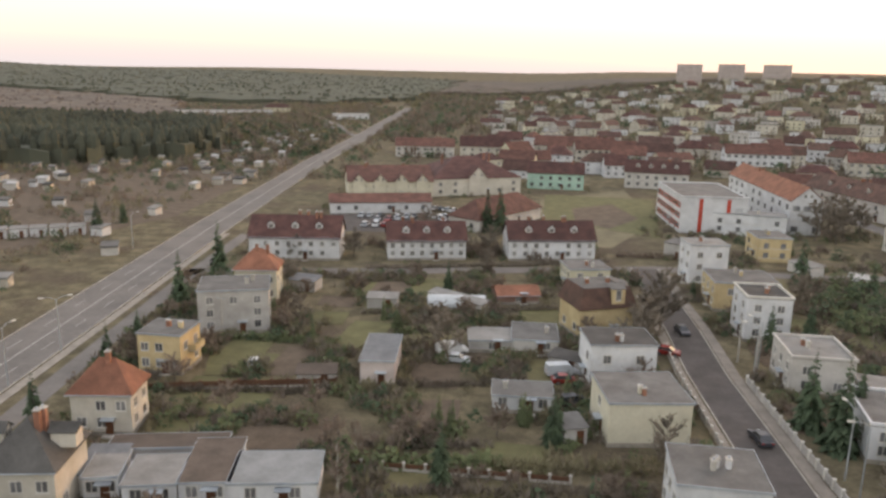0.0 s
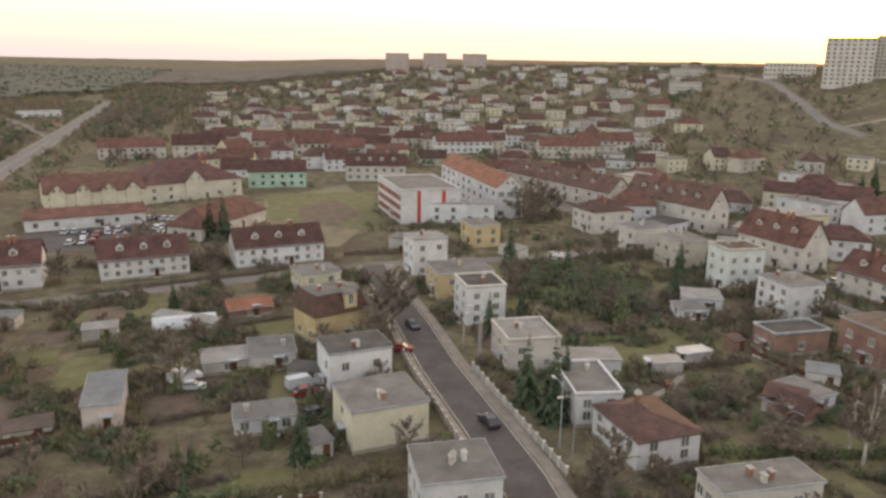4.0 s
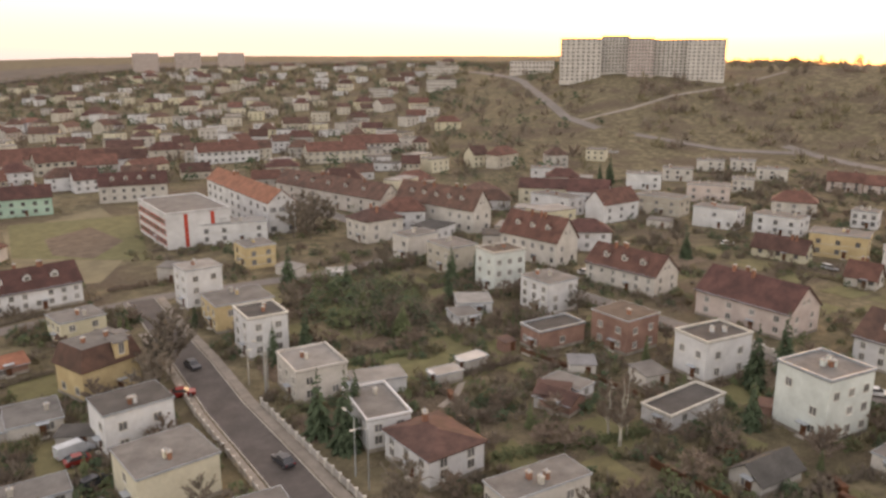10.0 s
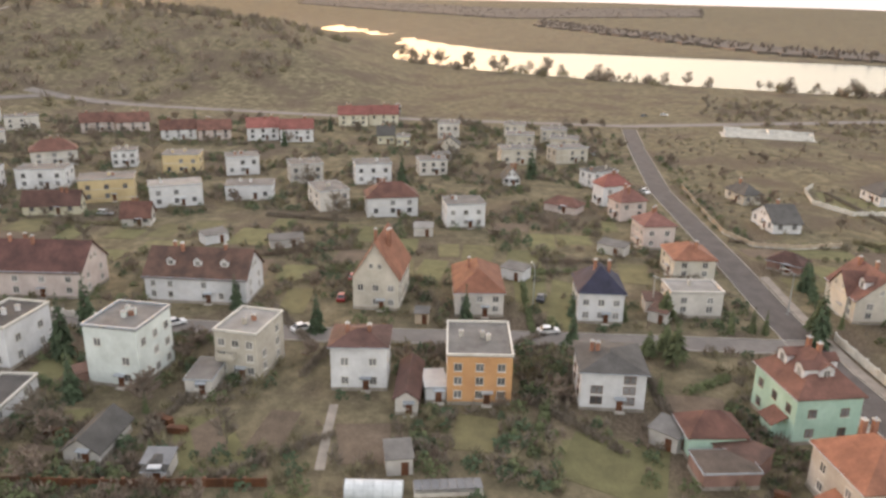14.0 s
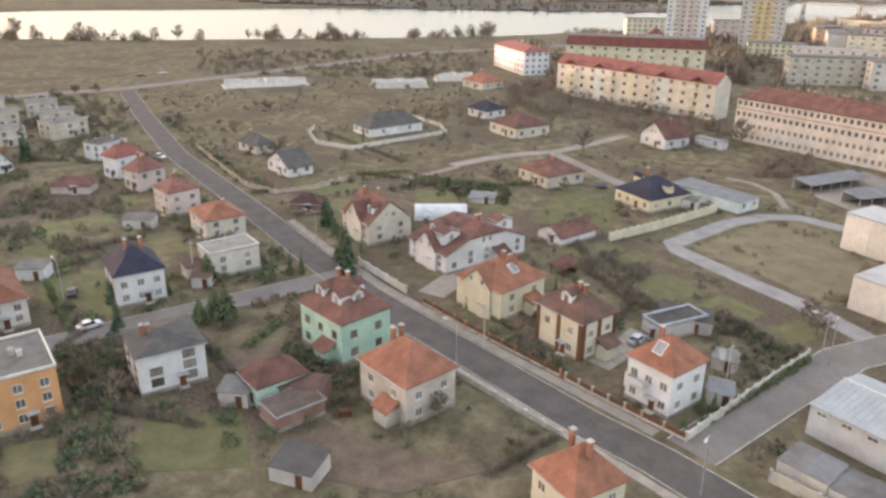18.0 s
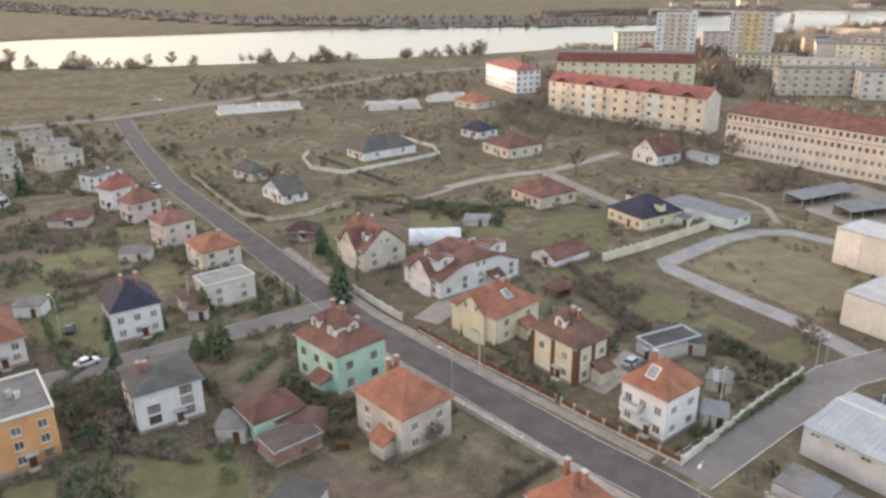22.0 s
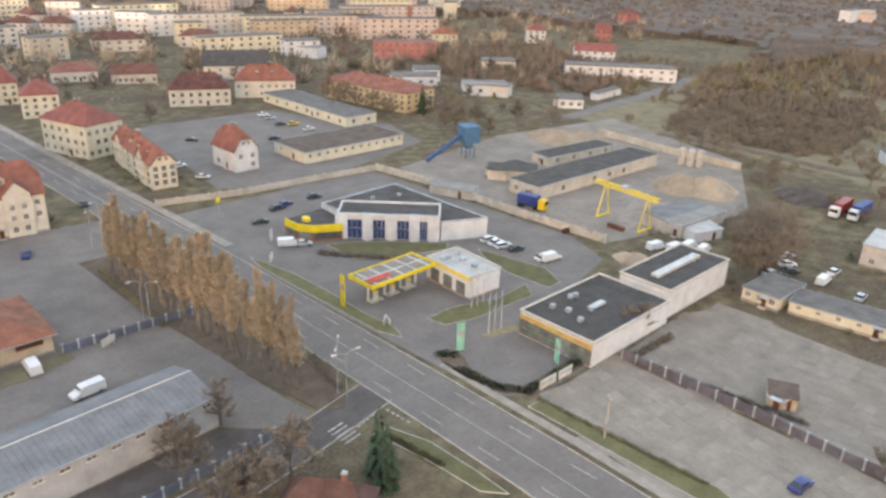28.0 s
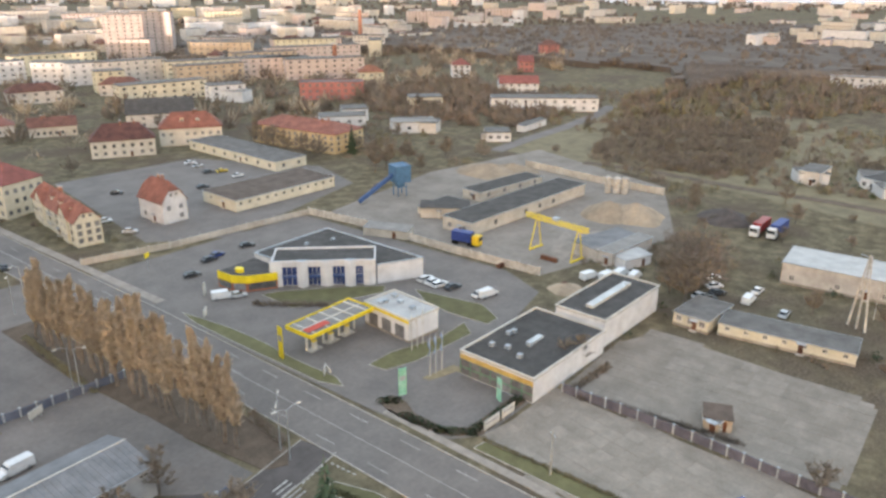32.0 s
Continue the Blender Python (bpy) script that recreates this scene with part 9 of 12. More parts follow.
def garden_plots(n, area, seed, turn):
    """Small mown lawns and dug beds between the houses, each its own plot."""
    r, k = random.Random(seed), 0
    old = mat("old_lawn", "625d42", "4f4b36", scale=0.3, fine=3, rough=1.0, bump=0.5)
    for i in range(n * 40):
        if k >= n:
            break
        x, y, w, d = r.uniform(area[0], area[1]), r.uniform(area[2], area[3]), r.uniform(5, 11), r.uniform(7, 16)
        m = pose(x, y, 0, 0, 0, turn + r.uniform(-6, 6))
        pts = [m @ Vector((sx * w / 2 * r.uniform(0.85, 1.1), sy * d / 2 * r.uniform(0.85, 1.1), 0)) for sx, sy in ((-1, -1), (1, -1), (1, 1), (-1, 1))]
        probe = pts + [(p + q) / 2 for p, q in zip(pts, pts[1:] + pts[:1])] + [m.translation]
        if math.hypot(x, y) < 68 or not all(free(p.x, p.y, 1.0) for p in probe):
            continue
        pts = [(p.x, p.y) for p in pts]
        if r.random() < 0.72:
            patch("lawn", pts, 0.0307 + 0.0013 * k, r.choice((GRASS, GRASS, old)), "small garden lawn, dull green after winter", "lawn")
            LOTS.append(pts)
        else:
            patch("flower_bed", pts, 0.0307 + 0.0013 * k, SOIL, "dug vegetable bed of bare brown soil", "bed")
        k += 1


garden_plots(44, (-45, 130, 60, 175), 3, -5)
garden_plots(46, (64, 205, -52, 130), 4, -95)
garden_plots(20, (55, 190, -130, -84), 5, 176)

# ---- vegetation ----
BARK = mat("bark", "6d655c", "504a43", rough=1.0, fine=6)
BIRCH = mat("birch_bark", "b9b4a8", "8d887d", rough=0.9, fine=4)
TWIG = mat("bare_twigs", "746c61", "5b544b", rough=1.0, spread=0.2)
TWIG_R = mat("reddish_twigs", "776b60", "5c5249", rough=1.0, spread=0.2)
POPLAR = mat("poplar_twigs", "9a8f7e", "827868", rough=1.0, spread=0.15)
NEEDLE = mat("spruce_needles", "48543f", "354030", rough=1.0, spread=0.25)
THUJA = mat("thuja_green", "5a6144", "444a34", rough=1.0, spread=0.25)
SCRUB = mat("dry_scrub", "767059", "5d5846", rough=1.0, spread=0.2)
FOREST = mat("pine_wood", "4c4e42", "393b32", scale=0.02, fine=0.12, rough=1.0)
WOODS_B = mat("bare_wood", "5d554d", "4a443e", scale=0.02, fine=0.15, rough=1.0)


def leaf_twig(g, p, q, w, s, rnd):
    """The finest spray of twigs, a narrow blade."""
    p, q = Vector(p), Vector(q)
    side = (q - p).cross(Vector((rnd.uniform(-1, 1), rnd.uniform(-1, 1), rnd.uniform(-1, 1)))).normalized() * w
    k = len(g.v)
    g.v.extend([tuple(p + side), tuple(p - side), tuple(q)])
    g.f.append((k, k + 1, k + 2))
    g.m.append(s)


def bare_tree_meshes(seed, h=9.0, spread=0.5, upright=0.3, trunk_m=BARK, twig_m=TWIG, twigs=8, branches=22, tw=0.035):
    rnd = random.Random(seed)
    t, c = Geo(), Geo()
    x = y = 0.0
    pts = []
    n = 7
    for i in range(n + 1):
        z = h * 0.8 * i / n
        pts.append(Vector((x, y, z)))
        x += rnd.uniform(-0.02, 0.02) * h
        y += rnd.uniform(-0.02, 0.02) * h
    for i in range(n):
        r0, r1 = 0.022 * h * (1 - i / (n + 1)), 0.022 * h * (1 - (i + 1) / (n + 1))
        t.tube(pts[i], pts[i + 1], r0, r1, trunk_m, 6)
    sb, st = c.slot(trunk_m), c.slot(twig_m)
    for b in range(branches):
        k = rnd.uniform(0.22, 0.98)
        i = min(int(k * n), n - 1)
        p = pts[i].lerp(pts[i + 1], k * n - i)
        a = rnd.uniform(0, 6.2832)
        L = h * spread * (1.05 - k * 0.75) * rnd.uniform(0.6, 1.1)
        d = Vector((math.cos(a), math.sin(a), upright + rnd.uniform(0, 0.7))).normalized()
        q = p + d * L * 0.55
        r = q + (d + Vector((rnd.uniform(-0.4, 0.4), rnd.uniform(-0.4, 0.4), 0.35))).normalized() * L * 0.5
        c.tube(p, q, 0.008 * h * (1.1 - k), 0.005 * h * (1.1 - k), trunk_m, 3)
        c.tube(q, r, 0.005 * h * (1.1 - k), 0.02, trunk_m, 3)
        for s in range(twigs):
            f = rnd.uniform(0.25, 1.0)
            o = p.lerp(q, f / 0.55) if f < 0.55 else q.lerp(r, (f - 0.55) / 0.45)
            e = o + (d + Vector((rnd.uniform(-1, 1), rnd.uniform(-1, 1), rnd.uniform(-0.2, 1.0)))).normalized() * L * rnd.uniform(0.18, 0.4)
            leaf_twig(c, o, e, tw * 1.5, st, rnd)
            for u in range(3):
                m = o.lerp(e, rnd.uniform(0.3, 0.95))
                leaf_twig(c, m, m + Vector((rnd.uniform(-1, 1), rnd.uniform(-1, 1), rnd.uniform(-0.2, 1))).normalized() * L * 0.2, tw * 1.3, st, rnd)
    return t.mesh("trunk"), c.mesh("crown")


def conifer_meshes(seed, h=10.0, r=2.2, material=NEEDLE, layers=16, per=22, base=0.06):
    rnd = random.Random(seed)
    t, c = Geo(), Geo()
    t.tube((0, 0, 0), (0, 0, h * 0.97), 0.02 * h, 0.02, BARK, 6)
    s = c.slot(material)
    for i in range(layers):
        k = i / (layers - 1)
        z = h * (base + (0.97 - base) * k)
        R = r * (1 - k) ** 0.8 * rnd.uniform(0.85, 1.1) + 0.12
        for j in range(max(5, int(per * (1 - k * 0.75)))):
            a = rnd.uniform(0, 6.2832)
            L = R * rnd.uniform(0.6, 1.12)
            w = 0.16 * R + 0.14
            zz = z + rnd.uniform(-0.03, 0.03) * h
            ca, sa = math.cos(a), math.sin(a)
            v = len(c.v)
            c.v.extend([(0.1 * ca, 0.1 * sa, zz + 0.14 * L), (L * 0.6 * ca - w * sa, L * 0.6 * sa + w * ca, zz - 0.02 * L), (L * ca, L * sa, zz - 0.3 * L), (L * 0.6 * ca + w * sa, L * 0.6 * sa - w * ca, zz - 0.02 * L), (L * 0.55 * ca, L * 0.55 * sa, zz - 0.3 * L)])
            c.f.extend([(v, v + 1, v + 2, v + 3), (v + 1, v + 4, v + 3)])
            c.m.extend([s, s])
    return t.mesh("trunk"), c.mesh("crown")


def bush_geo(g, x, y, z, r, h, material, rnd, n=16):
    s, q = g.slot(material), 1.0
    if r > 1.5 and math.hypot(x, y) < 380:
        n, q = int(n * 2.4), 1.3 / r if r > 2.6 else 0.6
    for i in range(n):
        a, b = rnd.uniform(0, 6.2832), rnd.uniform(0.0, 1.0)
        d = Vector((math.cos(a) * math.sqrt(1 - b * b) * r, math.sin(a) * math.sqrt(1 - b * b) * r, b * h))
        o = Vector((x, y, z + 0.05)) + d * rnd.uniform(0.55, 1.0)
        if material in (THUJA, NEEDLE, GRASS):
            u = Vector((rnd.uniform(-1, 1), rnd.uniform(-1, 1), rnd.uniform(-0.3, 1))).normalized() * r * 0.3 * q
            v = u.orthogonal().normalized() * r * 0.2 * q
        else:
            u = (d.normalized() + Vector((rnd.uniform(-0.6, 0.6), rnd.uniform(-0.6, 0.6), rnd.uniform(0.0, 0.9)))).normalized() * r * 0.5 * q
            v = u.cross(Vector((rnd.uniform(-1, 1), rnd.uniform(-1, 1), rnd.uniform(-1, 1)))).normalized() * r * 0.12 * q
        k = len(g.v)
        g.v.extend([tuple(o - u + v), tuple(o - u * 0.6 - v), tuple(o + u)])
        g.f.append((k, k + 1, k + 2))
        g.m.append(s)


LIB = {
    "bare": [bare_tree_meshes(10 + i, 9, 0.52, 0.3, twigs=13, branches=32, tw=0.065) for i in range(5)],
    "fruit": [bare_tree_meshes(30 + i, 5.0, 0.62, 0.2, twig_m=TWIG_R, twigs=11, branches=26, tw=0.06) for i in range(5)],
    "birch": [bare_tree_meshes(50 + i, 14, 0.28, 0.5, BIRCH, TWIG_R, twigs=14, branches=44, tw=0.045) for i in range(2)],
    "poplar": [bare_tree_meshes(60 + i, 16, 0.2, 2.6, BARK, POPLAR, twigs=20, branches=150, tw=0.07) for i in range(4)],
    "spruce": [conifer_meshes(70 + i, 11, 2.4) for i in range(3)],
    "thuja": [conifer_meshes(80 + i, 4.2, 0.75, THUJA, 14, 18, 0.02) for i in range(3)],
    "pine": [conifer_meshes(90 + i, 9, 3.0, THUJA, 12, 26, 0.22) for i in range(2)],
}
NAMES = {"bare": ("bare_tree", "leafless deciduous tree with grey-brown twigs", "tree"), "fruit": ("fruit_tree", "small leafless fruit tree in a garden", "tree"), "birch": ("birch_tree", "tall leafless birch with a pale trunk", "tree"),
         "poplar": ("poplar_tree", "tall columnar poplar, leafless and brown", "tree"), "spruce": ("spruce_tree", "dark green spruce tree", "tree"), "thuja": ("thuja", "slim evergreen garden thuja", "shrub"), "pine": ("pine_tree", "broad green pine tree", "tree")}


def tree(kind, x, y, size=1.0, seed=0, group=""):
    rnd = random.Random(seed * 7 + int(x * 13 + y * 7))
    t, c = LIB[kind][rnd.randrange(len(LIB[kind]))]
    nm, lab, cat = NAMES[kind]
    ob = new(nm, t)
    ob.matrix_basis = pose(x, y, ground_z(x, y) - 0.05, 0, 0, rnd.uniform(0, 360)) @ Matrix.Diagonal((size, size, size * rnd.uniform(0.92, 1.08), 1))
    tagged(ob, lab, cat, group)
    part("crown", c, ob)
    return ob


rnd = random.Random(42)
for i in range(26):
    k = i / 25
    tree("poplar", -64.3 - 1.2 * k + rnd.uniform(-0.6, 0.6), -155.5 + 64 * k, rnd.uniform(1.22, 1.45), i, "row of poplars along the avenue")
tree("spruce", -52.2, 144.7, 1.05, 0)
tree("spruce", -52.9, 173.5, 1.15, 1)
tree("spruce", -53.2, 91.9, 0.8, 2)
tree("spruce", -53.0, 113.3, 0.7, 3)
tree("spruce", -54.4, 128.8, 0.5, 4)
tree("spruce", 15.1, 89.9, 0.55, 5)
tree("spruce", 13.2, 224.9, 1.3, 6)
tree("spruce", 17.0, 223.7, 1.3, 7)
tree("spruce", 51.9, 89.7, 1.0, 8)
tree("spruce", 142.9, 39.6, 0.75, 9)
tree("spruce", 127.9, -73.1, 1.05, 10)
tree("spruce", 35.4, -256.9, 1.1, 11)
tree("spruce", 19.1, -251.1, 0.95, 12)
tree("spruce", 2.5, -250.4, 1.0, 13)
tree("spruce", -59.9, -63.3, 1.0, 14)
tree("spruce", -98.3, 210.7, 1.0, 15)
tree("spruce", -97.9, 227.4, 0.7, 16)
tree("spruce", 270.2, 228.0, 1.0, 17)
tree("spruce", 281.9, 231.1, 1.0, 18)
tree("spruce", 190.2, 126.6, 1.0, 19)
tree("spruce", 286.2, 235.4, 1.2, 20)
tree("spruce", -227.6, -223.0, 0.9, 21)
tree("spruce", 57.1, 96.0, 0.9, 22)
tree("spruce", 57.8, 126.5, 0.8, 23)
tree("spruce", 141.0, -28.9, 0.6, 24)
tree("spruce", 54.1, 157.5, 0.5, 25)
tree("spruce", 56.6, 132.4, 0.5, 26)
tree("spruce", 65.5, 128.3, 0.9, 27)
tree("spruce", 132.3, 21.6, 0.8, 28)
tree("thuja", 11.3, 97.1, 1.0, 29)
tree("thuja", 12.5, 97.1, 0.9, 30)
tree("thuja", -0.1, 92.8, 1.0, 31)
tree("thuja", 1.3, 93.7, 0.9, 32)
tree("thuja", -0.9, 93.6, 0.8, 33)
tree("thuja", 34.2, 98.7, 1.1, 34)
tree("thuja", 34.6, 96.9, 1.1, 35)
tree("thuja", 140.6, -7.2, 1.6, 36)
tree("thuja", 99.4, -82.9, 1.0, 37)
tree("thuja", 51.4, -89.3, 1.0, 38)
tree("thuja", 50.7, -91.2, 0.9, 39)
tree("thuja", 50.8, -84.2, 0.8, 40)
tree("thuja", 59.3, 117.9, 1.2, 41)
tree("thuja", 62.8, 111.2, 1.4, 42)
tree("thuja", 142.9, -7.2, 1.5, 43)
tree("thuja", 34.6, 104.4, 1.0, 44)
tree("thuja", 138.8, -39.0, 1.2, 45)
tree("pine", 124.1, -42.9, 0.8, 46)
tree("pine", 122.4, -39.4, 0.7, 47)
tree("pine", -8.2, 133.8, 0.5, 48)
tree("pine", 139.5, -47.4, 0.8, 49)
tree("birch", 85.1, 65.6, 0.95, 50)
tree("birch", 85.8, 68.4, 0.85, 51)
tree("birch", 88.6, 67.0, 0.9, 52)
tree("birch", -10.2, 83.8, 0.5, 53)
tree("birch", -11.4, 77.1, 0.6, 54)
tree("bare", 40.7, 134.3, 1.5, 55)
tree("bare", 37.9, 132.7, 1.1, 56)
tree("bare", 45.5, 146.3, 1.2, 57)
tree("bare", 37.5, 133.0, 1.1, 58)
tree("bare", 20.8, -127.9, 1.1, 59)
tree("bare", 19.7, -129.0, 1.1, 60)
tree("bare", -165.9, -55.7, 1.6, 61)
tree("bare", -170.1, -61.1, 1.4, 62)
tree("bare", -174.0, -55.9, 1.3, 63)
tree("bare", -50.7, -72.4, 1.3, 64)
tree("bare", -45.6, -72.8, 1.2, 65)
tree("bare", -40.2, -72.2, 1.1, 66)
tree("bare", -24.1, -73, 1.2, 67)
tree("bare", -21.4, -72.8, 1.0, 68)
tree("bare", -43.3, -89.9, 0.9, 69)
tree("bare", -51.2, -91.0, 1.0, 70)
tree("bare", -40.7, -82.6, 1.2, 71)
tree("bare", -44.3, -72, 1.2, 72)
tree("bare", 54.4, -127.6, 0.7, 73)
tree("bare", 73.1, -56.7, 0.6, 74)
tree("bare", 56.9, -130.0, 0.7, 75)
tree("bare", 93.8, 28.9, 0.7, 76)
tree("bare", -3.9, 215.4, 1.2, 77)
tree("bare", -36.6, 186.1, 0.9, 78)
tree("bare", 12.5, 196.5, 1.1, 79)
tree("bare", -23.1, 190.3, 1.0, 80)
tree("bare", 111.4, 222.5, 1.6, 81)
tree("bare", 124.4, 237.8, 1.6, 82)
tree("bare", 122.7, 228.3, 1.5, 83)
tree("bare", 115.2, 217.5, 1.4, 84)
tree("bare", 128.6, 230.3, 1.4, 85)
tree("bare", -120.9, -62.9, 0.9, 86)
tree("bare", -124.9, -61.3, 0.8, 87)
tree("bare", -211.7, -195.2, 1.6, 88)
tree("bare", -217.5, -194.8, 1.6, 89)
tree("bare", -269.1, -126.6, 1.0, 90)
tree("bare", -215.1, -270.1, 1.3, 91)
tree("bare", -217.9, -261.2, 1.2, 92)
tree("bare", -209.0, -253.8, 1.3, 93)
tree("bare", -209.7, -243.9, 1.3, 94)
tree("bare", -210.5, -234.4, 1.3, 95)
tree("bare", -212.6, -226.6, 1.2, 96)
# trees along the near bank of the river
bank = random.Random(8)
for p, q in zip([(865, 30), (770, 8), (700, -32), (662, -80), (645, -128), (596, -195), (545, -258), (495, -330)], [(770, 8), (700, -32), (662, -80), (645, -128), (596, -195), (545, -258), (495, -330), (466, -400)]):
    for i in range(5):
        k = bank.random()
        x, y = p[0] + (q[0] - p[0]) * k - bank.uniform(2, 18), p[1] + (q[1] - p[1]) * k + bank.uniform(-4, 8)
        tree("bare", x, y, bank.uniform(0.9, 2.0), int(x + y), "trees along the river bank")
# trees on the crest of the hill
for i in range(34):
    az, q = radians(bank.uniform(56, 78)), bank.uniform(640, 760)
    tree("bare", q * math.sin(az), q * math.cos(az), bank.uniform(0.7, 1.3), i, "trees on the crest of the hill")
# gardens: fruit trees, bare trees and thujas wherever there is room
made = 0
for i in range(4000):
    x, y = rnd.uniform(-60, 135), rnd.uniform(30, 175)
    if made < 180 and math.hypot(x, y) > 62 and free(x, y, 1.6):
        tree(rnd.choice(("fruit", "fruit", "fruit", "bare", "fruit", "thuja", "spruce" if rnd.random() < 0.4 else "fruit")), x, y, rnd.uniform(0.7, 1.2), i)
        made += 1
made = 0
for i in range(4000):
    x, y = rnd.uniform(60, 390), rnd.uniform(-110, 230)
    if made < 140 and math.hypot(x, y) > 80 and math.degrees(math.atan2(x, y)) > 52 and free(x, y, 1.6):
        tree(rnd.choice(("fruit", "fruit", "bare", "fruit", "thuja", "spruce" if rnd.random() < 0.3 else "fruit")), x, y, rnd.uniform(0.7, 1.2), i)
        made += 1
made = 0
for i in range(2500):
    x, y = rnd.uniform(60, 330), rnd.uniform(-300, -90)
    if made < 45 and free(x, y, 2.0):
        tree(rnd.choice(("fruit", "bare", "fruit", "thuja")), x, y, rnd.uniform(0.5, 0.95), i)
        made += 1
made = 0
for i in range(3000):
    x, y = rnd.uniform(-340, -95), rnd.uniform(-330, 10)
    if made < 70 and free(x, y, 3.0) and (x < -205 or y > -20 or rnd.random() < 0.12):
        tree(rnd.choice(("bare", "bare", "fruit")), x, y, rnd.uniform(0.6, 1.1), i)
        made += 1
made = 0
for i in range(3000):
    x, y = rnd.uniform(-110, 260), rnd.uniform(-560, -190)
    if made < 60 and free(x, y, 2.0) and abs(x + 87) > 12:
        tree(rnd.choice(("bare", "bare", "birch", "fruit")), x, y, rnd.uniform(0.8, 1.3), i)
        made += 1


def scrub(name, n, area, label, hmin, hmax, mats, seed, keep, per=14, cat="shrubs"):
    """Undergrowth too dense to count, as one mesh."""
    r, g, k = random.Random(seed), Geo(), 0
    for i in range(n * 10):
        if k >= n:
            break
        x, y = r.uniform(area[0], area[1]), r.uniform(area[2], area[3])
        if keep(x, y, r):
            h = r.uniform(hmin, hmax)
            bush_geo(g, x, y, ground_z(x, y), h * r.uniform(0.5, 0.9), h, r.choice(mats), r, int(per * 2.1))
            k += 1
    return tagged(new(name, g.mesh(name)), label, cat, kind="stuff")


def patchy(x, y, s=0.05, o=0.0):
    return noise.noise((x * s, y * s, o)) > 0.0


scrub("garden_shrubs", 4600, (-60, 135, 40, 178), "leafless shrubs and hedges between the gardens", 0.7, 2.3, (SCRUB, TWIG, TWIG_R, TWIG, SCRUB, THUJA, NEEDLE), 1, lambda x, y, r: math.hypot(x, y) > 58 and patchy(x, y, 0.09, 1) and free(x, y, 0.8))
scrub("garden_shrubs", 6000, (60, 390, -70, 240), "leafless shrubs and hedges between the houses", 0.7, 2.3, (SCRUB, TWIG, TWIG_R, TWIG, SCRUB, THUJA, NEEDLE), 2, lambda x, y, r: math.hypot(x, y) > 75 and patchy(x, y, 0.06, 3) and free(x, y, 0.8))
r, g = random.Random(11), Geo()
for bx, by, rot, w, d in FOOT:
    if not 60 < math.hypot(bx, by) < 330 or rot == 777 or w > 40:
        continue
    for i in range(int((w + d) * 0.4)):
        sx, sy = (r.choice((-1, 1)) * (w / 2 + r.uniform(1.0, 4.0)), r.uniform(-d / 2 - 3, d / 2 + 3)) if r.random() < 0.5 else (r.uniform(-w / 2 - 3, w / 2 + 3), r.choice((-1, 1)) * (d / 2 + r.uniform(1.0, 4.0)))
        p = pose(bx, by, 0, 0, 0, rot) @ Vector((sx, sy, 0))
        if free(p.x, p.y, 0.8):
            h = r.uniform(0.6, 2.3)
            bush_geo(g, p.x, p.y, ground_z(p.x, p.y), h * r.uniform(0.45, 0.8), h, r.choice((THUJA, NEEDLE, TWIG, TWIG_R, SCRUB)), r, 26)
tagged(new("foundation_shrubs", g.mesh("foundation_shrubs")), "dark evergreen and leafless shrubs round the houses", "shrubs", kind="stuff")
scrub("meadow_shrubs", 1500, (60, 380, -330, -85), "low scrub and dry weeds on vacant plots", 0.4, 1.4, (SCRUB, TWIG, TWIG_R), 3, lambda x, y, r: patchy(x, y, 0.04, 5) and free(x, y, 1.0))
scrub("thicket", 1200, (-460, -205, -330, 20), "dense brown thicket of leafless scrub", 1.2, 3.8, (TWIG, TWIG_R, SCRUB), 4, lambda x, y, r: x < -225 - 0.25 * (y + 150) * 0.4 and noise.noise((x * 0.012, y * 0.012, 1)) > -0.05 and free(x, y, 2), 12, "thicket")
scrub("bank_shrubs", 420, (380, 760, -520, 120), "leafless trees and scrub on the river bank", 2.0, 7.0, (TWIG, TWIG_R, SCRUB), 5, lambda x, y, r: 3 < river_gap(x, y) < 26 and noise.noise((x * 0.02, y * 0.02, 2)) > -0.1 and free(x, y, 2), 14, "bank scrub")
scrub("hill_shrubs", 1000, (300, 900, 90, 620), "leafless woodland and scrub covering the hill", 2.0, 7.0, (TWIG, TWIG_R, SCRUB), 6, lambda x, y, r: 51 < math.degrees(math.atan2(x, y)) < 86 and math.hypot(x, y) > 465 and noise.noise((x * 0.008, y * 0.008, 4)) > -0.12 and free(x, y, 3), 12, "hill scrub")
PINES = [(-430, 330), (-201, 343), (-166, 366), (-136, 396), (-133, 440), (-152, 520), (-180, 565), (-300, 575), (-560, 640), (-640, 420)]
scrub("allotment_shrubs", 6500, (-420, -40, 120, 1100), "bare fruit trees and shrubs of the allotments", 1.2, 4.0, (TWIG, TWIG_R, SCRUB, NEEDLE), 7, lambda x, y, r: (x < -92 or y > 330) and y < 1000 and not inside(PINES, x, y) and free(x, y, 1.5), 12, "allotment shrubs")
scrub("slope_trees", 7500, (-80, 1300, 200, 1900), "leafless garden trees among the houses of the far slope", 2.5, 8.0, (TWIG, TWIG_R, SCRUB, NEEDLE), 8, lambda x, y, r: -3 < math.degrees(math.atan2(x, y)) < 50 and 240 < math.hypot(x, y) < 1850 and (x > 135 or y > 345) and free(x, y, 2), 10, "garden trees")
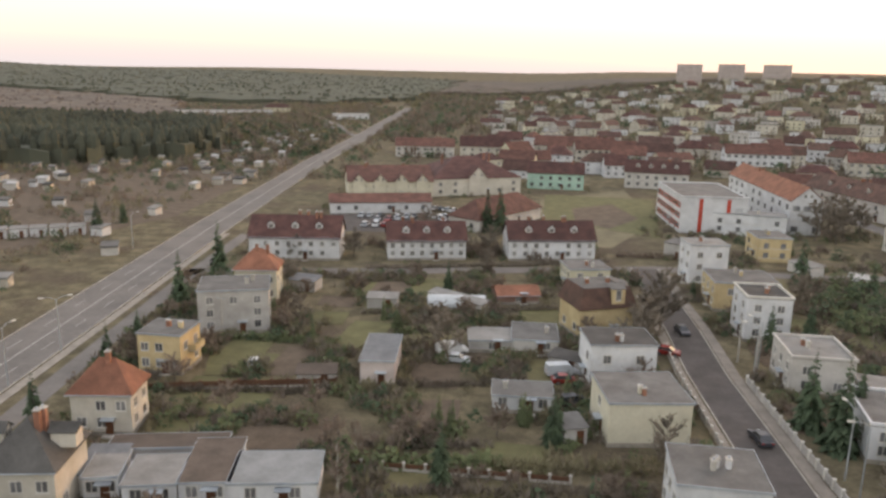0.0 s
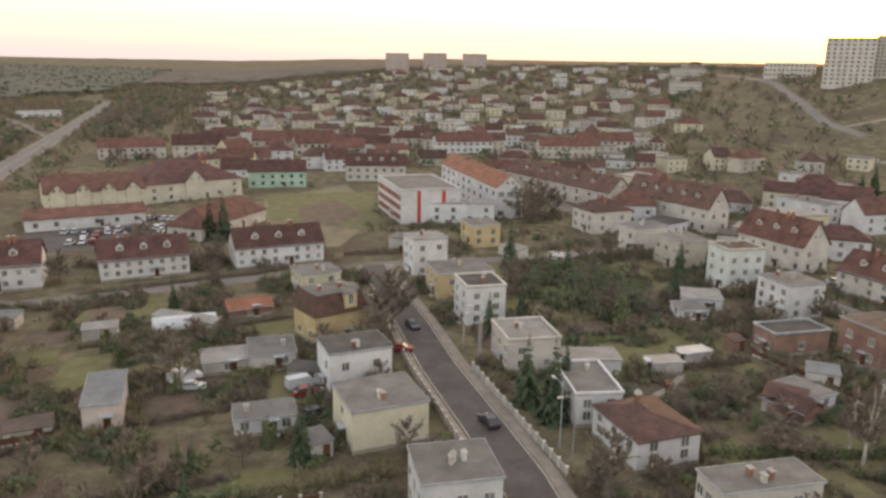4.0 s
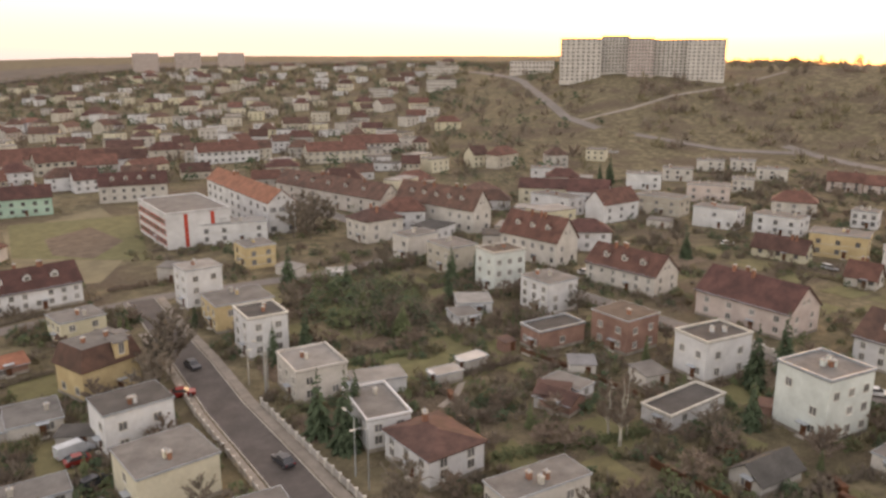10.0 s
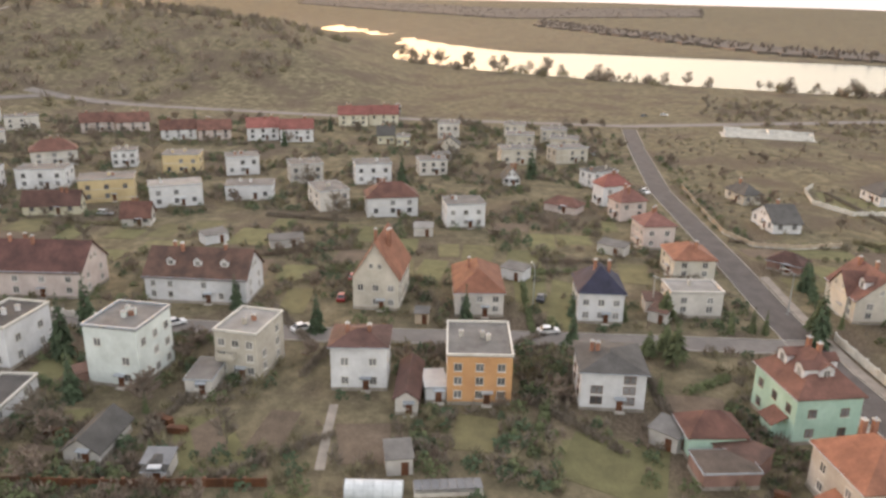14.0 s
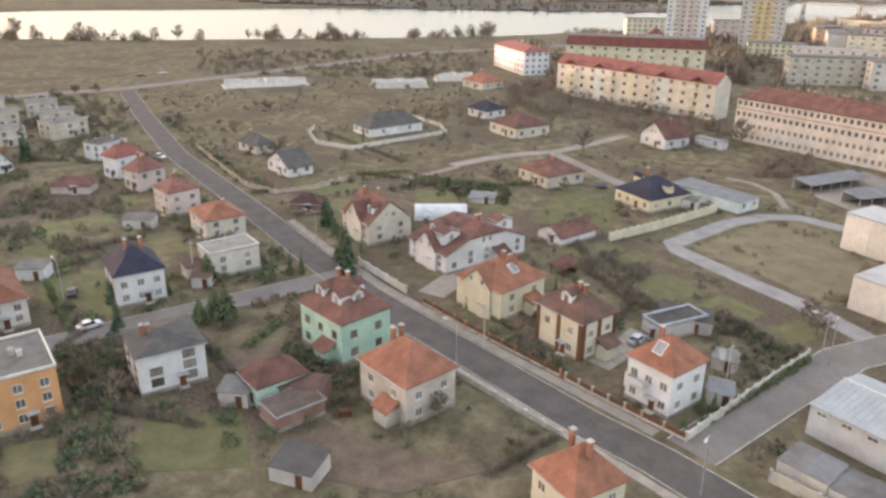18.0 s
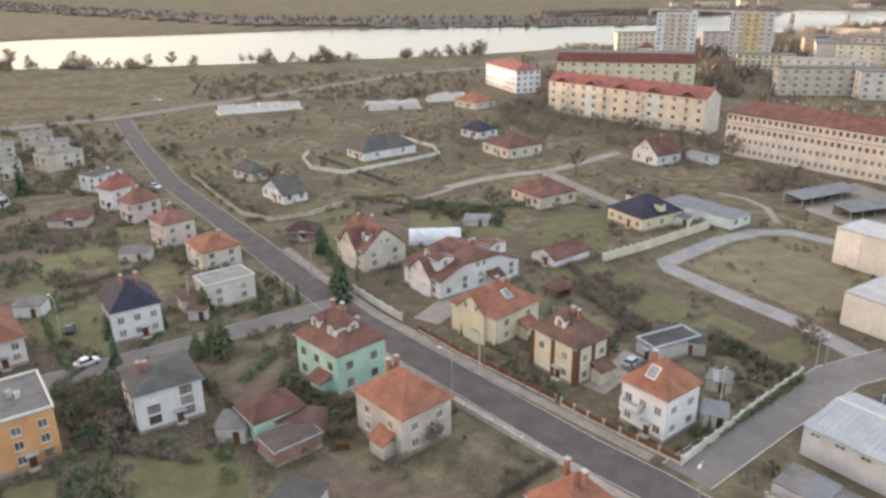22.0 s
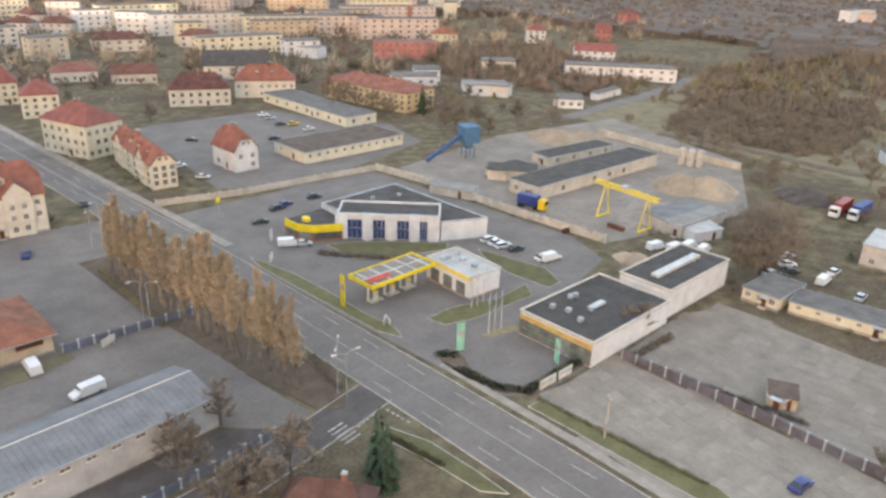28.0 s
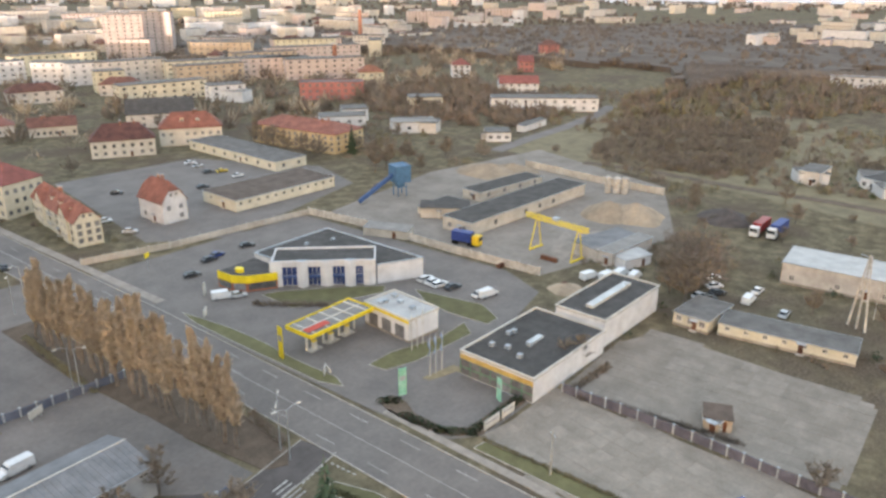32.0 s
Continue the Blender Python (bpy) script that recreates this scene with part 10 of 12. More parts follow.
scrub("town_trees", 3600, (-700, 420, -1100, -300), "leafless street trees among the blocks of flats", 3.0, 9.0, (TWIG, TWIG_R, POPLAR), 9, lambda x, y, r: math.hypot(x, y) > 330 and river_gap(x, y) > 15 and abs(x + 87) > 16 and free(x, y, 3), 12, "street trees")


def pine_wood(name, n, keep, area, label, seed, material, h0, h1, slim=1.0):
    r, g, k = random.Random(seed), Geo(), 0
    s = g.slot(material)
    for i in range(n * 8):
        if k >= n:
            break
        x, y = r.uniform(area[0], area[1]), r.uniform(area[2], area[3])
        if not keep(x, y):
            continue
        k += 1
        h, z = r.uniform(h0, h1), ground_z(x, y)
        R, m, v = h * r.uniform(0.17, 0.28) * slim, 6, len(g.v)
        a0 = r.uniform(0, 1)
        for (hh, rr) in ((0.3, 0.8), (0.62, 1.0), (0.88, 0.55)):
            g.v.extend([(x + R * rr * r.uniform(0.7, 1.25) * math.cos(a0 + 6.2832 * j / m), y + R * rr * r.uniform(0.7, 1.25) * math.sin(a0 + 6.2832 * j / m), z + h * hh + r.uniform(-0.05, 0.05) * h) for j in range(m)])
        g.v.append((x + r.uniform(-0.3, 0.3), y + r.uniform(-0.3, 0.3), z + h))
        for lay in (0, m):
            g.f.extend([(v + lay + j, v + lay + (j + 1) % m, v + lay + m + (j + 1) % m, v + lay + m + j) for j in range(m)])
            g.m.extend([s] * m)
        g.f.extend([(v + 2 * m + j, v + 2 * m + (j + 1) % m, v + 3 * m) for j in range(m)])
        g.m.extend([s] * m)
    return tagged(new(name, g.mesh(name)), label, "forest", kind="stuff")


def az_in(x, y, a, b, r0, r1):
    return a < math.degrees(math.atan2(x, y)) < b and r0 < math.hypot(x, y) < r1


def canopy(name, poly, cell, h0, h1, material, label, seed, rim=True):
    """A closed wood seen from outside: an uneven roof of crowns with its edge drawn down to the ground."""
    r, g = random.Random(seed), Geo()
    xs, ys = [p[0] for p in poly], [p[1] for p in poly]
    nx, ny = int((max(xs) - min(xs)) / cell) + 2, int((max(ys) - min(ys)) / cell) + 2
    s, idx = g.slot(material), {}

    def at(i, j):
        if (i, j) not in idx:
            x, y = min(xs) + (i + r.uniform(-0.4, 0.4)) * cell, min(ys) + (j + r.uniform(-0.4, 0.4)) * cell
            idx[i, j] = len(g.v)
            g.v.append((x, y, ground_z(x, y) + r.uniform(h0, h1) * (0.9 + 0.25 * noise.noise((x * 0.01, y * 0.01, seed)))))
        return idx[i, j]

    ok = {(i, j) for i in range(nx) for j in range(ny) if inside(poly, min(xs) + (i + 0.5) * cell + r.uniform(-0.6, 0.6) * cell, min(ys) + (j + 0.5) * cell + r.uniform(-0.6, 0.6) * cell)}
    for (i, j) in sorted(ok):
        q = (at(i, j), at(i + 1, j), at(i + 1, j + 1), at(i, j + 1))
        g.f.append(q), g.m.append(s)
        for (a, b, n) in ((q[0], q[1], (i, j - 1)), (q[1], q[2], (i + 1, j)), (q[2], q[3], (i, j + 1)), (q[3], q[0], (i - 1, j))):
            if n not in ok:
                k = len(g.v)
                g.v.extend([(g.v[a][0], g.v[a][1], ground_z(*g.v[a][:2]) - 0.5), (g.v[b][0], g.v[b][1], ground_z(*g.v[b][:2]) - 0.5)])
                g.f.append((b, a, k, k + 1)), g.m.append(s)
    return tagged(new(name, g.mesh(name)), label, "forest", kind="stuff")


canopy("pine_forest", PINES, 5, 8, 11, FOREST, "dark pine forest beyond the allotments", 1)
pine_wood("pine_forest", 5200, lambda x, y: inside(PINES, x, y), (-640, -133, 330, 640), "tops of tall pines above the forest", 2, FOREST, 12, 17, 0.75)
canopy("bare_wood", [(-3416, 2612), (-486, 767), (-273, 706), (-273, 771), (-326, 964), (-381, 1054), (-969, 1530), (-3788, 2034)], 9, 4, 6, WOODS_B, "leafless brown wood behind the pines", 2)
canopy("far_forest", [(-3243, 2823), (-1077, 1700), (-378, 1069), (-168, 1018), (-77, 1197), (-24, 1648), (48, 2757), (-954, 3363), (-2301, 3633), (-3183, 2891)], 26, 6, 9, FOREST, "distant pine forest reaching the horizon", 3)
pine_wood("wood", 2600, lambda x, y: inside([(-3416, 2612), (-486, 767), (-273, 706), (-273, 771), (-326, 964), (-381, 1054), (-969, 1530), (-3788, 2034)], x, y), (-3788, -273, 706, 2612), "crowded crowns of a distant leafless wood", 70, WOODS_B, 5, 7, 1.6)
pine_wood("wood", 4200, lambda x, y: inside([(-3243, 2823), (-1077, 1700), (-378, 1069), (-168, 1018), (-77, 1197), (-24, 1648), (48, 2757), (-954, 3363), (-2301, 3633), (-3183, 2891)], x, y), (-3243, 48, 1018, 3633), "crowded crowns of a distant leafless wood", 71, FOREST, 7, 11, 1.6)
canopy("far_wood", [(-90, 1560), (250, 1560), (560, 1480), (820, 1300), (1300, 1900), (700, 2500), (-60, 2700)], 22, 4, 7, WOODS_B, "distant trees behind the last houses of the slope", 21)
pine_wood("wood", 2600, lambda x, y: inside([(-373, -561), (-540, -519), (-580, -430), (-571, -320), (-580, -224), (-626, -135), (-716, -75), (-1001, 60), (-2561, 168), (-1273, -135), (-1055, -412), (-853, -562), (-689, -662), (-519, -780)], x, y), (-2561, -373, -780, 168), "crowded crowns of a distant leafless wood", 40, WOODS_B, 6, 9, 1.6)
canopy("far_forest", [(-373, -561), (-540, -519), (-580, -430), (-571, -320), (-580, -224), (-626, -135), (-716, -75), (-1001, 60), (-2561, 168), (-1273, -135), (-1055, -412), (-853, -562), (-689, -662), (-519, -780)], 15, 4, 7, WOODS_B, "dark leafless forest behind the town", 4)
pine_wood("wood", 2600, lambda x, y: inside([(-475, -171), (-568, -161), (-600, -62), (-655, -68), (-599, -120), (-583, -216)], x, y), (-655, -475, -216, -62), "crowded crowns of a distant leafless wood", 41, WOODS_B, 6, 9, 1.6)
canopy("far_forest", [(-475, -171), (-568, -161), (-600, -62), (-655, -68), (-599, -120), (-583, -216)], 15, 4, 7, WOODS_B, "dark leafless forest behind the town", 5)
pine_wood("wood", 600, lambda x, y: inside([(1731, -236), (918, -416), (709, -606), (589, -772), (647, -848), (804, -688), (1038, -470), (2166, -295)], x, y), (589, 2166, -848, -236), "crowded crowns of a distant leafless wood", 50, WOODS_B, 5, 9)
canopy("far_copse", [(1731, -236), (918, -416), (709, -606), (589, -772), (647, -848), (804, -688), (1038, -470), (2166, -295)], 14, 2, 4, WOODS_B, "band of leafless woods across the river meadows", 8)
pine_wood("wood", 600, lambda x, y: inside([(781, -769), (600, -1069), (655, -1166), (834, -821)], x, y), (600, 834, -1166, -769), "crowded crowns of a distant leafless wood", 52, WOODS_B, 5, 9)
canopy("far_copse", [(781, -769), (600, -1069), (655, -1166), (834, -821)], 14, 2, 4, WOODS_B, "band of leafless woods across the river meadows", 10)
pine_wood("wood", 600, lambda x, y: inside([(3275, 555), (2254, -210), (2571, -864), (3533, -1186), (3032, -282), (4248, 659)], x, y), (2254, 4248, -1186, 659), "crowded crowns of a distant leafless wood", 62, WOODS_B, 4, 8)
canopy("far_copse", [(3275, 555), (2254, -210), (2571, -864), (3533, -1186), (3032, -282), (4248, 659)], 15, 2, 3.5, WOODS_B, "band of leafless woods in the river valley", 14)
scrub("thicket", 800, (-417, -282, -171, -80), "dense leafless thicket on the wasteland", 2.0, 4.5, (TWIG, BARK, TWIG), 31, lambda x, y, r: inside([(-282, -140), (-367, -171), (-417, -103), (-365, -81), (-302, -80), (-285, -95)], x, y) and free(x, y, 1.5), 14, "thicket")
scrub("thicket", 380, (-634, -371, -193, -51), "mixed trees behind the wasteland", 4, 8, (TWIG, TWIG_R, SCRUB), 32, lambda x, y, r: inside([(-396, -188), (-534, -193), (-634, -65), (-510, -51), (-441, -86), (-371, -173)], x, y) and free(x, y, 1.5), 14, "thicket")
scrub("thicket", 500, (-430, -306, -349, -199), "leafless trees among the yards", 3, 7, (TWIG, TWIG_R), 33, lambda x, y, r: inside([(-430, -319), (-397, -199), (-358, -199), (-311, -203), (-307, -248), (-306, -286), (-364, -349)], x, y) and free(x, y, 1.5), 14, "thicket")
scrub("thicket", 70, (-214, -172, -75, -54), "clump of bare trees beside the depot", 3, 8, (TWIG, TWIG_R), 34, lambda x, y, r: inside([(-172, -64), (-206, -75), (-214, -66), (-190, -54), (-172, -58)], x, y) and free(x, y, 1.5), 14, "thicket")
scrub("thicket", 130, (77, 104, 126, 171), "tall dark garden trees and shrubs", 3, 6, (NEEDLE, TWIG, THUJA), 35, lambda x, y, r: inside([(77, 148), (92, 171), (104, 153), (95, 126), (79, 127)], x, y) and free(x, y, 1.5), 14, "thicket")
scrub("thicket", 60, (264, 370, 135, 212), "leafless garden trees", 2, 5, (TWIG, TWIG_R), 36, lambda x, y, r: inside([(264, 175), (344, 212), (370, 167), (311, 135)], x, y) and free(x, y, 1.5), 14, "thicket")
scrub("thicket", 900, (-226, -64, 303, 977), "trees and shrubs of the allotment gardens", 2, 6, (TWIG, TWIG_R, SCRUB, NEEDLE), 37, lambda x, y, r: inside([(-226, 754), (-226, 977), (-83, 612), (-64, 356), (-82, 303), (-133, 456)], x, y) and free(x, y, 1.5), 14, "thicket")
scrub("thicket", 60, (-22, 33, 186, 206), "shrubs in front of the tenements", 1.5, 4, (TWIG, TWIG_R), 38, lambda x, y, r: inside([(-21, 200), (30, 186), (33, 205), (-22, 206)], x, y) and free(x, y, 1.5), 14, "thicket")
scrub("thicket", 500, (-65, 57, 500, 1216), "street trees beside the avenue", 3, 7, (TWIG, TWIG_R, NEEDLE), 39, lambda x, y, r: inside([(-65, 680), (9, 1216), (57, 1141), (5, 602), (-32, 500)], x, y) and free(x, y, 1.5), 14, "thicket")
scrub("thicket", 900, (-249, -72, 627, 1475), "leafless trees behind the allotments", 3, 7, (TWIG, TWIG_R, SCRUB), 41, lambda x, y, r: inside([(-249, 688), (-245, 911), (-158, 1475), (-72, 1443), (-98, 917), (-103, 628), (-178, 627)], x, y) and free(x, y, 1.5), 14, "thicket")
scrub("thicket", 700, (-280, -101, 308, 491), "fruit trees and shrubs of the allotments", 1.5, 3.5, (TWIG, TWIG_R, SCRUB, NEEDLE), 42, lambda x, y, r: inside([(-280, 371), (-245, 386), (-171, 405), (-142, 450), (-132, 491), (-101, 354), (-150, 334), (-233, 308)], x, y) and free(x, y, 1.5), 14, "thicket")
scrub("garden_shrubs", 170, (75, 112, -130, -109), "leafless brushwood on the vacant plot", 0.9, 2.4, (TWIG, TWIG_R, SCRUB), 100, lambda x, y, r: inside([(112, -130), (99, -129), (75, -114), (81, -109), (101, -116)], x, y) and free(x, y, 1.5), 14, "thicket")
scrub("garden_shrubs", 110, (49, 75, -120, -108), "garden shrubs and beds", 0.6, 1.8, (TWIG, TWIG_R, SCRUB, NEEDLE, THUJA), 101, lambda x, y, r: inside([(75, -118), (52, -120), (49, -113), (63, -114), (71, -108)], x, y) and free(x, y, 1.5), 14, "thicket")
scrub("garden_shrubs", 60, (69, 88, -84, -78), "front garden shrubs", 0.6, 1.6, (TWIG, TWIG_R, SCRUB, NEEDLE, THUJA), 102, lambda x, y, r: inside([(84, -78), (69, -79), (71, -82), (88, -84)], x, y) and free(x, y, 1.5), 14, "thicket")
scrub("garden_shrubs", 70, (189, 258, -93, -80), "garden shrubs on the corner plot", 0.6, 1.8, (TWIG, TWIG_R, SCRUB, NEEDLE, THUJA), 103, lambda x, y, r: inside([(246, -83), (196, -80), (189, -87), (258, -93)], x, y) and free(x, y, 1.5), 14, "thicket")
scrub("garden_shrubs", 130, (143, 189, -142, -96), "shrubs between the plots", 0.7, 2.2, (TWIG, TWIG_R, SCRUB, NEEDLE, THUJA), 104, lambda x, y, r: inside([(189, -102), (181, -127), (153, -142), (143, -131), (170, -116), (173, -96)], x, y) and free(x, y, 1.5), 14, "thicket")
scrub("garden_shrubs", 120, (94, 133, -28, -15), "garden shrubs", 0.6, 2.2, (TWIG, TWIG_R, SCRUB, NEEDLE, THUJA), 105, lambda x, y, r: inside([(133, -15), (103, -21), (94, -27), (120, -28)], x, y) and free(x, y, 1.5), 14, "thicket")
scrub("garden_shrubs", 140, (82, 107, -20, 4), "garden shrubs and vegetable beds", 0.6, 2.0, (TWIG, TWIG_R, SCRUB, NEEDLE, THUJA), 106, lambda x, y, r: inside([(107, 1), (98, -20), (82, -17), (92, 4)], x, y) and free(x, y, 1.5), 14, "thicket")
scrub("garden_shrubs", 80, (81, 106, -54, -40), "garden shrubs", 0.6, 2.0, (TWIG, TWIG_R, SCRUB, NEEDLE, THUJA), 107, lambda x, y, r: inside([(106, -48), (91, -54), (81, -46), (85, -40)], x, y) and free(x, y, 1.5), 14, "thicket")
scrub("garden_shrubs", 170, (209, 269, -247, -177), "brushwood on vacant plots", 0.8, 2.4, (TWIG, TWIG_R, SCRUB), 108, lambda x, y, r: inside([(269, -180), (266, -227), (237, -247), (209, -213), (230, -177)], x, y) and free(x, y, 1.5), 14, "thicket")
scrub("garden_shrubs", 420, (324, 513, -325, -145), "scrub along the river road", 1.0, 3.2, (TWIG, TWIG_R, SCRUB), 109, lambda x, y, r: inside([(513, -181), (401, -325), (324, -271), (360, -195), (413, -145)], x, y) and free(x, y, 1.5), 14, "thicket")
scrub("garden_shrubs", 170, (146, 287, -289, -225), "bare trees in front of the apartment blocks", 2.5, 6.5, (TWIG, TWIG_R), 110, lambda x, y, r: inside([(287, -251), (284, -289), (159, -261), (146, -225), (189, -229), (250, -226)], x, y) and free(x, y, 1.5), 14, "thicket")
scrub("garden_shrubs", 60, (221, 361, -610, -359), "tall bare trees among the blocks", 6, 11, (TWIG, TWIG_R), 111, lambda x, y, r: inside([(361, -537), (316, -610), (225, -455), (221, -359), (281, -414)], x, y) and free(x, y, 1.5), 14, "thicket")
scrub("garden_shrubs", 120, (72, 90, 32, 55), "garden shrubs", 0.5, 1.6, (TWIG, TWIG_R, SCRUB, NEEDLE, THUJA), 112, lambda x, y, r: inside([(74, 55), (90, 43), (84, 32), (79, 32), (72, 54)], x, y) and free(x, y, 1.5), 14, "thicket")
scrub("garden_shrubs", 90, (147, 202, 13, 32), "garden shrubs", 0.6, 2.2, (TWIG, TWIG_R, SCRUB, NEEDLE, THUJA), 113, lambda x, y, r: inside([(199, 32), (202, 20), (150, 13), (147, 23)], x, y) and free(x, y, 1.5), 14, "thicket")
scrub("garden_shrubs", 50, (106, 142, -4, 3), "garden shrubs", 0.6, 1.8, (TWIG, TWIG_R, SCRUB, NEEDLE, THUJA), 114, lambda x, y, r: inside([(135, 3), (142, -3), (107, -4), (106, 0)], x, y) and free(x, y, 1.5), 14, "thicket")
scrub("garden_shrubs", 80, (103, 136, -27, -15), "garden shrubs", 0.7, 2.4, (TWIG, TWIG_R, SCRUB, NEEDLE, THUJA), 115, lambda x, y, r: inside([(134, -17), (136, -27), (106, -22), (103, -15)], x, y) and free(x, y, 1.5), 14, "thicket")
scrub("garden_shrubs", 120, (240, 376, -98, -51), "shrubs beside the road", 0.7, 2.2, (TWIG, TWIG_R, SCRUB, NEEDLE, THUJA), 116, lambda x, y, r: inside([(362, -51), (240, -87), (273, -98), (376, -81)], x, y) and free(x, y, 1.5), 14, "thicket")
scrub("garden_shrubs", 60, (47, 68, -99, -83), "front garden shrubs", 0.5, 1.4, (TWIG, TWIG_R, SCRUB, NEEDLE, THUJA), 117, lambda x, y, r: inside([(68, -93), (48, -83), (47, -87), (60, -99)], x, y) and free(x, y, 1.5), 14, "thicket")
scrub("garden_shrubs", 80, (50, 63, -116, -94), "garden shrubs and beds", 0.5, 1.4, (TWIG, TWIG_R, SCRUB, NEEDLE, THUJA), 118, lambda x, y, r: inside([(63, -109), (54, -116), (50, -115), (51, -94)], x, y) and free(x, y, 1.5), 14, "thicket")
scrub("garden_shrubs", 60, (-4, 38, -95, -79), "weeds behind the garages", 0.4, 1.3, (TWIG, SCRUB), 119, lambda x, y, r: inside([(38, -85), (36, -92), (-4, -95), (-3, -88), (19, -79)], x, y) and free(x, y, 1.5), 14, "thicket")
scrub("garden_shrubs", 50, (-142, -113, -56, -51), "weeds along the hall", 0.5, 1.6, (TWIG, SCRUB), 120, lambda x, y, r: inside([(-113, -56), (-128, -55), (-142, -55), (-140, -51), (-113, -53)], x, y) and free(x, y, 1.5), 14, "thicket")
scrub("garden_shrubs", 50, (109, 130, -249, -210), "reddish bushes on the grass", 1.5, 4, (TWIG_R, TWIG), 121, lambda x, y, r: inside([(130, -227), (122, -249), (109, -228), (116, -210)], x, y) and free(x, y, 1.5), 14, "thicket")
tree("pine", 119.2, -43.2, 0.95, 300)
tree("pine", 132.6, -75.2, 1.0, 301)
tree("spruce", 128.3, -26.7, 0.65, 302)
tree("spruce", 138.3, -7.1, 0.7, 303)
tree("thuja", 133.3, -58.5, 1.4, 304)
tree("thuja", 133.7, -62.9, 1.3, 305)
tree("thuja", 133.0, -65.1, 1.2, 306)
tree("spruce", 15.2, 90.7, 0.75, 307)
tree("thuja", 11.6, 95.7, 1.3, 308)
tree("thuja", -0.1, 93.6, 1.3, 309)
tree("thuja", 1.7, 92.9, 1.2, 310)
tree("spruce", 1.4, 162.6, 0.6, 311)
tree("spruce", 14.6, 90.2, 0.7, 312)
tree("pine", 86.0, 123.9, 0.9, 313)
tree("pine", 86.4, 140.1, 0.8, 314)
tree("spruce", 130.0, 150.9, 0.9, 315)
tree("spruce", 119.2, 148.8, 1.0, 316)
tree("spruce", 50.9, 96.7, 1.15, 317)
tree("spruce", 52.5, 91.3, 1.2, 318)
tree("thuja", 76.5, -87.8, 1.2, 319)
tree("spruce", 156.2, -83.4, 0.8, 320)
tree("spruce", 35.9, -258.2, 1.1, 321)
tree("spruce", 19.3, -256.1, 0.9, 322)
tree("spruce", 2.2, -255.2, 1.0, 323)
tree("spruce", -61.3, -66.3, 1.1, 324)
tree("spruce", -227.5, -222.9, 1.2, 325)
tree("thuja", 78.6, 78.4, 1.2, 326)

def hedge(pts, h, w, material, label, seed):
    """A garden hedge along a line, uneven and dense."""
    r, g = random.Random(seed), Geo()
    for p, q in zip(pts, pts[1:]):
        n = max(2, int(math.hypot(q[0] - p[0], q[1] - p[1]) / (w * 0.7)))
        for i in range(n + 1):
            k = i / n
            bush_geo(g, p[0] + (q[0] - p[0]) * k + r.uniform(-0.2, 0.2), p[1] + (q[1] - p[1]) * k + r.uniform(-0.2, 0.2), 0, w * 0.8, h * r.uniform(0.8, 1.15), material, r, 34)
    tagged(new("hedge", g.mesh("hedge")), label, "hedge")


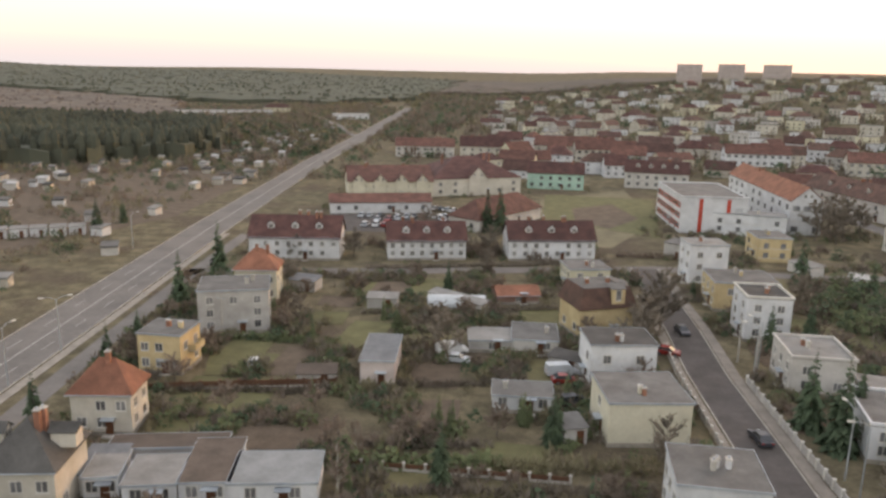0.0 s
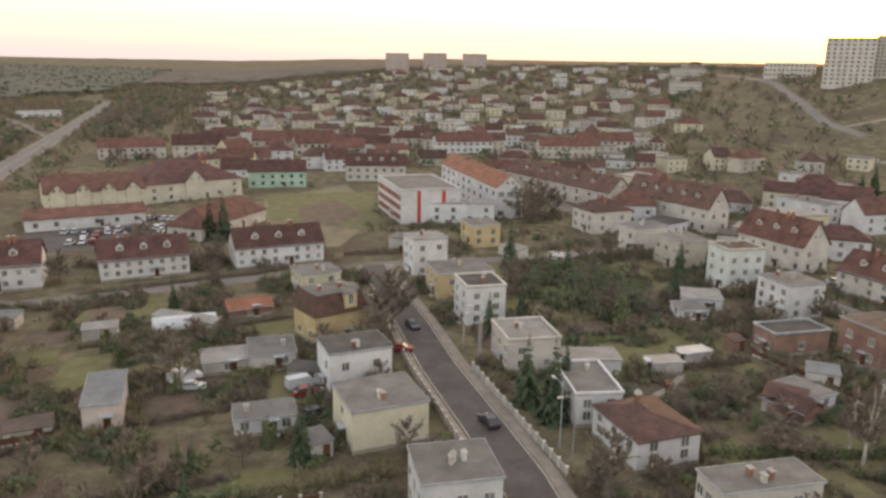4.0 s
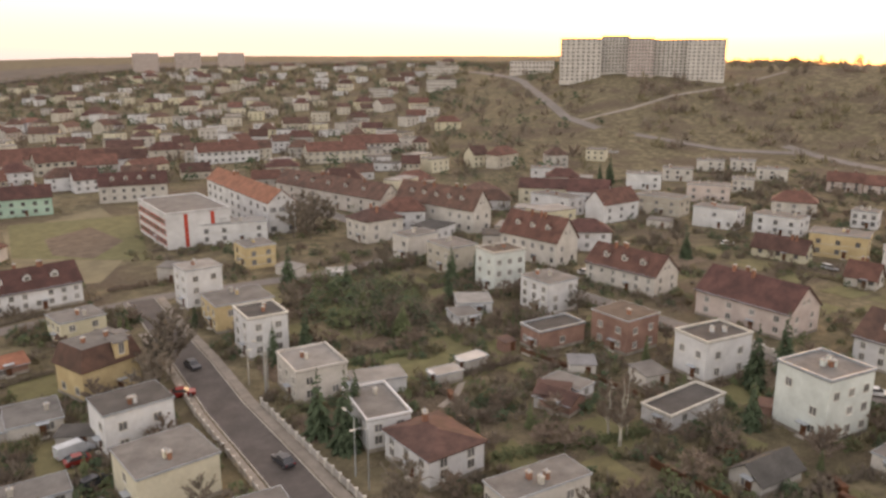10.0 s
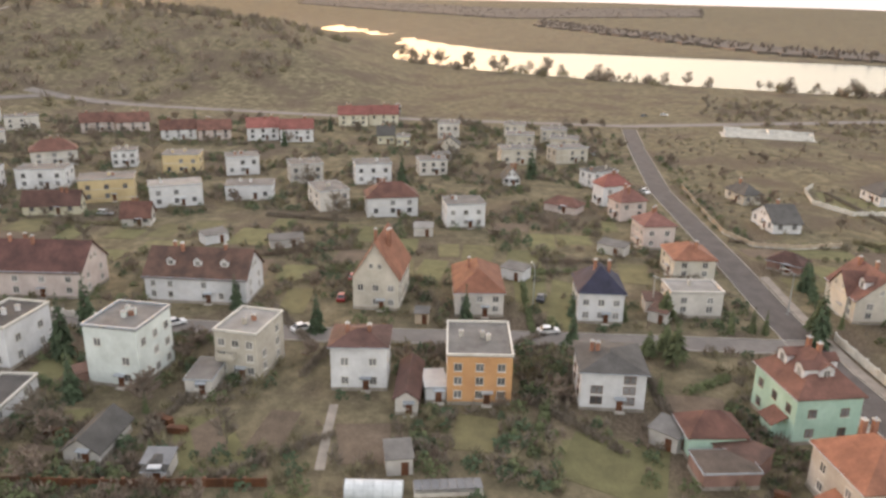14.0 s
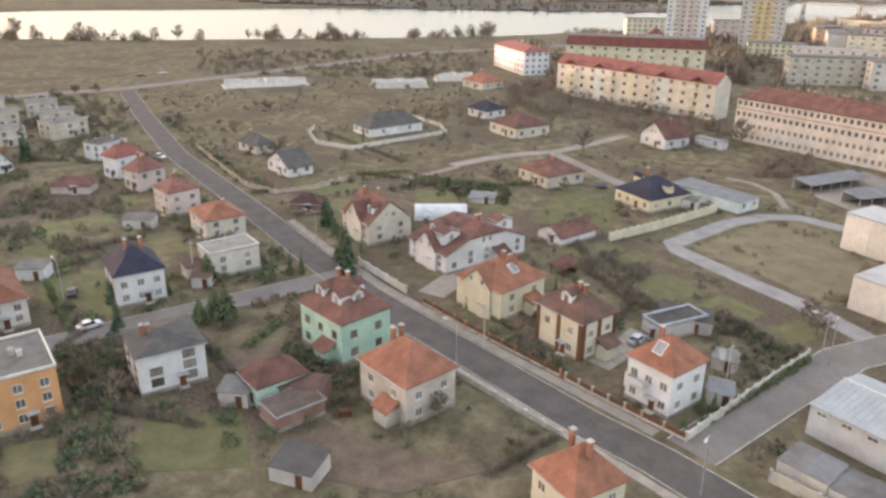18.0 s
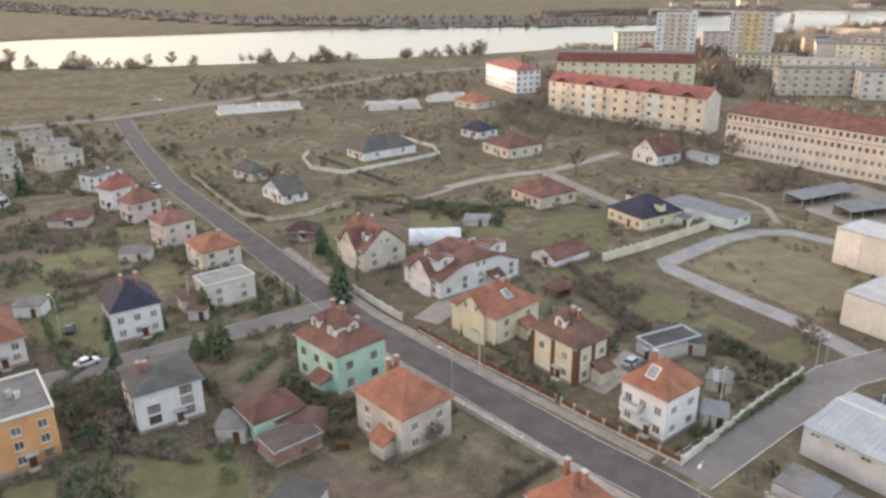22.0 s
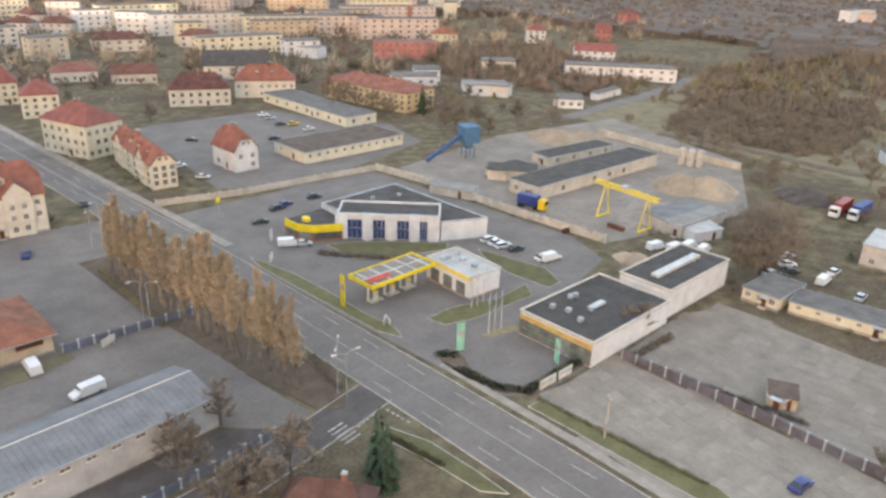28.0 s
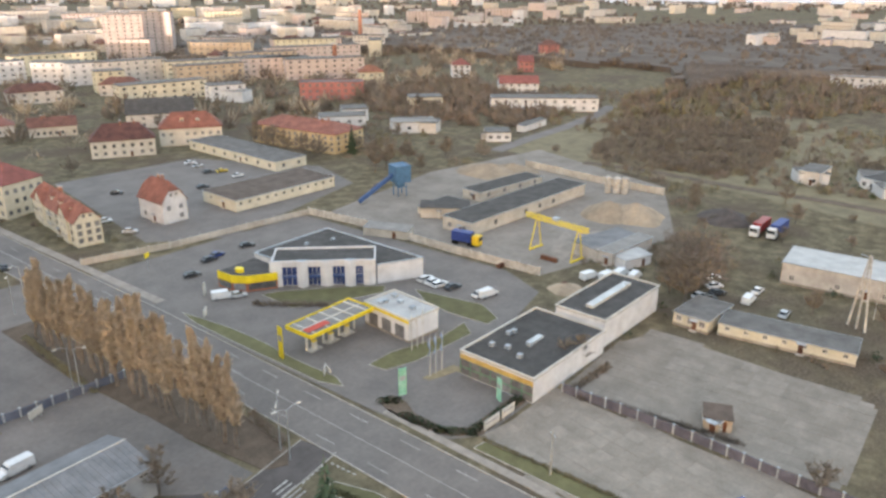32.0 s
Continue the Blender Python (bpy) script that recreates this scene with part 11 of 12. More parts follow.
for pts, h, w, m, lab in (
        ([(-39.9, 127.7), (-18.3, 125.6)], 1.6, 1.2, THUJA, "clipped evergreen thuja hedge along a plot"),
        ([(-42.6, 104.3), (-15.5, 105.1)], 1.3, 1.0, TWIG, "leafless brown garden hedge along a plot"),
        ([(-11.2, 83.4), (7.1, 84.0)], 2.4, 1.6, THUJA, "clipped evergreen thuja hedge along a plot"),
        ([(7.1, 83.5), (25.9, 83.6)], 2.2, 1.6, SCRUB, "overgrown dry brown hedge along a plot"),
        ([(-12.6, 88.6), (6.0, 89.1)], 1.4, 1.2, TWIG, "leafless brown garden hedge along a plot"),
        ([(-8.1, 131.9), (5.0, 135.3)], 1.4, 1.2, THUJA, "clipped evergreen thuja hedge along a plot"),
        ([(-11.6, 107.9), (7.7, 109.0)], 1.2, 1.0, TWIG, "leafless brown garden hedge along a plot"),
        ([(15.9, 88.4), (21.5, 94.8)], 1.5, 1.2, THUJA, "clipped evergreen thuja hedge along a plot"),
        ([(-18.3, 177.9), (30.0, 186.2)], 1.3, 1.0, TWIG, "leafless brown garden hedge along a plot"),
        ([(46.5, 196.4), (61.3, 194.5)], 1.6, 1.2, TWIG_R, "reddish leafless garden hedge along a plot"),
        ([(-15.3, 143.0), (23.4, 148.5)], 1.2, 1.0, TWIG, "leafless brown garden hedge along a plot"),
        ([(-4.8, 77.6), (24.7, 78.6)], 1.4, 1.2, TWIG, "leafless brown garden hedge along a plot"),
        ([(-39.3, 98.6), (-37.8, 89.6)], 1.3, 1.0, SCRUB, "overgrown dry brown hedge along a plot"),
        ([(69.5, 117.9), (83.9, 114.7)], 1.4, 1.1, THUJA, "clipped evergreen thuja hedge along a plot"),
        ([(58.8, 84.9), (80.2, 85.6)], 1.6, 1.2, TWIG, "leafless brown garden hedge along a plot"),
        ([(97.6, 105.5), (118.2, 123.2)], 1.5, 1.2, TWIG, "leafless brown garden hedge along a plot"),
        ([(-15.5, 154.6), (6.8, 149.3)], 1.3, 1.0, SCRUB, "overgrown dry brown hedge along a plot"),
        ([(74.1, 100.8), (96.6, 99.5)], 1.3, 1.1, TWIG, "leafless brown garden hedge along a plot"),
        ([(58.0, 98.3), (68.8, 99.8)], 1.5, 1.0, THUJA, "clipped evergreen thuja hedge along a plot"),
        ([(91.2, 93.6), (110.7, 90.7)], 1.4, 1.1, TWIG_R, "reddish leafless garden hedge along a plot"),
        ([(67.1, 74.1), (90.8, 65.4)], 1.8, 1.4, THUJA, "clipped evergreen thuja hedge along a plot"),
        ([(130.1, 72.6), (112.6, 58.5)], 1.8, 1.2, THUJA, "clipped evergreen thuja hedge along a plot"),
        ([(87.5, 63.1), (89.4, 51.3)], 1.5, 1.2, SCRUB, "overgrown dry brown hedge along a plot"),
        ([(114.3, 21.3), (125.1, 18.4)], 1.6, 1.2, TWIG, "leafless brown garden hedge along a plot"),
        ([(143.5, 31.9), (125.5, 21.5)], 1.5, 1.2, TWIG, "leafless brown garden hedge along a plot"),
        ([(94.3, 41.4), (106.5, 38.4)], 1.3, 1.0, TWIG, "leafless brown garden hedge along a plot"),
        ([(158.0, -20.7), (132.4, -19.7)], 1.3, 0.9, THUJA, "clipped evergreen thuja hedge along a plot"),
        ([(107.0, -16.0), (91.8, -27.8)], 1.5, 1.2, TWIG, "leafless brown garden hedge along a plot"),
        ([(84.0, 30.8), (95.9, 14.3)], 1.3, 1.0, TWIG, "leafless brown garden hedge along a plot"),
        ([(128.3, 49.3), (128.1, 40.3)], 1.4, 1.1, THUJA, "clipped evergreen thuja hedge along a plot"),
        ([(201.9, 107.1), (200.3, 77.7)], 1.4, 1.0, SCRUB, "overgrown dry brown hedge along a plot"),
        ([(212.0, 47.5), (206.7, 24.0)], 1.4, 1.0, TWIG, "leafless brown garden hedge along a plot"),
        ([(176.2, 42.2), (182.1, 20.8)], 1.2, 1.0, TWIG_R, "reddish leafless garden hedge along a plot"),
        ([(173.6, -26.7), (173.8, -44.5)], 1.3, 1.0, TWIG, "leafless brown garden hedge along a plot"),
        ([(91.2, -14.7), (124.0, -24.6)], 1.6, 1.3, THUJA, "clipped evergreen thuja hedge along a plot"),
        ([(165.3, -23.6), (166.5, -33.1)], 1.4, 1.0, THUJA, "clipped evergreen thuja hedge along a plot"),
        ([(133.1, -23.3), (127.1, -16.2)], 1.3, 1.0, TWIG, "leafless brown garden hedge along a plot"),
        ([(114.3, -51.0), (109.8, -42.9)], 1.6, 1.2, THUJA, "clipped evergreen thuja hedge along a plot"),
        ([(118.8, -37.0), (102.5, -37.1)], 1.6, 1.3, TWIG, "leafless brown garden hedge along a plot"),
        ([(93.3, -92.9), (77.1, -87.1)], 1.5, 1.0, THUJA, "clipped evergreen thuja hedge along a plot"),
        ([(169.3, -90.6), (147.9, -81.8)], 2.6, 1.4, NEEDLE, "tall dark green conifer hedge along a plot"),
        ([(156.4, -140.9), (152.9, -155.2)], 1.6, 1.2, THUJA, "clipped evergreen thuja hedge along a plot"),
        ([(100.3, -83.7), (88.4, -84.3)], 1.2, 0.9, THUJA, "clipped evergreen thuja hedge along a plot"),
        ([(77.9, -99.5), (83.9, -113.0)], 1.4, 1.1, TWIG, "leafless brown garden hedge along a plot"),
        ([(70.6, -121.5), (51.7, -117.4)], 1.5, 1.2, TWIG, "leafless brown garden hedge along a plot"),
        ([(191.6, -80.0), (187.6, -97.0)], 1.3, 1.0, TWIG, "leafless brown garden hedge along a plot"),
        ([(192.5, -114.8), (179.4, -122.1)], 1.4, 1.2, SCRUB, "overgrown dry brown hedge along a plot"),
        ([(73.1, -49.8), (79.6, -64.8)], 1.4, 1.1, TWIG, "leafless brown garden hedge along a plot"),
        ([(58.9, -54.3), (59.6, -67.2)], 1.3, 1.0, TWIG, "leafless brown garden hedge along a plot"),
        ([(119.2, -27.0), (107.6, -19.4)], 1.5, 1.2, TWIG, "leafless brown garden hedge along a plot"),
        ([(173.8, -122.1), (155.4, -135.9)], 1.6, 1.2, THUJA, "clipped evergreen thuja hedge along a plot"),
        ([(246.4, -132.7), (196.0, -133.3)], 1.3, 1.0, TWIG, "leafless brown garden hedge along a plot"),
        ([(110.9, -125.2), (96.6, -117.1)], 2.0, 1.5, TWIG, "leafless brown garden hedge along a plot"),
        ([(102.4, -119.7), (79.4, -112.6)], 2.2, 1.6, TWIG, "leafless brown garden hedge along a plot"),
        ([(49.5, -86.3), (50.3, -117.3)], 1.4, 1.1, THUJA, "clipped evergreen thuja hedge along a plot"),
        ([(81.6, -112.4), (63.0, -120.1)], 1.5, 1.2, TWIG, "leafless brown garden hedge along a plot"),
        ([(178.6, -125.7), (157.2, -139.8)], 1.5, 1.1, THUJA, "clipped evergreen thuja hedge along a plot"),
        ([(190.9, -113.2), (184.7, -128.2)], 1.3, 1.0, SCRUB, "overgrown dry brown hedge along a plot"),
        ([(94.7, -114.6), (91.1, -125.8)], 1.6, 1.2, TWIG, "leafless brown garden hedge along a plot"),
        ([(36.8, -83.8), (17.4, -84.3)], 1.2, 1.0, SCRUB, "overgrown dry brown hedge along a plot"),
        ([(-103.7, -133.5), (-114.4, -118.6)], 1.2, 1.4, TWIG, "leafless brown garden hedge along a plot"),
        ([(-90.6, -82.6), (-92.4, -80.4)], 0.9, 1.8, NEEDLE, "low dark evergreen border shrubs"),
        ([(-89.6, -76.6), (-89.6, -68.4), (-92.6, -64.0), (-106.6, -63.6)], 0.9, 1.5, NEEDLE, "low dark evergreen border shrubs"),
        ([(-67.9, -71.0), (-68.4, -61.2)], 0.8, 1.0, GRASS, "low green shrub border along a plot"),
        ([(-73.2, -97.3), (-71.4, -86.8)], 1.0, 1.4, TWIG, "leafless brown garden hedge along a plot"),
        ([(-114.5, -57.5), (-127.3, -56.3)], 1.2, 1.2, TWIG, "leafless brown garden hedge along a plot"),
        ([(-114.9, -54.2), (-117.1, -27.3)], 0.9, 0.8, TWIG, "leafless brown garden hedge along a plot"),
        ([(-92.1, -61.1), (-92.0, -32.1)], 0.5, 0.7, SCRUB, "overgrown dry brown hedge along a plot"),
        ([(-62.8, -157.7), (-60.1, -125.4)], 0.8, 1.0, SCRUB, "overgrown dry brown hedge along a plot"),
):
    hedge(pts, h, w, m, lab, int(abs(pts[0][0] * 7)))

# the town and its woods towards the horizon, too far and too many to count
r, g = random.Random(77), Geo()
for i in range(900):
    az, q = r.uniform(-205, -92), 850 + 2500 * r.random() ** 1.5
    x, y = q * math.sin(radians(az)), q * math.cos(radians(az))
    if river_gap(x, y) < 60 or noise.noise((x * 0.0016, y * 0.0016, 3)) < -0.12:
        continue
    w, d, h, z = r.uniform(12, 55), r.uniform(9, 14), r.choice((5, 6, 8, 12, 15, 15)), ground_z(x, y)
    if r.random() < 0.5:
        w, d = d, w
    g.box(x - w / 2, y - d / 2, z - 2, x + w / 2, y + d / 2, z + h, wall_m(r.choice(("warm", "white", "pink", "cream", "beige", "grey"))), roof_m(r.choice(("red", "orange", "rust"))) if h < 9 else flat_m("felt"))
tagged(new("distant_town", g.mesh("distant_town")), "countless distant blocks and roofs of the town", "town", kind="stuff")
pine_wood("wood", 5200, lambda x, y: az_in(x, y, -205 + 360, 181, 700, 3300) and river_gap(x, y) > 60 and noise.noise((x * 0.0025, y * 0.0025, 5)) > 0.0, (-300, 1500, -3300, -600), "distant leafless woods behind the town", 80, WOODS_B, 5, 9, 1.6)
pine_wood("wood", 6500, lambda x, y: az_in(x, y, -181, -88, 900, 3600) and noise.noise((x * 0.0025, y * 0.0025, 5)) > -0.08, (-3600, 0, -3600, 200), "distant leafless woods behind the town", 81, WOODS_B, 6, 10, 1.6)


# ---- vehicles, fences, masts and other things ----
TYRE = mat("tyre_rubber", "262626", rough=0.9)
RIM = mat("wheel_rim", "8f9294", rough=0.4, metal=0.6)
CGLASS = mat("car_glass", (0.02, 0.025, 0.03), (0.015, 0.018, 0.02), rough=0.08, spec=0.7)
LAMP_R = mat("rear_lamp", "8a1f1c", rough=0.3)
LAMP_W = mat("headlamp", "d5d8da", rough=0.2)
PAINTS = {"white": ("d4d5d4", "c4c5c4"), "silver": ("a4a8ab", "93979a"), "dark": ("33353a", "27292d"), "red": ("7c2320", "641b19"), "blue": ("2b3a72", "222f5d"), "yellow": ("d2b322", "b99c1c"), "green": ("3c5a48", "2e4638"), "orange": ("c2702a", "a35c20")}
CARS = {}


def car_meshes(kind, colour):
    key = (kind, colour)
    if key in CARS:
        return CARS[key]
    pm = mat("car_paint_" + colour, *PAINTS[colour], scale=0.8, rough=0.35, spread=0.05, spec=0.5)
    L, W = {"car": (4.3, 1.75), "van": (5.4, 1.95), "estate": (4.6, 1.78)}[kind]
    prof = {"car": [(-0.5, 0.32), (-0.5, 0.78), (-0.46, 0.92), (-0.3, 0.98), (0.2, 0.92), (0.47, 0.74), (0.5, 0.6), (0.5, 0.32)],
            "estate": [(-0.5, 0.32), (-0.5, 0.95), (-0.44, 1.0), (0.2, 0.95), (0.47, 0.78), (0.5, 0.6), (0.5, 0.32)],
            "van": [(-0.5, 0.35), (-0.5, 1.15), (0.25, 1.15), (0.44, 0.98), (0.5, 0.8), (0.5, 0.35)]}[kind]
    cab = {"car": [(-0.42, 0.96), (-0.27, 1.42), (0.06, 1.44), (0.24, 0.93)], "estate": [(-0.47, 0.98), (-0.42, 1.46), (0.06, 1.48), (0.25, 0.95)], "van": [(-0.5, 1.15), (-0.49, 2.05), (0.18, 2.05), (0.33, 1.12)]}[kind]

    def loft(pts, w0, w1, m):
        g, n = Geo(), len(pts)
        s = g.slot(m)
        for sy in (-1, 1):
            g.v.extend([(x * L, sy * (w0 if z < 1.2 else w1) / 2, z) for x, z in pts])
        g.f.append(tuple(range(n))), g.f.append(tuple(reversed(range(n, 2 * n))))
        g.m.extend([s, s])
        for i in range(n):
            j = (i + 1) % n
            g.f.append((j, i, n + i, n + j))
            g.m.append(s)
        return g
    body = loft(prof, W, W, pm).mesh("body")
    cabin = loft(cab, W * 0.94, W * 0.78 if kind != "van" else W * 0.9, pm if kind == "van" else CGLASS).mesh("cabin")
    roof = Geo()
    if kind == "van":
        roof.box(0.16 * L, -W * 0.42, 1.3, 0.28 * L, W * 0.42, 1.75, CGLASS)
    else:
        x0, x1 = cab[1][0] * L, cab[2][0] * L
        roof.box(x0, -W * 0.385, 1.43, x1, W * 0.385, 1.49, pm)
    wh = Geo()
    n = 12
    for i in range(n):
        a, b = 6.2832 * i / n, 6.2832 * (i + 1) / n
        p, q = (0.31 * math.cos(a), 0.31 * math.sin(a)), (0.31 * math.cos(b), 0.31 * math.sin(b))
        wh.face([(p[0], -0.1, p[1]), (q[0], -0.1, q[1]), (q[0], 0.1, q[1]), (p[0], 0.1, p[1])], TYRE)
    for sy in (-0.1, 0.1):
        wh.face([(0.31 * math.cos(6.2832 * i / n), sy, 0.31 * math.sin(6.2832 * i / n)) for i in range(n)][::1 if sy < 0 else -1], TYRE)
        wh.face([(0.19 * math.cos(6.2832 * i / n), sy * 1.06, 0.19 * math.sin(6.2832 * i / n)) for i in range(n)][::1 if sy < 0 else -1], RIM)
    lr, lw = Geo(), Geo()
    lr.box(-0.02, -0.16, -0.08, 0.02, 0.16, 0.08, LAMP_R)
    lw.box(-0.02, -0.18, -0.07, 0.02, 0.18, 0.07, LAMP_W)
    CARS[key] = (L, W, body, cabin, roof.mesh("roof"), wh.mesh("wheel"), lr.mesh("tail_lamp"), lw.mesh("headlamp"))
    return CARS[key]


def car(x, y, rot, colour="white", kind="car", z=0.06):
    L, W, body, cabin, roof, wh, lr, lw = car_meshes(kind, colour)
    nm = {"car": "car", "van": "van", "estate": "estate_car"}[kind]
    e = thing(nm, x, y, z, rot, "parked %s %s with dark windows" % (colour, {"car": "hatchback car", "van": "delivery van", "estate": "estate car"}[kind]), "van" if kind == "van" else "car", "parked cars")
    part("body", body, e), part("cabin" if kind == "van" else "glasshouse", cabin, e), part("windscreen" if kind == "van" else "roof", roof, e)
    for sx in (-0.31, 0.31):
        for sy in (-1, 1):
            part("wheel", wh, e, at=(sx * L, sy * (W / 2 - 0.08), 0.31))
    for sy in (-1, 1) if math.hypot(x, y) < 125 else ():
        part("tail_lamp", lr, e, at=(-L / 2, sy * W * 0.38, 0.75))
        part("headlamp", lw, e, at=(L / 2, sy * W * 0.36, 0.66))
    return e


def lorry(x, y, rot, cab_c, box_c, L=13.6, label="", tanker=False):
    cm, bm = mat("lorry_paint_" + cab_c, *PAINTS[cab_c], rough=0.4), mat("lorry_paint_" + box_c, *PAINTS[box_c], rough=0.5)
    e = thing("lorry", x, y, 0.06, rot, label, "lorry")
    g = Geo()
    g.box(-L / 2, -1.25, 1.15, L / 2, 1.25, 3.9, bm)
    part("trailer", g, e)
    g = Geo()
    g.box(L / 2 + 0.5, -1.2, 0.6, L / 2 + 2.6, 1.2, 3.3, cm)
    c = part("cab", g, e)
    g = Geo()
    g.box(L / 2 + 2.6, -1.1, 1.9, L / 2 + 2.64, 1.1, 2.9, CGLASS)
    part("windscreen", g, c)
    g = Geo()
    g.box(-L / 2 + 0.5, -0.9, 0.8, L / 2 + 2.4, 0.9, 1.149, TYRE)
    part("chassis", g, e)
    for u in (-0.42, -0.33, -0.24, 0.42, 0.6):
        for sy in (-1.0, 1.0):
            g = Geo()
            g.tube((u * L, sy - 0.15, 0.5), (u * L, sy + 0.15, 0.5), 0.5, 0.5, TYRE, 12)
            part("wheel", g, e)
    return e


def street_lamp(x, y, rot, h=9.0, double=False):
    e = thing("street_lamp", x, y, 0, rot, "grey steel street lamp with %s arm" % ("a double" if double else "one curved"), "street lamp", "street lamps")
    g = Geo()
    g.tube((0, 0, 0), (0, 0, h), 0.11, 0.07, POLE, 8)
    part("pole", g, e)
    for s in ((1, -1) if double else (1,)):
        g = Geo()
        g.tube((0, 0, h), (s * 1.0, 0, h + 0.5), 0.05, 0.05, POLE, 6)
        g.tube((s * 1.0, 0, h + 0.5), (s * 1.9, 0, h + 0.55), 0.05, 0.05, POLE, 6)
        part("arm", g, e)
        g = Geo()
        g.box(s * 2.2 - 0.4, -0.14, h + 0.45, s * 2.2 + 0.4, 0.14, h + 0.62, TRIM_W)
        part("lantern", g, e)


def fence(name, pts, label, h=1.3, post=2.6, wall=None, post_m=None, rail_m=None, w=0.3, cat="fence", solid=True):
    """A fence along a line: a low wall or panels between square posts."""
    x0, y0 = pts[0]
    e = thing(name, x0, y0, 0, 0, label, cat)
    pm, rm = post_m or CONC, rail_m or wall or CONC
    g = Geo()
    g.box(-w / 2, -w / 2, -0.2, w / 2, w / 2, h + 0.15, pm)
    g.box(-w / 2 - 0.06, -w / 2 - 0.06, h + 0.15, w / 2 + 0.06, w / 2 + 0.06, h + 0.23, pm)
    pmesh = g.mesh("post")
    for a, b in zip(pts, pts[1:]):
        L = math.hypot(b[0] - a[0], b[1] - a[1])
        n, ang = max(1, round(L / post)), math.degrees(math.atan2(b[1] - a[1], b[0] - a[0]))
        g = Geo()
        s = L / n
        if solid:
            g.box(w / 2, -0.07, -0.2, s - w / 2, 0.07, h, rm)
        else:
            g.box(w / 2, -0.08, -0.2, s - w / 2, 0.08, 0.4, CONC)
            g.box(w / 2, -0.03, 0.42, s - w / 2, 0.03, h, rm)
        panel = g.mesh("panel")
        for i in range(n):
            k = i / n
            m = pose(a[0] - x0 + (b[0] - a[0]) * k, a[1] - y0 + (b[1] - a[1]) * k, 0, 0, 0, ang)
            part("post", pmesh, e, m=m)
            part("panel", panel, e, m=m)
    part("post", pmesh, e, m=pose(pts[-1][0] - x0, pts[-1][1] - y0, 0))
    return e


def heap(x, y, r, h, material, label, seed):
    rr, g = random.Random(seed), Geo()
    n, rings = 22, 7
    vs, fs = [], []
    for k in range(rings):
        q = 1 - k / (rings - 1)
        for i in range(n):
            a = 6.2832 * i / n
            d = r * q * (1 + 0.18 * noise.noise((math.cos(a) * 1.5, math.sin(a) * 1.5, seed)))
            vs.append((d * math.cos(a) * 1.25, d * math.sin(a), h * (1 - q) ** 0.85 + rr.uniform(-0.1, 0.1) - 0.1 * (k == 0)))
    for k in range(rings - 1):
        fs.extend([(k * n + i, k * n + (i + 1) % n, (k + 1) * n + (i + 1) % n, (k + 1) * n + i) for i in range(n)])
    g.v, g.f, g.m = vs, fs, [g.slot(material)] * len(fs)
    solo("gravel_heap", g, x, y, 0, seed * 20, label, "heap", kind="stuff")


def gantry_crane(x0, y0, x1, y1, h):
    e = thing("gantry_crane", x0, y0, 0, math.degrees(math.atan2(y1 - y0, x1 - x0)), "yellow gantry crane over the concrete plant yard", "crane")
    L = math.hypot(x1 - x0, y1 - y0)
    g = Geo()
    for dy in (-0.5, 0.5):
        for dz in (0, 1.0):
            g.box(-4, dy - 0.08, h + dz - 0.08, L + 3, dy + 0.08, h + dz + 0.08, YEL)
    n = 14
    for i in range(n):
        a, b = -4 + (L + 7) * i / n, -4 + (L + 7) * (i + 1) / n
        for dy in (-0.5, 0.5):
            g.tube((a, dy, h), (b, dy, h + 1.0), 0.05, 0.05, YEL, 4)
            g.tube((a, dy, h + 1.0), (b, dy, h), 0.05, 0.05, YEL, 4)
    part("girder", g, e)
    for u in (0, L):
        for s in (-1, 1):
            g = Geo()
            g.tube((u - 0.3, s * 2.4, 0.3), (u, s * 0.5, h), 0.16, 0.14, YEL, 6)
            part("leg", g, e)
        g = Geo()
        g.box(u - 0.3, -2.8, 0, u + 0.3, 2.8, 0.35, YEL)
        part("bogie", g, e)
    g = Geo()
    g.box(L * 0.4, -0.9, h + 1.1, L * 0.4 + 1.6, 0.9, h + 1.8, METAL)
    part("trolley", g, e)


def silo(x, y):
    e = thing("concrete_mixer_tower", x, y, 0, -20, "blue steel batching tower of the concrete plant", "silo")
    bm = mat("blue_steel", "42607d", "364f68", rough=0.6)
    for sx in (-1.6, 1.6):
        for sy in (-1.6, 1.6):
            g = Geo()
            g.box(sx - 0.15, sy - 0.15, 0, sx + 0.15, sy + 0.15, 4, bm)
            part("leg", g, e)
    g = Geo()
    g.box(-2.8, -2.8, 5, 2.8, 2.8, 10.5, bm)
    part("bin", g, e)
    g = Geo()
    g.box(-1.2, -1.2, 3, 1.2, 1.2, 4.997, bm)
    part("hopper", g, e)
    g = Geo()
    g.box(-3, -3, 10.503, 3, 3, 10.8, bm)
    part("roof", g, e)
    g = Geo()
    g.box(2.25, -0.6, 8.2, 2.26 + 0.1, 0.6, 8.4, bm)
    g.tube((2.8, 0, 7.5), (17, 3, 1.0), 0.8, 0.8, mat("dark_blue_steel", "3b4f74", rough=0.7), 4)
    part("conveyor", g, e)


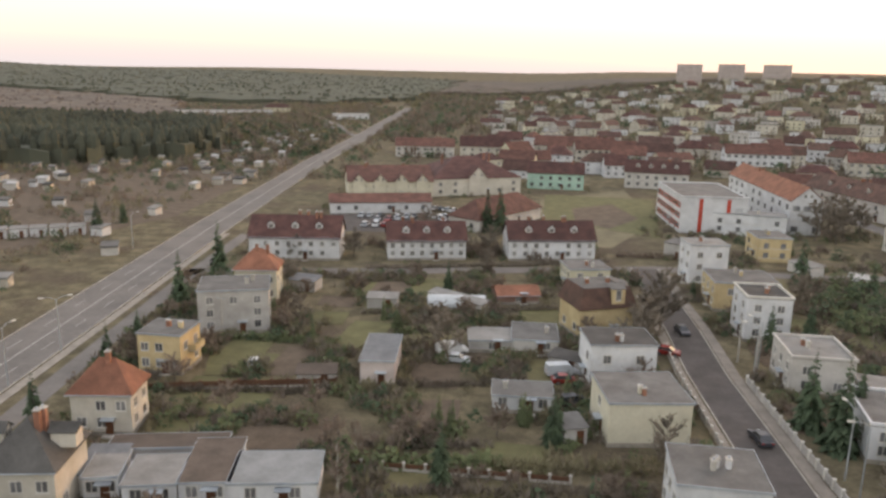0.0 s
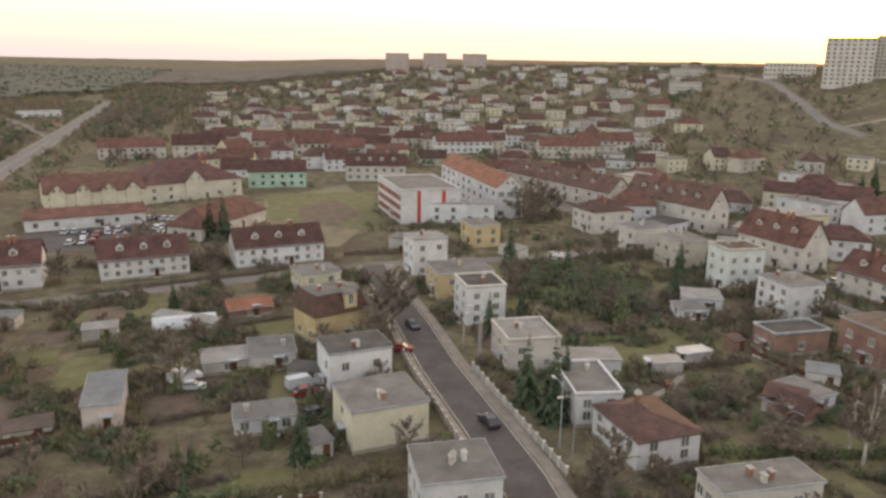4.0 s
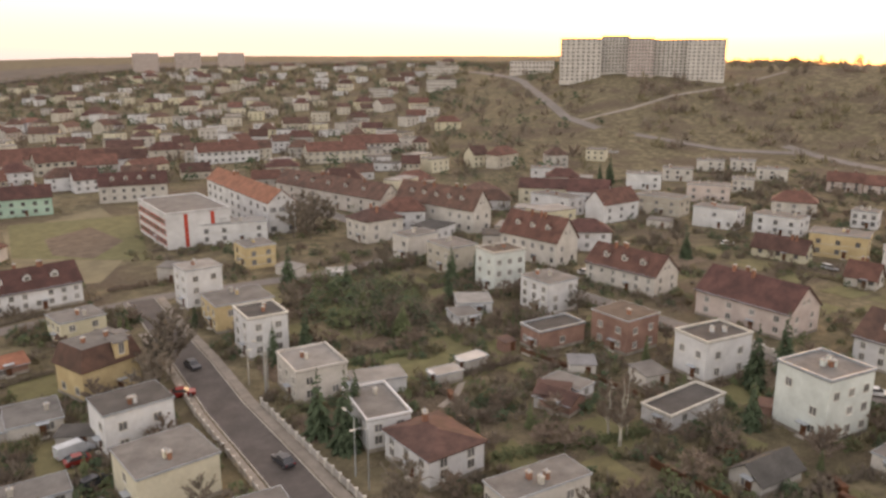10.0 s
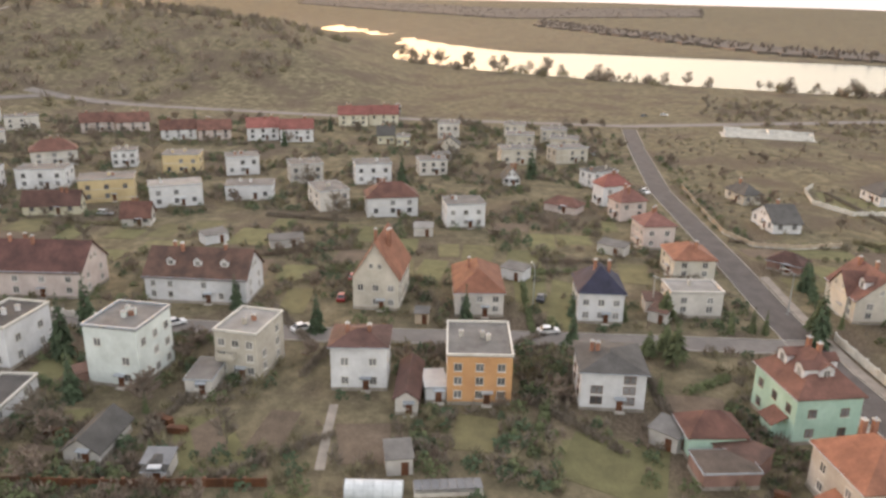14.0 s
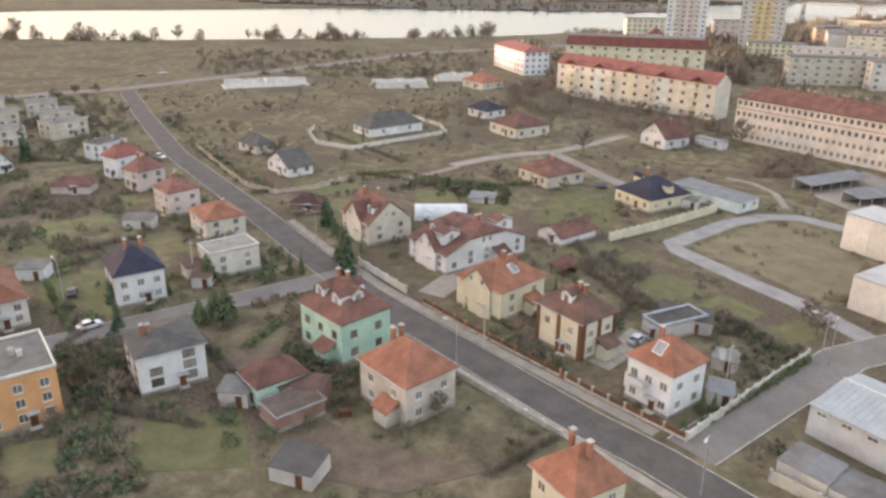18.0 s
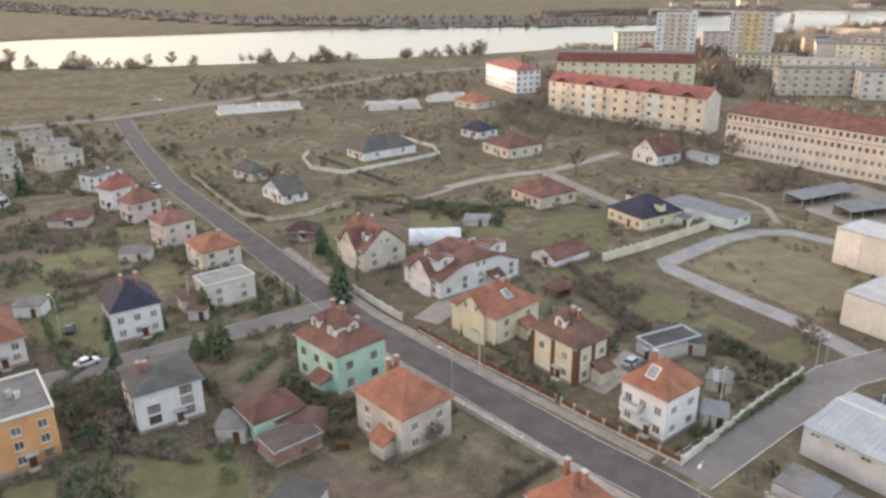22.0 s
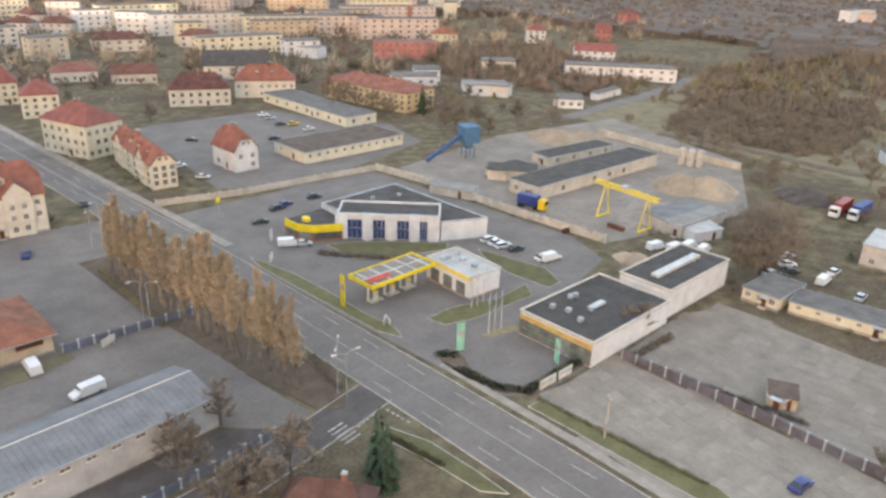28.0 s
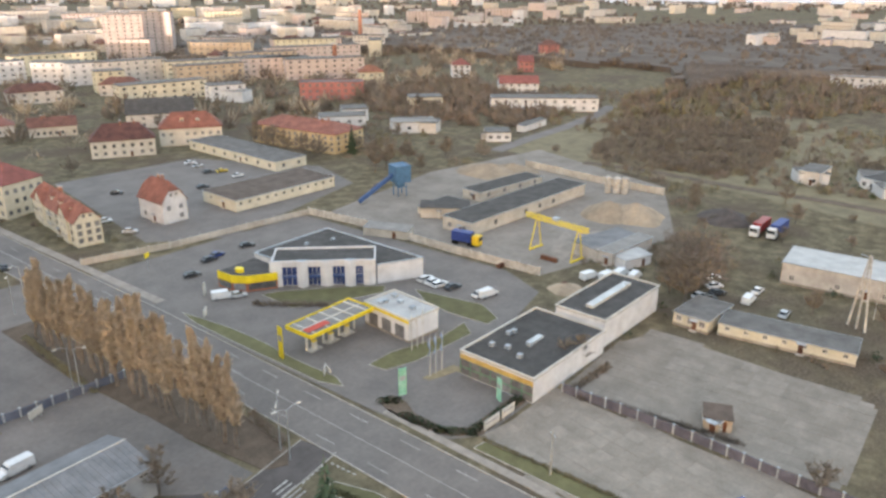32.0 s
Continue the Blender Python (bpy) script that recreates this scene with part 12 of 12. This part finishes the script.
def pylon(x, y, rot, h=17):
    e = thing("power_pylon", x, y, 0, rot, "concrete A-frame power pylon with stays", "pylon")
    for s in (-2.2, 0.0, 2.2):
        g = Geo()
        g.tube((s, 0, 0), (s * 0.1, 0, h), 0.28, 0.15, CONC, 8)
        part("leg", g, e)
    for z in (h * 0.55, h * 0.8):
        g = Geo()
        g.box(-2.4 * (1 - z / h) - 0.2, -0.1, z, 2.4 * (1 - z / h) + 0.2, 0.1, z + 0.2, CONC)
        part("brace", g, e)
    g = Geo()
    g.box(-2.4, -0.08, h - 0.6, 2.4, 0.08, h - 0.45, POLE)
    part("cross_arm", g, e)


def pole(x, y, h, label="wooden power pole with a cross-arm", name="power_pole"):
    e = thing(name, x, y, 0, (x * 37) % 90, label, "pole", "power poles")
    g = Geo()
    g.tube((0, 0, 0), (0, 0, h), 0.14, 0.09, CONC, 7)
    part("mast", g, e)
    g = Geo()
    g.box(-0.8, -0.05, h - 0.7, 0.8, 0.05, h - 0.58, POLE)
    part("cross_arm", g, e)


def board(x, y, rot, w, h, z, colour, label, name="billboard", legs=2):
    e = thing(name, x, y, 0, rot, label, "sign")
    g = Geo()
    g.box(-w / 2, -0.08, z, w / 2, 0.08, z + h, colour)
    part("panel", g, e)
    for i in range(legs):
        u = 0 if legs == 1 else -w * 0.35 + w * 0.7 * i / (legs - 1)
        g = Geo()
        g.tube((u, 0, 0), (u, 0, z), 0.08, 0.08, POLE, 6)
        part("leg", g, e)
    k = Geo()
    k.box(-w * 0.38, -0.1, z + h * 0.55, w * 0.38, -0.081, z + h * 0.72, mat("grey_letters", "8d8f92"))
    part("text_bar", k, e)
    return e


SAND = mat("sand", "8d7f6b", "75695a", scale=0.3, rough=1.0, bump=0.4)
DARKGRAVEL = mat("dark_gravel", "4e4844", "383432", scale=0.4, rough=1.0, bump=0.5)
FENCE = mat("dark_fence_mesh", "5a5860", "46444b", rough=0.9)
FENCEB = mat("blue_fence_panel", "575d6b", "484d59", rough=0.8)
SIGNGREEN = mat("green_sign", "8fb0a0", "5f9078", scale=0.8, rough=0.6)
FLAGBLUE = mat("blue_banner", "8d9db8", "75859f", rough=0.8)
lot = random.Random(6)
for row, turn in ((230.0, 82), (238.5, 264), (245.5, 84)):
    for k in range(12):
        if lot.random() < 0.5:
            car(-30 + 3.0 * k + lot.uniform(-0.3, 0.3), row + 0.5 * k * 0.2, turn + lot.uniform(-3, 3), lot.choice(("white", "silver", "dark", "dark", "red", "silver")), lot.choice(("car", "car", "estate")))
car(42.6, 92.3, 92, "dark", "car")
car(45.2, 135.3, -86, "dark", "car")
car(-30.1, 114.8, 102, "white", "car")
car(19.6, 103.1, 20, "dark", "estate")
car(19.5, 113.8, 10, "silver", "van")
car(19.5, 110.6, 1, "red", "car")
car(2.8, 118.5, -12, "silver", "car")
car(1.9, 122.5, 14, "white", "van")
car(39.3, 124.0, -22, "red", "car")
car(214.9, 128.2, -6, "white", "estate")
car(210.8, 94.0, -99, "silver", "estate")
car(134.6, 49.5, -57, "white", "car")
car(132.9, 24.6, -50, "white", "car")
car(148.5, 18.8, 1, "red", "car")
car(160.7, 17.6, 1, "red", "car")
car(132.5, -22.9, -80, "white", "car")
car(153.8, 133.2, -26, "silver", "car")
car(71.5, -98.9, -79, "silver", "car")
car(244.4, -71.0, -159, "white", "car")
car(417.1, -116.6, -63, "dark", "car")
car(421.3, -128.8, -113, "white", "car")
car(149.3, -23.7, -16, "dark", "car")
car(307.5, -66.6, -175, "silver", "car")
car(317.4, -66.5, -175, "dark", "car")
car(-15.8, -166.7, -101, "white", "car")
car(-27.1, -162.6, -106, "white", "car")
car(-30.7, -163.0, 176, "dark", "car")
car(-29.6, -126.3, -94, "white", "van")
car(-37.1, -126.4, -95, "white", "van")
car(-11.4, -127.0, -94, "silver", "van")
car(21.5, -123.4, -88, "blue", "car")
car(-54.3, -176.4, -113, "blue", "car")
car(-40.6, -113.0, 3, "white", "van")
car(-81.0, -145.2, -126, "white", "car")
car(47.3, -372.5, -87, "white", "car")
car(38.0, -371.5, -88, "white", "van")
car(34.5, -371.6, -89, "white", "car")
car(29.2, -372.4, -89, "white", "van")
car(25.1, -370.9, -90, "white", "car")
car(20.8, -370.7, -91, "white", "van")
car(13.3, -376.7, -92, "dark", "car")
car(7.8, -372.0, -92, "white", "van")
car(-37.9, -238.6, 170, "dark", "car")
car(-37.2, -230.0, 170, "silver", "car")
car(-33.1, -214.9, 170, "white", "car")
car(-30.9, -207.5, 169, "dark", "car")
car(-47.1, -247.7, 170, "dark", "car")
car(-48.5, -242.0, 170, "silver", "car")
car(-50.3, -248.5, 170, "white", "car")
car(-36.1, -266.0, 169, "dark", "car")
car(-101.3, -142.3, 149, "white", "van")
car(-103.9, -140.2, 149, "silver", "car")
car(-104.9, -159.6, 164, "dark", "car")
car(-127.5, -166.4, 162, "dark", "car")
car(-114.0, -165.2, 178, "dark", "car")
car(-117.4, -166.4, -173, "blue", "car")
car(-139.3, -111.7, 170, "white", "estate")
car(-138.9, -109.3, 173, "white", "car")
car(-138.7, -106.9, 169, "white", "estate")
car(-139.6, -103.6, 166, "dark", "car")
car(-139.9, -95.7, 173, "white", "car")
car(-141.1, -94.3, 168, "white", "van")
car(-176.3, -44.3, 179, "white", "van")
car(-183.5, -44.3, 176, "white", "car")
car(-173.5, -35.6, -179, "silver", "car")
car(-185.2, -55.9, 146, "white", "car")
car(-180.0, -53.7, 145, "white", "car")
car(-176.3, -51.6, 146, "dark", "car")
car(-171.7, -52.2, 144, "dark", "car")
car(-171.8, -54.4, 163, "silver", "car")
car(-166.2, -80.5, 163, "white", "van")
car(-169.0, -76.9, 170, "white", "van")
car(-172.7, -75.1, 179, "white", "van")
car(-173.2, -71.5, -178, "white", "van")
car(-114.3, -217.3, 168, "white", "car")
car(-113.7, -202.4, 141, "silver", "car")
car(-170.8, -243.4, 170, "dark", "car")
car(-173.8, -254.0, 170, "silver", "car")
car(-174.8, -240.5, 170, "yellow", "car")
car(-174.3, -230.0, 178, "white", "car")
car(-174.8, -260.5, 171, "white", "car")
car(-177.5, -216.3, 179, "silver", "van")
car(-156.6, -227.1, 168, "dark", "car")
car(-133.5, -243.5, 145, "dark", "car")
car(-77.8, -201.4, -102, "dark", "car")
car(-100.9, -22.4, 171, "blue", "car")
car(-15.2, 244.5, 91, "white", "car")
car(-12.4, 244.9, 90, "silver", "car")
car(-9.5, 245.2, 90, "dark", "car")
car(-6.7, 245.5, 89, "red", "car")
car(-3.8, 245.8, 88, "white", "car")
car(-0.9, 243.3, 89, "silver", "car")
car(1.9, 243.6, 88, "dark", "car")
car(4.8, 243.9, 88, "red", "car")
car(7.6, 244.2, 87, "white", "car")
car(-15.0, 241.7, 92, "silver", "car")
car(-5.3, 261.8, 21, "silver", "car")
car(-3.0, 260.6, 21, "white", "car")
car(-0.7, 259.4, 21, "dark", "car")
car(1.5, 258.3, 21, "silver", "car")
car(3.8, 257.1, 21, "white", "car")
car(-5.4, 246.9, 20, "dark", "car")
car(-3.2, 245.8, 20, "silver", "car")
car(-1.0, 244.7, 20, "white", "car")
car(1.1, 243.7, 20, "dark", "car")
e = lorry(5.6, -182.9, -176, "red", "white", 12.0, "articulated lorry with a white and yellow trailer and red cab")
for name, x0, x1, z1, colour in (("side_panel", -6.0, 3.4, 2.6, "yellow"), ("side_panel", 3.4, 6.0, 3.2, "orange")):
    for sy in (-1, 1):
        g = Geo()
        g.box(x0, min(sy * 1.252, sy * 1.27), 1.2, x1, max(sy * 1.252, sy * 1.27), z1, mat("lorry_paint_" + colour, *PAINTS[colour], rough=0.5))
        part(name, g, e, colour + " advertising panel")
lorry(-230.7, -57.4, -2, "white", "red", 9.0, "box lorry with a red tarpaulin parked in the yard")
lorry(-232.0, -52.7, -3, "white", "blue", 9.0, "box lorry with a blue tarpaulin parked in the yard")
lorry(-166.9, -120.7, 98, "yellow", "blue", 6.0, "blue tipper lorry with a yellow cab")
gantry_crane(-177.7, -103.0, -175.6, -89.1, 8.5)
silo(-193.6, -167.1)
pylon(-176.9, -21.5, 60)
heap(-218.8, -100.9, 9, 4.5, SAND, "heap of yellow-brown sand", 1)
heap(-221.9, -93.5, 9, 4.5, SAND, "heap of pale sand", 2)
heap(-237.4, -69.8, 8, 3.5, DARKGRAVEL, "heap of dark gravel", 3)
heap(-239.4, -161.0, 12, 3.4, SAND, "long heap of sand", 4)
heap(-246.3, -155.4, 9, 3, SAND, "heap of sand", 5)
heap(-156.5, -81.5, 4, 1.6, SAND, "small heap of rubble", 6)
street_lamp(-63.7, 119.7, 31, 9.0, True)
street_lamp(-64.4, 105.2, 74, 9.0, True)
street_lamp(-68.8, -82.4, 170, 9.0, True)
street_lamp(-67.1, -171.8, 60, 9.0, False)
street_lamp(51.5, 115.8, 130, 9.0, False)
street_lamp(48.6, 78.8, 175, 9.0, False)
street_lamp(48.3, -117.1, 24, 9.0, False)
street_lamp(40.3, -73.5, 110, 9.0, False)
street_lamp(47.6, -118.8, 110, 9.0, False)
street_lamp(-71.3, -175.9, 20, 9.0, False)
street_lamp(-69.5, -85.5, 45, 9.0, True)
street_lamp(-58.7, -127.5, 120, 9.0, False)
street_lamp(-67.5, -132.6, 145, 9.0, False)
street_lamp(-58.1, -128.9, 5, 9.0, False)
street_lamp(50.0, 113.6, 165, 9.0, False)
street_lamp(49.0, 82.9, 95, 9.0, False)
street_lamp(81.6, -66.4, 20, 9.0, False)
street_lamp(142.8, -73.9, 35, 9.0, False)
street_lamp(144.5, -21.3, 10, 9.0, False)
street_lamp(-81.6, 194.1, 60, 9.0, False)
pole(-90.8, -48.0, 8.0)
pole(109.9, 14.5, 8.0)
pole(53.4, -98.2, 8.0)
pole(85.9, -75.8, 8.0)
pole(-38.9, 127.8, 8.0)
pole(50.3, 121.1, 8.0)
pole(-151.7, -64.4, 8.0)
pole(-184.1, -19.3, 8.0)
pole(51.1, 115.6, 8.0)
pole(144.7, -46.2, 8.0)
fence("garden_wall", [(48.4, -81.5), (49.1, -90.6), (50.1, -103.3), (50.9, -118.2)], "white plastered garden wall along the side street", h=1.5, post=2.8, rail_m=TRIM_W, post_m=TRIM_W)
fence("garden_wall", [(108.2, -132.9), (107.0, -149.3), (106.7, -173.3)], "cream panel wall beside the yellow bungalow", h=2.2, post=2.4, rail_m=wall_m("lightyellow"), post_m=wall_m("lightyellow"))
fence("garden_fence", [(70.0, -79.6), (64.6, -79.9), (55.7, -80.8), (48.4, -81.6)], "garden fence with pale posts along the street", h=1.2, post=3.0, rail_m=FRAME_B, post_m=wall_m("sand"), solid=False)
fence("garden_fence", [(106.1, -77.4), (93.5, -77.8), (81.2, -78.8), (71.2, -79.6)], "garden fence with brick posts along the street", h=1.2, post=3.0, rail_m=FRAME_B, post_m=BRICKM, solid=False)
fence("garden_wall", [(130.2, -77.4), (111.8, -77.3)], "white garden wall along the street", h=1.6, post=4, rail_m=TRIM_W, post_m=TRIM_W)
fence("garden_fence", [(253.3, -86.2), (219.9, -82.5), (198.7, -81.1), (187.8, -84.8), (185.7, -95.9), (187.9, -108.2)], "fence with pale posts round the corner plot", h=1.3, post=3.2, rail_m=wall_m("sand"), post_m=wall_m("sand"), solid=False)
fence("garden_wall", [(255.5, -132.9), (248.7, -126.9), (233.0, -122.0), (219.1, -127.8), (219.6, -145.6), (220.4, -169.5), (232.8, -175.1), (256.5, -174.9)], "white wall with posts round the black-roofed villa", h=1.4, post=3.0, rail_m=TRIM_W, post_m=TRIM_W)
fence("garden_wall", [(81.9, -66.2), (69.6, -67.2), (59.6, -68.0)], "old grey plot wall along the street", h=1.0, post=3.5, rail_m=CONC, post_m=CONC)
fence("garden_fence", [(39.6, 126), (38.1, 115), (36.6, 92), (35.4, 78)], "low street wall with white posts", h=1.1, post=2.4, rail_m=wall_m("grey"), post_m=TRIM_W, solid=False)
fence("garden_fence", [(48.4, 112), (47.6, 100), (47, 90), (46.2, 76)], "low street wall with white posts", h=1.2, post=2.4, rail_m=wall_m("grey"), post_m=TRIM_W)
fence("garden_fence", [(139.2, 75.2), (136.1, 63.3), (134.5, 52.8)], "street fence with white posts", h=1.3, post=2.6, rail_m=wall_m("warm"), post_m=TRIM_W)
fence("garden_fence", [(99.5, 102.0), (100.7, 85.9), (100.9, 72.5)], "weathered wooden garden fence", h=1.2, post=2.6, rail_m=FRAME_B, post_m=FRAME_B, solid=False)
fence("garden_fence", [(84.0, 59.0), (83.4, 42.2), (83.9, 21.3)], "rusty brown garden fence", h=1.3, post=2.6, rail_m=DOOR, post_m=FRAME_B)
fence("yard_fence", [(-113.6, -58.7), (-113.6, -47.2), (-112.9, -30.9), (-111.7, -20.3), (-111.3, -8.0)], "dark mesh fence on concrete posts between the yards", h=1.8, post=3.0, rail_m=FENCE, post_m=POLE)
fence("yard_wall", [(-158.8, -175.1), (-160.9, -153.1), (-159.4, -118.9), (-160.0, -91.4)], "grey concrete panel wall of the plant", h=2.2, post=3.0, rail_m=CONC, post_m=CONC)
fence("yard_wall", [(-91.4, -188.4), (-113.4, -181.9), (-137.3, -178.8), (-158.8, -175.1)], "weathered panel wall of the depot", h=1.8, post=3.0, rail_m=wall_m("beige"), post_m=CONC)
fence("yard_wall", [(-255.8, -155.0), (-251.3, -122.4), (-250.5, -95.7)], "pale concrete wall behind the plant", h=2.5, post=3.5, rail_m=wall_m("beige"), post_m=CONC)
fence("yard_wall", [(27.0, -189.6), (-4.5, -187.1), (-26.4, -185.8)], "pale wall below the apartment block", h=1.5, post=4, rail_m=wall_m("warm"), post_m=CONC)
fence("yard_wall", [(36.6, -83.0), (14.9, -85.1), (-3.0, -85.3), (-20.9, -85.2)], "concrete panel wall behind the garages", h=1.8, post=3, rail_m=wall_m("beige"), post_m=CONC)
fence("yard_fence", [(38.0, -119.2), (31.7, -132.6), (22.7, -130.9), (5.8, -130.8)], "dark mesh fence of the works yard", h=1.8, post=3, rail_m=FENCE, post_m=POLE)
fence("yard_fence", [(-43.0, -128.7), (-56.3, -127.3), (-66.7, -126.4)], "blue mesh fence by the car park", h=1.6, post=2.6, rail_m=FENCEB, post_m=POLE)
fence("yard_fence", [(-28.2, -82.5), (-34.7, -82.3), (-44.9, -82.4), (-58.1, -83.2)], "blue panel fence with banners", h=1.5, post=2.6, rail_m=FENCEB, post_m=POLE)
fence("garden_fence", [(-43.9, 104.1), (-30.2, 106.1), (-15.8, 107.6)], "dark garden fence between plots", h=1.3, post=2.6, rail_m=FRAME_B, post_m=FRAME_B, solid=False)
fence("garden_fence", [(-11.9, 83.7), (3.6, 81.8), (15.5, 80.5)], "dark garden boundary fence between plots", h=1.0, post=2.6, rail_m=FRAME_B, post_m=CONC, solid=False)
board(-95.6, -62.2, 177, 4.2, 1.7, 0.7, TRIM_W, "low white sign board by the retail forecourt", "billboard", 2)
board(-100.2, -61.9, 177, 3.6, 1.7, 0.7, TRIM_W, "low white sign board by the retail forecourt", "billboard", 2)
board(-94.0, -80.6, 150, 1.5, 5.5, 0.5, SIGNGREEN, "green and white price pylon", "sign_pylon", 1)
board(-91.1, -97.7, 40, 2.6, 1.0, 0.6, TRIM_W, "white sign board on the verge", "billboard", 2)
board(-92.4, -136.9, 40, 2.6, 1.6, 0.6, TRIM_W, "white sign board on the verge", "billboard", 2)
board(-90.3, -109.2, 80, 1.6, 6.8, 0.1, YEL, "tall yellow petrol station pylon", "sign_pylon", 1)
board(-99.5, -147.0, 30, 1.2, 3.0, 0.3, TRIM_W, "white totem sign on the forecourt verge", "totem_sign", 1)
board(-100.6, -172.1, 30, 2.0, 1.2, 3.5, YEL, "yellow sign on a pole", "pole_sign", 1)
board(-91.9, -97.7, 70, 2.6, 0.9, 0.5, TRIM_W, "white sign board on the verge", "billboard", 2)
board(-49.7, -125.4, 20, 3.0, 1.4, 0.6, TRIM_W, "white board on the car park fence", "billboard", 2)
board(-103.3, -65.9, 65, 1.4, 4.5, 0.5, SIGNGREEN, "green and white totem sign by the shop", "totem_sign", 1)
board(25.4, -191.2, -6, 7, 2.0, 0.9, TRIM_W, "white advertising hoarding on the block wall", "billboard", 2)
board(17.6, -189.6, -6, 3, 2.0, 0.9, YEL, "yellow advertising panel on the block wall", "billboard", 2)
board(-4.4, -185.2, -6, 8, 2.0, 0.9, TRIM_W, "white advertising hoarding on the block wall", "billboard", 2)
board(-10.7, -184.0, -6, 6, 2.0, 0.9, TRIM_W, "pale advertising hoarding on the block wall", "billboard", 2)
flag_mast(-108.8, -90.8, 8.5, TRIM_W, 0)
flag_mast(-110.4, -90.7, 8.5, TRIM_W, 1)
flag_mast(-112.5, -90.9, 8.5, TRIM_W, 2)
flag_mast(-103.2, -81.6, 8.5, FLAGBLUE, 3)
flag_mast(-104.6, -81.3, 8.5, FLAGBLUE, 4)
flag_mast(-106.3, -81.1, 8.5, FLAGBLUE, 5)
